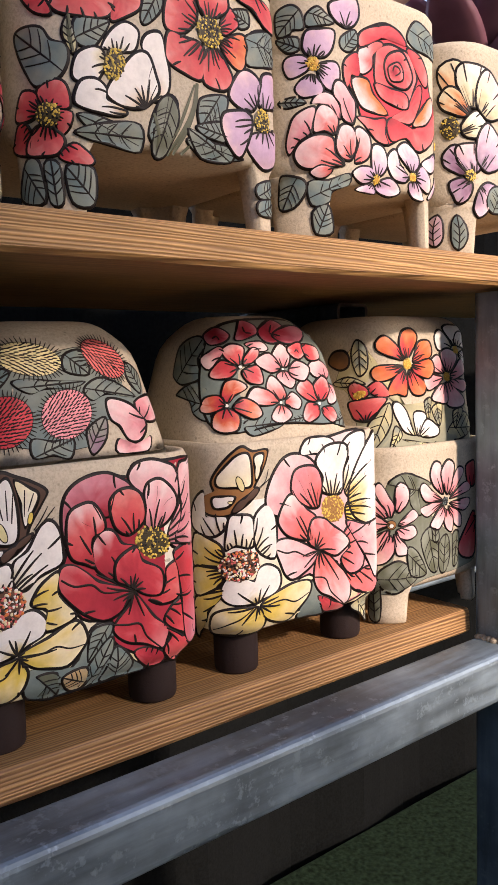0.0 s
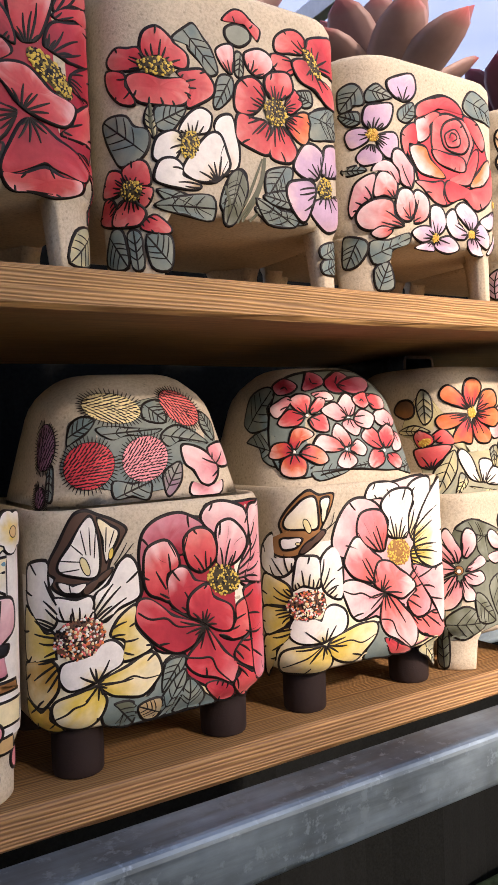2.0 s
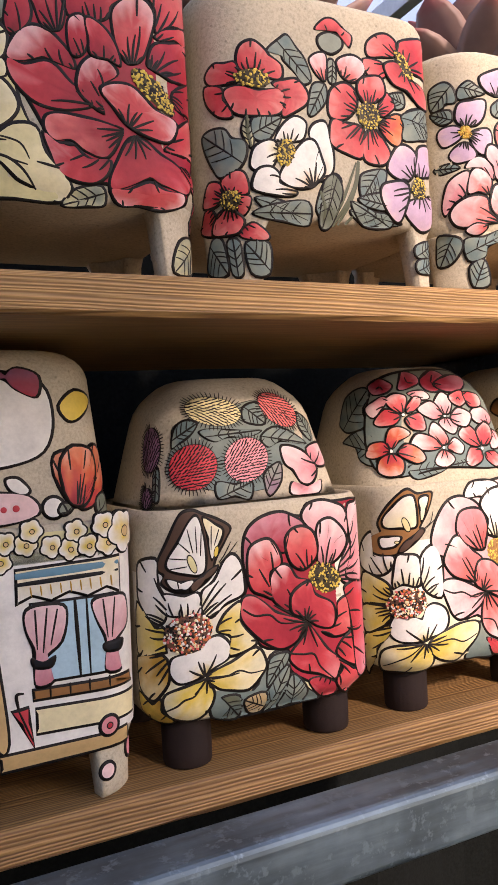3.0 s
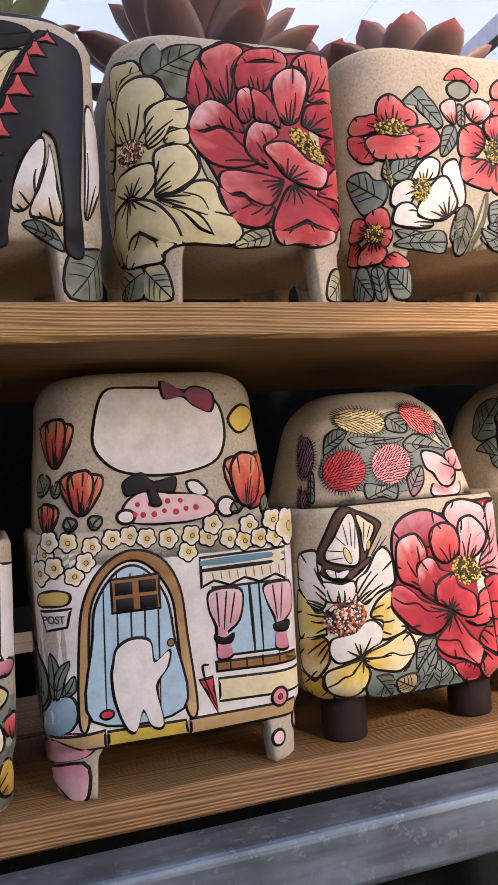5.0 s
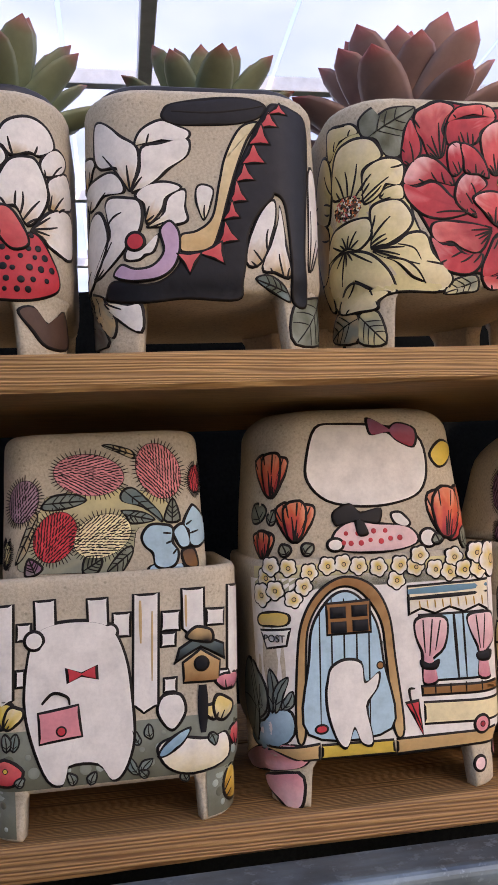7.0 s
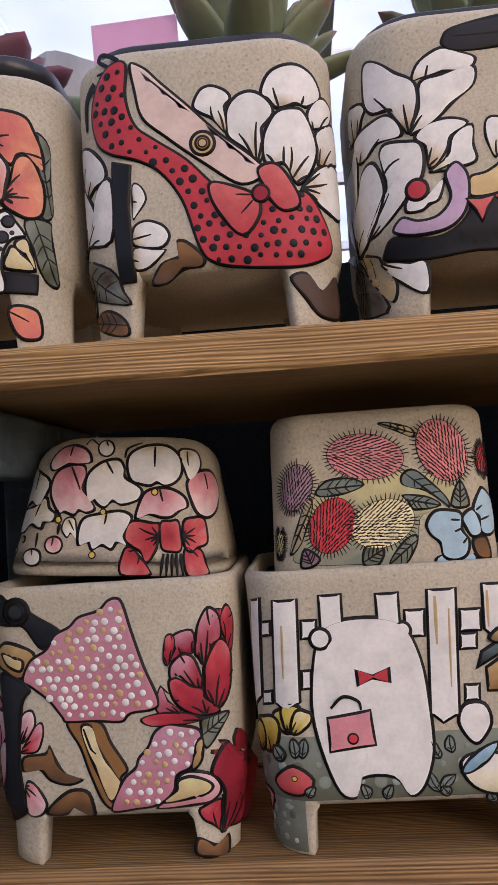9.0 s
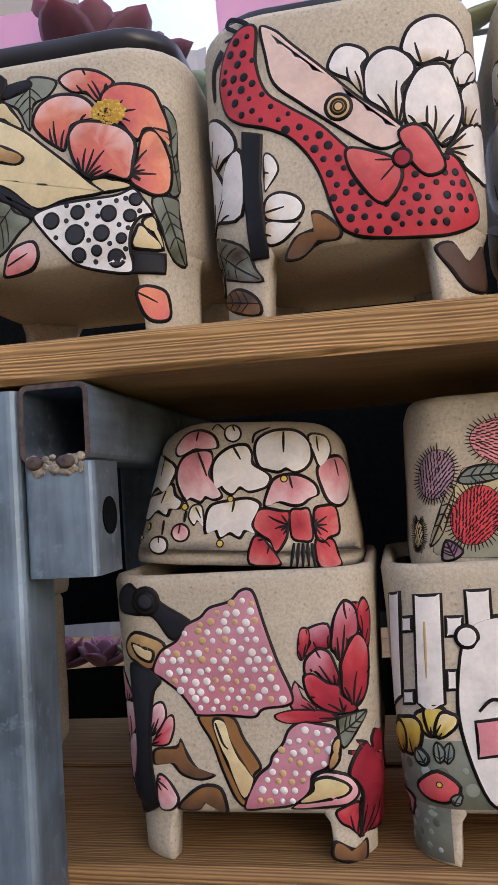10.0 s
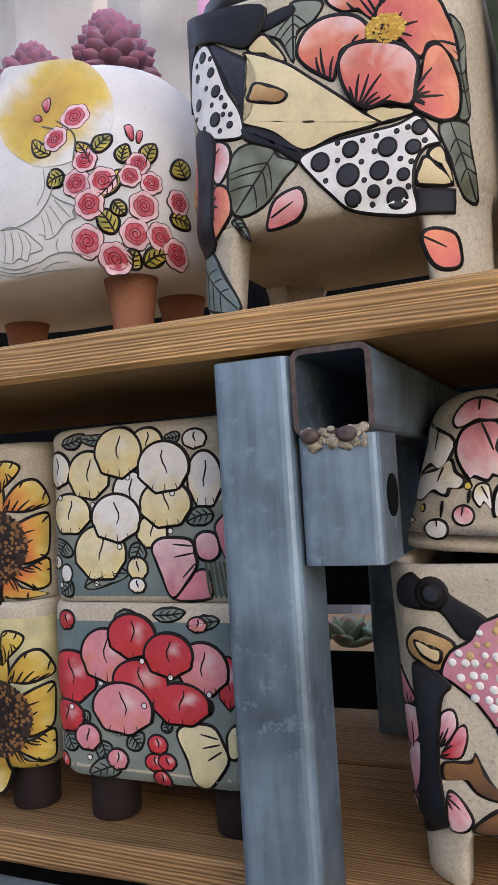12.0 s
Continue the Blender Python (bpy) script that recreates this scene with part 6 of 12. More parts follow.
traced(peony, [(12.6, 10.7), (16.5, 20.0), (23.0, 31.2), (30.7, 32.4), (40.1, 26.3), (50.4, 22.6), (63.0, 16.4), (58.1, 9.2), (40.8, 9.9), (32.9, 12.0), (21.3, 7.4), (13.4, 5.6)], (26.9, 32.8), CRIM, RED, 6, 0)
traced(peony, [(12.5, 6.4), (21.3, 6.9), (32.9, 12.2), (43.1, 8.7), (55.8, 9.1), (55.0, 3.6), (39.2, -1.9), (27.3, -0.7), (17.4, -0.8)], (30.2, 25.7), RED, CORAL, 2, 2, tip=PALE)
traced(peony, [(52.1, 22.5), (68.7, 20.7), (69.3, 9.9), (69.0, 12.0), (57.4, 16.4)], (42.4, 26.6), CRIM, RED, 3, 1)
traced(peony, [(77.2, 12.7), (70.5, 6.3), (66.0, -7.5), (66.4, -3.1), (71.6, 4.2)], (51.8, 13.7), CRIM, RED, 3, 1)
traced(peony, [(49.7, 40.7), (65.1, 50.2), (68.7, 47.5), (68.7, 30.0), (66.4, 28.3), (41.8, 27.1), (48.4, 34.5)], (40.5, 30.0), RED, CORAL, 3, 1)
traced(peony, [(10.2, 52.2), (15.6, 56.4), (25.1, 57.2), (32.3, 52.7), (39.8, 46.2), (51.6, 43.0), (49.0, 34.7), (42.8, 30.8), (30.7, 32.5), (21.6, 37.6), (16.1, 44.5)], (23.3, 34.4), RED, CORAL, 6, 0, tip=PALE)
frond(peony, [(-10.1, -2.9), (-2.9, 5.7), (10.1, 7.6), (11.6, -0.9), (2.7, -2.9)], SAGE, STRAW)
frond(peony, [(-91.1, -21.1), (-79.4, -7.2), (-60.8, -10.8), (-62.8, -27.9)], SAGE, TAN)
frond(peony, [(-61.7, -28.1), (-59.9, -10.8), (-48.1, -11.5), (-44.8, -30.7)], SAGE, STRAW)
frond(peony, [(44.9, -30.7), (50.2, -13.7), (66.3, -10.3), (66.4, -27.9)], SAGE, STRAW)

# heel
traced(heel, [(-94.3, 86.7), (-71.1, 82.6), (-65.0, 77.3), (-67.3, 74.0), (-75.9, 65.1), (-97.6, 71.0)], (-75.3, 54.6), TAN, WHITE, 3, 0)
traced(heel, [(-89.8, 60.6), (-76.5, 61.9), (-76.6, 48.2), (-83.2, 19.8), (-89.5, 9.6), (-137.5, 36.9), (-138.1, 64.6)], (-92.6, 8.7), TAN, WHITE, 3, 0)
traced(heel, [(-80.7, 63.8), (-73.2, 67.3), (-61.4, 69.1), (-52.1, 68.6), (-46.6, 62.6), (-46.2, 55.7), (-58.2, 55.9), (-68.4, 51.4), (-76.7, 53.1)], (-77.2, 45.1), TAN, WHITE, 3, 0)
traced(heel, [(-8.5, 52.1), (-7.3, 58.8), (-3.2, 60.5), (2.3, 57.4), (0.0, 47.1), (-4.0, 39.8), (-7.0, 45.9)], (-3.3, 37.7), CREAM, WHITE, 1, 0)
traced(heel, [(-65.3, 97.7), (-61.0, 99.1), (-54.2, 94.9), (-46.8, 88.0), (-38.3, 81.3), (-36.7, 73.7), (-38.2, 65.8), (-42.6, 55.7), (-47.8, 62.6), (-49.8, 68.9), (-61.2, 71.2), (-66.6, 78.0), (-66.9, 88.2)], (-42.6, 54.9), TAN, WHITE, 3, 0)
traced(heel, [(-40.4, 81.3), (-36.4, 90.0), (-25.1, 96.3), (-14.8, 92.6), (-8.7, 88.9), (-12.5, 83.9), (-25.2, 83.1), (-36.2, 81.5)], (-41.8, 55.1), CREAM, WHITE, 1, 0)
traced(heel, [(-36.6, 80.2), (-25.2, 83.4), (-10.5, 86.1), (-10.4, 76.8), (-19.9, 69.0), (-28.3, 61.4), (-37.9, 55.8), (-42.6, 55.7), (-38.5, 65.9)], (-42.6, 54.9), CREAM, WHITE, 2, 0)
traced(heel, [(-41.1, 53.8), (-34.6, 60.1), (-23.5, 61.8), (-14.8, 58.5), (-22.5, 53.3), (-26.3, 44.7), (-34.6, 36.9), (-36.5, 47.9)], (-36.0, 38.2), TAN, WHITE, 3, 0)
traced(heel, [(-35.4, 36.2), (-27.2, 42.4), (-22.5, 53.6), (-13.3, 57.6), (-13.2, 47.9), (-12.2, 39.8), (-19.0, 36.7), (-26.9, 35.6)], (-36.2, 35.0), CREAM, WHITE, 2, 0)
traced(heel, [(-59.0, 51.3), (-55.3, 55.3), (-44.3, 53.5), (-37.9, 51.2), (-36.2, 43.0), (-38.3, 33.6), (-44.2, 31.1), (-47.1, 23.6), (-61.9, 12.8), (-72.4, 12.6), (-57.5, 27.8), (-58.1, 44.7)], (-77.6, 7.1), TAN, WHITE, 4, 0)
traced(heel, [(-81.0, 35.9), (-72.4, 46.6), (-63.3, 49.3), (-58.0, 41.4), (-56.9, 29.6), (-65.3, 15.4), (-77.3, 7.5), (-94.8, 10.7), (-104.7, 30.2)], (-88.8, 8.6), TAN, WHITE, 4, 0)
traced(heel, [(17.9, 15.6), (21.5, 35.2), (31.1, 49.9), (36.2, 51.1), (34.7, 34.2), (26.3, 15.8)], (31.8, 8.5), TAN, WHITE, 3, 0)
traced(heel, [(26.2, 13.7), (36.4, 38.9), (38.5, 48.9), (41.6, 27.3), (43.0, 8.6), (33.4, 10.3)], (39.7, 3.2), TAN, WHITE, 3, 0)
traced(heel, [(57.9, 33.2), (62.0, 73.4), (72.2, 74.5), (85.8, 53.8), (58.5, 13.6)], (55.3, 8.3), TAN, WHITE, 3, 0)
frond(heel, [(22.4, 7.7), (30.4, 10.2), (39.8, 3.8), (42.8, -4.5), (33.0, -0.4)], OLIVE, TEAL)
frond(heel, [(-163.7, 30.3), (-75.1, 6.7), (-61.8, -0.5), (-53.8, -12.5), (-56.9, -21.5), (-65.7, -13.0), (-71.5, -4.9)], SAGE, TAN)
frond(heel, [(-95.2, 9.1), (-71.7, -6.5), (-61.3, -25.5), (-113.2, -16.1), (-134.0, 3.2)], BROWN, SAGE)
traced(heel, [(-63.1, -1.0), (-46.4, -3.7), (-38.3, -5.3), (-39.3, -20.5), (-53.2, -12.6)], (-64.2, 0.2), CREAM, WHITE, 2, 0)
frond(heel, [(43.7, -7.1), (58.9, 0.7), (80.9, 1.7), (76.5, -22.3), (44.0, -28.1)], OLIVE, SAGE)
panel(heel, [(23.0, 85.3), (15.4, 68.7), (10.3, 52.9), (4.2, 34.0), (-1.3, 23.7), (-17.0, 21.4), (-18.6, 16.3), (-25.6, 8.8), (-36.6, 5.5), (-54.2, 8.8), (-60.4, 3.5), (-59.9, -0.5), (-38.5, -4.7), (-15.2, -2.8), (12.8, -3.8), (16.2, 6.4), (18.7, 20.4), (20.6, 33.0), (26.0, 43.1), (34.5, 52.2), (35.8, 54.7), (41.0, 48.6), (43.2, 21.4), (43.8, -4.3), (54.5, -4.7), (53.6, 20.2), (57.3, 52.6), (61.1, 81.0), (60.5, 101.6), (48.7, 105.8), (38.8, 107.0), (33.2, 103.7)], CHAR, (0.022, 0.024, 0.032), name='shoe', high=1.6, smooth=True)
blob(heel, [(-24.3, 100.5), (-18.9, 105.1), (5.1, 109.3), (24.1, 109.3), (33.5, 105.1), (29.5, 98.4), (16.6, 94.3), (-7.2, 92.6), (-19.7, 93.4), (-24.6, 96.5)], CHAR, (0.020, 0.022, 0.030), name='cuff', high=2.0)
stroke(heel, [(-19.2, 100.5), (1.3, 100.2), (20.4, 102.6), (31.6, 104.9)], 1.2, LINE)
panel(heel, [(18.1, 93.0), (28.9, 95.9), (22.2, 85.0), (15.4, 68.4), (10.3, 52.6), (4.5, 33.7), (-1.3, 23.7), (-17.0, 22.2), (-17.3, 32.1), (-8.3, 34.8), (0.1, 42.3), (4.7, 61.3), (9.0, 77.2)], TAN, CREAM, name='strap', smooth=True)
blob(heel, [(27.4, 91.6), (34.6, 103.2), (40.3, 92.8)], RED, CORAL, smooth=False, name='tooth')
blob(heel, [(21.7, 82.1), (30.2, 95.6), (35.0, 82.4)], RED, CORAL, smooth=False, name='tooth')
blob(heel, [(17.4, 71.0), (25.2, 84.5), (32.1, 71.7)], RED, CORAL, smooth=False, name='tooth')
blob(heel, [(13.3, 60.8), (19.5, 73.2), (25.8, 62.2)], RED, CORAL, smooth=False, name='tooth')
blob(heel, [(9.5, 48.7), (14.7, 63.4), (20.9, 50.2)], RED, CORAL, smooth=False, name='tooth')
blob(heel, [(5.9, 39.5), (11.7, 51.9), (16.5, 41.0)], RED, CORAL, smooth=False, name='tooth')
blob(heel, [(2.5, 25.8), (7.3, 40.4), (15.3, 28.3)], RED, CORAL, smooth=False, name='tooth')
blob(heel, [(-8.6, 21.5), (5.5, 28.9), (6.5, 15.2)], RED, CORAL, smooth=False, name='tooth')
blob(heel, [(-20.1, 21.7), (-5.5, 22.4), (-13.0, 9.5)], RED, CORAL, smooth=False, name='tooth')
blob(heel, [(33.5, 99.9), (40.9, 107.7), (46.0, 100.7)], RED, CORAL, smooth=False, name='tooth')
panel(heel, [(-54.4, 10.8), (-49.2, 17.1), (-41.4, 14.1), (-33.0, 15.6), (-27.0, 23.2), (-28.6, 34.4), (-22.7, 40.0), (-17.4, 33.7), (-17.4, 22.6), (-21.5, 13.0), (-30.4, 7.3), (-44.3, 6.5)], MAUVE, MAUVE, smooth=True, name='trim')
blob(heel, [(-47.8, 18.9), (-46.2, 25.3), (-36.9, 25.5), (-28.3, 33.1), (-30.6, 23.1), (-35.7, 20.3), (-40.4, 17.6)], WHITE, WHITE, name='trim')
disc(heel, -41.3, 28.5, 5.8, RED, name='bobble', high=2.0)

# dots
traced(dots, [(-3.7, 80.2), (0.2, 87.9), (6.0, 89.9), (12.8, 87.1), (15.8, 82.7), (12.8, 77.9), (12.4, 65.0), (6.0, 72.1), (0.1, 75.8)], (11.9, 60.4), TAN, WHITE, 2, 0)
traced(dots, [(29.0, 83.2), (33.1, 92.6), (41.4, 97.4), (50.6, 98.1), (59.7, 93.6), (63.3, 84.5), (53.6, 76.8), (47.1, 77.2), (36.9, 74.6), (32.1, 79.7)], (41.2, 64.2), TAN, WHITE, 2, 0)
traced(dots, [(57.1, 66.6), (74.5, 74.9), (83.6, 58.7), (59.1, 48.4), (57.0, 56.7)], (56.4, 43.0), TAN, WHITE, 3, 0)
traced(dots, [(52.1, 73.9), (57.2, 81.9), (65.8, 85.8), (74.1, 81.8), (69.5, 72.5), (58.3, 67.0), (53.6, 67.5)], (55.6, 61.5), TAN, WHITE, 2, 0)
traced(dots, [(11.5, 66.7), (12.4, 77.1), (18.0, 83.8), (25.7, 85.3), (32.8, 80.8), (35.9, 73.7), (30.0, 65.6), (29.2, 59.0), (27.8, 49.1), (19.8, 56.2), (13.2, 61.6)], (25.8, 47.9), TAN, WHITE, 4, 0)
traced(dots, [(46.0, 35.9), (56.9, 48.5), (71.0, 53.6), (83.4, 49.9), (83.3, 31.6), (72.5, 24.6), (57.5, 27.7), (51.3, 33.3)], (46.3, 36.3), TAN, WHITE, 5, 0)
traced(dots, [(28.6, 60.7), (31.4, 67.5), (36.9, 74.4), (45.6, 76.4), (51.0, 74.9), (56.4, 65.1), (57.8, 54.9), (52.3, 43.5), (44.7, 37.5), (38.6, 47.1), (30.6, 47.3), (28.2, 52.4)], (37.9, 34.1), TAN, WHITE, 5, 0)
traced(dots, [(-74.9, 57.8), (-77.7, 73.6), (-61.6, 70.7), (-50.1, 59.7), (-48.4, 50.5), (-56.6, 47.8), (-65.9, 45.8)], (-74.8, 35.2), TAN, WHITE, 2, 0)
traced(dots, [(-74.5, 19.0), (-74.7, 45.7), (-74.9, 55.0), (-60.0, 40.7), (-59.2, 29.9), (-74.7, 20.9)], (-74.5, 16.8), TAN, WHITE, 3, 0)
traced(dots, [(-71.7, 22.1), (-61.7, 31.0), (-55.2, 46.8), (-45.3, 48.8), (-46.9, 18.5), (-69.3, 21.0), (-74.6, 17.7)], (-74.5, 16.8), TAN, WHITE, 4, 0)
traced(dots, [(-34.7, 44.2), (-30.3, 43.4), (-27.9, 36.3), (-33.4, 28.9), (-35.4, 28.3)], (-41.6, 36.1), TAN, WHITE, 1, 0)
traced(dots, [(-35.6, 23.7), (-28.6, 26.8), (-20.4, 23.5), (-17.5, 17.2), (-22.9, 11.8), (-36.0, 14.4)], (-42.5, 16.4), TAN, WHITE, 1, 0)
traced(dots, [(-36.0, 13.5), (-22.9, 11.8), (-20.2, 10.8), (-28.3, 3.5), (-36.5, 3.4)], (-42.9, 9.9), TAN, WHITE, 1, 0)
frond(dots, [(-74.8, 16.4), (-49.5, 6.3), (-42.6, -5.7), (-42.0, -12.8), (-86.4, 1.9), (-75.9, 7.8)], BROWN, SAGE)
frond(dots, [(-72.1, -15.2), (-55.7, -12.1), (-43.3, -18.8), (-41.4, -27.6), (-56.9, -24.3)], BROWN, UMBER)
frond(dots, [(-75.9, 8.1), (-78.0, -0.3), (-72.1, -13.1), (-72.0, -2.7)], TAN, CREAM)
blob(dots, [(-28.5, -4.4), (-23.3, 5.0), (-13.4, 8.8), (-15.0, 15.3), (-9.8, 14.9), (-1.9, 6.9), (-3.1, 2.1), (-12.5, 1.1), (-20.9, -4.8)], BROWN, UMBER, name='branch', high=0.9)
panel(dots, [(-41.7, 106.4), (-50.9, 98.8), (-56.8, 84.5), (-53.8, 69.2), (-45.1, 60.7), (-31.0, 54.9), (-20.8, 48.2), (-11.3, 33.7), (-4.9, 11.7), (0.9, 3.5), (14.7, -0.2), (40.5, -1.8), (60.3, 4.1), (63.8, 12.2), (58.0, 24.4), (49.0, 35.0), (37.8, 33.3), (22.6, 34.9), (7.4, 39.4), (-7.2, 54.6), (-22.3, 66.0), (-31.1, 73.9), (-34.8, 88.2), (-33.8, 104.4)], RED, RED, name='shoe', high=1.7, smooth=True)
spots(dots, [(-41.7, 106.4), (-50.9, 98.8), (-56.8, 84.5), (-53.8, 69.2), (-45.1, 60.7), (-31.0, 54.9), (-20.8, 48.2), (-11.3, 33.7), (-4.9, 11.7), (0.9, 3.5), (14.7, -0.2), (40.5, -1.8), (60.3, 4.1), (63.8, 12.2), (58.0, 24.4), (49.0, 35.0), (37.8, 33.3), (22.6, 34.9), (7.4, 39.4), (-7.2, 54.6), (-22.3, 66.0), (-31.1, 73.9), (-34.8, 88.2), (-33.8, 104.4)], 6.5, 1.62, [CHAR], vary=0.3, margin=0.4)
panel(dots, [(-32.7, 104.3), (-31.4, 90.3), (-28.3, 76.3), (-17.0, 65.3), (0.4, 50.9), (17.7, 38.9), (30.4, 43.9), (23.9, 53.2), (9.3, 65.8), (-5.3, 81.3), (-17.8, 93.9), (-25.3, 101.8)], SKIN, SKIN, name='foot_shape', high=1.4, smooth=True)
panel(dots, [(-44.7, 57.8), (-34.4, 54.1), (-36.5, 34.2), (-35.5, -2.5), (-44.7, -2.1), (-46.1, 36.4)], CHAR, CHAR, name='heel', high=2.0)
blob(dots, [(23.9, 34.7), (5.0, 42.3), (1.6, 37.4), (6.4, 24.9), (17.2, 13.9), (26.4, 23.9)], RED, CORAL, veins=[[(22.5, 33.6), (14.8, 34.5)], [(22.8, 30.9), (16.7, 25.0)]], name='bow_loop', high=2.4)
blob(dots, [(27.9, 36.9), (25.5, 46.4), (33.9, 48.8), (41.1, 41.1), (45.5, 28.1), (37.1, 24.1), (30.0, 30.8)], RED, CORAL, name='bow_loop', high=2.4)
disc(dots, 26.6, 33.9, 4.7, CRIM, name='bow_knot', high=3.0)
disc(dots, 0.6, 61.1, 6.6, TAN, name='button', high=2)
disc(dots, 0.6, 61.1, 4.0, UMBER, name='button_ring', high=2.4)
disc(dots, 0.6, 61.1, 2.4, TAN, name='button_middle', high=2.8)
stroke(dots, [(-41.9, 103.7), (-48.9, 109.1), (-46.2, 111.6), (-38.1, 106.5), (-42.0, 103.2), (-50.6, 102.8)], 2.3, CHAR)
stroke(dots, [(-52.9, 99.6), (-60.9, 92.1), (-61.6, 78.3)], 4.8, CHAR)
blob(dots, [(37.4, -6.2), (46.0, -3.4), (55.2, -11.8), (67.9, -2.8), (71.6, -22.5), (53.7, -25.3), (43.5, -15.4)], BROWN, BROWN, name='branch')

# hib
frond(hib, [(-21.2, 86.5), (-10.9, 91.2), (-5.5, 96.2), (7.6, 92.1), (3.8, 85.1), (-4.8, 80.8), (-7.3, 68.5), (-13.4, 80.0)], SAGE, SAGE)
frond(hib, [(-42.1, 27.5), (-35.4, 38.2), (-21.4, 37.4), (-16.3, 30.2), (-8.2, 25.1), (-13.9, 19.6), (-25.0, 8.8), (-39.7, 7.7)], OLIVE, SAGE)
frond(hib, [(58.1, 74.7), (66.1, 69.8), (66.2, 51.0), (66.4, 33.6), (60.3, 31.3), (59.9, 50.1)], OLIVE, SAGE)
frond(hib, [(51.3, 29.5), (64.2, 30.5), (65.3, 23.0), (67.6, -0.8), (59.5, 0.5), (54.7, 14.6)], OLIVE, SAGE)
frond(hib, [(-71.2, -25.3), (-71.1, -5.3), (-57.8, -2.8), (-48.7, -15.1), (-39.1, -32.6), (-48.3, -34.1)], TEAL, SAGE)
frond(hib, [(-41.5, 6.0), (-35.8, 6.4), (-33.0, -4.3), (-38.7, 1.6)], TEAL, SAGE)
traced(hib, [(8.1, 91.9), (13.4, 95.7), (19.7, 96.2), (28.9, 93.6), (36.4, 87.4), (35.4, 84.4), (30.6, 80.4), (27.8, 77.4), (22.0, 82.8), (14.3, 84.8)], (32.7, 71.9), CORAL, PEACH, 5, 1, tip=PALE)
traced(hib, [(28.8, 74.1), (29.6, 82.0), (35.9, 85.6), (45.9, 85.3), (54.7, 82.6), (58.8, 75.5), (62.8, 64.1), (62.3, 54.8), (55.9, 62.2), (49.3, 61.3), (46.1, 56.4), (41.5, 60.6), (37.5, 65.9)], (33.4, 70.2), CORAL, PEACH, 6, 1)
traced(hib, [(-6.5, 73.1), (-2.2, 81.5), (7.1, 85.3), (18.4, 83.4), (25.4, 77.8), (27.3, 71.0), (19.0, 69.9), (13.5, 66.2), (10.4, 56.4), (5.4, 58.5), (-2.8, 65.6)], (8.1, 50.1), CORAL, PEACH, 5, 0, tip=PALE)
seeds(hib, 32.9, 71.7, 8.5, 6.5, -10, YEL, GOLD, count=70, proud=1.8)
seeds(hib, 30.9, 71.6, 4.0, 3.2, -10, CHAR, CHAR, count=20, proud=1.8)
traced(hib, [(41.1, 39.9), (45.0, 50.3), (48.6, 61.0), (54.0, 63.1), (58.7, 57.7), (62.8, 45.8), (60.8, 32.9), (53.8, 29.5), (46.6, 32.2), (41.6, 36.0)], (41.5, 40.9), CORAL, PEACH, 6, 0)
traced(hib, [(11.7, 61.6), (14.1, 67.2), (19.0, 69.7), (29.9, 68.2), (40.4, 63.4), (45.7, 55.6), (44.3, 46.2), (41.5, 37.5), (32.6, 40.3), (21.8, 40.7), (14.2, 49.8)], (18.6, 39.5), CORAL, PEACH, 7, 0, tip=PALE)
traced(hib, [(-49.4, 43.8), (-40.8, 41.3), (-39.1, 32.1), (-46.2, 23.7), (-50.7, 28.5)], (-52.7, 36.5), CORAL, PALE, 2, 0)
traced(hib, [(-49.8, 23.8), (-41.8, 21.4), (-40.7, 8.7), (-52.9, 0.9), (-52.5, 8.6)], (-54.6, 16.5), CORAL, PEACH, 3, 0)
traced(hib, [(-73.1, 33.7), (-63.2, 47.7), (-65.1, 12.7), (-76.6, 3.7), (-74.0, 9.2)], (-73.2, 26.8), CORAL, PEACH, 3, 0)
seeds(hib, -73.2, 26.5, 3.0, 5.0, 0, YEL, GOLD, count=30, proud=1.5)
blob(hib, [(-29.1, 80.7), (-21.7, 86.4), (-15.6, 81.0), (-10.3, 70.1), (-20.6, 75.5)], (0.70, 0.56, 0.32), (0.70, 0.56, 0.32), name='foot_shape', high=1.2)
blob(hib, [(21.4, 39.6), (28.8, 41.1), (38.7, 37.6), (42.8, 34.5), (28.2, 32.9)], (0.70, 0.56, 0.32), (0.70, 0.56, 0.32), name='foot_shape', high=1.2)
panel(hib, [(-30.4, 80.2), (-12.2, 71.3), (0.5, 60.5), (12.8, 49.2), (21.8, 40.3), (28.6, 33.1), (10.0, 31.8), (-5.7, 29.1), (-19.4, 40.4), (-33.4, 47.9), (-29.1, 53.1), (-26.3, 69.0)], (0.70, 0.56, 0.32), CREAM, name='foot_shape', high=1.5, smooth=True)
blob(hib, [(-29.0, 61.0), (-25.7, 65.0), (-16.4, 60.9), (-10.4, 55.7), (-15.2, 52.5), (-29.2, 56.9)], UMBER, TAN, name='plate', high=1.2)
panel(hib, [(-33.5, 46.9), (-21.0, 42.3), (-5.4, 29.3), (-8.5, 24.8), (-18.2, 32.7), (-32.1, 40.1)], CHAR, (0.020, 0.022, 0.030), name='instep_strap', high=1.8, smooth=True)
panel(hib, [(-7.9, 26.6), (3.5, 30.8), (19.6, 31.7), (35.0, 31.9), (43.2, 34.3), (48.1, 28.5), (52.0, 21.4), (45.8, 19.3), (41.8, 13.8), (40.4, 5.2), (39.9, -6.2), (25.8, -4.4), (12.1, 0.5), (5.1, 7.6), (-2.7, 17.1)], WHITE, WHITE, name='shoe', high=1.5, smooth=True)
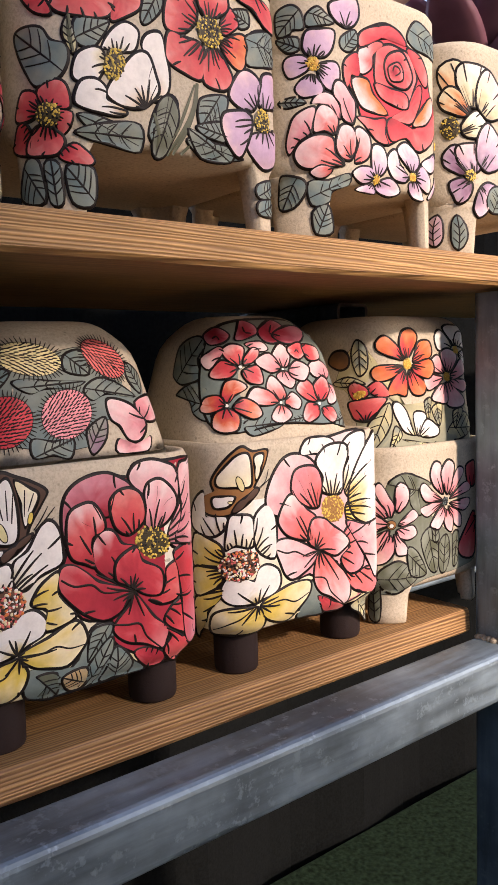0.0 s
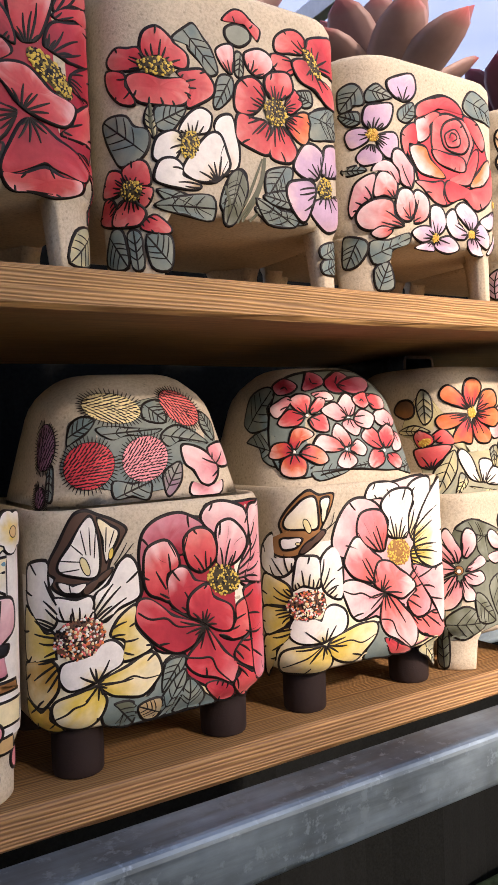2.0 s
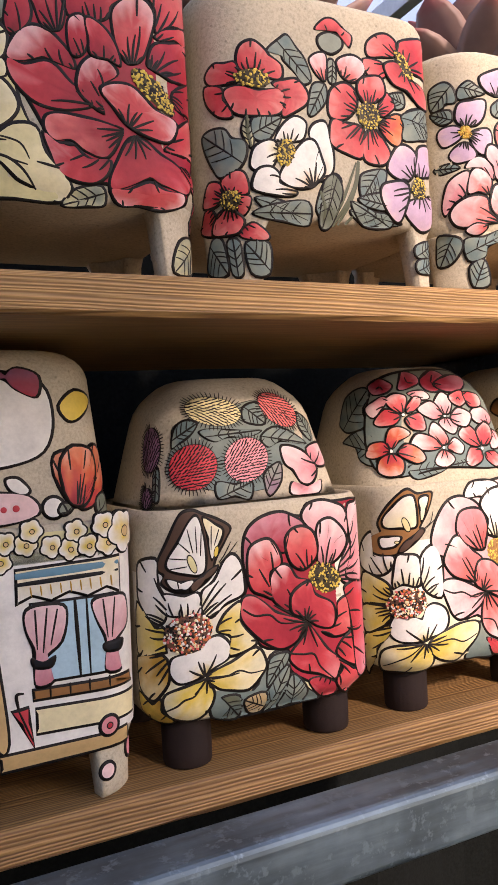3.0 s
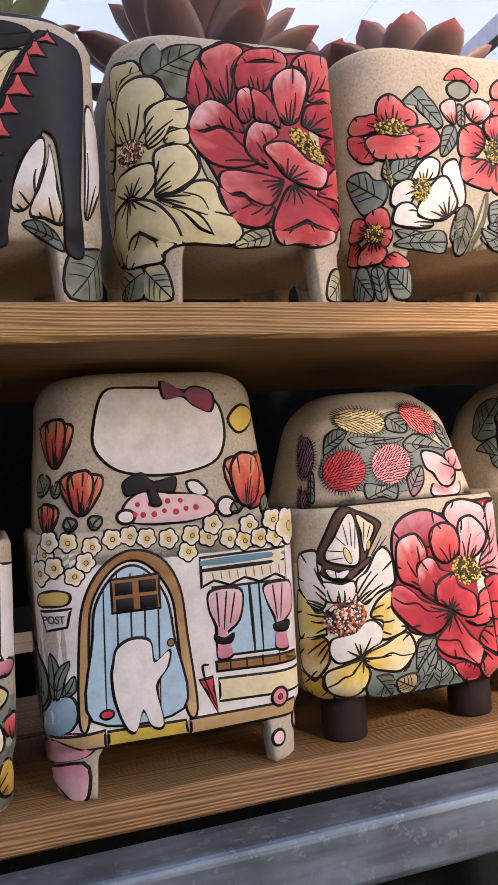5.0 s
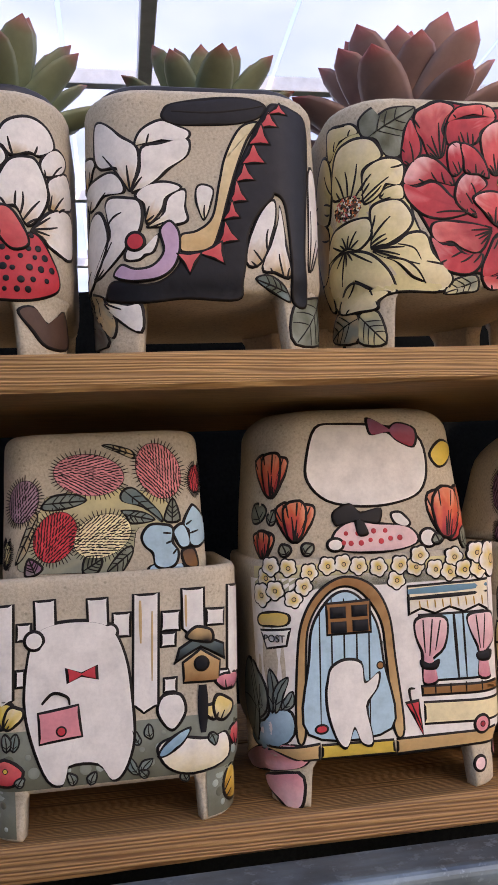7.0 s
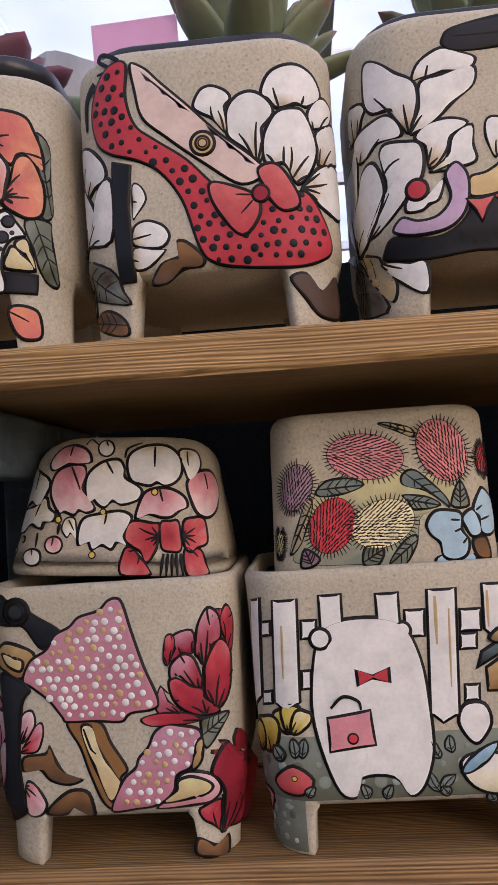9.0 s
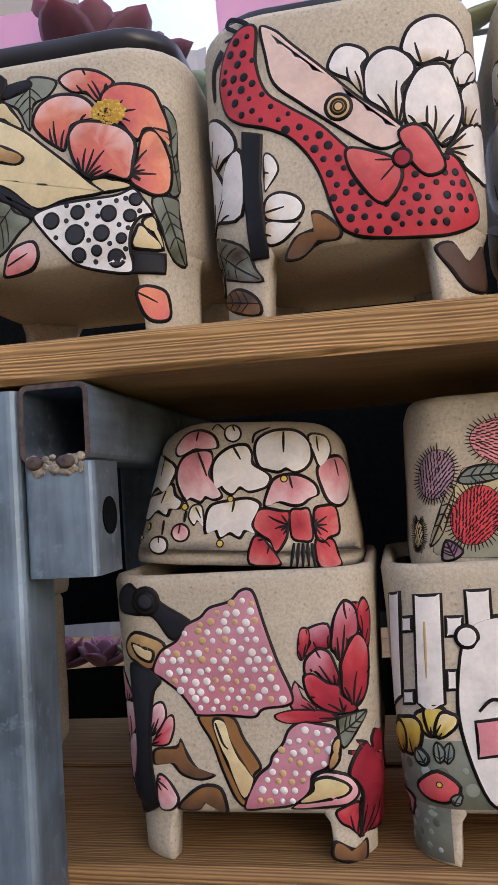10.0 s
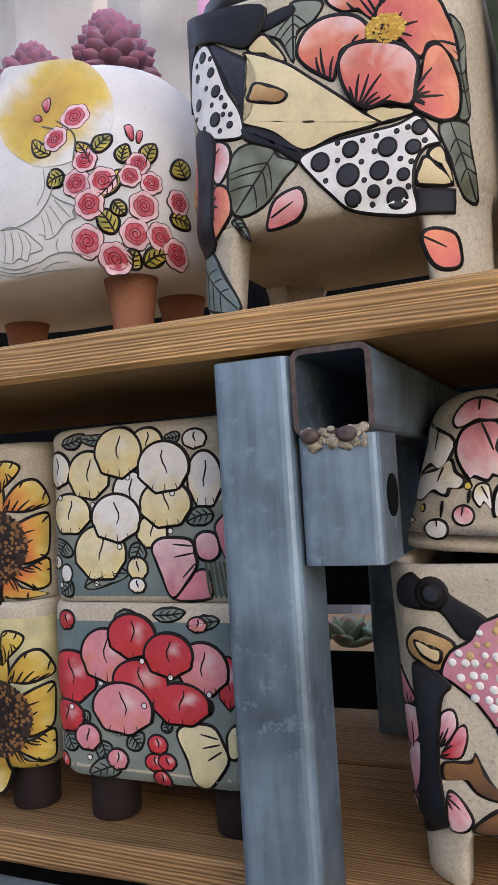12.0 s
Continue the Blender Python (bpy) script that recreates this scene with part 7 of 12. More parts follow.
blob(hib, [(45.6, 17.4), (51.0, 21.3), (54.5, 14.6), (56.0, 4.2), (52.4, 9.8)], (0.70, 0.56, 0.32), (0.70, 0.56, 0.32), name='toe', high=1.2)
blob(hib, [(40.8, 5.1), (42.6, 14.3), (45.6, 16.9), (51.3, 11.6), (55.5, 4.1)], (0.70, 0.56, 0.32), (0.70, 0.56, 0.32), name='toe', high=1.2)
panel(hib, [(40.0, 4.1), (56.7, 3.1), (55.3, -6.9), (39.6, -6.5)], CHAR, (0.020, 0.022, 0.030), name='toe_cap', high=1.6, smooth=False)
panel(hib, [(-60.2, 90.8), (-49.4, 90.9), (-43.8, 80.3), (-38.8, 65.7), (-32.4, 52.2), (-34.0, 41.4), (-54.7, 48.1), (-68.8, 68.3), (-74.9, 86.2)], WHITE, WHITE, name='heel_strap', high=1.5, smooth=True)
panel(hib, [(-63.4, 53.2), (-47.5, 45.7), (-50.7, 22.0), (-55.1, -3.4), (-76.9, 2.4), (-65.1, 27.2)], CHAR, (0.020, 0.022, 0.030), name='heel', high=1.6, smooth=True)
disc(hib, 1.8, 22.9, 4.3, (0.035, 0.038, 0.046), name='spot', high=1.0, line=0.9)
disc(hib, 15.2, 25.4, 3.7, (0.035, 0.038, 0.046), name='spot', high=1.0, line=0.9)
disc(hib, 30.6, 22.9, 4.2, (0.035, 0.038, 0.046), name='spot', high=1.0, line=0.9)
disc(hib, 13.4, 14.8, 5.1, (0.035, 0.038, 0.046), name='spot', high=1.0, line=0.9)
disc(hib, 26.6, 13.9, 4.2, (0.035, 0.038, 0.046), name='spot', high=1.0, line=0.9)
disc(hib, 43.8, 28.3, 3.3, (0.035, 0.038, 0.046), name='spot', high=1.0, line=0.9)
disc(hib, 40.8, 20.7, 3.3, (0.035, 0.038, 0.046), name='spot', high=1.0, line=0.9)
disc(hib, 36.2, 10.3, 2.8, (0.035, 0.038, 0.046), name='spot', high=1.0, line=0.9)
disc(hib, 14.7, 4.9, 3.7, (0.035, 0.038, 0.046), name='spot', high=1.0, line=0.9)
disc(hib, 23.6, 6.0, 2.8, (0.035, 0.038, 0.046), name='spot', high=1.0, line=0.9)
disc(hib, 32.8, 1.5, 4.5, (0.035, 0.038, 0.046), name='spot', high=1.0, line=0.9)
disc(hib, -52.6, 85.5, 2.6, (0.035, 0.038, 0.046), name='spot', high=1.0, line=0.9)
disc(hib, -47.5, 76.3, 2.3, (0.035, 0.038, 0.046), name='spot', high=1.0, line=0.9)
disc(hib, -57.9, 78.1, 2.0, (0.035, 0.038, 0.046), name='spot', high=1.0, line=0.9)
disc(hib, -45.2, 66.6, 2.8, (0.035, 0.038, 0.046), name='spot', high=1.0, line=0.9)
disc(hib, -58.2, 65.5, 2.8, (0.035, 0.038, 0.046), name='spot', high=1.0, line=0.9)
disc(hib, -46.6, 54.0, 3.3, (0.035, 0.038, 0.046), name='spot', high=1.0, line=0.9)
disc(hib, -38.7, 49.1, 1.7, (0.035, 0.038, 0.046), name='spot', high=1.0, line=0.9)
disc(hib, -40.6, 58.3, 1.4, (0.035, 0.038, 0.046), name='spot', high=1.0, line=0.9)
disc(hib, 20.6, 28.0, 1.2, (0.035, 0.038, 0.046), name='spot', high=0.8, line=0.3)
disc(hib, 26.4, 28.5, 1.2, (0.035, 0.038, 0.046), name='spot', high=0.8, line=0.3)
disc(hib, 34.8, 28.5, 1.2, (0.035, 0.038, 0.046), name='spot', high=0.8, line=0.3)
disc(hib, 39.3, 29.1, 1.2, (0.035, 0.038, 0.046), name='spot', high=0.8, line=0.3)
disc(hib, 9.4, 22.0, 1.2, (0.035, 0.038, 0.046), name='spot', high=0.8, line=0.3)
disc(hib, 19.5, 19.2, 1.2, (0.035, 0.038, 0.046), name='spot', high=0.8, line=0.3)
disc(hib, 25.2, 22.3, 1.2, (0.035, 0.038, 0.046), name='spot', high=0.8, line=0.3)
disc(hib, 35.5, 16.9, 1.2, (0.035, 0.038, 0.046), name='spot', high=0.8, line=0.3)
disc(hib, 39.7, 14.9, 1.2, (0.035, 0.038, 0.046), name='spot', high=0.8, line=0.3)
disc(hib, 3.7, 14.5, 1.2, (0.035, 0.038, 0.046), name='spot', high=0.8, line=0.3)
disc(hib, 7.1, 8.3, 1.2, (0.035, 0.038, 0.046), name='spot', high=0.8, line=0.3)
disc(hib, 20.1, 11.3, 1.2, (0.035, 0.038, 0.046), name='spot', high=0.8, line=0.3)
disc(hib, 30.4, 8.5, 1.2, (0.035, 0.038, 0.046), name='spot', high=0.8, line=0.3)
disc(hib, 37.8, 5.2, 1.2, (0.035, 0.038, 0.046), name='spot', high=0.8, line=0.3)
disc(hib, 22.4, 1.1, 1.2, (0.035, 0.038, 0.046), name='spot', high=0.8, line=0.3)
disc(hib, 38.8, -2.0, 1.2, (0.035, 0.038, 0.046), name='spot', high=0.8, line=0.3)
disc(hib, 9.9, 29.3, 1.2, (0.035, 0.038, 0.046), name='spot', high=0.8, line=0.3)
disc(hib, 45.4, 22.7, 1.2, (0.035, 0.038, 0.046), name='spot', high=0.8, line=0.3)
disc(hib, -5.5, 25.3, 1.2, (0.035, 0.038, 0.046), name='spot', high=0.8, line=0.3)
disc(hib, -2.5, 19.8, 1.2, (0.035, 0.038, 0.046), name='spot', high=0.8, line=0.3)
disc(hib, -57.9, 84.3, 1.2, (0.035, 0.038, 0.046), name='spot', high=0.8, line=0.3)
disc(hib, -47.5, 82.7, 1.2, (0.035, 0.038, 0.046), name='spot', high=0.8, line=0.3)
disc(hib, -51.1, 70.4, 1.2, (0.035, 0.038, 0.046), name='spot', high=0.8, line=0.3)
disc(hib, -48.0, 61.3, 1.2, (0.035, 0.038, 0.046), name='spot', high=0.8, line=0.3)
disc(hib, -42.3, 62.6, 1.2, (0.035, 0.038, 0.046), name='spot', high=0.8, line=0.3)
disc(hib, -61.2, 60.1, 1.2, (0.035, 0.038, 0.046), name='spot', high=0.8, line=0.3)
disc(hib, -54.2, 52.7, 1.2, (0.035, 0.038, 0.046), name='spot', high=0.8, line=0.3)
disc(hib, -41.9, 54.8, 1.2, (0.035, 0.038, 0.046), name='spot', high=0.8, line=0.3)
disc(hib, -38.1, 53.7, 1.2, (0.035, 0.038, 0.046), name='spot', high=0.8, line=0.3)
disc(hib, -44.0, 47.9, 1.2, (0.035, 0.038, 0.046), name='spot', high=0.8, line=0.3)
blob(hib, [(-72.4, 101.2), (-56.5, 96.3), (-65.0, 84.5), (-73.0, 68.3), (-72.7, 79.5)], CHAR, (0.020, 0.022, 0.030), name='bow_tail', high=1.2)
blob(hib, [(-47.4, 89.6), (-36.2, 82.2), (-27.4, 75.2), (-25.7, 67.2), (-30.2, 49.7), (-35.3, 59.7), (-39.4, 67.6), (-43.7, 79.4)], CHAR, (0.05, 0.055, 0.075), name='bow_tail', high=1.6)
blob(hib, [(-72.5, 112.7), (-49.5, 104.9), (-20.5, 98.7), (-20.3, 89.0), (-29.1, 81.2), (-43.7, 88.5), (-53.5, 92.2), (-72.2, 101.0)], CHAR, (0.020, 0.022, 0.030), name='bow_loop', high=1.8)
blob(hib, [(-20.7, 92.5), (-7.0, 94.5), (-5.9, 89.7), (-19.9, 86.1)], CHAR, (0.020, 0.022, 0.030), name='bow_tail', high=1.2)
blob(hib, [(-24.3, 4.0), (-19.5, 12.4), (-8.0, 14.9), (-5.3, 6.9), (-11.0, 0.3), (-24.4, -1.3)], CORAL, PALE, name='leaf', high=1.2, veins=[[(-22.2, 3.9), (-11.3, 8.8)]])
blob(hib, [(40.5, -14.4), (46.0, -11.6), (55.2, -14.5), (57.4, -23.6), (55.6, -29.2), (47.7, -29.8), (42.7, -24.8)], CORAL, PEACH, name='leaf', high=1.2, veins=[[(41.4, -15.3), (50.5, -20.5)]])

# gown
blob(gown, [(-6.8, 124.2), (12.5, 125.3), (38.6, 120.9), (54.9, 112.8), (68.9, 91.8), (70.8, 69.0), (57.9, 57.1), (42.8, 53.7), (25.0, 59.4), (3.5, 81.1)], YEL, GOLD, name='wash', high=0.08, line=0.06)
leaf(gown, 63.4, 58.1, 50, 13.3, 10.8, (0.22, 0.24, 0.07), YEL)
leaf(gown, 62.2, 51.9, 122, 15.7, 9.1, (0.22, 0.24, 0.07), YEL)
leaf(gown, 90.4, 52.3, 71, 13.5, 11.2, (0.22, 0.24, 0.07), YEL)
leaf(gown, 72.9, 15.1, 121, 15.2, 12.4, (0.22, 0.24, 0.07), YEL)
leaf(gown, 39.5, 60.5, 138, 17.4, 8.6, (0.22, 0.24, 0.07), YEL)
leaf(gown, 48.5, 47.7, -162, 11.7, 12.0, (0.22, 0.24, 0.07), YEL)
leaf(gown, 73.1, 32.0, -51, 9.6, 9.5, (0.22, 0.24, 0.07), YEL)
leaf(gown, 84.0, 0.8, 20, 17.0, 9.4, (0.22, 0.24, 0.07), YEL)
leaf(gown, 77.6, -2.2, 65, 11.2, 10.4, (0.22, 0.24, 0.07), YEL)
leaf(gown, 77.9, 51.4, 80, 12.0, 9.4, (0.22, 0.24, 0.07), YEL)
leaf(gown, 77.9, 48.3, -131, 20.2, 9.4, (0.22, 0.24, 0.07), YEL)
leaf(gown, 115.0, 47.6, 117, 12.9, 15.6, (0.22, 0.24, 0.07), YEL)
leaf(gown, 102.4, 25.3, -14, 14.3, 11.2, (0.22, 0.24, 0.07), YEL)
small_rose(gown, 50.9, 80.7, 8.2)
small_rose(gown, 41.5, 69.1, 7.4)
small_rose(gown, 59.2, 53.8, 6.6)
small_rose(gown, 54.8, 42.2, 7.8)
small_rose(gown, 68.5, 42.4, 7.6)
small_rose(gown, 61.1, 30.7, 8.1)
small_rose(gown, 86.5, 51.9, 6.4)
small_rose(gown, 82.2, 44.8, 6.2)
small_rose(gown, 93.3, 41.8, 6.4)
small_rose(gown, 88.7, 29.3, 8.2)
small_rose(gown, 58.2, 12.3, 8.9)
small_rose(gown, 70.4, 3.2, 8.6)
small_rose(gown, 82.9, 15.2, 8.3)
small_rose(gown, 96.0, 14.6, 7.6)
small_rose(gown, 108.7, 33.7, 7.1)
small_rose(gown, 104.1, 6.8, 8.0)
stroke(gown, [(53.1, 54.6), (52.5, 69.2), (40.6, 80.1)], 1.0, OLIVE)
stroke(gown, [(31.7, 79.0), (40.7, 74.9)], 1.1, OLIVE)
petal(gown, 33.8, 87.2, 109, 10.7, 5.5, RED, PINK, veins=0)
petal(gown, 31.1, 82.7, 144, 7.0, 4.2, RED, PINK, veins=0)
petal(gown, 82.9, 64.8, 111, 11.2, 4.2, RED, PINK, veins=0)
petal(gown, 86.0, 63.4, 89, 8.3, 3.6, RED, PINK, veins=0)
stroke(gown, [(39.8, 52.4), (40.5, 40.9), (31.8, 30.6), (17.7, 26.3), (6.3, 26.4)], 0.8, SAGE)
stroke(gown, [(35.4, 53.4), (36.2, 42.9), (30.9, 34.8)], 0.6, SAGE)
stroke(gown, [(40.4, 38.9), (45.4, 34.9), (53.1, 30.7), (52.1, 27.9), (53.4, 24.8), (48.8, 23.5), (45.3, 21.2), (42.7, 18.7), (38.8, 16.9), (34.7, 16.8), (33.5, 19.0), (30.2, 20.0)], 0.7, SAGE)
stroke(gown, [(6.3, 26.4), (12.7, 27.2), (21.2, 23.6), (26.8, 18.6), (32.2, 12.8), (28.3, 11.5), (23.3, 10.9), (21.3, 7.8), (16.8, 10.1), (11.3, 8.2), (4.1, 10.6)], 0.7, SAGE)
stroke(gown, [(41.9, 35.6), (47.2, 29.6), (51.1, 24.5)], 0.5, SAGE)
stroke(gown, [(38.8, 33.2), (43.5, 26.4), (46.4, 21.0)], 0.5, SAGE)
stroke(gown, [(36.3, 31.2), (38.5, 24.4), (39.7, 17.9)], 0.5, SAGE)
stroke(gown, [(33.6, 28.9), (34.7, 23.1), (34.8, 17.6)], 0.5, SAGE)
stroke(gown, [(8.7, 24.9), (8.8, 17.8), (7.2, 10.5)], 0.5, SAGE)
stroke(gown, [(13.2, 24.7), (14.0, 16.9), (12.3, 9.2)], 0.5, SAGE)
stroke(gown, [(18.1, 23.2), (19.7, 15.9), (18.1, 10.2)], 0.5, SAGE)
stroke(gown, [(22.1, 21.1), (25.1, 15.0), (23.5, 11.3)], 0.5, SAGE)
stroke(gown, [(28.2, 5.7), (36.2, 8.2), (45.7, 8.6), (54.6, 6.2), (58.9, 4.0)], 0.7, SAGE)
stroke(gown, [(3.5, 7.7), (12.8, 4.9), (23.1, 5.6), (29.6, 6.4)], 0.6, SAGE)
stroke(gown, [(2.2, 4.0), (13.9, 1.4), (28.9, 1.4), (40.7, 0.7), (53.3, -0.0)], 0.5, SAGE)
stroke(gown, [(2.9, 5.9), (9.7, 3.5), (19.5, 2.8), (27.5, 4.0)], 0.5, SAGE)
stroke(gown, [(29.4, 2.4), (37.4, 4.3), (46.5, 3.9)], 0.5, SAGE)
stroke(gown, [(42.3, 15.9), (40.6, 12.3), (41.7, 9.2)], 0.6, SAGE)

# flora1
coat(flora1, -84, 84, 3, 80, CREAM, WHITE)
traced(flora1, [(-75.8, 86.1), (-63.5, 88.7), (-62.6, 81.3), (-61.5, 73.6), (-59.2, 68.2), (-59.1, 56.6), (-65.9, 53.1), (-77.7, 64.6), (-78.3, 75.6)], (-49.7, 49.9), CREAM, WHITE, 5, 3)
traced(flora1, [(-79.7, 65.1), (-65.9, 53.4), (-59.5, 52.0), (-59.8, 41.2), (-61.9, 38.7), (-82.5, 36.7)], (-48.3, 49.0), YEL, CREAM, 4, 2)
traced(flora1, [(-61.5, 69.7), (-49.3, 68.7), (-41.2, 68.9), (-39.9, 57.9), (-45.4, 56.3), (-56.1, 57.3), (-60.5, 59.7)], (-49.9, 46.9), CREAM, WHITE, 6, 0)
traced(flora1, [(-25.4, 85.7), (-20.0, 86.7), (-16.0, 80.6), (-14.6, 70.1), (-16.3, 63.7), (-28.1, 59.3), (-35.0, 54.3), (-41.1, 57.3), (-41.2, 68.6), (-34.0, 74.2)], (-49.8, 48.4), CREAM, WHITE, 6, 1)
traced(flora1, [(-82.7, 35.9), (-61.9, 38.9), (-58.8, 25.8), (-65.0, 16.3), (-70.9, 13.2), (-81.2, 17.9), (-83.6, 25.3)], (-54.0, 41.1), GOLD, CREAM, 4, 2)
traced(flora1, [(-83.6, 17.3), (-70.9, 13.2), (-64.7, 16.0), (-63.8, 8.5), (-56.1, 1.8), (-64.3, -0.7), (-77.0, 3.3), (-82.8, 9.4)], (-52.0, 25.5), GOLD, YEL, 2, 1)
blob(flora1, [(-38.0, 17.1), (-15.4, 13.0), (-3.4, 30.1), (8.7, 30.5), (10.6, 18.0), (19.7, 8.0), (29.4, -0.6), (20.5, -1.6), (-9.7, -2.4), (-32.9, -0.8), (-39.9, 6.2)], TEAL, SAGE, name='leaf_bed', high=0.3)
frond(flora1, [(-9.6, -1.1), (-6.5, 11.3), (7.3, 23.4), (8.7, 16.7), (2.7, 7.9), (-2.2, -0.9)], TEAL, SAGE)
frond(flora1, [(1.5, -0.8), (4.5, 9.3), (10.6, 18.0), (19.7, 8.0), (18.6, -0.8), (9.0, -1.4)], TEAL, SAGE)
frond(flora1, [(-6.4, 12.9), (-3.5, 28.5), (8.7, 29.7), (7.3, 23.4), (-0.6, 16.7)], TEAL, SAGE)
frond(flora1, [(-33.1, 13.1), (-21.7, 12.2), (-20.5, -1.4), (-31.2, -0.9), (-27.9, 7.2)], OLIVE, TEAL)
frond(flora1, [(-20.1, 9.0), (-6.5, 11.3), (-5.9, -0.2), (-15.1, -1.3)], TAN, SAGE)
traced(flora1, [(-18.2, 61.9), (-27.3, 57.6), (-32.5, 51.3), (-33.3, 46.7), (-25.8, 42.4), (-26.5, 32.3), (-10.2, 36.3), (-15.0, 44.7), (-18.8, 53.2)], (-41.1, 45.6), YEL, CREAM, 4, 2)
traced(flora1, [(-40.8, 25.1), (-26.6, 30.8), (-10.2, 36.0), (-4.5, 27.0), (-6.7, 21.0), (-16.3, 13.1), (-29.4, 15.2), (-36.1, 18.3)], (-41.2, 24.7), YEL, CREAM, 4, 2)
stroke(flora1, [(-37.5, 23.3), (-28.9, 23.3), (-21.7, 24.9), (-14.8, 22.4), (-6.6, 22.6)], 1.0, LINE)
traced(flora1, [(-40.5, 24.6), (-52.2, 22.5), (-63.2, 18.0), (-64.6, 10.9), (-60.0, 4.7), (-48.2, 1.4), (-39.9, 6.2), (-35.5, 15.1), (-38.0, 21.5)], (-40.0, 24.5), YEL, CREAM, 4, 1)
stroke(flora1, [(-62.1, 9.5), (-56.6, 12.0), (-52.7, 14.8), (-47.2, 16.5), (-42.4, 22.6)], 1.1, LINE)
seeds(flora1, -48.7, 48.6, 13.0, 10.0, 12, ORANGE, BROWN, count=190, proud=1.6)
traced(flora1, [(-58.9, 36.3), (-60.5, 28.9), (-56.7, 23.2), (-50.7, 22.8), (-40.8, 25.1), (-33.7, 28.8), (-26.5, 32.3), (-24.8, 39.1), (-30.5, 45.5), (-37.7, 45.1), (-44.8, 40.8), (-52.7, 38.7)], (-41.2, 25.2), YEL, WHITE, 4, 0)
blob(flora1, [(-63.1, 86.7), (-58.2, 95.9), (-52.2, 107.1), (-48.2, 111.4), (-42.5, 112.1), (-36.7, 109.6), (-29.2, 106.5), (-21.3, 101.0), (-23.9, 95.0), (-30.7, 84.4), (-33.9, 75.7), (-42.8, 69.9), (-49.3, 68.7), (-56.7, 70.4), (-61.8, 74.4), (-60.2, 78.5), (-63.6, 81.3)], BROWN, BROWN, name='winged_shape', high=0.9)
blob(flora1, [(-58.2, 86.6), (-52.1, 96.3), (-45.0, 106.8), (-40.1, 108.8), (-36.7, 97.9), (-35.8, 87.7), (-37.1, 79.3), (-40.7, 76.6), (-48.7, 77.9), (-57.6, 81.2)], WHITE, WHITE, name='wing', high=0.8)
stroke(flora1, [(-45.6, 89.6), (-51.4, 95.5)], 0.7, LINE)
stroke(flora1, [(-47.4, 86.4), (-57.2, 87.7)], 0.7, LINE)
stroke(flora1, [(-47.6, 82.8), (-56.8, 82.0)], 0.7, LINE)
stroke(flora1, [(-44.0, 89.4), (-46.4, 102.0)], 0.7, LINE)
stroke(flora1, [(-41.8, 89.1), (-41.9, 103.1)], 0.7, LINE)
stroke(flora1, [(-39.9, 87.4), (-38.6, 101.2)], 0.7, LINE)
blob(flora1, [(-37.8, 108.0), (-30.2, 103.8), (-25.6, 100.2), (-26.7, 94.5), (-30.9, 88.2), (-33.7, 83.8), (-35.3, 90.7), (-36.4, 99.4)], WHITE, CREAM, name='wing', high=0.8)
stroke(flora1, [(-32.9, 102.2), (-33.8, 89.8)], 0.7, LINE)
stroke(flora1, [(-28.7, 100.2), (-31.9, 91.9)], 0.7, LINE)
blob(flora1, [(-59.1, 77.4), (-51.1, 75.9), (-43.1, 75.7), (-46.4, 70.8), (-50.0, 70.1), (-56.4, 71.6)], WHITE, WHITE, name='wing', high=0.8)
stroke(flora1, [(-52.7, 75.6), (-52.2, 71.7)], 0.7, LINE)
disc(flora1, -44.7, 83.8, 2.2, STRAW, squash=2.4, ang=20)
disc(flora1, -30.9, 88.7, 1.4, YEL, squash=2.2, ang=-15)
blob(flora1, [(-47.1, 72.4), (-41.5, 76.7), (-34.4, 80.5), (-29.7, 81.8), (-31.7, 77.8), (-39.3, 72.5), (-45.4, 68.9)], BROWN, BROWN, name='wing_body', high=1.0)
stroke(flora1, [(-29.6, 82.7), (-26.2, 86.6), (-21.9, 93.2)], 0.7, LINE)
stroke(flora1, [(-29.1, 82.2), (-23.5, 87.1), (-18.4, 92.5)], 0.7, LINE)
stroke(flora1, [(-29.0, 81.7), (-23.6, 85.5), (-19.1, 87.3)], 0.6, LINE)
blob(flora1, [(-16.5, 87.0), (-13.0, 98.6), (-3.5, 104.9), (7.7, 106.7), (20.6, 103.1), (24.9, 109.3), (42.5, 109.4), (67.0, 107.0), (67.2, 82.9), (64.2, 57.3), (67.3, 35.6), (64.1, 8.3), (57.1, 3.8), (40.3, -1.0), (21.5, 9.4), (9.2, 18.2), (8.1, 29.5), (-8.5, 34.9), (-18.2, 54.7), (-14.5, 71.7)], CRIM, CRIM, name='petal_bed', high=0.3)
traced(flora1, [(-16.6, 84.7), (-14.0, 97.1), (-5.4, 104.3), (7.7, 106.7), (16.8, 103.4), (24.0, 96.5), (17.3, 84.0), (4.1, 82.3), (-9.2, 75.8), (-14.5, 71.7)], (7.4, 77.0), CRIM, ROSE, 3, 2)
traced(flora1, [(20.4, 101.0), (24.8, 108.8), (34.7, 110.8), (44.4, 108.2), (50.6, 103.9), (52.8, 93.5), (50.2, 86.2), (40.6, 84.8), (29.3, 91.0)], (32.1, 75.7), PINK, PALE, 3, 2)
traced(flora1, [(50.6, 103.9), (67.0, 107.0), (67.1, 91.6), (67.2, 74.1), (67.2, 59.3), (47.9, 60.3), (42.5, 69.5), (50.8, 85.2), (53.6, 93.4)], (35.3, 66.2), PINK, PALE, 6, 3)
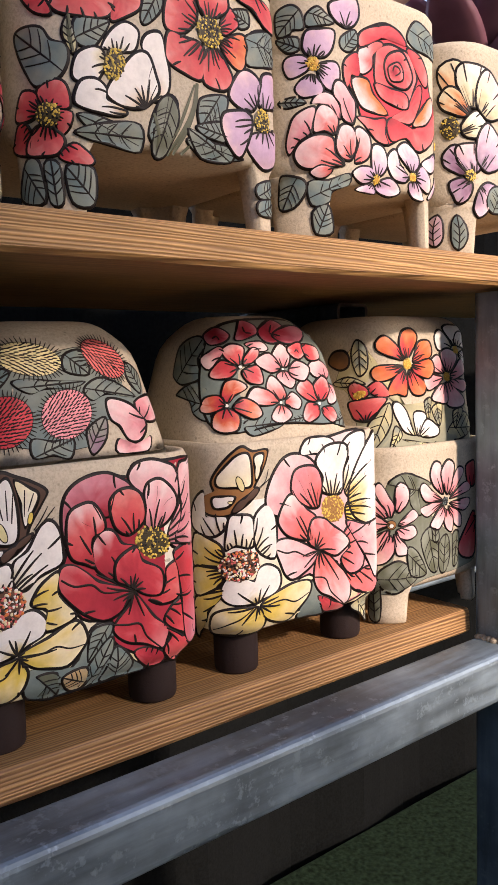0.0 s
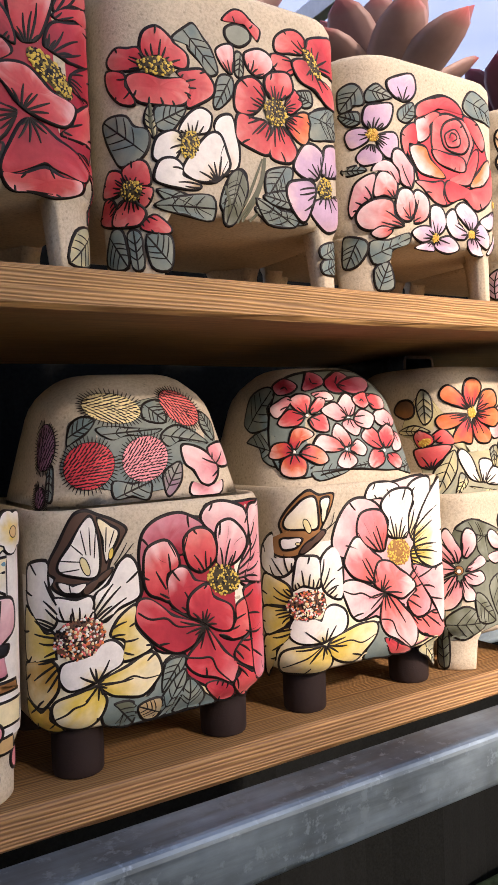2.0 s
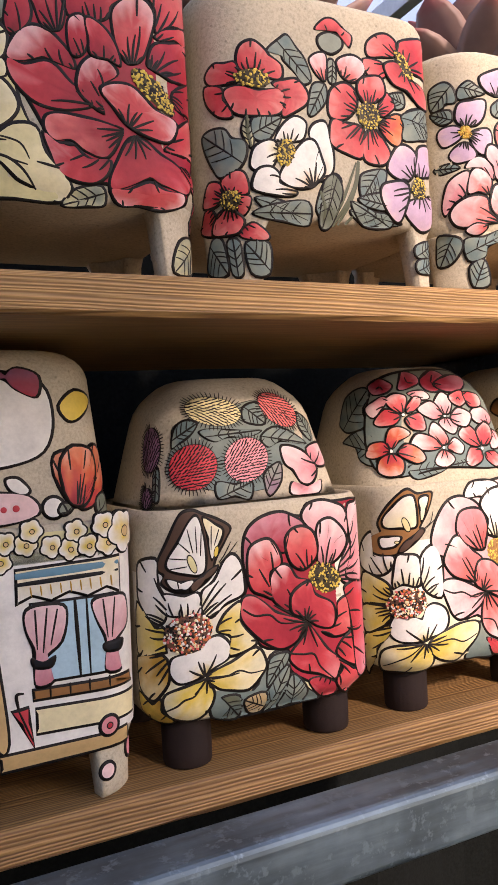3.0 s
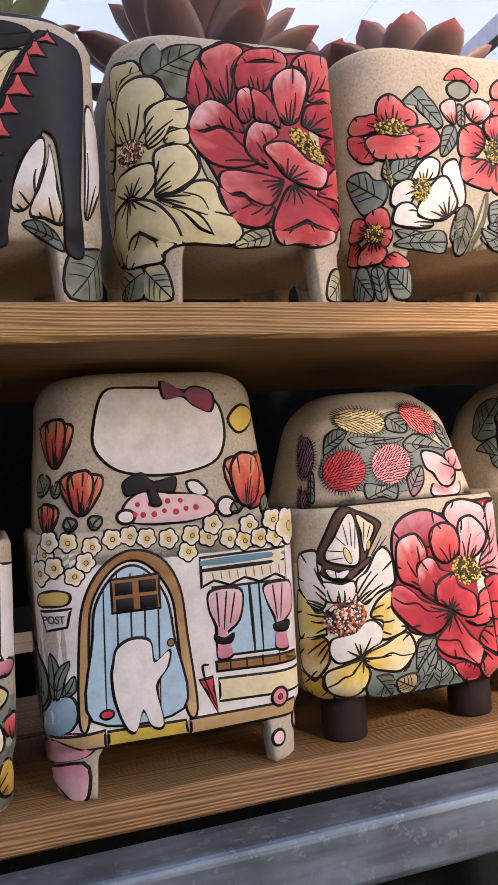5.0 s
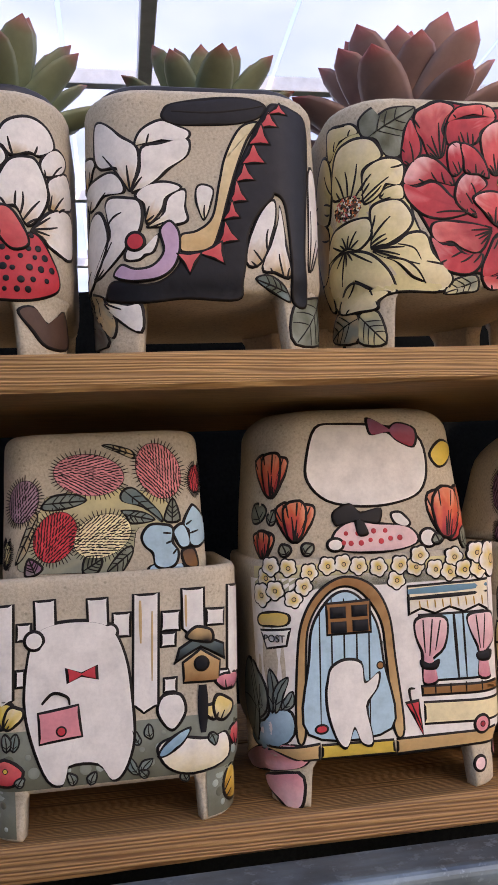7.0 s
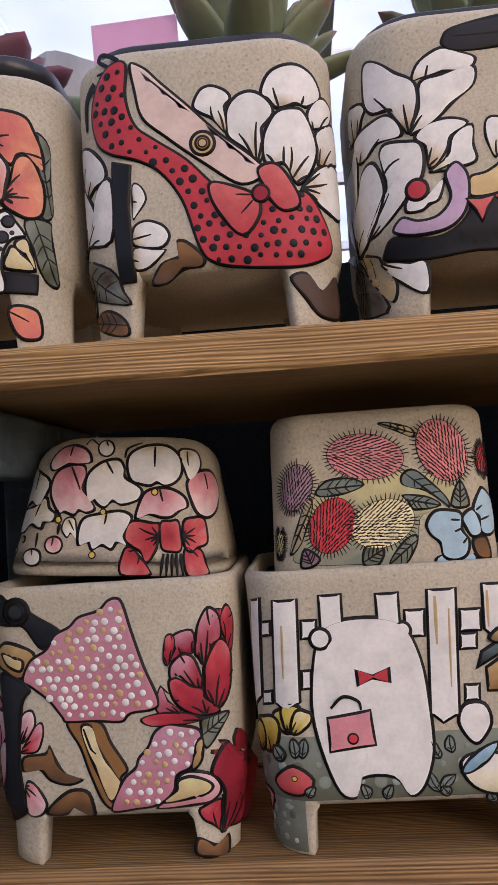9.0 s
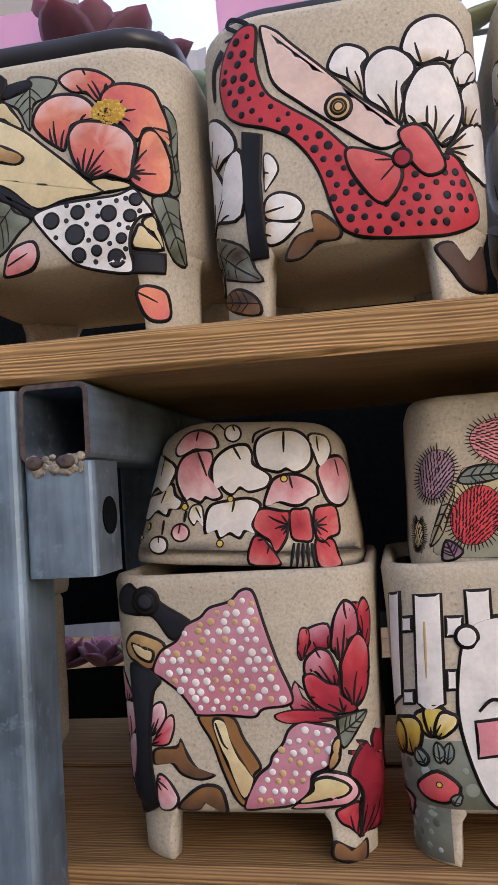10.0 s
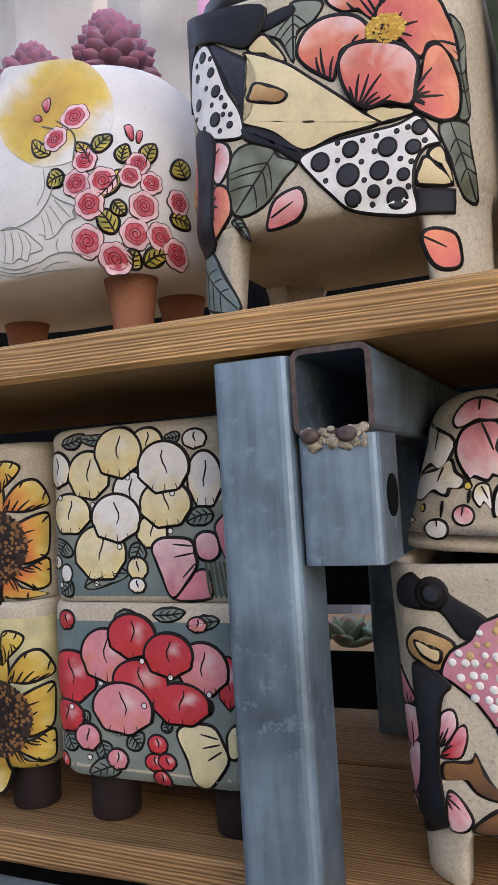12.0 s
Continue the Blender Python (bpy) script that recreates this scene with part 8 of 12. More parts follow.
traced(flora1, [(29.1, 92.7), (31.8, 98.7), (39.8, 100.3), (47.4, 94.1), (50.8, 86.9), (48.5, 80.5), (40.8, 73.9), (30.0, 73.5), (29.6, 84.3)], (33.4, 67.2), PINK, PALE, 5, 1)
traced(flora1, [(9.7, 83.3), (9.4, 91.4), (14.4, 96.6), (22.1, 97.5), (28.5, 93.6), (31.2, 85.0), (29.5, 77.4), (20.6, 71.8), (12.9, 75.6)], (23.9, 69.3), RED, CORAL, 4, 1)
traced(flora1, [(-12.8, 88.2), (-4.4, 92.9), (2.0, 91.9), (7.0, 84.4), (7.8, 77.8), (1.7, 74.5), (-1.1, 66.8), (0.9, 58.7), (-4.8, 61.1), (-11.8, 64.7), (-14.6, 73.3)], (2.5, 59.8), RED, CORAL, 4, 1, tip=PALE)
traced(flora1, [(53.7, 40.3), (67.3, 36.5), (67.3, 19.9), (67.2, 10.9), (49.7, 14.0), (38.0, 22.9), (42.2, 30.9), (48.7, 34.8)], (27.4, 38.2), RED, CORAL, 4, 2)
traced(flora1, [(41.4, 52.8), (48.6, 55.5), (55.2, 50.5), (54.0, 40.5), (47.2, 33.1), (36.7, 32.3), (29.3, 37.1), (37.2, 38.4), (40.2, 46.3)], (27.4, 38.2), RED, CORAL, 3, 1)
traced(flora1, [(38.0, 22.4), (49.7, 14.0), (66.6, 10.3), (63.4, 7.9), (56.5, 3.4), (47.9, -2.9), (39.5, 3.4), (37.1, 9.1), (41.8, 15.5)], (36.0, 21.9), RED, CORAL, 4, 2)
traced(flora1, [(19.3, 11.2), (27.5, 13.0), (37.2, 8.5), (40.7, 1.4), (38.3, -1.3), (28.8, -0.5)], (33.7, 17.3), CRIM, RED, 3, 1)
traced(flora1, [(-18.2, 62.7), (-11.9, 63.7), (-4.9, 59.2), (2.0, 53.4), (11.0, 48.9), (21.1, 44.4), (19.8, 39.4), (13.6, 33.0), (4.1, 30.8), (-6.6, 36.2), (-15.0, 44.7), (-20.1, 53.4)], (22.0, 43.2), CRIM, RED, 5, 1)
stroke(flora1, [(-17.7, 56.6), (-10.9, 52.1), (-1.8, 51.1), (5.1, 45.7), (18.3, 44.5)], 1.3, LINE)
traced(flora1, [(8.6, 28.6), (19.8, 39.4), (21.3, 44.1), (27.3, 36.6), (34.4, 27.1), (42.1, 19.2), (40.4, 12.7), (37.2, 8.7), (27.5, 13.0), (16.2, 16.7), (9.1, 22.8)], (21.1, 44.1), CRIM, RED, 5, 1)
stroke(flora1, [(8.6, 28.6), (17.0, 26.7), (24.1, 25.5), (27.9, 17.9), (37.1, 9.1)], 1.3, LINE)
seeds(flora1, 33.8, 66.9, 10.5, 8.0, -32, YEL, CHAR, count=90, proud=2.0)
traced(flora1, [(-1.5, 66.5), (-0.3, 73.1), (5.6, 78.1), (12.1, 76.8), (17.2, 69.3), (24.1, 66.5), (15.7, 61.3), (10.7, 50.6), (3.9, 54.1), (-0.2, 58.9)], (16.6, 48.1), CRIM, RED, 3, 1, tip=PALE)
traced(flora1, [(10.3, 51.9), (10.8, 59.5), (15.9, 64.5), (24.1, 66.8), (27.4, 59.4), (38.2, 52.4), (40.0, 44.6), (37.2, 38.0), (27.5, 39.8), (20.2, 45.1), (12.9, 48.6)], (20.1, 44.3), CRIM, RED, 6, 1)
traced(flora1, [(51.3, 104.6), (60.2, 107.7), (68.0, 106.9), (68.0, 85.5), (68.3, 61.9), (54.7, 61.4), (47.0, 65.8), (52.1, 78.7)], (35.1, 67.4), PINK, PALE, 5, 1)
traced(flora1, [(46.7, 61.3), (68.1, 61.0), (68.1, 35.2), (64.6, 7.8), (53.1, 8.1), (50.0, 27.3), (48.2, 48.9)], (20.9, 47.2), RED, ROSE, 4, 1)

# flora2
coat(flora2, -84, 84, 3, 80, CREAM, WHITE)
blob(flora2, [(-15.4, 4.8), (-4.2, 25.3), (5.5, 17.7), (12.6, 0.6), (-5.4, 0.9)], TEAL, SAGE, name='leaf_bed', high=0.3)
frond(flora2, [(34.3, 0.3), (50.1, 6.5), (56.8, -16.2), (43.0, -7.5)], SAGE, STRAW)
traced(flora2, [(-87.0, 77.9), (-76.1, 86.8), (-77.1, 75.9), (-72.7, 70.8), (-60.8, 71.1), (-64.0, 62.5), (-73.2, 58.6), (-88.0, 63.6)], (-56.4, 43.6), CREAM, WHITE, 4, 1)
traced(flora2, [(-86.6, 60.6), (-71.3, 58.8), (-64.0, 52.5), (-67.0, 41.6), (-88.1, 40.4)], (-55.5, 43.5), YEL, CREAM, 5, 1)
traced(flora2, [(-88.1, 40.4), (-67.0, 41.6), (-66.6, 31.2), (-86.1, 22.9)], (-55.6, 41.7), YEL, CREAM, 5, 1)
traced(flora2, [(-87.7, 22.5), (-66.6, 30.7), (-66.8, 24.2), (-75.3, 14.4), (-81.2, -5.7), (-88.4, 7.4)], (-55.9, 31.3), YEL, CREAM, 4, 1)
traced(flora2, [(-61.5, 71.1), (-55.3, 73.2), (-46.0, 70.1), (-46.7, 52.5), (-57.7, 53.7), (-64.4, 52.1)], (-55.6, 41.7), CREAM, WHITE, 6, 1)
traced(flora2, [(-46.8, 69.9), (-35.2, 77.7), (-29.5, 67.8), (-28.8, 54.8), (-31.6, 42.8), (-45.5, 50.6)], (-53.9, 41.6), CREAM, WHITE, 6, 1)
seeds(flora2, -55.5, 43.1, 12.0, 9.0, 10, ORANGE, BROWN, count=170, proud=1.6)
traced(flora2, [(-43.6, 18.5), (-28.2, 24.9), (-16.3, 27.1), (-3.7, 25.5), (-4.0, 17.4), (-14.2, 8.3), (-23.3, 2.1), (-40.0, 8.6)], (-44.8, 18.2), YEL, CREAM, 4, 1)
stroke(flora2, [(-38.8, 16.9), (-26.1, 17.8), (-16.8, 14.8), (-5.7, 18.1)], 1.0, LINE)
traced(flora2, [(-75.4, 6.6), (-73.2, 14.6), (-62.3, 18.8), (-46.0, 18.4), (-39.7, 12.2), (-39.7, 2.3), (-49.6, -1.1), (-61.8, -0.9), (-70.1, -0.3)], (-45.4, 18.3), YEL, CREAM, 4, 1)
stroke(flora2, [(-70.9, 4.1), (-63.2, 8.6), (-55.8, 12.0), (-48.4, 17.1)], 1.0, LINE)
traced(flora2, [(-68.4, 25.8), (-65.0, 35.4), (-58.2, 37.9), (-47.8, 33.8), (-43.4, 40.4), (-36.6, 41.8), (-28.4, 37.2), (-26.4, 29.2), (-30.6, 22.9), (-42.0, 19.9), (-48.4, 18.6), (-62.2, 19.9)], (-45.4, 18.0), YEL, WHITE, 4, 0)
blob(flora2, [(-71.6, 91.5), (-65.9, 100.8), (-57.3, 109.1), (-51.3, 111.8), (-44.9, 108.6), (-34.6, 108.7), (-34.8, 103.2), (-38.9, 94.9), (-44.3, 87.2), (-43.3, 85.0), (-48.9, 78.8), (-59.5, 71.9), (-68.9, 71.0), (-77.2, 73.8), (-76.8, 82.4), (-70.1, 85.0)], UMBER, UMBER, name='winged_shape', high=0.9)
blob(flora2, [(-68.5, 92.8), (-64.0, 99.3), (-55.8, 106.7), (-48.8, 107.9), (-46.3, 102.6), (-45.7, 92.6), (-47.7, 87.1), (-58.1, 87.1), (-67.0, 88.0)], CREAM, WHITE, name='wing', high=0.8)
blob(flora2, [(-44.8, 105.8), (-37.1, 106.2), (-40.0, 95.4), (-43.9, 90.1), (-45.1, 97.6)], CREAM, WHITE, name='wing', high=0.8)
blob(flora2, [(-70.2, 83.0), (-63.2, 83.9), (-56.1, 82.8), (-60.5, 76.5), (-68.7, 75.3), (-71.3, 79.0)], WHITE, WHITE, name='wing', high=0.8)
disc(flora2, -53.8, 89.9, 2.2, STRAW, squash=2.2, ang=20)
disc(flora2, -59.7, 79.6, 1.6, STRAW, squash=0.7)
blob(flora2, [(-59.8, 73.6), (-55.9, 79.7), (-48.7, 84.3), (-43.6, 87.5), (-41.1, 85.1), (-48.0, 78.7), (-56.1, 73.4)], BROWN, BROWN, name='wing_body', high=1.0)
stroke(flora2, [(-41.9, 86.6), (-36.9, 89.8), (-34.4, 96.5)], 0.6, LINE)
stroke(flora2, [(-41.0, 86.1), (-34.6, 90.4), (-29.6, 93.4)], 0.6, LINE)
blob(flora2, [(-37.3, 81.1), (-22.8, 102.4), (-9.9, 103.8), (-4.8, 111.5), (11.3, 112.0), (44.9, 112.8), (44.9, 74.6), (44.1, 47.3), (48.9, 24.7), (48.4, 10.8), (27.0, 2.3), (8.7, 2.2), (-1.7, 26.6), (-16.3, 27.6), (-27.6, 38.9), (-31.7, 52.1)], PINK, PALE, name='petal_bed', high=0.3)
traced(flora2, [(-10.4, 102.6), (-4.8, 111.8), (11.3, 112.4), (19.3, 107.6), (8.4, 100.8), (1.0, 101.5)], (10.1, 78.8), PALE, WHITE, 2, 1)
traced(flora2, [(23.3, 105.1), (31.9, 112.6), (45.5, 113.1), (45.6, 97.7), (44.3, 74.2), (28.1, 72.4), (25.3, 86.4), (30.2, 99.2)], (20.0, 66.3), YEL, WHITE, 7, 1)
traced(flora2, [(27.4, 68.7), (44.3, 74.2), (44.1, 46.9), (32.7, 48.7), (27.0, 57.3)], (17.3, 64.8), YEL, CREAM, 6, 2)
traced(flora2, [(1.6, 97.8), (11.1, 106.9), (26.5, 107.4), (30.8, 101.0), (26.4, 88.2), (23.4, 74.9), (7.5, 76.9), (7.4, 86.6)], (14.9, 67.9), YEL, WHITE, 6, 1)
traced(flora2, [(-37.7, 80.9), (-32.3, 93.1), (-22.8, 102.7), (-11.0, 104.3), (1.3, 98.2), (8.3, 84.6), (4.9, 71.7), (-9.8, 71.8), (-21.7, 71.7), (-29.9, 67.5), (-36.9, 73.7)], (2.0, 61.4), PINK, PALE, 5, 1)
traced(flora2, [(-18.3, 80.2), (-16.2, 93.2), (-6.5, 96.6), (3.7, 94.3), (8.3, 84.6), (6.7, 75.2), (3.5, 68.2), (-7.5, 70.6)], (4.6, 62.8), CORAL, PINK, 4, 0)
traced(flora2, [(24.2, 50.1), (35.6, 56.8), (42.6, 43.6), (42.1, 25.6), (29.2, 22.2), (21.0, 33.4), (29.8, 41.5)], (14.0, 40.7), CORAL, PINK, 4, 1)
traced(flora2, [(20.9, 31.5), (30.5, 22.3), (49.6, 24.9), (66.9, 4.6), (37.2, 8.8), (25.8, 19.0)], (14.0, 40.7), CORAL, PINK, 5, 2)
seeds(flora2, 16.1, 66.8, 10.0, 8.5, -25, YEL, UMBER, count=90, proud=1.8)
traced(flora2, [(-29.2, 67.4), (-21.4, 79.5), (-14.3, 79.5), (-4.6, 69.7), (2.6, 63.1), (-0.3, 52.1), (-5.8, 49.3), (-20.0, 53.4), (-27.2, 60.0)], (-3.4, 48.3), CORAL, PINK, 5, 0, tip=WHITE)
traced(flora2, [(-32.1, 51.8), (-24.7, 54.9), (-13.0, 52.1), (-0.6, 45.1), (4.3, 42.0), (-1.5, 33.7), (-16.3, 27.3), (-23.8, 30.5), (-28.1, 38.6)], (3.8, 42.4), PINK, PALE, 5, 1)
stroke(flora2, [(-30.0, 48.3), (-22.7, 45.2), (-15.6, 44.9), (-6.1, 40.5), (2.6, 42.3)], 1.1, LINE)
traced(flora2, [(-2.2, 26.3), (1.3, 41.0), (6.4, 43.3), (19.4, 32.1), (29.6, 20.5), (30.7, 10.2), (27.0, 2.3), (13.0, 10.0), (2.4, 16.0)], (3.9, 43.4), CORAL, PALE, 6, 1)
stroke(flora2, [(-0.5, 26.4), (8.3, 23.7), (13.1, 14.2), (26.1, 3.5)], 1.1, LINE)
traced(flora2, [(1.1, 14.4), (13.0, 9.8), (28.6, 1.1), (21.0, -0.8), (8.5, 1.8)], (8.2, 22.8), RED, CORAL, 2, 1)
traced(flora2, [(-6.3, 49.3), (-2.9, 62.5), (7.1, 62.8), (15.0, 57.6), (25.2, 50.3), (30.3, 43.3), (24.3, 38.5), (16.4, 36.1), (3.3, 42.2)], (0.1, 43.1), CORAL, PINK, 5, 0, tip=WHITE)
traced(flora2, [(30.4, 81.6), (47.4, 106.3), (62.5, 111.1), (62.5, 85.1), (62.8, 56.3), (47.6, 51.7), (31.4, 61.4)], (16.6, 66.6), YEL, WHITE, 6, 1)
traced(flora2, [(26.5, 57.8), (42.8, 54.1), (62.8, 52.7), (62.8, 27.5), (55.4, 14.8), (45.8, 27.3), (34.9, 42.9)], (9.6, 43.0), PINK, PALE, 4, 1)

# daisy
blob(daisy, [(-68.1, 16.5), (-53.6, 75.7), (-27.7, 79.0), (-14.0, 49.4), (34.3, 14.6), (16.0, 6.0), (-19.4, 4.9), (-56.7, -2.4)], SAGE, OLIVE, name='leaf_bed', high=0.3, line=0.3)
frond(daisy, [(-53.6, 75.7), (-42.6, 82.7), (-27.7, 79.3), (-13.2, 71.8), (-27.3, 69.4), (-24.8, 50.6), (-36.2, 59.6), (-38.5, 72.6)], OLIVE, SAGE)
frond(daisy, [(-61.8, 13.2), (-49.1, 22.3), (-39.3, 19.4), (-28.2, 9.6), (-38.5, 0.3), (-47.9, -2.6), (-58.9, 3.5)], OLIVE, SAGE)
frond(daisy, [(-26.2, 34.1), (-14.1, 42.3), (-6.4, 29.3), (-8.0, 8.2), (-18.0, 12.0)], OLIVE, SAGE)
frond(daisy, [(-6.2, 28.9), (3.4, 33.9), (6.9, 19.4), (0.9, 5.4), (-6.4, 9.8)], OLIVE, SAGE)
frond(daisy, [(-39.6, 30.7), (-28.5, 25.9), (-19.7, 8.5), (-37.0, 10.0)], OLIVE, SAGE)
frond(daisy, [(-64.7, -5.6), (-61.5, 10.2), (-55.5, -2.3), (-56.7, -21.5), (-64.0, -20.6)], OLIVE, SAGE)
frond(daisy, [(9.4, 32.5), (17.1, 33.3), (15.3, 12.1), (9.2, 9.3)], OLIVE, SAGE)
frond(daisy, [(-14.1, 43.8), (-8.3, 46.7), (-5.5, 31.1), (-12.8, 30.4)], OLIVE, SAGE)
traced(daisy, [(24.6, 80.5), (31.5, 84.5), (36.2, 83.0), (36.1, 65.6), (27.6, 66.6)], (34.5, 54.3), RED, CORAL, 2, 0)
traced(daisy, [(14.8, 21.5), (24.9, 36.4), (36.0, 46.6), (35.9, 14.0), (21.6, 12.5)], (37.7, 42.0), RED, CORAL, 4, 0)
traced(daisy, [(-62.7, 71.6), (-58.8, 77.0), (-52.5, 68.5), (-48.2, 59.3), (-51.3, 51.8), (-57.3, 59.1)], (-51.1, 47.6), PINK, PALE, 3, 0)
traced(daisy, [(-48.8, 71.6), (-44.7, 77.1), (-38.0, 72.9), (-36.9, 63.7), (-45.0, 55.1), (-49.0, 59.0)], (-51.1, 47.6), PINK, PALE, 3, 0)
traced(daisy, [(-43.5, 51.3), (-33.6, 57.2), (-27.6, 51.4), (-36.4, 46.8), (-46.4, 46.1)], (-51.1, 47.6), PINK, PALE, 3, 0)
traced(daisy, [(-47.4, 44.3), (-33.8, 46.2), (-29.2, 38.7), (-39.0, 35.2), (-47.4, 38.9)], (-51.1, 47.6), PINK, PALE, 3, 0)
traced(daisy, [(-50.1, 40.9), (-43.2, 37.4), (-37.5, 27.1), (-43.4, 24.8), (-48.5, 27.1)], (-51.1, 47.6), PINK, PALE, 3, 0)
traced(daisy, [(-64.5, 22.1), (-54.1, 39.9), (-49.4, 37.5), (-48.7, 28.4), (-54.4, 20.8), (-62.7, 18.6)], (-51.1, 47.6), PINK, PALE, 3, 0)
traced(daisy, [(-67.1, 36.6), (-55.8, 43.5), (-52.0, 41.3), (-64.1, 24.0), (-68.3, 27.2)], (-51.1, 47.6), PINK, PALE, 3, 0)
traced(daisy, [(-69.8, 56.5), (-57.4, 52.6), (-51.9, 47.6), (-59.3, 42.7), (-68.0, 40.2)], (-51.1, 47.6), PINK, PALE, 3, 0)
traced(daisy, [(-69.6, 69.3), (-60.7, 65.2), (-52.7, 54.0), (-57.4, 51.8), (-68.7, 59.4)], (-51.1, 47.6), PINK, PALE, 3, 0)
disc(daisy, -51.1, 47.3, 3.4, UMBER, line=0.4)
disc(daisy, -51.1, 46.7, 1.7, WHITE, line=0.3)
traced(daisy, [(-15.6, 79.1), (-10.7, 87.7), (-2.8, 85.6), (-1.5, 74.2), (-0.2, 62.3), (-11.5, 69.3)], (1.3, 57.7), PINK, PALE, 3, 0)
traced(daisy, [(-4.1, 79.7), (4.0, 88.1), (12.0, 84.1), (10.4, 72.8), (4.3, 61.7), (-2.2, 70.1)], (1.3, 57.7), PINK, PALE, 3, 0)
traced(daisy, [(6.1, 67.2), (15.9, 81.2), (23.3, 79.1), (19.5, 71.8), (8.2, 61.2)], (1.3, 57.7), PINK, PALE, 3, 0)
traced(daisy, [(6.1, 59.6), (20.4, 68.2), (28.9, 69.2), (30.4, 62.7), (12.7, 58.7)], (1.3, 57.7), PINK, PALE, 3, 0)
traced(daisy, [(7.5, 56.5), (28.2, 57.5), (29.7, 52.0), (21.8, 47.8), (9.0, 53.4)], (1.3, 57.7), PINK, PALE, 3, 0)
traced(daisy, [(4.5, 54.0), (19.3, 47.0), (19.3, 36.5), (11.0, 39.7)], (1.3, 57.7), PINK, PALE, 3, 0)
traced(daisy, [(-1.5, 53.0), (10.1, 46.3), (8.5, 34.2), (0.5, 39.3)], (1.3, 57.7), PINK, PALE, 3, 0)
traced(daisy, [(-16.1, 43.7), (-2.3, 55.7), (1.1, 47.2), (-5.5, 38.3), (-11.9, 39.3)], (1.3, 57.7), PINK, PALE, 3, 0)
traced(daisy, [(-25.8, 56.3), (-8.1, 59.3), (-1.7, 56.2), (-16.9, 48.5), (-24.5, 51.5)], (1.3, 57.7), PINK, PALE, 3, 0)
traced(daisy, [(-27.0, 69.4), (-22.2, 74.1), (-10.4, 65.8), (-1.7, 58.7), (-20.2, 59.2)], (1.3, 57.7), PINK, PALE, 3, 0)
seeds(daisy, 1.3, 57.7, 3.2, 3.2, 0, TEAL, CHAR, count=20, proud=1.4)

# cottage
coat(cottage, -88, 88, 8, 102, WHITE, WHITE)
coat(cottage, -80, 80, 95, 109, SAGE, STRAW)
posy(cottage, -69.9, 102.5, 6.8, 0.56)
disc(cottage, -69.5, 102.2, 1.5, TAN, name='blossom_heart', line=0.4)
posy(cottage, -73.8, 92.8, 7.7, 0.43)
disc(cottage, -73.3, 92.5, 1.6, TAN, name='blossom_heart', line=0.4)
posy(cottage, -64.2, 95.5, 6.2, 0.84)
disc(cottage, -63.9, 95.2, 1.3, TAN, name='blossom_heart', line=0.4)
posy(cottage, -56.3, 107.9, 5.8, 1.22)
disc(cottage, -56.0, 107.6, 1.3, TAN, name='blossom_heart', line=0.4)
posy(cottage, -54.0, 90.5, 5.8, 0.14)
disc(cottage, -53.7, 90.2, 1.3, TAN, name='blossom_heart', line=0.4)
posy(cottage, -44.3, 104.6, 5.8, 0.63)
disc(cottage, -44.0, 104.3, 1.3, TAN, name='blossom_heart', line=0.4)
posy(cottage, -47.9, 97.0, 5.8, 0.45)
disc(cottage, -47.6, 96.7, 1.3, TAN, name='blossom_heart', line=0.4)
posy(cottage, -66.3, 108.8, 6.3, 0.70)
disc(cottage, -66.0, 108.5, 1.4, TAN, name='blossom_heart', line=0.4)
posy(cottage, -33.6, 107.6, 5.9, 1.18)
disc(cottage, -33.3, 107.3, 1.3, TAN, name='blossom_heart', line=0.4)
posy(cottage, -24.4, 108.3, 6.0, 0.42)
disc(cottage, -24.1, 107.9, 1.3, TAN, name='blossom_heart', line=0.4)
posy(cottage, -15.5, 106.4, 6.0, 0.89)
disc(cottage, -15.2, 106.0, 1.3, TAN, name='blossom_heart', line=0.4)
posy(cottage, -3.8, 104.9, 6.1, 0.24)
disc(cottage, -3.5, 104.6, 1.3, TAN, name='blossom_heart', line=0.4)
posy(cottage, 6.5, 97.1, 6.1, 0.80)
disc(cottage, 6.8, 96.8, 1.3, TAN, name='blossom_heart', line=0.4)
posy(cottage, 9.1, 105.6, 6.1, 0.90)
disc(cottage, 9.4, 105.3, 1.3, TAN, name='blossom_heart', line=0.4)
posy(cottage, 18.2, 104.0, 6.2, 0.12)
disc(cottage, 18.6, 103.7, 1.3, TAN, name='blossom_heart', line=0.4)
posy(cottage, 30.2, 101.9, 6.2, 0.73)
disc(cottage, 30.5, 101.5, 1.3, TAN, name='blossom_heart', line=0.4)
posy(cottage, 21.1, 110.3, 6.2, 0.24)
disc(cottage, 21.4, 110.0, 1.3, TAN, name='blossom_heart', line=0.4)
posy(cottage, 38.8, 100.0, 6.2, 1.17)
disc(cottage, 39.1, 99.6, 1.4, TAN, name='blossom_heart', line=0.4)
posy(cottage, 41.8, 108.3, 6.2, 0.03)
disc(cottage, 42.2, 107.9, 1.4, TAN, name='blossom_heart', line=0.4)
posy(cottage, 47.6, 100.7, 6.2, 0.35)
disc(cottage, 48.0, 100.3, 1.4, TAN, name='blossom_heart', line=0.4)
posy(cottage, 57.3, 101.2, 7.2, 0.78)
disc(cottage, 57.7, 100.9, 1.6, TAN, name='blossom_heart', line=0.4)
posy(cottage, 55.8, 110.0, 7.0, 0.70)
disc(cottage, 56.2, 109.6, 1.5, TAN, name='blossom_heart', line=0.4)
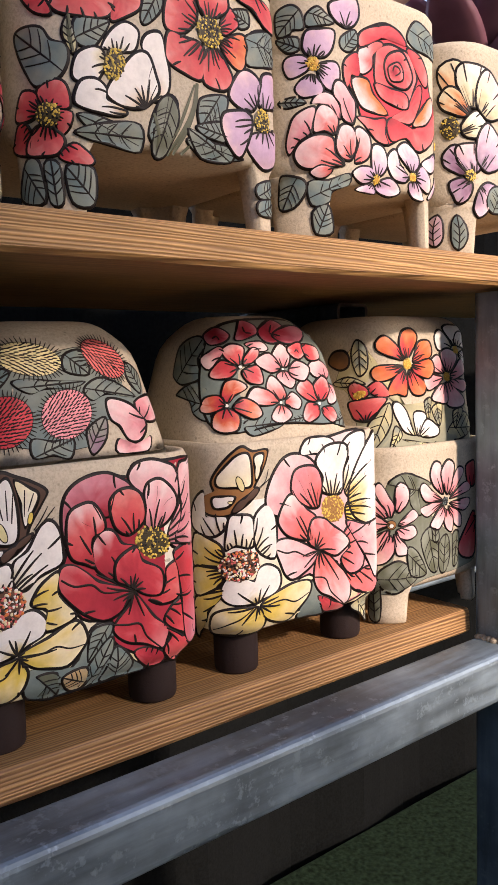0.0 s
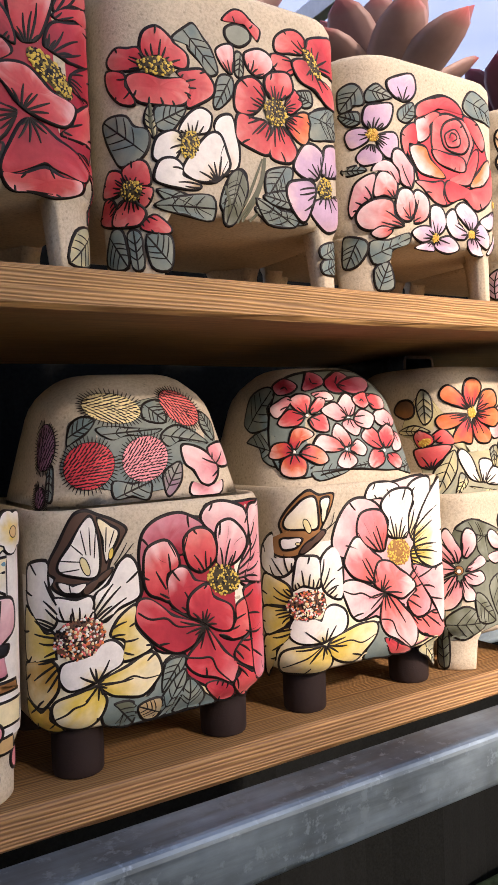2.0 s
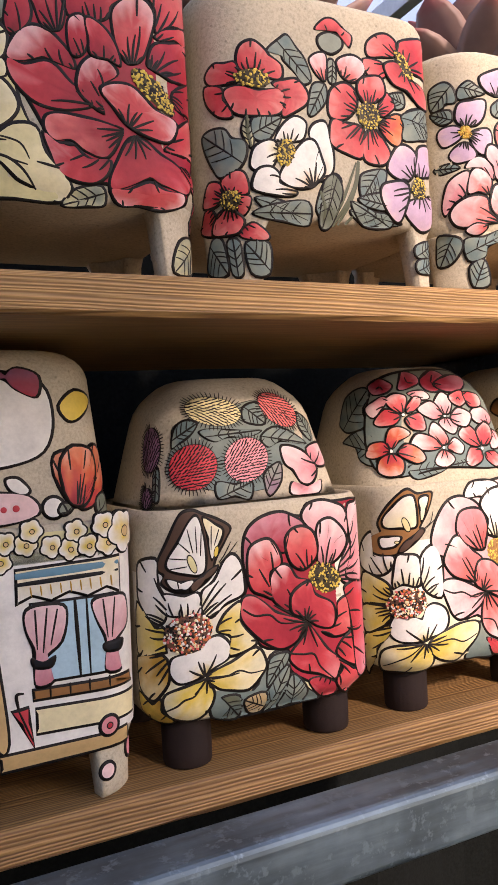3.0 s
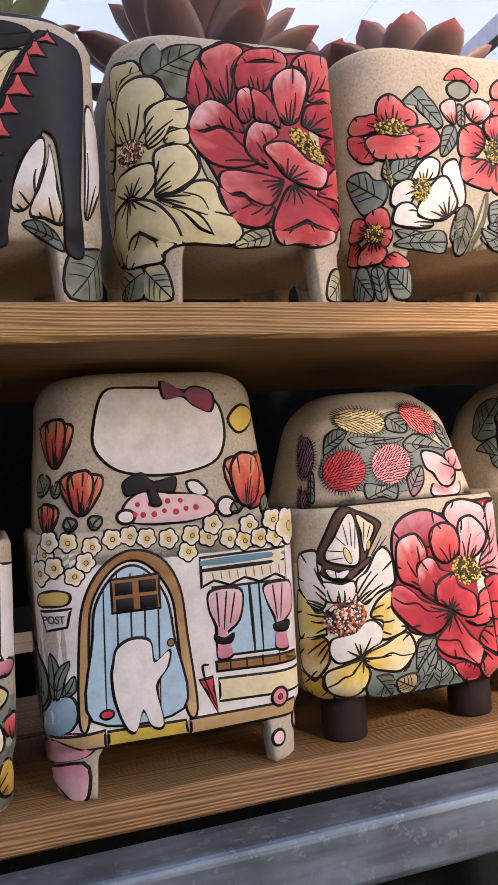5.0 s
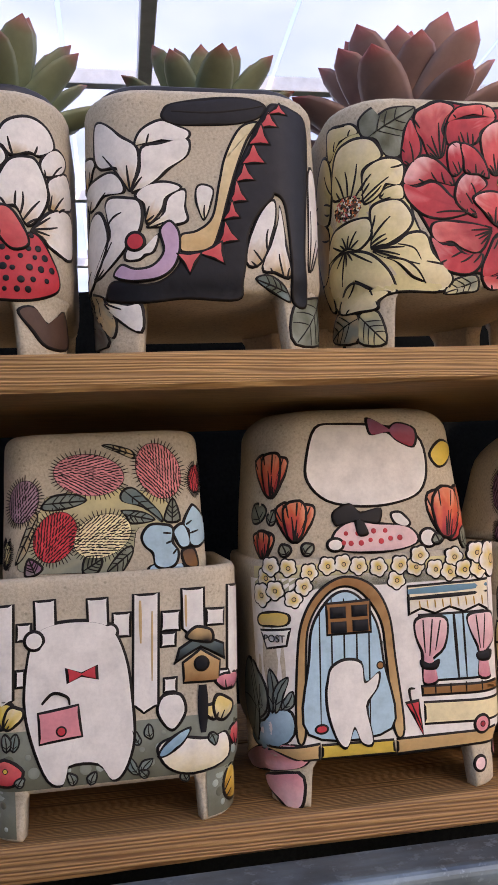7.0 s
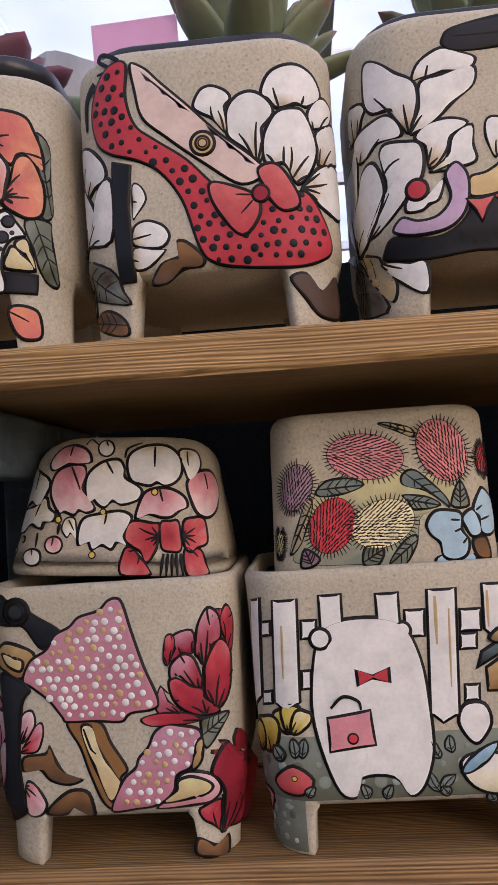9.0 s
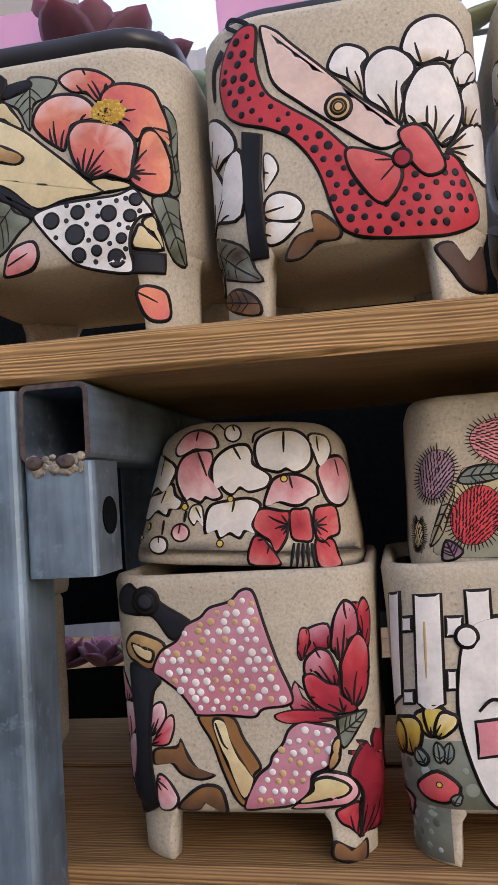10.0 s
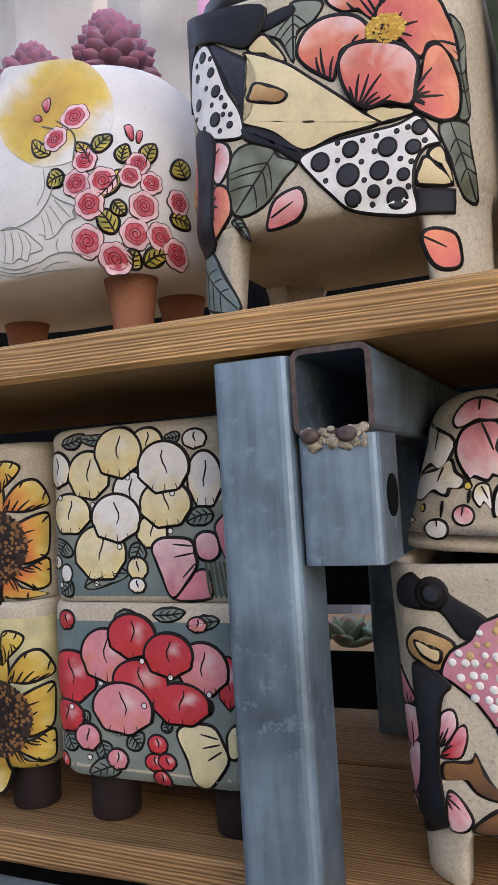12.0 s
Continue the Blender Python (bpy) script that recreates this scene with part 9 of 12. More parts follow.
posy(cottage, 67.9, 105.6, 11.5, 1.08)
disc(cottage, 68.8, 105.2, 3.0, TAN, name='blossom_heart', line=0.4)
panel(cottage, [(-56.4, 15.2), (-54.1, 58.4), (-49.8, 79.9), (-39.3, 94.8), (-24.1, 101.6), (-7.8, 95.6), (1.3, 78.9), (3.8, 53.2), (6.7, 13.3), (-0.4, 13.1), (-2.9, 53.8), (-5.0, 74.6), (-14.1, 89.7), (-24.5, 94.9), (-35.3, 90.4), (-45.1, 76.4), (-48.1, 58.0), (-50.4, 14.9)], TAN, UMBER, name='door_frame', high=1.7, smooth=True)
panel(cottage, [(-49.8, 15.5), (-47.5, 57.9), (-44.5, 75.7), (-34.7, 89.4), (-24.5, 93.7), (-14.9, 88.5), (-6.4, 74.1), (-3.6, 53.8), (-1.0, 14.4)], SKY, SKY, name='door', high=0.8, smooth=True)
stroke(cottage, [(-39.9, 83.8), (-42.2, 18.6)], 0.9, LINE)
stroke(cottage, [(-32.7, 89.5), (-35.4, 17.9)], 0.9, LINE)
stroke(cottage, [(-25.5, 89.0), (-28.3, 17.1)], 1.0, LINE)
stroke(cottage, [(-18.2, 88.4), (-21.1, 16.3)], 1.0, LINE)
stroke(cottage, [(-11.3, 81.5), (-13.9, 15.5)], 1.0, LINE)
panel(cottage, [(-36.4, 87.3), (-9.9, 87.8), (-10.1, 68.7), (-36.5, 68.8)], UMBER, UMBER, name='door_window', high=1.5)
panel(cottage, [(-33.9, 84.6), (-24.7, 84.5), (-24.8, 78.2), (-34.0, 78.3)], CHAR, CHAR, name='pane', high=2, line=0.2)
panel(cottage, [(-21.4, 84.9), (-12.1, 84.8), (-12.2, 78.4), (-21.5, 78.5)], CHAR, CHAR, name='pane', high=2, line=0.2)
panel(cottage, [(-33.8, 76.4), (-24.6, 76.3), (-24.6, 70.0), (-33.8, 70.1)], CHAR, CHAR, name='pane', high=2, line=0.2)
panel(cottage, [(-21.2, 76.6), (-11.9, 76.5), (-12.0, 70.1), (-21.3, 70.3)], CHAR, CHAR, name='pane', high=2, line=0.2)
blob(cottage, [(-7.7, 63.7), (-4.0, 63.4), (-4.5, 55.5), (-7.6, 54.8)], TAN, TAN, name='door_handle', smooth=False)
disc(cottage, -6.2, 50.3, 2.3, UMBER)
blob(cottage, [(-37.8, 44.5), (-35.1, 52.1), (-26.7, 56.0), (-17.0, 53.5), (-15.0, 42.3), (-6.7, 47.2), (-7.9, 38.5), (-14.5, 28.1), (-12.3, 7.5), (-18.9, 7.6), (-23.1, 16.5), (-27.8, 6.0), (-33.3, 9.9), (-38.3, 24.4), (-39.2, 36.9)], WHITE, WHITE, name='white_shape', high=1.8)
disc(cottage, -41.9, 18.3, 4.1, RED, squash=0.7)
blob(cottage, [(-79.5, 78.0), (-76.4, 82.1), (-66.0, 84.2), (-56.4, 81.9), (-58.6, 75.7), (-75.4, 74.8)], TAN, YEL, name='letter_box_lid')
panel(cottage, [(-76.7, 73.4), (-55.8, 74.7), (-58.6, 64.2), (-72.0, 62.1)], WHITE, WHITE, name='letter_box', high=0.9)
blob(cottage, [(-118.1, 15.5), (-72.0, 28.0), (-57.3, 28.4), (-59.4, 12.1), (-93.4, -0.8), (-128.1, -3.0)], DUSK, SKY, name='painted_pot')
leaf(cottage, -72.1, 26.4, 157, 33.4, 26.4, TEAL, SAGE, veins=1)
leaf(cottage, -69.9, 26.7, 91, 25.1, 10.0, TEAL, SAGE, veins=1)
leaf(cottage, -67.8, 27.0, 67, 22.6, 7.4, TEAL, SAGE, veins=1)
leaf(cottage, -74.7, 26.0, 140, 36.8, 32.8, TEAL, SAGE, veins=1)
leaf(cottage, -63.9, 28.9, 57, 13.2, 7.0, TEAL, SAGE, veins=1)
leaf(cottage, -82.3, 24.4, -180, 52.0, 51.1, TEAL, SAGE, veins=1)
blob(cottage, [(-152.4, -21.5), (-73.8, 8.7), (-48.8, 7.9), (-50.3, -1.5), (-70.9, -7.3), (-135.7, -24.8)], PALE, PINK, name='painted_base')
panel(cottage, [(18.2, 76.9), (59.9, 76.5), (61.6, 37.4), (18.5, 38.4)], SKY, SKY, name='window', high=0.7)
stroke(cottage, [(39.6, 75.8), (40.6, 38.5)], 2.0, LINE)
stroke(cottage, [(45.2, 76.0), (45.5, 38.6)], 1.3, LINE)
blob(cottage, [(16.3, 74.5), (26.8, 76.2), (35.9, 72.8), (33.5, 56.9), (23.9, 48.1), (28.1, 38.1), (19.1, 37.0), (19.3, 51.7), (15.4, 64.9)], ROSE, PALE, veins=[[(20.7, 73.5), (20.9, 54.8)], [(26.3, 73.6), (23.5, 52.9)], [(31.1, 72.6), (27.2, 55.8)]], name='curtain', high=1.6)
blob(cottage, [(47.6, 74.5), (57.4, 76.1), (68.6, 73.3), (69.5, 59.1), (57.9, 49.5), (62.8, 37.2), (52.7, 38.2), (53.4, 51.7), (48.7, 65.3)], ROSE, PALE, veins=[[(53.1, 74.0), (54.8, 54.8)], [(59.7, 73.9), (57.0, 54.5)]], name='curtain', high=1.6)
blob(cottage, [(17.9, 51.2), (23.3, 48.8), (29.3, 50.8), (27.2, 45.2), (19.0, 46.0)], CHAR, CHAR, name='tie_back', high=2)
blob(cottage, [(52.6, 52.5), (64.0, 52.8), (62.0, 47.2), (53.5, 47.8)], CHAR, CHAR, name='tie_back', high=2)
panel(cottage, [(12.4, 93.5), (64.8, 94.5), (64.5, 74.6), (55.5, 79.0), (45.9, 75.9), (37.4, 79.2), (28.5, 76.0), (20.1, 79.3), (12.0, 76.1)], WHITE, CREAM, name='valance', high=1.7)
stroke(cottage, [(12.5, 89.9), (63.0, 90.7)], 3.9, DUSK)
stroke(cottage, [(12.3, 86.0), (62.6, 86.8)], 2.4, CHAR)
stroke(cottage, [(14.6, 84.3), (15.0, 79.7)], 0.8, GOLD)
stroke(cottage, [(19.2, 84.3), (19.6, 79.7)], 0.8, GOLD)
stroke(cottage, [(23.9, 84.4), (24.3, 79.7)], 0.8, GOLD)
stroke(cottage, [(28.5, 84.5), (28.9, 79.8)], 0.8, GOLD)
stroke(cottage, [(33.2, 84.6), (33.6, 79.8)], 0.8, GOLD)
stroke(cottage, [(38.0, 84.7), (38.3, 79.8)], 0.8, GOLD)
stroke(cottage, [(42.7, 84.8), (43.1, 79.8)], 0.8, GOLD)
stroke(cottage, [(47.4, 84.9), (47.8, 79.8)], 0.8, GOLD)
stroke(cottage, [(52.3, 84.9), (52.7, 79.8)], 0.9, GOLD)
stroke(cottage, [(58.0, 84.9), (58.4, 79.6)], 1.0, GOLD)
panel(cottage, [(17.4, 36.9), (69.7, 35.1), (71.5, 28.7), (17.6, 30.5)], UMBER, UMBER, name='window_sill', high=1.3)
stroke(cottage, [(25.9, 36.7), (25.9, 30.9)], 1.0, LINE)
stroke(cottage, [(35.3, 36.7), (35.2, 30.9)], 1.0, LINE)
stroke(cottage, [(44.7, 36.8), (44.6, 31.0)], 1.0, LINE)
stroke(cottage, [(54.6, 36.6), (54.6, 30.8)], 1.1, LINE)
panel(cottage, [(18.5, 27.9), (74.9, 25.5), (73.3, 12.5), (18.3, 14.5)], CREAM, CREAM, name='flower_bed', high=0.5)
panel(cottage, [(1.1, 9.1), (65.3, 9.2), (71.5, -2.7), (49.3, -0.4), (2.1, -1.2)], TAN, TAN, name='painted_base', high=0.6)
panel(cottage, [(-42.3, 10.0), (-0.3, 9.0), (1.4, -0.5), (-42.2, 0.6)], YEL, YEL, name='door_mat', high=0.9)
panel(cottage, [(-76.8, 8.0), (-42.9, 11.0), (-42.9, 0.7), (-55.0, 0.1)], TAN, TAN, name='painted_base', high=0.5)
blob(cottage, [(7.3, 28.4), (15.8, 29.4), (17.6, 7.9)], RED, RED, veins=[[(11.0, 27.7), (16.8, 12.2)]], smooth=False, name='umbrella', high=1.8)
stroke(cottage, [(11.0, 28.6), (10.4, 35.0), (13.8, 35.3)], 1.6, LINE)
disc(cottage, 53.5, 11.8, 5.9, PINK, name='blossom')
disc(cottage, 53.5, 11.8, 1.8, CRIM, high=1.6)
disc(cottage, 52.4, -11.6, 5.0, PALE, name='blossom')
disc(cottage, 71.9, -6.1, 6.1, PINK, name='blossom')
blob(cottage, [(-87.4, -14.0), (-54.6, -5.2), (-52.4, -22.3), (-59.9, -27.0), (-73.4, -20.4)], PALE, PINK, name='painted_foot')

# white
blob(white, [(-37.4, 65.3), (-30.3, 84.2), (-14.9, 86.5), (13.7, 84.4), (35.1, 77.5), (40.0, 58.5), (34.2, 41.8), (16.3, 35.1), (-5.3, 34.2), (-26.2, 38.8), (-37.5, 50.9)], WHITE, WHITE, name='white_shape', high=1.4)
blob(white, [(-24.3, 18.7), (-13.1, 26.5), (8.1, 24.5), (25.9, 20.7), (29.3, 10.9), (6.5, 6.3), (-21.5, 9.5)], PALE, PALE, name='dotted_patch')
spots(white, [(-20.8, 18.5), (-11.6, 23.7), (7.9, 21.8), (23.9, 19.1), (25.1, 12.2), (6.7, 9.0), (-19.6, 11.7)], 5.8, 1.71, [RED], margin=0.1)
blob(white, [(-23.2, 32.1), (-12.2, 37.3), (-5.5, 31.8), (7.5, 33.5), (5.2, 23.7), (-4.1, 27.7), (-1.4, 18.3), (-8.2, 17.7), (-11.2, 28.1), (-21.1, 23.6)], CHAR, CHAR, name='bow', high=2.2)
blob(white, [(13.0, 30.1), (20.3, 30.7), (26.1, 23.5), (22.2, 20.3), (15.2, 23.1)], WHITE, WHITE, name='white_shape')
disc(white, -22.6, 12.9, 5.8, WHITE, squash=0.8)
disc(white, 36.2, 13.9, 6.4, WHITE)
petal(white, -60.2, 42.0, 106, 28.8, 12.3, RED, ORANGE)
petal(white, -60.2, 42.0, 70, 27.9, 9.9, RED, ORANGE)
petal(white, -60.2, 42.0, 86, 29.3, 13.6, RED, ORANGE)
petal(white, -47.2, 15.1, 106, 25.4, 11.5, RED, ORANGE)
petal(white, -47.2, 15.1, 66, 25.6, 11.1, RED, ORANGE)
petal(white, -47.2, 15.1, 86, 26.1, 13.9, RED, ORANGE)
petal(white, 48.5, 12.4, 103, 30.7, 14.1, RED, ORANGE)
petal(white, 48.5, 12.4, 50, 38.1, 24.2, RED, ORANGE)
petal(white, 48.5, 12.4, 80, 32.6, 23.2, RED, ORANGE)
petal(white, -68.3, 5.6, 110, 18.2, 9.5, RED, ORANGE)
petal(white, -68.3, 5.6, 68, 18.2, 7.3, RED, ORANGE)
petal(white, -68.3, 5.6, 86, 18.6, 10.4, RED, ORANGE)
leaf(white, -69.4, 27.6, 115, 13.4, 18.0, OLIVE, SAGE, veins=1)
leaf(white, -62.5, 25.8, 65, 11.0, 7.9, OLIVE, SAGE, veins=1)
leaf(white, -52.5, 7.0, 109, 8.9, 9.2, OLIVE, SAGE, veins=1)
leaf(white, -42.4, 7.5, 46, 9.6, 8.7, OLIVE, SAGE, veins=1)
leaf(white, 43.2, 9.3, 113, 7.7, 9.9, OLIVE, SAGE, veins=1)
leaf(white, 60.6, 8.8, 28, 15.7, 17.7, OLIVE, SAGE, veins=1)
blob(white, [(3.1, 89.3), (10.4, 86.4), (15.3, 82.5), (23.3, 85.9), (34.3, 80.8), (32.4, 69.4), (21.7, 73.4), (14.9, 79.0), (3.9, 78.3)], CRIM, PLUM, name='bow', high=2)
blob(white, [(41.6, 65.5), (52.9, 74.5), (68.4, 69.6), (57.4, 58.9), (47.0, 56.5)], YEL, YEL, name='petal')

# fence
MOSS, MINT = (0.13, 0.135, 0.095), (0.36, 0.42, 0.37)
coat(fence, -80, 80, 3, 34, MOSS, SAGE)
coat(fence, 50, 80, -22, 3, MOSS, SAGE)
coat(fence, -80, -50, -22, 3, MOSS, SAGE)
spots(fence, [(-78, 5), (78, 5), (78, 30), (-78, 30)], 8.5, 2.2, [MINT, SAGE, MOSS, OLIVE], high=0.5, vary=0.45)
spots(fence, [(51, -22), (79, -22), (79, 4), (51, 4)], 6.5, 2.2, [MINT, SAGE, MOSS], high=0.5, vary=0.45)
spots(fence, [(-79, -22), (-51, -22), (-51, 4), (-79, 4)], 6.5, 2.2, [MINT, SAGE, MOSS], high=0.5, vary=0.45)
panel(fence, [(-60.1, 99.4), (-46.7, 99.9), (-48.4, 50.3), (-56.2, 45.2), (-62.6, 49.9)], WHITE, WHITE, name='picket', high=1.5)
panel(fence, [(-37.5, 101.0), (-25.5, 101.2), (-25.6, 82.8), (-32.7, 78.1), (-37.6, 83.5)], WHITE, WHITE, name='picket', high=1.5)
panel(fence, [(-10.4, 100.3), (1.6, 100.4), (1.6, 85.4), (-5.5, 80.7), (-10.3, 86.1)], WHITE, WHITE, name='picket', high=1.5)
panel(fence, [(14.0, 100.8), (28.9, 100.8), (26.3, 41.4), (17.7, 36.9), (11.5, 42.3)], WHITE, WHITE, name='picket', high=1.5)
panel(fence, [(39.9, 102.2), (53.3, 102.2), (52.8, 79.4), (44.9, 74.8), (39.5, 80.3)], WHITE, WHITE, name='picket', high=1.5)
panel(fence, [(67.3, 102.1), (81.5, 101.0), (80.2, 52.5), (68.2, 50.1), (65.0, 56.1)], WHITE, WHITE, name='picket', high=1.5)
panel(fence, [(-75.3, 99.1), (-66.3, 100.7), (-70.1, 51.6), (-82.1, 43.6), (-81.8, 49.1)], WHITE, WHITE, name='picket', high=1.5)
panel(fence, [(-46.6, 89.7), (-38.1, 89.7), (-38.6, 79.9), (-47.1, 79.8)], WHITE, WHITE, name='fence_rail', high=0.9)
panel(fence, [(2.9, 91.8), (13.5, 91.8), (12.7, 78.2), (2.1, 78.3)], WHITE, WHITE, name='fence_rail', high=0.9)
panel(fence, [(28.9, 90.8), (39.8, 90.8), (39.2, 79.4), (28.2, 79.5)], WHITE, WHITE, name='fence_rail', high=0.9)
panel(fence, [(53.2, 90.8), (65.3, 89.9), (64.5, 79.9), (52.6, 80.8)], WHITE, WHITE, name='fence_rail', high=0.9)
panel(fence, [(-67.4, 89.0), (-60.7, 90.0), (-61.3, 82.0), (-68.2, 80.9)], WHITE, WHITE, name='fence_rail', high=0.9)
panel(fence, [(28.2, 79.5), (37.2, 79.5), (36.6, 71.1), (27.7, 71.0)], WHITE, WHITE, name='fence_rail', high=0.9)
panel(fence, [(-47.9, 65.8), (-42.2, 66.0), (-42.7, 56.1), (-48.4, 55.9)], WHITE, WHITE, name='fence_rail', high=0.9)
panel(fence, [(-70.2, 54.5), (-62.5, 56.2), (-63.0, 48.9), (-71.3, 47.0)], WHITE, WHITE, name='fence_rail', high=0.9)
panel(fence, [(28.6, 55.4), (36.6, 55.5), (36.1, 47.0), (28.1, 46.9)], WHITE, WHITE, name='fence_rail', high=0.9)
panel(fence, [(58.2, 57.3), (67.6, 56.1), (66.8, 47.6), (57.6, 48.8)], WHITE, WHITE, name='fence_rail', high=0.9)
stroke(fence, [(42.6, 98.6), (42.2, 81.5)], 1.4, TAN)
stroke(fence, [(18.1, 97.2), (17.6, 74.5)], 1.7, TAN)
stroke(fence, [(24.3, 91.1), (22.8, 54.3)], 1.1, TAN)
stroke(fence, [(-55.4, 87.2), (-56.3, 61.7)], 1.2, TAN)
disc(fence, -37.5, 80.1, 5.7, WHITE, name='white_shape')
disc(fence, 1.4, 81.7, 5.1, WHITE, name='white_shape')
blob(fence, [(-40.1, 78.0), (-33.1, 87.5), (-15.3, 89.8), (1.7, 85.9), (9.9, 69.3), (12.9, 46.5), (13.0, 23.9), (7.3, 7.9), (0.5, 3.0), (-6.7, 12.5), (-22.4, 12.7), (-25.7, 3.4), (-33.5, 6.5), (-41.4, 27.4), (-44.5, 50.0)], WHITE, WHITE, name='white_shape', high=2.2)
blob(fence, [(-22.3, 65.0), (-13.9, 62.0), (-5.2, 65.4), (-5.1, 57.5), (-14.1, 59.7), (-21.7, 56.5)], RED, RED, name='bow_tie', high=2.6, smooth=False)
stroke(fence, [(-34.7, 47.2), (-28.7, 52.4), (-21.7, 50.0), (-20.5, 45.7)], 1.7, LINE, lift=2.6)
panel(fence, [(-37.2, 43.1), (-15.7, 46.0), (-14.1, 28.5), (-36.9, 26.0)], PINK, PINK, name='bag', high=2.6)
disc(fence, -25.2, 32.5, 2.8, RED, high=3.6)
blob(fence, [(23.6, 19.0), (33.9, 24.0), (52.5, 21.7), (63.7, 22.3), (64.7, 8.3), (42.9, 2.1), (28.6, 7.3)], CREAM, WHITE, name='white_shape', high=2)
blob(fence, [(24.1, 37.9), (28.0, 46.4), (38.0, 46.3), (40.9, 36.3), (34.0, 26.8), (28.4, 29.1)], WHITE, WHITE, name='white_shape', high=2)
blob(fence, [(23.9, 14.2), (30.1, 22.8), (42.7, 28.2), (37.9, 19.5), (29.0, 13.9)], DUSK, SKY, name='scarf', high=2.3)
stroke(fence, [(49.8, 49.8), (49.1, 24.4)], 5.8, CHAR)
panel(fence, [(39.0, 62.7), (49.5, 69.7), (61.1, 62.0), (59.9, 50.2), (39.2, 51.1)], UMBER, TAN, name='bird_house', high=1.9)
disc(fence, 49.6, 61.2, 4.3, CHAR, high=2.4)
panel(fence, [(34.6, 61.5), (37.5, 70.4), (49.4, 77.4), (63.8, 70.7), (64.0, 61.2), (49.5, 69.7)], CHAR, TEAL, name='bird_house_roof', high=2.4)
blob(fence, [(41.2, 75.9), (47.3, 81.8), (56.2, 79.0), (56.4, 71.9), (48.2, 72.6)], CHAR, TAN, name='roof_shape', high=2)
petal(fence, -54.8, 34.8, 116, 14.4, 10.3, GOLD, YEL, veins=2)
petal(fence, -54.8, 34.8, 87, 15.6, 10.5, YEL, YEL, veins=2)
petal(fence, -53.9, 34.9, 57, 14.3, 9.1, YEL, CREAM, veins=2)
petal(fence, -67.5, 24.7, 103, 19.0, 19.7, GOLD, YEL, veins=2)
petal(fence, -72.1, 25.0, 123, 14.9, 15.3, GOLD, YEL, veins=2)
petal(fence, -75.4, -7.7, 100, 14.7, 15.0, ROSE, PINK, veins=2)
petal(fence, 56.3, 29.7, 105, 10.1, 9.7, CREAM, YEL, veins=2)
petal(fence, 58.0, 29.3, 60, 14.2, 15.2, CREAM, YEL, veins=2)
petal(fence, 66.5, 44.1, 85, 10.0, 20.2, ROSE, PINK, veins=2)
petal(fence, 61.0, -13.7, 31, 18.1, 20.9, GOLD, YEL, veins=2)
petal(fence, 72.7, 11.7, 95, 13.7, 13.4, RED, CORAL, veins=2)
blob(fence, [(-65.8, 12.9), (-54.7, 21.0), (-44.4, 13.6), (-50.6, 5.6), (-60.9, 6.4)], RED, CORAL, name='blossom', high=2)
disc(fence, -54.2, 14.3, 1.5, YEL, high=3)
leaf(fence, 14.3, 5.2, 116, 11.7, 5.7, TEAL, SAGE, veins=1)
leaf(fence, 14.3, 5.2, 48, 11.2, 5.8, TEAL, SAGE, veins=1)
leaf(fence, 18.5, 3.3, 130, 6.5, 5.8, TEAL, SAGE, veins=1)
leaf(fence, -20.0, 3.0, 107, 8.2, 5.7, TEAL, SAGE, veins=1)
leaf(fence, -11.5, 2.3, 67, 8.2, 5.8, TEAL, SAGE, veins=1)
leaf(fence, 15.1, 21.0, 114, 9.5, 5.7, TEAL, SAGE, veins=1)
leaf(fence, 21.0, 23.4, 96, 8.6, 5.7, TEAL, SAGE, veins=1)
leaf(fence, -59.6, 21.7, 123, 9.3, 8.0, TEAL, SAGE, veins=1)
leaf(fence, -50.1, 23.6, 79, 10.0, 5.7, TEAL, SAGE, veins=1)
leaf(fence, -53.1, 23.6, 95, 9.9, 6.1, TEAL, SAGE, veins=1)
leaf(fence, 52.7, 24.0, -70, 8.0, 6.2, TEAL, SAGE, veins=1)
leaf(fence, 40.0, -1.5, 113, 7.2, 5.7, TEAL, SAGE, veins=1)
leaf(fence, -48.3, 5.0, 61, 6.6, 5.7, TEAL, SAGE, veins=1)

# tulip
traced(tulip, [(-45.4, 43.6), (-43.5, 52.2), (-38.1, 53.8), (-37.1, 45.7), (-44.6, 37.4)], (-46.6, 36.0), ROSE, PALE, 3, 0)
traced(tulip, [(-45.3, 34.2), (-37.4, 46.0), (-33.6, 47.5), (-33.3, 41.0), (-36.6, 33.6), (-43.2, 32.8)], (-46.8, 33.6), RED, PINK, 3, 0)
traced(tulip, [(-67.8, 36.5), (-68.5, 51.5), (-53.1, 52.6), (-54.7, 39.2), (-67.7, 29.6)], (-60.9, 28.4), PINK, PALE, 3, 0)
traced(tulip, [(-67.1, 15.7), (-67.7, 30.6), (-54.9, 38.2), (-57.7, 16.0), (-67.1, 11.9)], (-64.0, 6.7), PINK, PALE, 3, 0)
traced(tulip, [(-65.5, 9.2), (-67.1, 11.8), (-58.9, 7.6), (-63.9, -2.6), (-62.5, 5.3)], (-63.9, -4.0), ROSE, PINK, 3, 0)
traced(tulip, [(-43.8, 18.9), (-38.5, 17.9), (-33.2, 8.2), (-37.8, 1.5), (-44.6, 2.7)], (-44.4, 17.3), PINK, PALE, 3, 0)
traced(tulip, [(-68.5, 57.8), (-68.3, 68.1), (-55.4, 55.5), (-68.5, 50.8)], (-60.5, 49.7), ROSE, PINK, 3, 0)
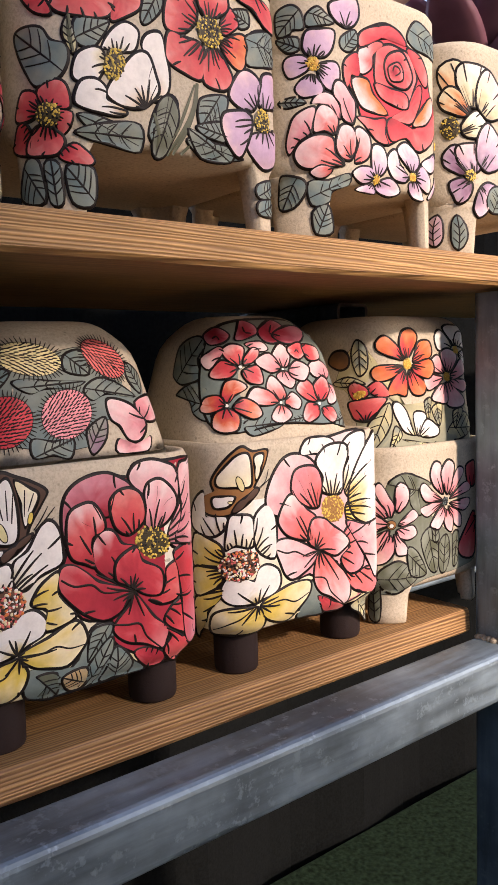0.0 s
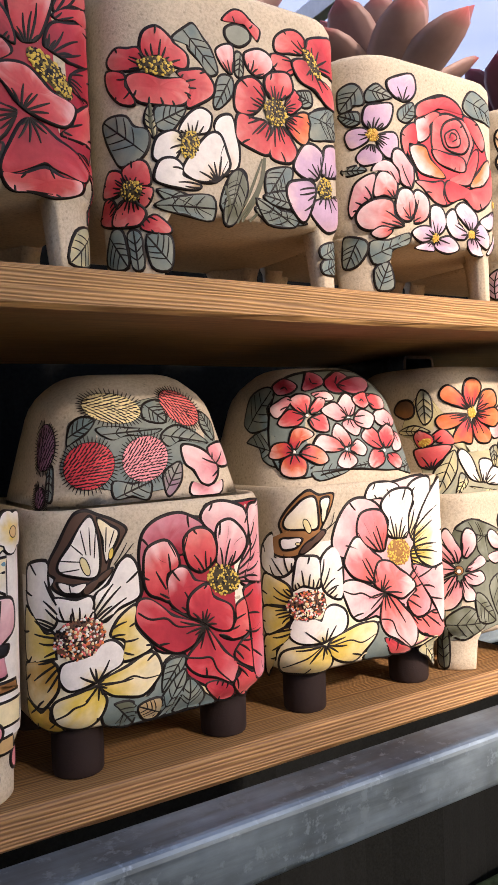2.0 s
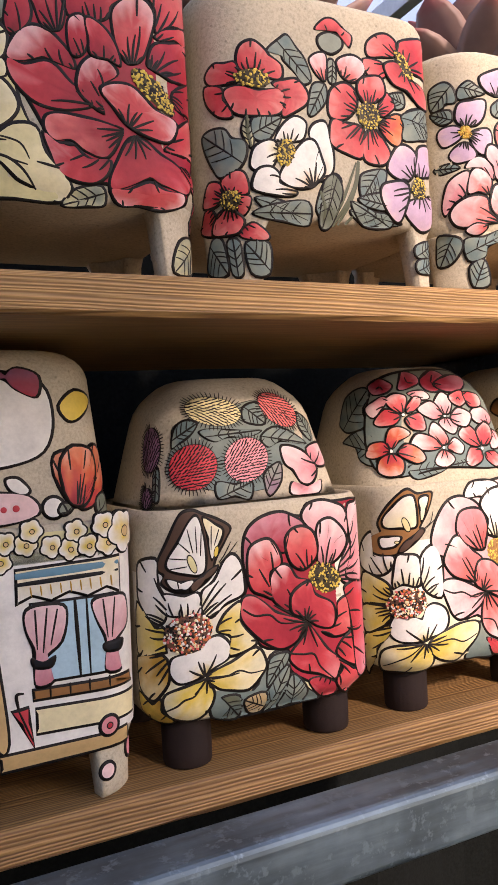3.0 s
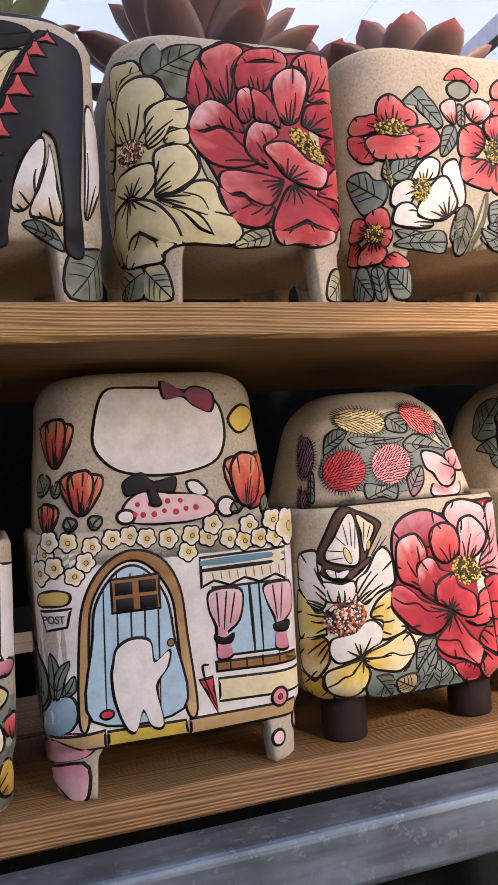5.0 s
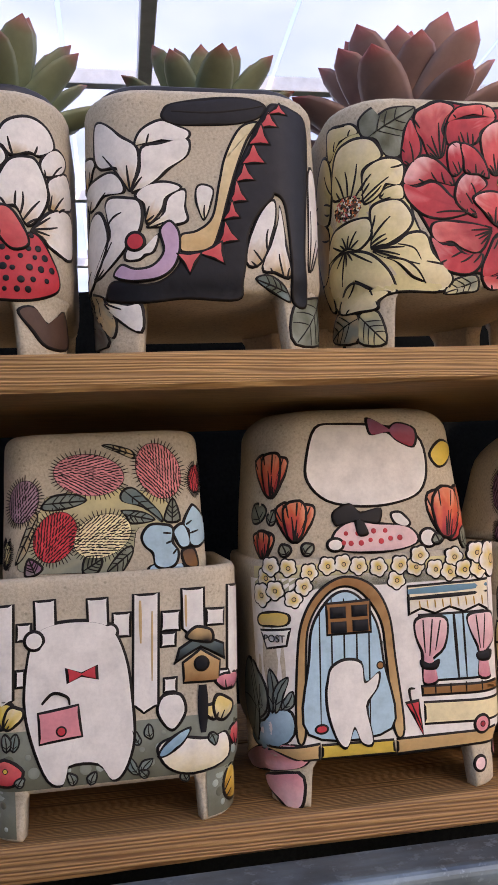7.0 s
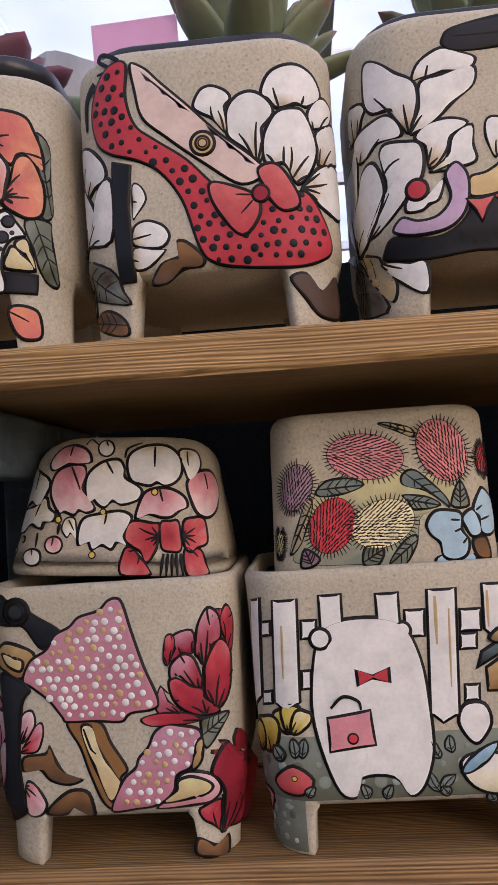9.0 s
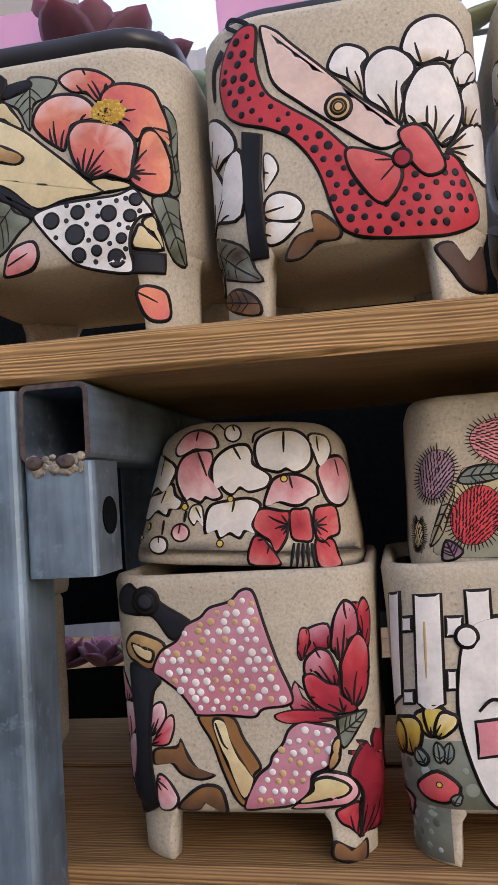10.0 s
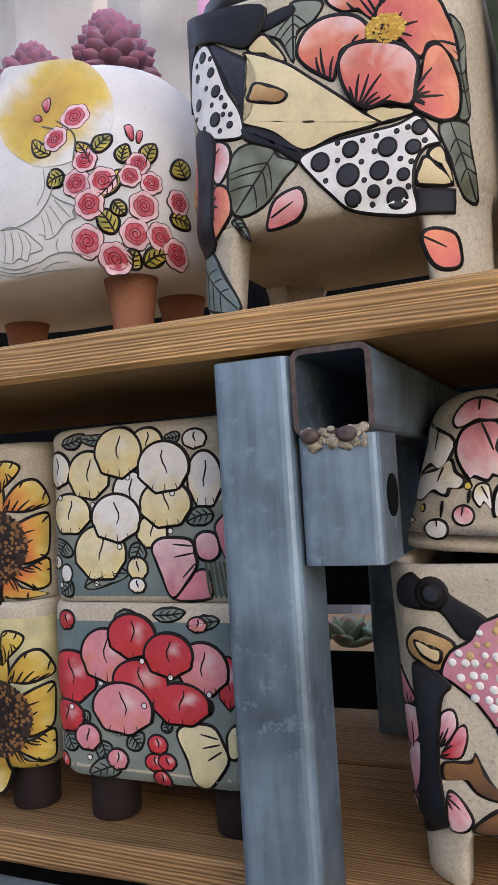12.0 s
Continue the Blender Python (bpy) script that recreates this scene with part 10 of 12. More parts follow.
blob(tulip, [(-44.6, 31.4), (-33.3, 33.2), (-30.7, 36.6), (-27.6, 30.0), (-22.8, 22.3), (-14.6, 19.2), (-21.6, 16.6), (-31.1, 18.9), (-37.2, 25.1), (-45.2, 24.0)], BROWN, UMBER, name='branch', high=0.9)
blob(tulip, [(-34.7, 2.6), (-31.1, 8.5), (-21.7, 14.9), (-11.9, 13.1), (-10.1, 1.0), (-15.1, 1.9), (-19.1, 7.5), (-24.7, 1.8)], BROWN, UMBER, name='branch', high=0.9)
panel(tulip, [(-62.2, 105.0), (-53.1, 111.0), (-47.3, 108.0), (-39.6, 108.2), (-35.6, 101.4), (-20.9, 90.7), (-31.5, 82.8), (-40.6, 94.1), (-49.3, 95.0), (-61.8, 96.8)], CHAR, (0.022, 0.026, 0.034), name='ankle_strap', high=1.6, smooth=True)
disc(tulip, -43.7, 102.1, 7.2, CHAR, name='buckle', high=1.6)
disc(tulip, -43.7, 102.1, 4.6, (0.03, 0.036, 0.046), name='buckle', high=1.6)
panel(tulip, [(-55.7, 71.6), (-45.7, 70.3), (-38.3, 63.7), (-42.9, 56.3), (-45.7, 31.3), (-44.6, 11.0), (-45.2, 2.5), (-63.9, -3.5), (-55.8, 29.7), (-56.0, 55.1)], CHAR, (0.022, 0.026, 0.034), name='heel', high=1.6, smooth=True)
blob(tulip, [(-58.9, 81.4), (-52.1, 87.5), (-42.8, 86.1), (-34.7, 80.1), (-42.0, 68.9), (-51.5, 71.7), (-58.2, 75.8)], UMBER, TAN, name='insole_edge', high=1.0)
blob(tulip, [(-53.9, 82.1), (-42.9, 79.5), (-40.6, 76.8), (-42.9, 72.4), (-50.7, 75.3)], TAN, CREAM, name='insole', high=1.0)
panel(tulip, [(-21.6, 47.5), (-5.0, 47.2), (0.8, 36.1), (7.8, 23.8), (4.3, 19.0), (3.9, 12.9), (-1.2, 3.9), (-6.3, 8.1), (-11.9, 22.0), (-15.8, 34.3)], UMBER, UMBER, name='sole', high=0.8, smooth=True)
blob(tulip, [(-9.1, 45.4), (-6.2, 35.4), (2.8, 19.0), (4.1, 15.6), (-1.3, 7.3), (-6.7, 18.5), (-11.7, 31.5), (-14.7, 45.1)], TAN, CREAM, name='foot_shape', high=0.9)
stroke(tulip, [(-13.2, 43.9), (-11.3, 37.7), (-9.9, 33.8), (-7.7, 31.5)], 1.2, LINE)
panel(tulip, [(-42.7, 68.5), (-38.4, 78.2), (-29.9, 83.4), (-25.3, 90.3), (-17.7, 94.0), (-12.6, 98.5), (-2.8, 101.2), (2.3, 105.7), (7.1, 106.7), (10.4, 103.5), (14.1, 89.5), (19.1, 72.5), (25.3, 55.7), (21.9, 50.9), (10.9, 49.5), (5.9, 45.7), (-6.6, 46.6), (-21.1, 46.8), (-24.1, 49.9), (-30.0, 57.8), (-37.7, 64.2)], ROSE, (0.62, 0.30, 0.36), name='shoe_upper', high=1.8, smooth=True)
spots(tulip, [(-42.7, 68.5), (-38.4, 78.2), (-29.9, 83.4), (-25.3, 90.3), (-17.7, 94.0), (-12.6, 98.5), (-2.8, 101.2), (2.3, 105.7), (7.1, 106.7), (10.4, 103.5), (14.1, 89.5), (19.1, 72.5), (25.3, 55.7), (21.9, 50.9), (10.9, 49.5), (5.9, 45.7), (-6.6, 46.6), (-21.1, 46.8), (-24.1, 49.9), (-30.0, 57.8), (-37.7, 64.2)], 5.2, 1.6, [WHITE, WHITE, TAN], high=1.6)
panel(tulip, [(-2.5, 3.0), (4.0, 18.0), (10.7, 24.2), (12.6, 28.7), (17.6, 34.0), (21.2, 40.8), (27.6, 44.6), (35.2, 43.7), (42.9, 41.8), (45.2, 36.8), (43.8, 27.9), (38.2, 22.1), (31.9, 19.0), (29.8, 11.5), (21.6, 5.0), (10.5, 3.1)], ROSE, (0.62, 0.30, 0.36), name='shoe_toe', high=1.8, smooth=True)
spots(tulip, [(-2.5, 3.0), (4.0, 18.0), (10.7, 24.2), (12.6, 28.7), (17.6, 34.0), (21.2, 40.8), (27.6, 44.6), (35.2, 43.7), (42.9, 41.8), (45.2, 36.8), (43.8, 27.9), (38.2, 22.1), (31.9, 19.0), (29.8, 11.5), (21.6, 5.0), (10.5, 3.1)], 5.2, 1.6, [WHITE, WHITE, TAN], high=1.6)
blob(tulip, [(41.8, 35.5), (45.2, 37.1), (44.4, 26.3), (38.9, 21.3), (40.2, 29.9)], UMBER, TAN, name='shoe_side', high=1.0)
blob(tulip, [(31.3, 19.0), (38.2, 21.9), (48.8, 18.9), (53.5, 11.6), (50.2, 6.3), (42.7, 4.1), (21.0, 2.9), (23.2, 5.9), (29.8, 11.5)], PINK, PALE, name='shoe_rim', high=1.0)
blob(tulip, [(31.0, 17.1), (38.0, 19.4), (45.5, 16.7), (49.1, 12.5), (43.4, 8.6), (23.7, 5.9), (29.8, 11.5)], TAN, STRAW, name='insole', high=1.0)
frond(tulip, [(45.9, 46.1), (60.1, 47.0), (55.5, 39.8), (46.2, 30.7), (43.8, 41.7)], OLIVE, SAGE)
traced(tulip, [(22.5, 52.4), (25.9, 62.8), (29.5, 55.6), (35.9, 49.2), (26.3, 47.8)], (35.5, 48.0), CRIM, ROSE, 3, 1)
traced(tulip, [(15.1, 47.1), (26.5, 49.9), (38.7, 49.0), (46.1, 45.3), (33.6, 43.2), (19.8, 43.3)], (45.8, 45.3), CRIM, RED, 3, 1)
traced(tulip, [(50.8, 96.8), (59.4, 97.1), (57.0, 91.5)], (53.5, 84.6), CRIM, RED, 2, 1)
traced(tulip, [(56.6, 91.5), (62.3, 99.3), (67.2, 90.2), (64.0, 74.9), (59.7, 81.9)], (57.5, 68.7), CRIM, RED, 3, 1)
traced(tulip, [(43.4, 77.7), (45.3, 90.3), (51.3, 99.2), (57.3, 94.8), (58.3, 83.9), (53.1, 79.8), (47.7, 71.3), (45.0, 74.5)], (47.4, 67.1), CRIM, ROSE, 4, 1)
traced(tulip, [(32.6, 86.4), (43.3, 88.9), (44.0, 77.9), (37.6, 77.1), (31.2, 73.5), (34.0, 79.8)], (45.8, 65.7), CRIM, ROSE, 3, 1)
traced(tulip, [(28.0, 75.1), (29.9, 86.3), (34.1, 86.6), (34.3, 79.8), (30.4, 72.0)], (30.8, 67.7), CRIM, RED, 2, 1)
traced(tulip, [(30.4, 65.9), (31.2, 72.6), (37.7, 77.7), (43.8, 74.9), (47.4, 62.5), (45.4, 60.2), (39.6, 62.7), (33.9, 67.3)], (46.5, 55.1), CRIM, ROSE, 4, 1)
traced(tulip, [(29.5, 64.4), (33.8, 66.4), (39.7, 63.0), (47.2, 60.3), (48.3, 54.9), (55.2, 47.8), (45.9, 46.5), (37.1, 49.2), (31.2, 55.3)], (47.5, 47.4), CRIM, RED, 4, 1)
traced(tulip, [(47.4, 71.3), (53.1, 80.4), (58.2, 83.5), (64.1, 75.2), (62.4, 58.2), (55.0, 49.0), (48.0, 54.6), (46.9, 63.8)], (52.3, 48.3), CRIM, RED, 4, 1)
traced(tulip, [(62.8, 34.9), (70.5, 34.8), (114.1, 10.1), (329.1, -82.5), (67.9, 19.3), (62.1, 28.9)], (63.7, 4.7), CRIM, RED, 2, 1)
traced(tulip, [(40.8, 2.4), (53.3, 5.3), (53.7, -12.3), (46.5, -7.3), (41.7, -3.6)], (49.5, -12.3), CRIM, RED, 3, 1)
traced(tulip, [(47.5, 20.0), (51.6, 28.2), (58.4, 32.8), (67.6, 25.2), (242.5, -54.7), (146.6, -36.3), (60.6, -11.6), (51.4, -11.6), (53.8, 8.0), (50.7, 16.4)], (51.2, -12.8), CRIM, RED, 5, 1)
blob(tulip, [(37.2, -14.6), (39.9, -11.9), (49.1, -17.1), (55.7, -13.9), (54.8, -23.4), (45.3, -23.1), (37.5, -19.9)], BROWN, UMBER, name='branch', high=0.9)

# thist2
blob(thist2, [(-34.7, 43.3), (-26.9, 50.7), (10.8, 52.7), (32.2, 46.6), (43.3, 32.6), (20.2, 30.4), (15.5, 15.2), (7.6, 4.9), (-11.6, 6.1), (-40.3, 7.7), (-48.6, 13.9)], SAGE, STRAW, name='leaf_bed', high=0.3, line=0.3)
frond(thist2, [(-34.8, 44.3), (-28.2, 50.4), (-16.0, 50.9), (-8.8, 46.6), (-20.2, 42.2), (-31.4, 41.7)], TEAL, SAGE)
frond(thist2, [(10.5, 51.3), (18.1, 52.5), (31.8, 38.2), (32.6, 31.9), (22.1, 40.9), (10.1, 45.3)], TEAL, SAGE)
frond(thist2, [(9.7, 40.4), (22.0, 39.0), (29.1, 33.5), (15.4, 31.7), (11.9, 36.7)], TEAL, SAGE)
frond(thist2, [(0.1, 77.5), (5.3, 78.3), (17.4, 74.3), (18.3, 69.1), (8.6, 73.3)], TAN, SAGE)
frond(thist2, [(-50.4, 13.7), (-39.6, 40.2), (-36.0, 37.4), (-43.3, 18.3)], SAGE, TAN)
frond(thist2, [(33.4, 33.0), (39.4, 46.4), (43.6, 32.6)], SAGE, OLIVE)
frond(thist2, [(-44.8, 6.5), (-42.1, 16.4), (-33.9, 10.9), (-38.0, 6.2)], PLUM, SAGE)
frond(thist2, [(-13.0, 5.9), (-11.0, 15.8), (-1.2, 13.8), (-4.4, 5.4)], OLIVE, SAGE)
frond(thist2, [(0.1, 5.1), (7.1, 15.9), (14.8, 20.2), (15.7, 15.2), (8.7, 4.6)], OLIVE, SAGE)
thistle(thist2, -7.5, 61.1, -8, 40, 24, (0.66, 0.26, 0.28))
thistle(thist2, 31.9, 61.8, 112, 34, 25, (0.70, 0.24, 0.25))
thistle(thist2, -44.7, 47.5, 70, 25, 18, (0.36, 0.22, 0.28))
thistle(thist2, -27.1, 27.0, 62, 30, 23, RED)
thistle(thist2, -1.2, 26.3, 18, 34, 24, CREAM)
thistle(thist2, -56.6, 18.7, 82, 14, 7, STRAW)
thistle(thist2, 55.7, 56.5, 80, 17, 12, RED)
blob(thist2, [(24.1, 4.9), (27.0, 8.8), (41.2, 6.8), (44.1, 8.7), (43.8, 4.3)], SKY, SKY, name='bow_tail', high=0.9)
blob(thist2, [(42.9, 15.7), (51.9, 16.6), (54.6, 5.0), (44.9, 6.0)], UMBER, BROWN, name='stem', high=0.9)
blob(thist2, [(44.2, 31.1), (49.8, 40.4), (55.1, 40.7), (73.5, 26.0), (58.0, 16.8), (48.8, 17.6), (47.5, 26.3)], SKY, SKY, name='bow_loop', high=1.1)
blob(thist2, [(20.2, 25.4), (25.1, 31.6), (33.5, 31.7), (39.0, 29.3), (39.0, 21.0), (42.1, 14.8), (40.1, 7.5), (34.0, 4.9), (27.8, 7.1), (26.2, 14.3), (21.5, 19.4)], SKY, SKY, name='bow_loop', high=1.1)
blob(thist2, [(38.4, 27.9), (44.5, 31.6), (49.1, 25.0), (49.1, 17.6), (43.2, 16.2), (39.2, 22.1)], SKY, SKY, name='bow_knot', high=1.2)
stroke(thist2, [(33.1, 26.1), (37.7, 25.6)], 1.2, LINE)
stroke(thist2, [(34.5, 20.0), (38.8, 21.6)], 1.2, LINE)
stroke(thist2, [(38.2, 13.8), (40.5, 16.7)], 1.2, LINE)
stroke(thist2, [(46.4, 30.0), (50.5, 32.2)], 1.2, LINE)
stroke(thist2, [(48.8, 25.0), (55.5, 26.4)], 1.2, LINE)

# bow
stroke(bow, [(-17.5, 70.0), (-15.5, 73.4), (-10.4, 69.9)], 1.0, LINE)
stroke(bow, [(5.4, 62.5), (6.4, 67.7), (13.7, 71.1)], 1.4, LINE)
traced(bow, [(-38.3, 60.3), (-32.9, 68.6), (-24.4, 70.9), (-15.4, 67.4), (-12.3, 60.7), (-17.7, 59.2), (-26.9, 58.5), (-35.5, 55.6)], (-24.9, 69.6), PINK, PALE, 1, 0)
traced(bow, [(34.2, 66.9), (45.2, 67.3), (49.3, 61.1), (47.9, 55.0), (42.1, 49.1), (38.3, 53.5)], (39.2, 66.4), CREAM, WHITE, 1, 0)
traced(bow, [(-58.9, 59.2), (-72.5, 63.3), (-38.0, 52.6), (-37.8, 42.1), (-43.3, 36.1), (-50.8, 38.2), (-63.6, 34.2), (-61.7, 43.0)], (-46.5, 59.9), CREAM, WHITE, 1, 0)
traced(bow, [(38.9, 49.1), (45.9, 55.6), (58.5, 55.9), (68.3, 46.2), (62.2, 34.3), (54.3, 29.3), (46.8, 30.8), (42.0, 37.5)], (50.9, 54.5), PINK, PALE, 1, 0)
traced(bow, [(-36.1, 43.6), (-34.1, 54.1), (-26.9, 59.1), (-17.7, 59.8), (-15.1, 55.3), (-16.6, 47.9), (-12.3, 40.6), (-9.1, 34.7), (-13.5, 32.4), (-18.1, 33.6), (-21.0, 31.0), (-27.1, 33.0), (-30.1, 32.4)], (-23.7, 58.4), PINK, PALE, 1, 0)
traced(bow, [(-65.5, 22.9), (-63.9, 32.7), (-46.2, 37.6), (-37.8, 42.1), (-34.6, 36.2), (-30.1, 32.4), (-32.1, 28.3), (-37.1, 28.0), (-39.6, 24.1), (-48.9, 26.2), (-56.6, 21.8)], (-41.4, 38.2), CREAM, WHITE, 1, 0)
traced(bow, [(-27.6, 24.6), (-25.4, 30.4), (-20.0, 30.1), (-18.3, 18.9), (-22.0, 22.0), (-24.3, 19.7)], (-23.6, 29.5), CREAM, WHITE, 1, 0)
traced(bow, [(11.6, 31.3), (15.7, 43.4), (23.0, 46.8), (31.5, 46.2), (38.9, 41.8), (41.0, 36.1), (36.6, 33.6), (32.3, 30.2), (26.2, 29.6), (18.9, 31.6), (13.7, 29.6)], (25.0, 45.6), PINK, PALE, 1, 0)
traced(bow, [(-19.1, 22.6), (-16.4, 30.4), (-7.6, 33.3), (4.2, 34.7), (10.8, 31.9), (10.3, 27.6), (7.6, 20.5), (9.4, 15.4), (3.9, 17.1), (0.5, 13.1), (-5.4, 15.3), (-10.7, 13.0), (-13.5, 17.5), (-18.2, 15.5)], (-3.1, 33.0), CREAM, WHITE, 1, 0)
traced(bow, [(-16.6, 47.9), (-14.5, 55.3), (-7.1, 61.2), (1.8, 62.6), (5.6, 58.1), (6.7, 52.2), (15.7, 45.7), (15.2, 40.5), (11.5, 38.2), (4.8, 36.5), (-0.3, 38.5), (-4.7, 35.0), (-8.9, 36.8), (-12.3, 40.3), (-14.9, 38.0)], (-5.0, 61.2), CREAM, WHITE, 1, 0)
traced(bow, [(5.9, 58.1), (7.6, 65.5), (16.0, 70.1), (27.7, 70.0), (35.8, 63.8), (37.4, 54.9), (34.4, 49.1), (28.7, 46.5), (23.8, 48.2), (19.2, 46.5), (12.7, 48.0), (8.2, 50.4)], (21.1, 69.1), CREAM, WHITE, 1, 0)
stroke(bow, [(-28.3, 27.5), (-29.2, 21.7)], 1.8, LINE)
stroke(bow, [(-41.3, 22.4), (-41.9, 14.8)], 1.8, LINE)
stroke(bow, [(-29.6, 34.8), (-27.5, 28.9)], 1.2, LINE)
traced(bow, [(-26.0, 16.3), (-27.3, 12.8), (-30.8, 11.4), (-34.6, 12.7), (-36.4, 16.1), (-35.0, 19.6), (-31.3, 21.1), (-27.6, 19.7)], (-31.3, 20.8), PINK, PALE, 1, 0)
traced(bow, [(-37.6, 9.8), (-38.9, 6.3), (-43.1, 4.8), (-48.1, 5.9), (-51.2, 9.2), (-49.4, 12.7), (-44.2, 14.4), (-39.5, 13.2)], (-44.2, 13.9), PALE, WHITE, 1, 0)
traced(bow, [(-60.1, 12.4), (-74.3, 9.2), (-68.3, 8.5), (-68.1, 8.9), (-67.6, 10.8), (-67.2, 13.0), (-67.1, 14.3), (-67.3, 13.9)], (-67.2, 13.7), PALE, WHITE, 1, 0)
traced(bow, [(-0.9, 67.8), (-1.9, 64.4), (-5.1, 63.0), (-8.7, 64.5), (-10.6, 68.0), (-10.0, 71.6), (-7.0, 73.2), (-3.0, 71.5)], (-6.8, 72.4), CREAM, WHITE, 1, 0)
disc(bow, 22.4, 43.9, 2.0, YEL, high=2.4, line=0.6)
disc(bow, -5.2, 33.3, 2.0, YEL, high=2.4, line=0.6)
disc(bow, -29.3, 29.5, 2.0, YEL, high=2.4, line=0.6)
disc(bow, -54.2, 18.6, 2.0, YEL, high=2.4, line=0.6)
disc(bow, -10.0, 11.0, 2.0, YEL, high=2.4, line=0.6)
disc(bow, -63.6, 34.3, 2.0, YEL, high=2.4, line=0.6)
traced(bow, [(5.1, 0.8), (6.3, 13.4), (10.6, 15.4), (16.5, 9.9), (20.0, 5.2), (21.2, 0.2)], (16.4, 14.9), RED, CORAL, 2, 0)
traced(bow, [(38.5, 13.6), (48.0, 14.0), (52.1, 5.0), (53.0, -0.1), (40.8, -0.5)], (40.5, 15.0), RED, CORAL, 2, 0)
traced(bow, [(6.1, 19.9), (8.0, 27.6), (13.1, 29.6), (21.9, 28.2), (26.2, 27.1), (25.5, 17.8), (24.5, 12.8), (19.5, 6.1), (15.9, 11.6), (10.6, 14.9)], (25.5, 20.6), RED, CORAL, 5, 0)
traced(bow, [(37.5, 28.2), (43.5, 30.9), (50.0, 30.2), (52.6, 23.0), (52.2, 16.0), (45.5, 13.5), (42.5, 11.6), (38.5, 15.0)], (37.8, 20.6), RED, CORAL, 5, 0)
traced(bow, [(25.4, 27.6), (31.0, 29.1), (36.0, 28.2), (37.9, 13.7), (32.1, 12.0), (26.4, 14.5)], (31.4, 20.6), RED, CORAL, 0, 0)
stroke(bow, [(28.2, 11.7), (26.7, 0.0)], 1.8, CHAR)
stroke(bow, [(30.5, 11.7), (29.8, 0.1)], 1.8, CHAR)
stroke(bow, [(32.7, 11.7), (32.8, 0.1)], 1.8, CHAR)
stroke(bow, [(34.9, 11.7), (35.7, 0.2)], 1.8, CHAR)
stroke(bow, [(37.1, 11.7), (38.7, 0.1)], 1.8, CHAR)

# berries
coat(berries, -78, 78, 3, 84, SAGE, TEAL)
leaf(berries, -42.7, 80.7, 137, 10.5, 9.4)
leaf(berries, -17.8, 84.1, 6, 17.1, 8.6)
leaf(berries, 6.0, 87.3, 5, 19.5, 8.4)
leaf(berries, -35.2, 31.1, 141, 8.7, 10.4)
leaf(berries, -11.3, 27.0, -52, 10.1, 13.6)
leaf(berries, 43.8, 85.1, -171, 19.1, 8.2)
leaf(berries, -50.7, 26.7, -63, 12.4, 15.3)
leaf(berries, -28.7, 22.8, -76, 11.6, 12.1)
leaf(berries, 11.9, 28.7, 112, 7.3, 8.0)
leaf(berries, 37.8, 41.4, 159, 6.4, 8.9)
leaf(berries, -15.6, 12.4, -159, 24.3, 12.5)
bell(berries, -46.9, 84.2, 5.8, 5.6, RED)
bell(berries, -49.9, 33.9, 12.3, 9.2, RED)
bell(berries, 46.4, 55.4, 6.3, 13.1, RED)
bell(berries, -45.8, 54.8, 16.9, 14.3, RED)
bell(berries, -23.1, 66.5, 15.7, 14.5, PINK)
bell(berries, -2.8, 54.0, 16.9, 11.9, RED)
bell(berries, 32.8, 61.5, 14.7, 13.7, PINK)
bell(berries, 19.8, 43.8, 16.6, 11.2, RED)
bell(berries, -14.2, 40.0, 18.5, 13.8, PINK)
bell(berries, 14.5, 67.8, 14.6, 11.7, RED)
bell(berries, -6.5, 76.8, 14.8, 12.0, RED)
bell(berries, -36.7, 23.8, 8.6, 7.7, PINK)
bell(berries, -18.9, 13.8, 6.8, 5.9, PINK)
bell(berries, 31.4, 82.9, 5.8, 4.3, PINK)
bell(berries, 5.0, 22.9, 6.2, 5.4, RED)
bell(berries, 3.0, 13.9, 6.2, 4.9, RED)
bell(berries, 10.1, 14.7, 5.6, 4.6, RED)
bell(berries, 6.2, 5.2, 5.4, 5.6, RED)
bell(berries, -55.0, 9.9, 5.9, 4.8, RED)
disc(berries, -0.8, 64.4, 1.7, WHITE, high=2.0, line=0.5)
disc(berries, -27.1, 51.9, 1.7, WHITE, high=2.0, line=0.5)
disc(berries, 15.4, 57.0, 1.7, WHITE, high=2.0, line=0.5)
disc(berries, -0.8, 42.2, 1.7, WHITE, high=2.0, line=0.5)
disc(berries, 36.0, 49.5, 1.7, WHITE, high=2.0, line=0.5)
disc(berries, -69.3, 19.2, 1.7, WHITE, high=2.0, line=0.5)
disc(berries, -36.2, 13.3, 1.7, WHITE, high=2.0, line=0.5)
disc(berries, -17.6, 27.0, 1.7, WHITE, high=2.0, line=0.5)
disc(berries, 24.2, 31.5, 1.7, WHITE, high=2.0, line=0.5)
disc(berries, -45.7, 39.0, 1.7, WHITE, high=2.0, line=0.5)
blob(berries, [(15.7, 29.4), (22.4, 34.8), (36.4, 34.9), (42.4, 26.6), (44.6, 16.5), (32.4, 2.2), (25.0, 3.7), (20.8, 16.1)], STRAW, CREAM, name='bow_loop', high=1.3, veins=[[(39.3, 28.1), (29.9, 29.9)], [(40.1, 25.6), (30.4, 23.2)], [(40.8, 22.3), (32.9, 17.4)]])
blob(berries, [(43.2, 29.7), (49.2, 35.6), (49.9, 20.0), (44.4, 18.9)], STRAW, CREAM, name='bow_loop', high=1.2)

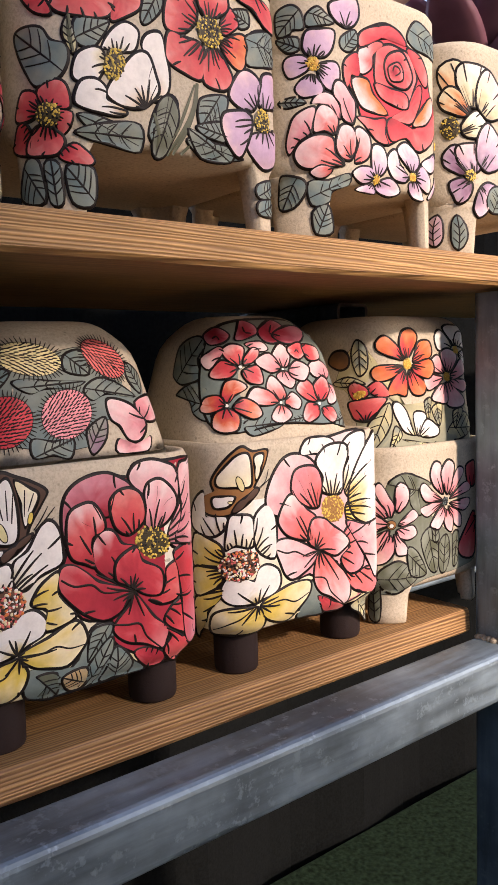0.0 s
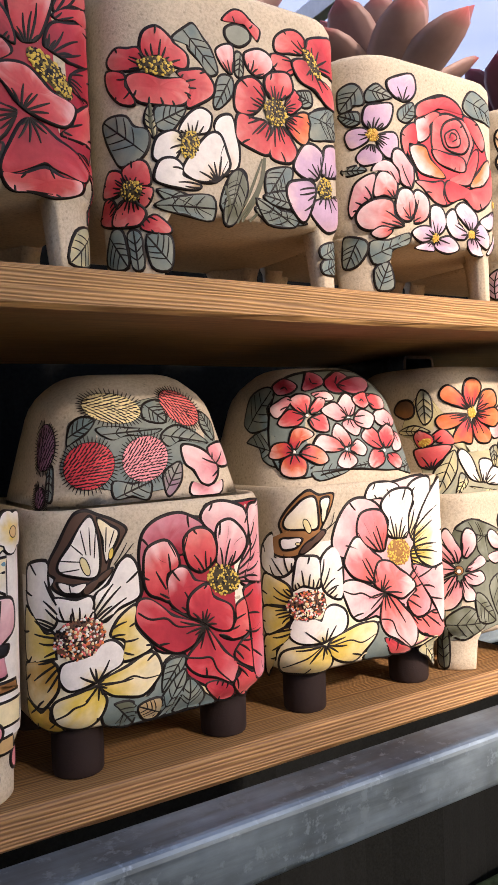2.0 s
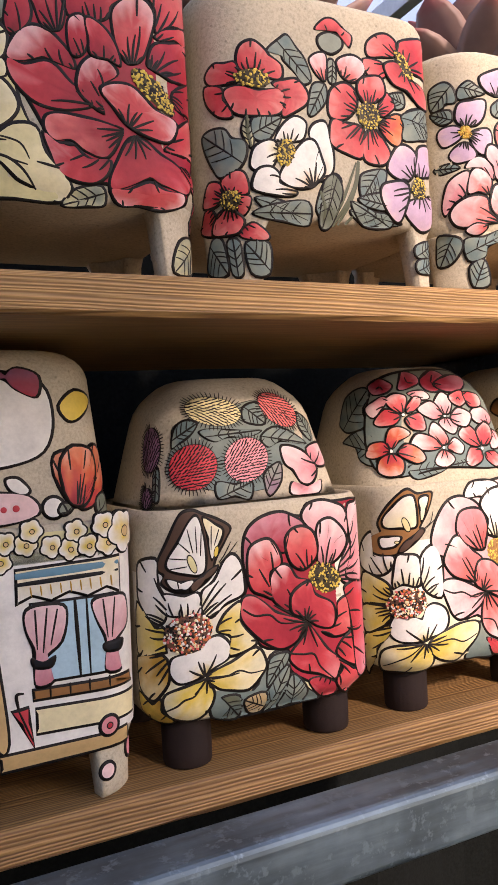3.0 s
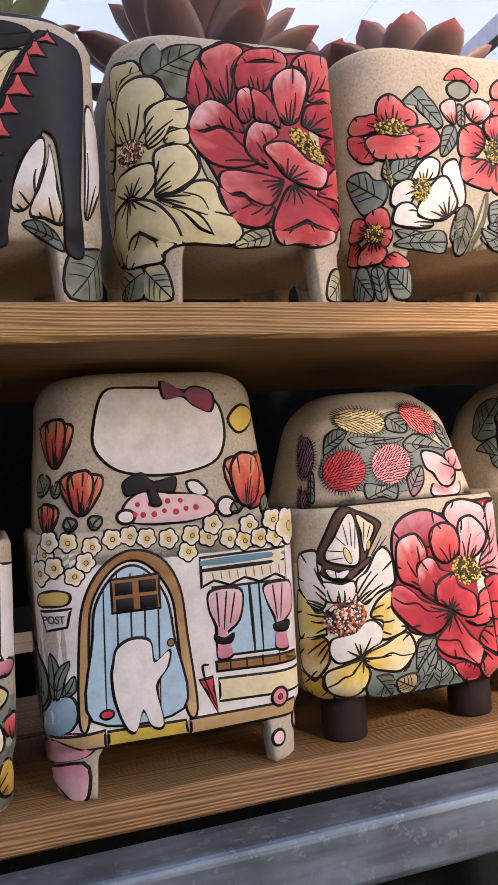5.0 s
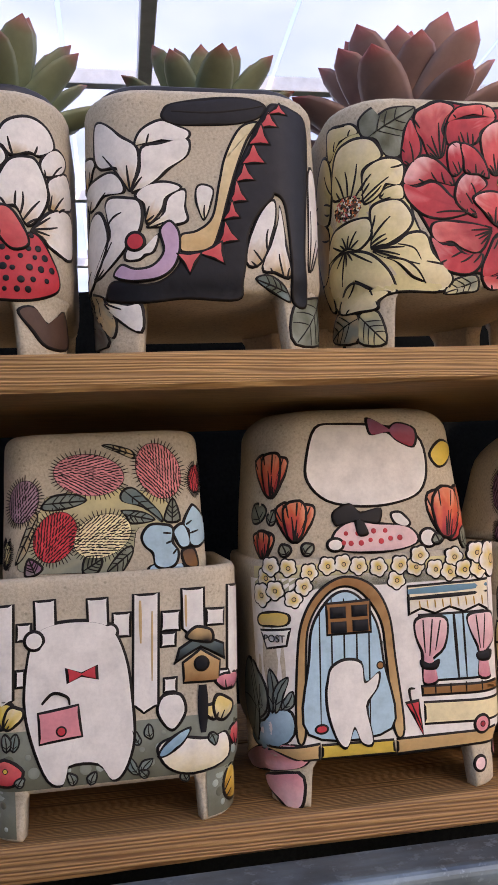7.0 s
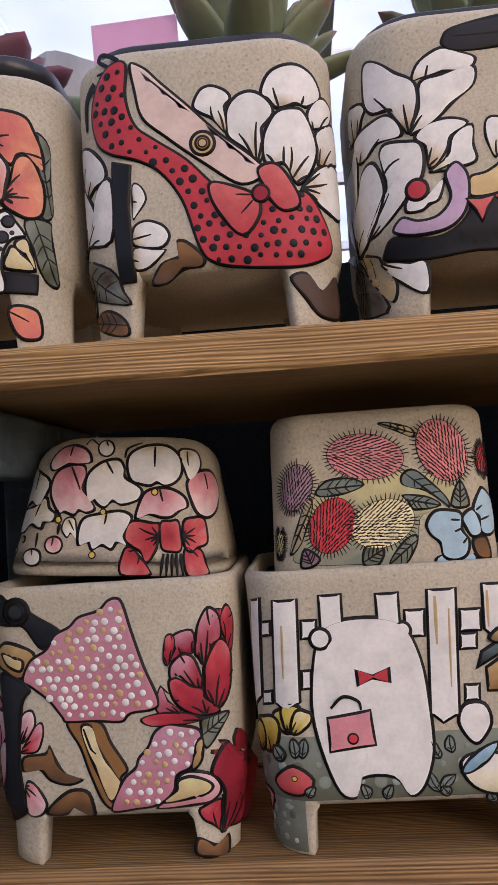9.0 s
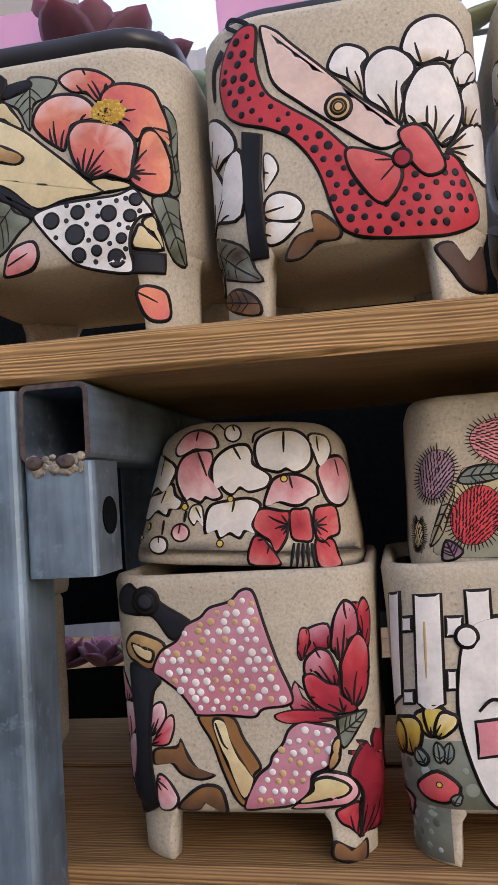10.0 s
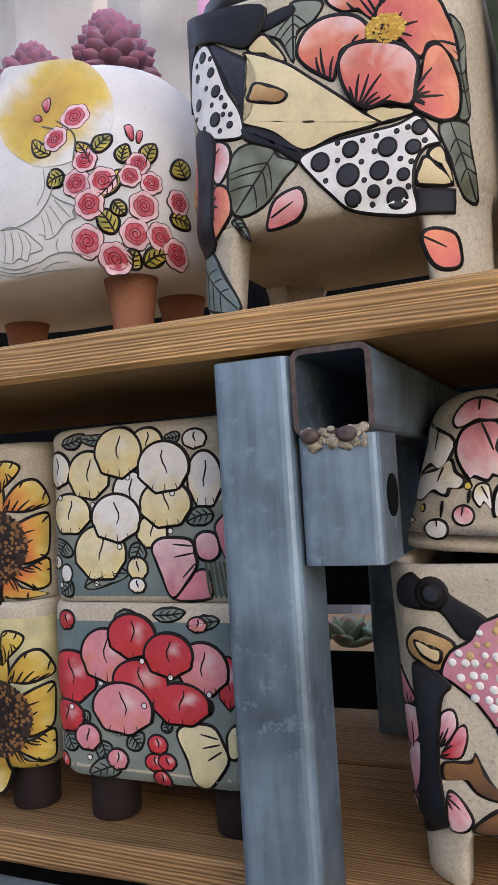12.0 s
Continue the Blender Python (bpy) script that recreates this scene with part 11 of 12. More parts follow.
# orchid
coat(orchid, -76, 76, 3, 50, TEAL, SAGE)
leaf(orchid, -35.7, 7.7, 14, 29.3, 11.7)
leaf(orchid, -42.8, 10.7, -147, 11.7, 10.8)
leaf(orchid, -46.3, 83.4, 18, 15.7, 8.8)
leaf(orchid, -17.0, 85.7, 176, 17.9, 7.3)
leaf(orchid, 26.6, 83.7, -176, 9.8, 6.9)
leaf(orchid, 43.1, 43.4, -167, 16.3, 11.2)
leaf(orchid, 0.4, 30.6, -117, 12.8, 11.8)
leaf(orchid, -45.3, 31.7, -124, 9.2, 16.0)
bell(orchid, -50.7, 70.4, 10.1, 10.3, WHITE)
bell(orchid, 6.8, 81.5, 9.9, 8.2, CREAM)
bell(orchid, -4.3, 55.9, 11.5, 12.1, WHITE)
bell(orchid, 38.6, 60.8, 10.2, 14.9, WHITE)
bell(orchid, 7.1, 35.6, 9.8, 9.1, CREAM)
bell(orchid, -43.0, 46.4, 14.0, 11.6, CREAM)
bell(orchid, -29.9, 66.5, 13.7, 13.5, CREAM)
bell(orchid, -10.7, 77.3, 15.0, 13.9, CREAM)
bell(orchid, 16.1, 49.5, 15.5, 12.7, CREAM)
bell(orchid, 16.1, 68.2, 15.5, 13.8, WHITE)
bell(orchid, -24.5, 25.5, 16.6, 15.2, CREAM)
bell(orchid, -13.7, 43.5, 15.6, 13.2, WHITE)
bell(orchid, 34.2, 81.2, 7.3, 5.5, WHITE)
bell(orchid, -2.3, 17.0, 6.7, 6.6, CREAM)
bell(orchid, -2.8, 8.6, 5.4, 4.4, WHITE)
bell(orchid, -46.8, 15.0, 4.4, 5.3, WHITE)
bell(orchid, -55.3, 20.6, 5.4, 4.2, WHITE)
disc(orchid, -5.4, 64.1, 1.7, WHITE, high=2.0, line=0.5)
disc(orchid, 20.6, 54.7, 1.7, WHITE, high=2.0, line=0.5)
disc(orchid, -12.2, 28.5, 1.7, WHITE, high=2.0, line=0.5)
disc(orchid, 18.0, 35.7, 1.7, WHITE, high=2.0, line=0.5)
disc(orchid, -28.0, 50.6, 1.7, WHITE, high=2.0, line=0.5)
disc(orchid, -27.5, 9.5, 1.7, WHITE, high=2.0, line=0.5)
disc(orchid, -51.1, 8.8, 1.7, WHITE, high=2.0, line=0.5)
disc(orchid, -48.7, 55.2, 1.7, WHITE, high=2.0, line=0.5)
blob(orchid, [(16.7, 1.4), (28.1, 14.4), (38.4, 16.1), (39.2, 1.6)], ROSE, PINK, name='bow_tail', high=1.2)
blob(orchid, [(6.3, 28.5), (13.2, 33.1), (29.2, 31.8), (32.1, 24.5), (32.7, 17.5), (25.8, 8.5), (17.1, 1.4), (11.5, 12.4), (8.0, 21.3)], ROSE, PALE, name='bow_loop', high=1.4, veins=[[(30.0, 28.0), (19.1, 29.1)], [(30.7, 24.5), (19.7, 22.6)], [(31.4, 19.3), (24.1, 12.4)]])
blob(orchid, [(42.2, 36.3), (46.2, 42.2), (50.5, 42.8), (49.3, 20.6), (46.1, 24.2)], ROSE, PINK, name='bow_loop', high=1.2)
blob(orchid, [(30.8, 31.4), (36.3, 35.6), (43.9, 33.7), (45.7, 24.2), (40.2, 19.5), (32.5, 21.8)], PINK, PALE, name='bow_knot', high=1.5)
stroke(orchid, [(37.0, 20.0), (38.7, 2.0)], 1.8, OLIVE)
stroke(orchid, [(39.5, 20.0), (41.5, 2.0)], 1.8, OLIVE)
stroke(orchid, [(41.9, 20.0), (44.3, 2.0)], 1.7, OLIVE)
stroke(orchid, [(44.4, 19.9), (46.9, 2.0)], 1.7, OLIVE)
stroke(orchid, [(46.7, 19.9), (49.4, 1.9)], 1.7, OLIVE)

# sunf
coat(sunf, -78, 78, 3, 84, SAGE, STRAW)
for k in range(6):
    petal(sunf, 37.1, 29.7, 98 + 31 * k, 44.0, 26.0, GOLD, YEL, 0.1, 5)
traced(sunf, [(42.2, 75.8), (50.0, 77.9), (56.6, 74.5), (54.0, 68.6), (47.0, 62.6), (41.3, 58.6)], (37.1, 29.7), GOLD, YEL, 6, 2)
traced(sunf, [(43.6, 49.9), (48.0, 58.3), (55.9, 65.9), (65.1, 66.9), (72.0, 58.9), (73.7, 52.7), (65.5, 49.6), (57.2, 48.1), (48.8, 49.0)], (37.1, 29.7), GOLD, YEL, 6, 2)
traced(sunf, [(48.3, 39.0), (54.0, 43.4), (63.2, 47.2), (72.2, 47.4), (73.2, 36.0), (70.9, 24.3), (63.2, 20.5), (55.2, 20.0), (53.5, 30.3)], (37.1, 29.7), GOLD, YEL, 6, 2)
traced(sunf, [(50.9, 17.3), (58.2, 18.9), (70.8, 22.6), (72.2, 13.4), (71.0, 7.1), (63.5, 4.9), (55.8, 9.0), (49.6, 13.5)], (37.1, 29.7), GOLD, YEL, 6, 2)
traced(sunf, [(40.2, 10.4), (49.6, 13.1), (55.7, 7.5), (69.4, 2.5), (63.0, 1.1), (54.8, 0.4), (46.0, 1.2), (39.5, 2.9)], (37.1, 29.7), GOLD, YEL, 6, 2)
seeds(sunf, 37.1, 29.7, 22.0, 22.0, 0, UMBER, CHAR, 170, 2.8)

# sunf2
for k in range(6):
    petal(sunf2, 37.1, 29.7, 98 + 31 * k, 44.0, 26.0, ORANGE, YEL, 0.1, 5)
traced(sunf2, [(42.2, 75.8), (50.0, 77.9), (56.6, 74.5), (54.0, 68.6), (47.0, 62.6), (41.3, 58.6)], (37.1, 29.7), ORANGE, YEL, 6, 2)
traced(sunf2, [(43.6, 49.9), (48.0, 58.3), (55.9, 65.9), (65.1, 66.9), (72.0, 58.9), (73.7, 52.7), (65.5, 49.6), (57.2, 48.1), (48.8, 49.0)], (37.1, 29.7), ORANGE, YEL, 6, 2)
traced(sunf2, [(48.3, 39.0), (54.0, 43.4), (63.2, 47.2), (72.2, 47.4), (73.2, 36.0), (70.9, 24.3), (63.2, 20.5), (55.2, 20.0), (53.5, 30.3)], (37.1, 29.7), ORANGE, YEL, 6, 2)
traced(sunf2, [(50.9, 17.3), (58.2, 18.9), (70.8, 22.6), (72.2, 13.4), (71.0, 7.1), (63.5, 4.9), (55.8, 9.0), (49.6, 13.5)], (37.1, 29.7), ORANGE, YEL, 6, 2)
traced(sunf2, [(40.2, 10.4), (49.6, 13.1), (55.7, 7.5), (69.4, 2.5), (63.0, 1.1), (54.8, 0.4), (46.0, 1.2), (39.5, 2.9)], (37.1, 29.7), ORANGE, YEL, 6, 2)
seeds(sunf2, 37.1, 29.7, 22.0, 22.0, 0, UMBER, CHAR, 170, 2.8)

# thist1
blob(thist1, [(-47.8, 39.1), (-45.2, 50.9), (-33.9, 53.6), (-2.2, 62.7), (12.7, 62.3), (43.5, 47.7), (40.3, 34.7), (16.2, 25.7), (4.1, 13.2), (-26.6, 14.5), (-42.7, 20.8), (-53.0, 25.4)], TEAL, SAGE, name='leaf_bed', high=0.3, line=0.3)
frond(thist1, [(-48.1, 38.8), (-45.3, 49.8), (-38.0, 54.5), (-30.8, 52.3), (-36.2, 44.7), (-44.6, 39.8)], TEAL, SAGE)
frond(thist1, [(-32.0, 46.7), (-25.0, 48.8), (-5.2, 47.1), (7.3, 46.4), (0.3, 43.1), (-15.5, 42.7), (-23.9, 40.9)], TEAL, SAGE)
frond(thist1, [(-3.2, 60.2), (8.0, 62.7), (10.3, 49.5), (-3.6, 51.1)], TEAL, SAGE)
frond(thist1, [(5.0, 42.9), (17.5, 48.6), (36.6, 37.0), (18.4, 38.9), (8.8, 36.0)], TEAL, SAGE)
frond(thist1, [(33.0, 56.1), (45.3, 48.9), (41.1, 38.0), (31.8, 46.5)], TEAL, SAGE)
frond(thist1, [(-26.1, 19.5), (-14.4, 18.0), (-3.4, 18.1), (-6.1, 8.3), (-15.6, 10.2), (-26.3, 10.0)], TEAL, SAGE)
frond(thist1, [(-60.9, 27.7), (-56.9, 27.3), (-59.3, 10.7), (-63.8, 11.8)], TEAL, SAGE)
frond(thist1, [(4.2, 22.9), (15.6, 28.2), (14.9, 16.6), (5.8, 8.5), (3.0, 15.3)], PLUM, SAGE)
traced(thist1, [(20.7, 16.2), (26.9, 13.5), (34.8, 12.9), (42.6, 16.0), (38.4, 8.1), (19.4, 8.5)], (28.1, 20.4), PINK, PALE, 0, 0)
traced(thist1, [(33.6, 34.8), (51.3, 38.2), (57.8, 29.9), (55.6, 23.4), (40.1, 23.4)], (33.9, 22.3), PINK, PALE, 2, 0)
traced(thist1, [(16.1, 34.5), (18.2, 37.7), (25.8, 36.7), (33.7, 32.7), (40.7, 24.2), (39.6, 18.3), (33.4, 13.0), (27.0, 14.1), (22.3, 21.7), (17.3, 26.5)], (43.4, 24.0), PINK, PALE, 2, 0)
thistle(thist1, -20.7, 58.2, -8, 33, 17, STRAW)
thistle(thist1, 19.8, 57.8, -35, 27, 18, CORAL)
thistle(thist1, -62.8, 38.5, 75, 26, 16, PLUM)
thistle(thist1, -37.1, 28.1, 28, 29, 24, RED)
thistle(thist1, -5.4, 30.3, 28, 29, 24, PINK)
thistle(thist1, -68.3, 11.9, 75, 12, 9, PLUM)

# hydr
frond(hydr, [(-82.9, 49.1), (-73.2, 64.1), (-53.0, 70.3), (-49.0, 64.9), (-57.0, 56.1), (-57.8, 43.6), (-74.3, 39.9), (-82.7, 43.9)], TEAL, SAGE)
frond(hydr, [(-82.6, 34.5), (-59.4, 43.2), (-52.7, 31.2), (-56.9, 18.8), (-66.8, 22.6), (-69.7, 31.0)], TEAL, SAGE)
frond(hydr, [(-36.6, 18.1), (-15.5, 20.7), (-7.3, 14.3), (-32.1, 9.0)], TEAL, SAGE)
frond(hydr, [(32.4, 13.5), (52.6, 21.8), (55.2, 8.6)], TEAL, SAGE)
frond(hydr, [(-5.0, 16.4), (10.8, 20.9), (12.1, 15.2)], TEAL, SAGE)
blob(hydr, [(-56.1, 55.2), (-43.4, 72.3), (-20.4, 79.6), (19.5, 80.2), (33.3, 68.0), (47.8, 46.1), (53.1, 20.2), (35.0, 12.2), (-7.7, 14.7), (-49.9, 11.8), (-60.8, 27.9)], TEAL, SAGE, name='leaf_bed', high=0.3)
# top row in deeper reds: the shadow on it is put into the petal colours
traced(hydr, [(-31.3, 67.6), (-19.5, 79.6), (-11.9, 75.9), (-14.5, 69.7), (-27.4, 65.7)], (-22.7, 70.7), CRIM, ROSE, 2, 0, tip=PINK)
traced(hydr, [(-12.5, 73.2), (5.5, 80.3), (10.3, 73.7), (-1.4, 63.7), (-13.0, 65.6)], (-4.8, 70.7), CRIM, ROSE, 2, 0, tip=PINK)
traced(hydr, [(-4.5, 69.3), (12.7, 76.1), (27.4, 74.1), (16.3, 63.6), (3.4, 63.6)], (-4.8, 70.7), CRIM, ROSE, 2, 0, tip=PINK)
traced(hydr, [(-49.1, 70.3), (-37.3, 75.5), (-32.0, 69.9), (-38.8, 64.2), (-48.4, 63.6)], (-40.7, 69.3), CRIM, ROSE, 2, 0, tip=PINK)
traced(hydr, [(4.6, 61.7), (15.9, 65.3), (19.5, 58.2), (12.8, 53.2), (5.5, 56.5)], (12.0, 60.2), RED, CORAL, 2, 0, tip=PALE)
traced(hydr, [(16.6, 63.6), (30.3, 62.0), (31.6, 53.8), (19.9, 53.0)], (12.0, 60.2), RED, CORAL, 2, 0, tip=PALE)
traced(hydr, [(19.2, 50.2), (30.0, 54.6), (45.0, 46.3), (35.6, 40.2), (22.7, 42.5)], (34.9, 40.6), PINK, PALE, 2, 0, tip=PALE)
traced(hydr, [(35.1, 38.3), (50.2, 34.2), (46.1, 26.1), (32.0, 25.0)], (34.9, 40.6), PINK, PALE, 2, 0, tip=PALE)
traced(hydr, [(-56.4, 55.7), (-42.7, 63.2), (-40.2, 59.1), (-51.6, 48.4)], (-35.7, 57.2), PINK, PALE, 2, 0, tip=PALE)
traced(hydr, [(-27.3, 63.9), (-14.7, 66.0), (-9.8, 60.4), (-18.5, 58.7)], (-35.7, 57.2), PINK, PALE, 2, 0, tip=PALE)
traced(hydr, [(-42.2, 60.6), (-35.0, 64.8), (-27.5, 62.4), (-29.4, 55.2), (-33.5, 50.5), (-40.2, 54.3)], (-32.6, 50.3), RED, CORAL, 2, 0, tip=PALE)
traced(hydr, [(-52.3, 46.7), (-43.1, 55.1), (-34.1, 50.0), (-39.3, 43.6), (-49.3, 43.1)], (-32.6, 50.3), RED, CORAL, 2, 0, tip=PALE)
traced(hydr, [(-31.4, 48.7), (-20.7, 51.8), (-17.3, 46.0), (-18.6, 39.3), (-28.0, 39.7), (-32.3, 44.3)], (-32.6, 50.3), RED, CORAL, 2, 0, tip=PALE)
traced(hydr, [(-30.2, 54.9), (-23.1, 61.8), (-17.6, 60.5), (-20.1, 54.7), (-29.2, 50.4)], (-32.6, 50.3), RED, CORAL, 2, 0, tip=PALE)
traced(hydr, [(-8.6, 58.2), (0.3, 64.8), (7.0, 58.3), (3.8, 49.6), (-2.9, 48.9), (-8.4, 53.6)], (-1.1, 48.3), PINK, PALE, 2, 0, tip=PALE)
traced(hydr, [(-22.2, 54.7), (-10.3, 58.9), (-2.3, 49.2), (-10.8, 45.4), (-20.8, 50.2)], (-1.1, 48.3), PINK, PALE, 2, 0, tip=PALE)
traced(hydr, [(-7.9, 44.4), (-0.2, 47.7), (8.5, 42.4), (4.5, 35.7), (-2.8, 37.8)], (-1.1, 48.3), PINK, PALE, 2, 0, tip=PALE)
traced(hydr, [(2.5, 47.8), (10.5, 54.0), (21.2, 48.6), (15.5, 39.9), (5.0, 42.2)], (-1.1, 48.3), PINK, PALE, 2, 0, tip=PALE)
traced(hydr, [(-17.4, 38.4), (-12.0, 45.3), (-4.3, 40.1), (-1.2, 31.7), (-7.1, 28.9), (-15.1, 32.9)], (-6.9, 27.8), CORAL, PALE, 2, 0, tip=PALE)
traced(hydr, [(-32.9, 31.9), (-26.1, 38.6), (-14.6, 35.9), (-7.9, 28.4), (-19.5, 25.9), (-30.7, 28.3)], (-6.9, 27.8), CORAL, PALE, 2, 0, tip=PALE)
traced(hydr, [(-16.5, 20.4), (-9.9, 27.0), (-2.6, 25.3), (1.1, 19.6), (-7.2, 14.7), (-14.9, 16.7)], (-6.9, 27.8), CORAL, PALE, 2, 0, tip=PALE)
traced(hydr, [(-4.0, 28.7), (3.1, 34.6), (10.4, 28.4), (6.7, 22.6), (-2.4, 25.0)], (-6.9, 27.8), CORAL, PALE, 2, 0, tip=PALE)
traced(hydr, [(6.0, 35.6), (14.3, 42.6), (22.5, 37.2), (24.2, 27.3), (14.3, 27.8)], (24.6, 25.7), RED, CORAL, 2, 0, tip=PALE)
traced(hydr, [(21.8, 38.8), (32.4, 44.0), (37.7, 35.7), (31.0, 27.9), (25.0, 27.2), (21.7, 32.1)], (24.6, 25.7), RED, CORAL, 2, 0, tip=PALE)
traced(hydr, [(9.0, 20.6), (14.8, 27.6), (23.7, 24.9), (23.4, 17.9), (14.3, 13.8), (9.2, 16.0)], (24.6, 25.7), RED, CORAL, 2, 0, tip=PALE)
traced(hydr, [(26.2, 23.4), (36.2, 23.6), (40.6, 17.1), (34.1, 12.4), (26.2, 17.7)], (24.6, 25.7), RED, CORAL, 2, 0, tip=PALE)
traced(hydr, [(-47.9, 32.5), (-44.0, 41.9), (-36.3, 43.4), (-29.9, 38.3), (-38.8, 33.1), (-43.9, 28.9)], (-45.0, 27.9), RED, ORANGE, 2, 0, tip=PALE)
traced(hydr, [(-61.7, 27.5), (-57.2, 33.4), (-47.8, 34.1), (-45.6, 27.6), (-54.6, 23.1), (-61.3, 24.0)], (-45.0, 27.9), RED, ORANGE, 2, 0, tip=PALE)
traced(hydr, [(-56.4, 15.4), (-53.6, 23.8), (-44.8, 27.0), (-37.9, 22.0), (-40.6, 13.1), (-49.9, 11.4)], (-45.0, 27.9), RED, ORANGE, 2, 0, tip=PALE)
traced(hydr, [(-42.0, 27.1), (-34.8, 32.7), (-25.5, 28.4), (-22.3, 21.6), (-30.1, 18.6), (-38.5, 22.6)], (-45.0, 27.9), RED, ORANGE, 2, 0, tip=PALE)
disc(hydr, -32.6, 50.3, 1.4, WHITE, line=0.3)
disc(hydr, -1.1, 48.3, 1.4, WHITE, line=0.3)
disc(hydr, -6.9, 27.8, 1.4, WHITE, line=0.3)
disc(hydr, 24.6, 25.7, 1.4, WHITE, line=0.3)
disc(hydr, -45.0, 27.9, 1.4, WHITE, line=0.3)

# cosmos
blob(cosmos, [(-83.1, 43.1), (-62.3, 71.7), (-54.1, 62.4), (-38.7, 29.6), (16.7, 28.6), (49.6, 20.6), (50.6, -3.3), (-40.8, -4.6), (-60.8, -5.8), (-71.4, 35.8)], SAGE, STRAW, name='leaf_bed', high=0.3, line=0.3)
frond(cosmos, [(-67.4, 62.5), (-62.1, 73.9), (-55.0, 67.8), (-55.4, 53.1), (-62.8, 47.9)], SAGE, STRAW)
frond(cosmos, [(-60.5, 11.9), (-52.2, 23.3), (-42.2, 30.1), (-41.4, 16.8), (-50.0, 2.7), (-59.3, -4.3)], SAGE, STRAW)
frond(cosmos, [(-45.1, -4.7), (-40.1, 13.8), (-33.5, 7.6), (-40.5, -1.4)], SAGE, STRAW)
frond(cosmos, [(-2.2, 23.6), (10.6, 27.4), (6.5, 9.8)], SAGE, STRAW)
frond(cosmos, [(14.0, 5.4), (34.8, 20.3), (50.4, 6.8), (27.1, -1.4)], SAGE, STRAW)
frond(cosmos, [(-85.8, 43.1), (-70.3, 48.5), (-57.5, 42.8), (-73.2, 40.3)], SAGE, STRAW)
frond(cosmos, [(-34.0, 4.0), (-14.5, 0.5), (2.9, 1.0), (-9.1, -3.7)], SAGE, STRAW)
frond(cosmos, [(-9.9, 28.1), (-0.9, 31.4), (-5.4, 14.8)], SAGE, STRAW)
frond(cosmos, [(22.0, 20.7), (35.0, 21.8), (23.9, 7.0)], SAGE, STRAW)
blob(cosmos, [(-89.0, 57.6), (-83.7, 65.7), (-73.1, 67.1), (-67.6, 62.0), (-69.3, 54.4), (-78.4, 51.9)], UMBER, BROWN, name='bud', high=0.9)
traced(cosmos, [(5.7, 75.0), (13.5, 80.5), (25.8, 68.6), (20.2, 64.5), (9.1, 64.6)], (29.4, 64.7), CREAM, WHITE, 3, 0)
traced(cosmos, [(16.0, 80.7), (27.2, 84.5), (53.0, 81.0), (30.5, 68.2), (24.7, 70.2)], (29.4, 64.7), CREAM, WHITE, 3, 0)
traced(cosmos, [(30.5, 77.9), (45.1, 78.8), (46.2, 69.9), (55.5, 65.6), (29.2, 68.2)], (29.4, 64.7), CREAM, WHITE, 3, 0)
traced(cosmos, [(34.2, 63.4), (46.6, 64.4), (47.4, 53.9), (35.6, 58.5)], (29.4, 64.7), CREAM, WHITE, 3, 0)
seeds(cosmos, 29.4, 64.7, 3.2, 3.2, 0, YEL, GOLD, count=20, proud=1.4)
traced(cosmos, [(-2.1, 55.4), (8.0, 62.5), (15.4, 55.4), (16.2, 48.3), (4.6, 48.6)], (17.5, 45.8), PINK, PALE, 3, 0)
traced(cosmos, [(10.4, 62.7), (20.4, 67.1), (31.4, 60.9), (24.0, 50.0), (16.6, 49.3)], (17.5, 45.8), PINK, PALE, 3, 0)
traced(cosmos, [(22.6, 48.1), (36.8, 59.3), (47.6, 50.4), (32.2, 44.0), (22.1, 43.3)], (17.5, 45.8), PINK, PALE, 3, 0)
traced(cosmos, [(20.6, 43.4), (38.9, 43.6), (48.4, 38.6), (36.7, 33.1), (23.2, 38.5)], (17.5, 45.8), PINK, PALE, 3, 0)
traced(cosmos, [(14.2, 39.8), (22.5, 41.2), (39.2, 27.5), (29.9, 21.8), (15.7, 24.5)], (17.5, 45.8), PINK, PALE, 3, 0)
traced(cosmos, [(-1.5, 31.0), (8.9, 40.8), (16.8, 39.1), (17.1, 26.3), (5.4, 26.9)], (17.5, 45.8), PINK, PALE, 3, 0)
traced(cosmos, [(-8.9, 44.4), (-2.0, 49.6), (13.0, 45.9), (8.8, 40.0), (-3.9, 35.8)], (17.5, 45.8), PINK, PALE, 3, 0)
seeds(cosmos, 17.5, 45.8, 3.4, 3.4, 0, YEL, GOLD, count=24, proud=1.4)
traced(cosmos, [(-48.9, 65.5), (-49.2, 72.1), (-42.3, 76.4), (-32.6, 69.0), (-27.4, 58.6), (-38.4, 59.8)], (-24.9, 55.9), RED, ORANGE, 5, 0)
traced(cosmos, [(-32.2, 70.5), (-28.2, 79.3), (-17.8, 81.2), (-11.9, 75.3), (-15.5, 67.1), (-23.8, 58.6), (-29.5, 61.4)], (-24.9, 55.9), RED, ORANGE, 5, 0)
traced(cosmos, [(-17.0, 63.0), (-11.3, 72.0), (0.7, 72.0), (2.6, 61.3), (-10.1, 55.5), (-19.0, 56.7)], (-24.9, 55.9), RED, ORANGE, 5, 0)
traced(cosmos, [(-20.5, 54.9), (-1.0, 59.8), (4.6, 51.9), (-2.6, 44.2), (-17.0, 48.3)], (-24.9, 55.9), RED, ORANGE, 5, 0)
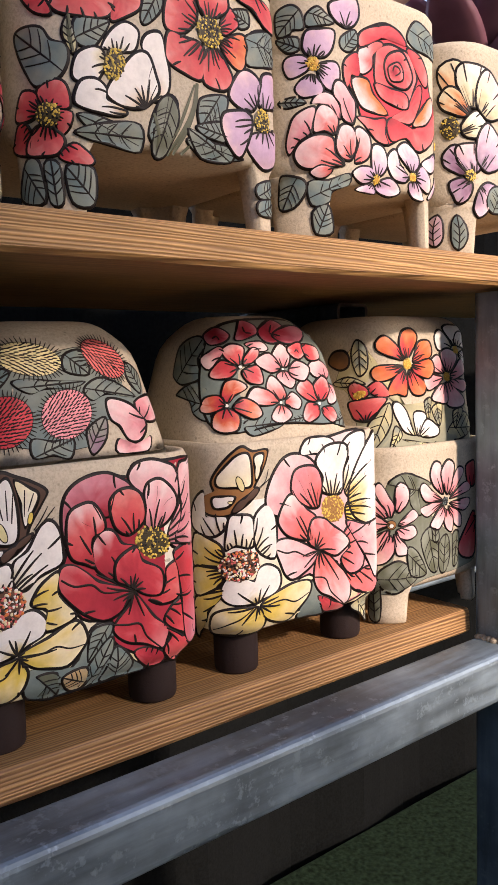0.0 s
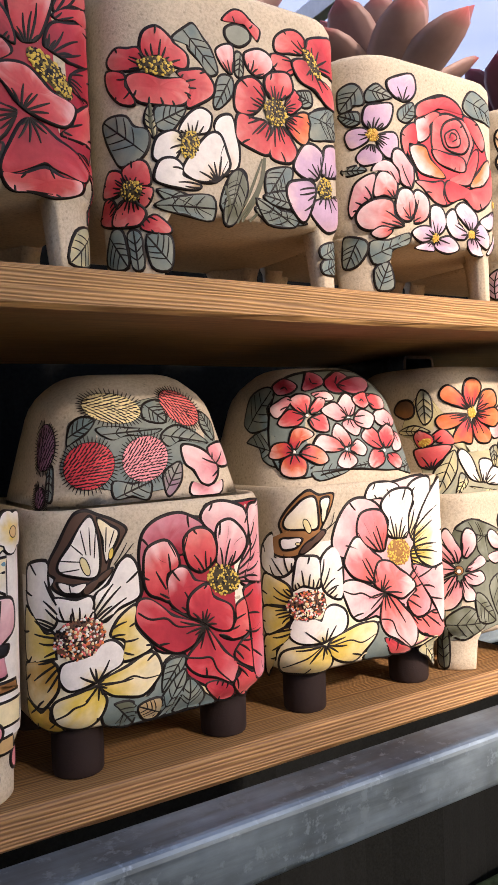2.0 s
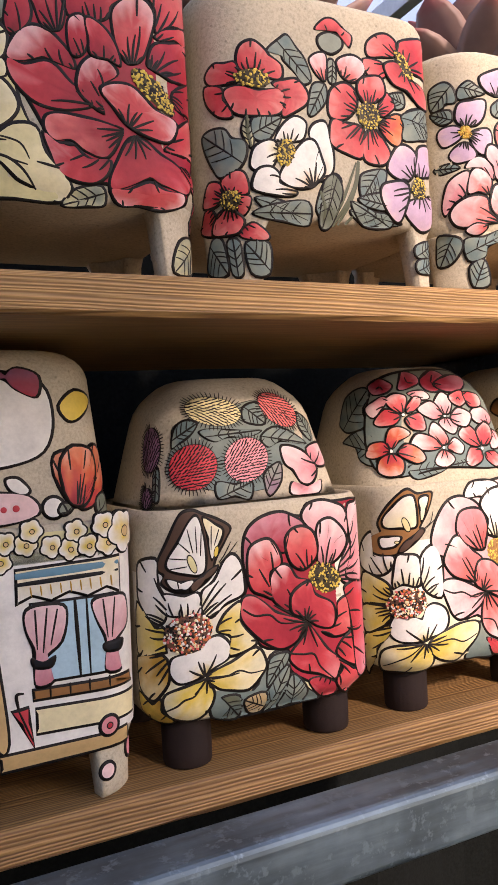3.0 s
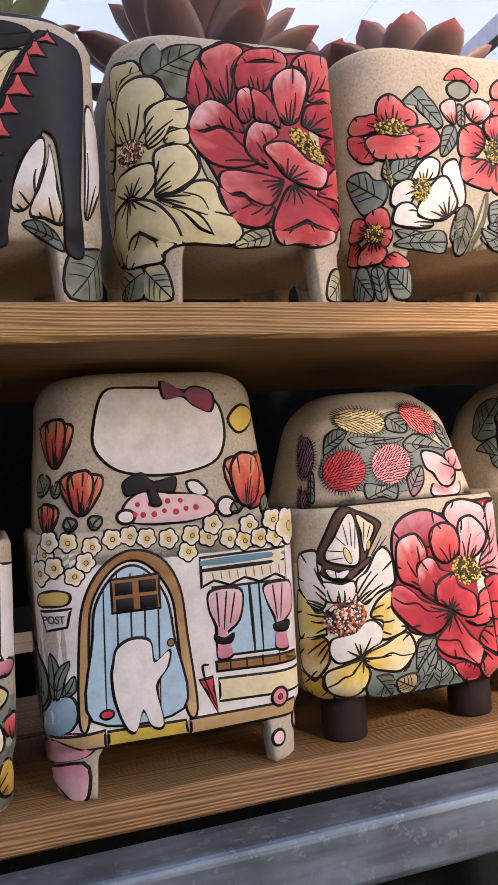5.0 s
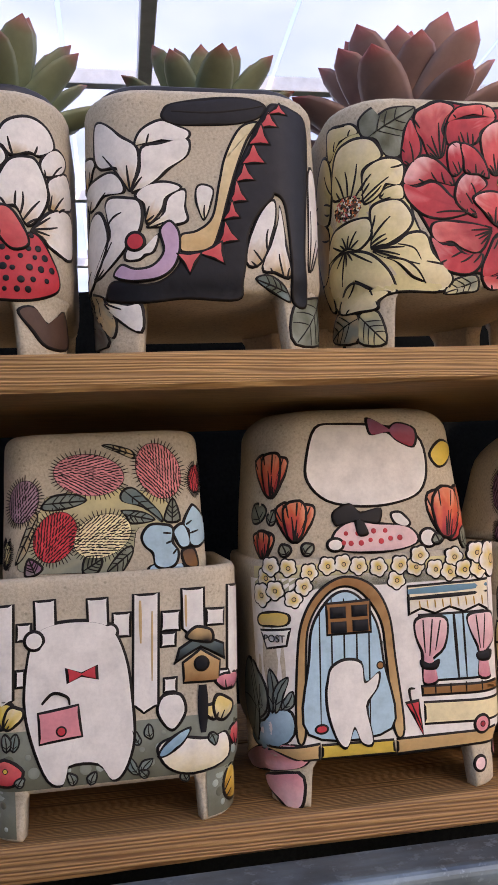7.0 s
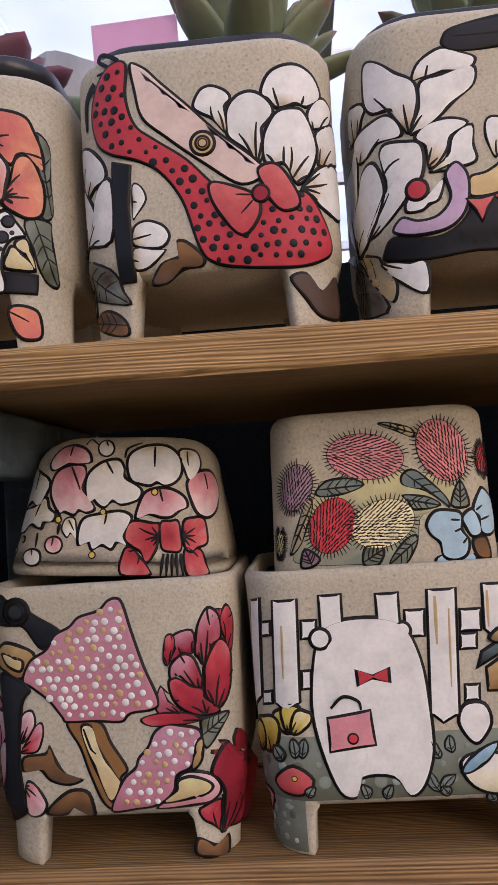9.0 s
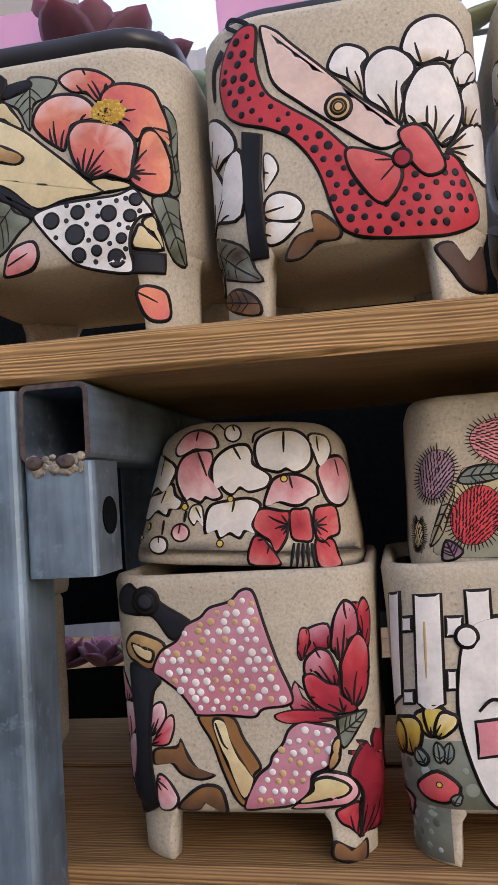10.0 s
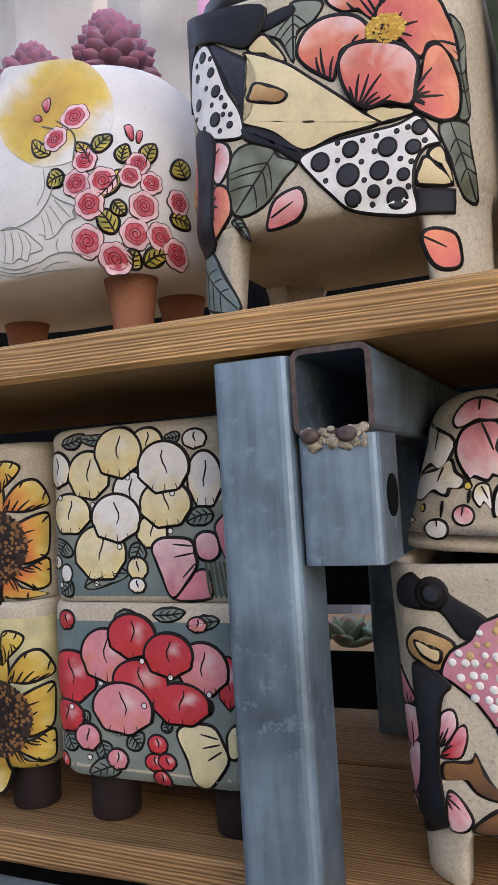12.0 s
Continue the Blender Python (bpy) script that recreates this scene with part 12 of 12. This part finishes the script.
traced(cosmos, [(-23.6, 52.2), (-15.0, 49.0), (-5.2, 40.9), (-8.8, 33.3), (-20.6, 33.8), (-25.8, 43.1)], (-24.9, 55.9), RED, ORANGE, 5, 0)
traced(cosmos, [(-44.4, 34.8), (-39.6, 45.8), (-28.4, 53.0), (-24.7, 43.5), (-27.0, 33.2), (-36.5, 34.5)], (-24.9, 55.9), RED, ORANGE, 5, 0)
traced(cosmos, [(-54.6, 50.4), (-49.4, 55.5), (-34.2, 55.9), (-29.2, 53.6), (-39.3, 45.4), (-50.7, 44.0)], (-24.9, 55.9), RED, ORANGE, 5, 0)
seeds(cosmos, -24.9, 55.9, 4.0, 4.0, 0, YEL, GOLD, count=30, proud=1.4)
traced(cosmos, [(-71.6, 39.0), (-66.5, 45.1), (-57.3, 41.0), (-56.0, 35.2), (-65.9, 30.0)], (-62.9, 32.1), RED, CORAL, 2, 0)
traced(cosmos, [(-58.0, 40.6), (-48.5, 45.6), (-40.8, 35.1), (-49.6, 33.2), (-56.6, 37.0)], (-58.3, 33.8), RED, CORAL, 3, 0)
seeds(cosmos, -62.6, 35.7, 5.0, 2.5, 20, YEL, GOLD, count=24, proud=1.4)
traced(cosmos, [(-72.4, 29.9), (-65.7, 32.5), (-56.5, 34.1), (-43.8, 33.4), (-48.4, 26.0), (-56.2, 17.3), (-67.0, 17.3), (-70.9, 22.7)], (-59.8, 15.9), RED, CORAL, 5, 0)
traced(cosmos, [(-41.2, 27.5), (-36.5, 30.7), (-28.0, 23.6), (-22.3, 10.4), (-19.8, 5.2), (-31.4, 8.0), (-38.1, 16.6)], (-19.8, 2.8), CREAM, WHITE, 3, 0)
traced(cosmos, [(-22.5, 20.1), (-16.0, 23.3), (-7.2, 19.6), (-11.2, 7.7), (-19.0, 5.2)], (-19.8, 2.8), CREAM, WHITE, 3, 0)
traced(cosmos, [(-16.7, 5.9), (-8.0, 17.2), (5.0, 10.3), (4.7, 4.2), (-6.0, 2.3)], (-19.8, 2.8), CREAM, WHITE, 3, 0)


# ---- lettering on the letter box ----
word = bpy.data.curves.new("lettering", "FONT")
word.body = "POST"
word.size, word.align_x, word.align_y, word.extrude = 0.0058, "CENTER", "CENTER", 0.0002
word.materials.append(plain_mat("lettering_black", (0.02, 0.015, 0.012), 0.5))
lettering = new("lettering", word)
lettering.parent = cottage.top
lettering.matrix_basis = pose(-0.0652, 0.0036, 0.0936, 90, 0, -41)


# ---- succulents, liners and cards ----
def fleshy_leaf(point=1.0, fat=0.16, wide=0.30, cup=0.10):
    """One leaf along x from 0 to 1, fat in the middle, drawn to a tip."""
    bm = bmesh.new()
    rings = []
    for i in range(10):
        u = i / 9
        w = wide * (0.55 + 1.1 * u - 1.15 * u ** (2.2 if point > 0.5 else 4.5) - 0.48 * u ** 12)
        if point < 0.5 and u > 0.5:
            w = wide * 1.05 * math.sqrt(max(0.0, 1 - ((u - 0.5) / 0.5) ** 2))
        if i == 9:
            w = 0.004
        t = fat * (0.75 + 0.5 * u - 1.1 * u ** 3)
        if i == 9:
            t = 0.004
        z = cup * u * u * 1.8
        ring = []
        for k in range(10):
            a = 2 * math.pi * k / 10
            y, q = w * math.cos(a), t * 0.5 * math.sin(a)
            ring.append(bm.verts.new((u, y, z + q + 0.9 * cup * (y / (wide + 1e-6)) ** 2)))
        rings.append(ring)
    for a, b in zip(rings, rings[1:]):
        for k in range(10):
            bm.faces.new((a[k], b[k], b[(k + 1) % 10], a[(k + 1) % 10]))
    bm.faces.new(rings[0])
    bm.faces.new(rings[-1][::-1])
    bmesh.ops.recalc_face_normals(bm, faces=bm.faces[:])
    me = bpy.data.meshes.new("leaf")
    bm.to_mesh(me)
    bm.free()
    me.polygons.foreach_set("use_smooth", [True] * len(me.polygons))
    return me


def rosette(label, x, y, z, size, count, material, point=1.0, fat=0.16, wide=0.30, low=12, high=82, seed=1, cup=0.10, short=0.5, rise=0.0):
    top = thing("succulent", label, "succulent", pose(x, y, z), "succulents in the planters")
    me = fleshy_leaf(point, fat, wide, cup)
    me.materials.append(material)
    rnd = random.Random(seed)
    for i in range(count):
        t = i / (count - 1)
        ob = new("leaf", me)
        ob.parent = top
        k = size * (1.0 - (1 - short) * t ** 1.3) * rnd.uniform(0.92, 1.06)
        el = low + (high - low) * t ** 0.8 + rnd.uniform(-4, 4)
        ob.matrix_basis = pose(0, 0, 0, 0, 0, 137.5 * i + rnd.uniform(-8, 8)) @ pose(0.0, 0, 0.004 * t + rise * t, 0, -el, 0) @ pose(size * 0.05, 0, 0) @ Matrix.Scale(k, 4)
    return top


def soil_in(p, depth=0.008):
    a, b = p.half(p.h)
    bm = bmesh.new()
    vs = [bm.verts.new((x, y, p.leg + p.h - depth)) for x, y in p.section(p.h - 0.004, p.wall - 0.0004)]
    bm.faces.new(vs)
    ob = new("potting_soil", bpy.data.meshes.new("potting_soil"))
    bm.to_mesh(ob.data)
    bm.free()
    ob.data.materials.append(SOIL)
    ob.matrix_world = p.m
    tagged(ob, "dark crumbly potting soil filling the planter", "soil", kind="stuff")


def liner(p, rise, inset=0.010):
    """A thin black nursery pot standing in the planter, its rim above or below the planter's."""
    top = thing("nursery_pot", "thin black plastic nursery pot set inside the planter", "nursery pot", p.m, "liners")
    bm = bmesh.new()
    z1 = p.leg + p.h + rise
    rings = []
    for e, z in ((inset + 0.006, p.leg + 0.02), (inset + 0.002, z1 - 0.010), (inset - 0.002, z1 - 0.009), (inset - 0.003, z1 - 0.001), (inset - 0.002, z1), (inset + 0.002, z1), (inset + 0.0035, z1 - 0.004), (inset + 0.008, p.leg + 0.03)):
        rings.append([bm.verts.new((x, y, z)) for x, y in p.section(p.h * 0.95, max(e, p.wall + 0.0006) if z < p.leg + p.h else e)])
    k = len(rings[0])
    for a, b in zip(rings, rings[1:]):
        for j in range(k):
            bm.faces.new((a[j], a[(j + 1) % k], b[(j + 1) % k], b[j]))
    bm.faces.new(rings[0][::-1])
    bm.faces.new(rings[-1])
    part("wall", bm, BLACK_PLASTIC, top, smooth=True)
    bm = bmesh.new()
    bm.faces.new([bm.verts.new((x, y, z1 - 0.012)) for x, y in p.section(p.h * 0.95, inset + 0.004)])
    part("soil", bm, SOIL, top)


def card(label, x0, x1, y, z0, z1, material, tilt=0.0):
    bm = box_bm(x0, x1, y, y + 0.0008, z0, z1, 0.0003, 1)
    bmesh.ops.rotate(bm, verts=bm.verts[:], cent=((x0 + x1) / 2, y, z0), matrix=Matrix.Rotation(radians(tilt), 3, "Y"))
    tagged(mesh_ob("plant_label", bm, material), label, "plant label")


for p in (poppy, rose, lily, peony, gown):
    soil_in(p)
liner(heel, 0.006)
liner(dots, 0.007)
liner(hib, 0.014)
for p in (flora1, flora2, daisy, cottage, fence, tulip):
    liner(p, -0.008)
rosette("pointed green succulent with red tips in a black liner", -0.079, 0.485, 1.563, 0.062, 36, LEAF_GREEN, 1.0, 0.11, 0.22, 18, 80, 2, 0.06, 0.62)
rosette("large bronze pointed succulent rosette filling the planter", 0.054, 0.482, 1.552, 0.082, 58, LEAF_BRONZE, 1.0, 0.12, 0.25, 8, 84, 5, 0.07, 0.62, 0.022)
rosette("small bronze succulent rosette behind the planters", 0.155, 0.545, 1.590, 0.055, 26, LEAF_BRONZE, 1.0, 0.16, 0.28, 10, 80, 8, 0.08, 0.5)
rosette("pointed green succulent with red tips in a black liner", -0.206, 0.482, 1.559, 0.075, 36, LEAF_GREEN, 1.0, 0.11, 0.22, 14, 78, 11, 0.06, 0.6)
rosette("broad bronze succulent with red pointed leaves", 0.365, 0.490, 1.560, 0.085, 48, LEAF_BRONZE, 1.0, 0.14, 0.28, 8, 80, 14, 0.10, 0.55)
rosette("bronze succulent with fleshy pointed leaves", 0.215, 0.505, 1.570, 0.075, 30, LEAF_BRONZE, 1.0, 0.15, 0.30, 10, 80, 17, 0.08, 0.55)
rosette("plum coloured succulent with red pointed leaves", 0.540, 0.490, 1.566, 0.095, 34, LEAF_PLUM, 1.0, 0.15, 0.28, 14, 82, 20, 0.08, 0.55)
rosette("plum coloured succulent with rounded leaves in a black liner", -0.368, 0.485, 1.564, 0.060, 30, LEAF_PLUM, 0.9, 0.18, 0.32, 14, 80, 23, 0.10, 0.55)
rosette("tight mauve succulent rosette with plump leaves", -0.577, 0.497, 1.585, 0.026, 120, LEAF_MAUVE, 0.4, 0.40, 0.26, -25, 80, 26, 0.10, 0.72, 0.016)
rosette("tight mauve succulent rosette with plump leaves", -0.520, 0.500, 1.588, 0.028, 120, LEAF_MAUVE, 0.4, 0.40, 0.26, -25, 80, 29, 0.10, 0.72, 0.017)
rosette("pale green succulent with rounded leaves", -0.300, 0.560, 1.560, 0.060, 30, LEAF_PALE, 0.2, 0.22, 0.32, 10, 80, 32, 0.12, 0.5)
rosette("pale green succulent with rounded leaves", -0.445, 0.555, 1.565, 0.055, 30, LEAF_PALE, 0.2, 0.22, 0.32, 10, 80, 35, 0.12, 0.5)
card("blank pink card stuck beside the spotted heel planter", -0.286, -0.239, 0.452, 1.557, 1.596, PINK_CARD, -2)
card("blank pink card stuck beside the hibiscus planter", -0.438, -0.385, 0.452, 1.557, 1.604, PINK_CARD, 1)
card("blank green card stuck beside the spotted heel planter", -0.236, -0.190, 0.470, 1.556, 1.592, GREEN_CARD, 1)
for i, (x, m) in enumerate(((-1.15, LEAF_PALE), (-1.0, LEAF_MAUVE), (-0.86, LEAF_PALE), (-0.72, LEAF_MAUVE), (-0.58, LEAF_PALE), (-0.65, LEAF_GREEN), (-0.79, LEAF_PLUM), (-0.50, LEAF_MAUVE), (-0.42, LEAF_GREEN))):
    rosette("small succulent on the bench behind", x, 1.33, 1.055, 0.06, 22, m, 0.2, 0.25, 0.3, 6, 82, 40 + i, 0.12, 0.5)
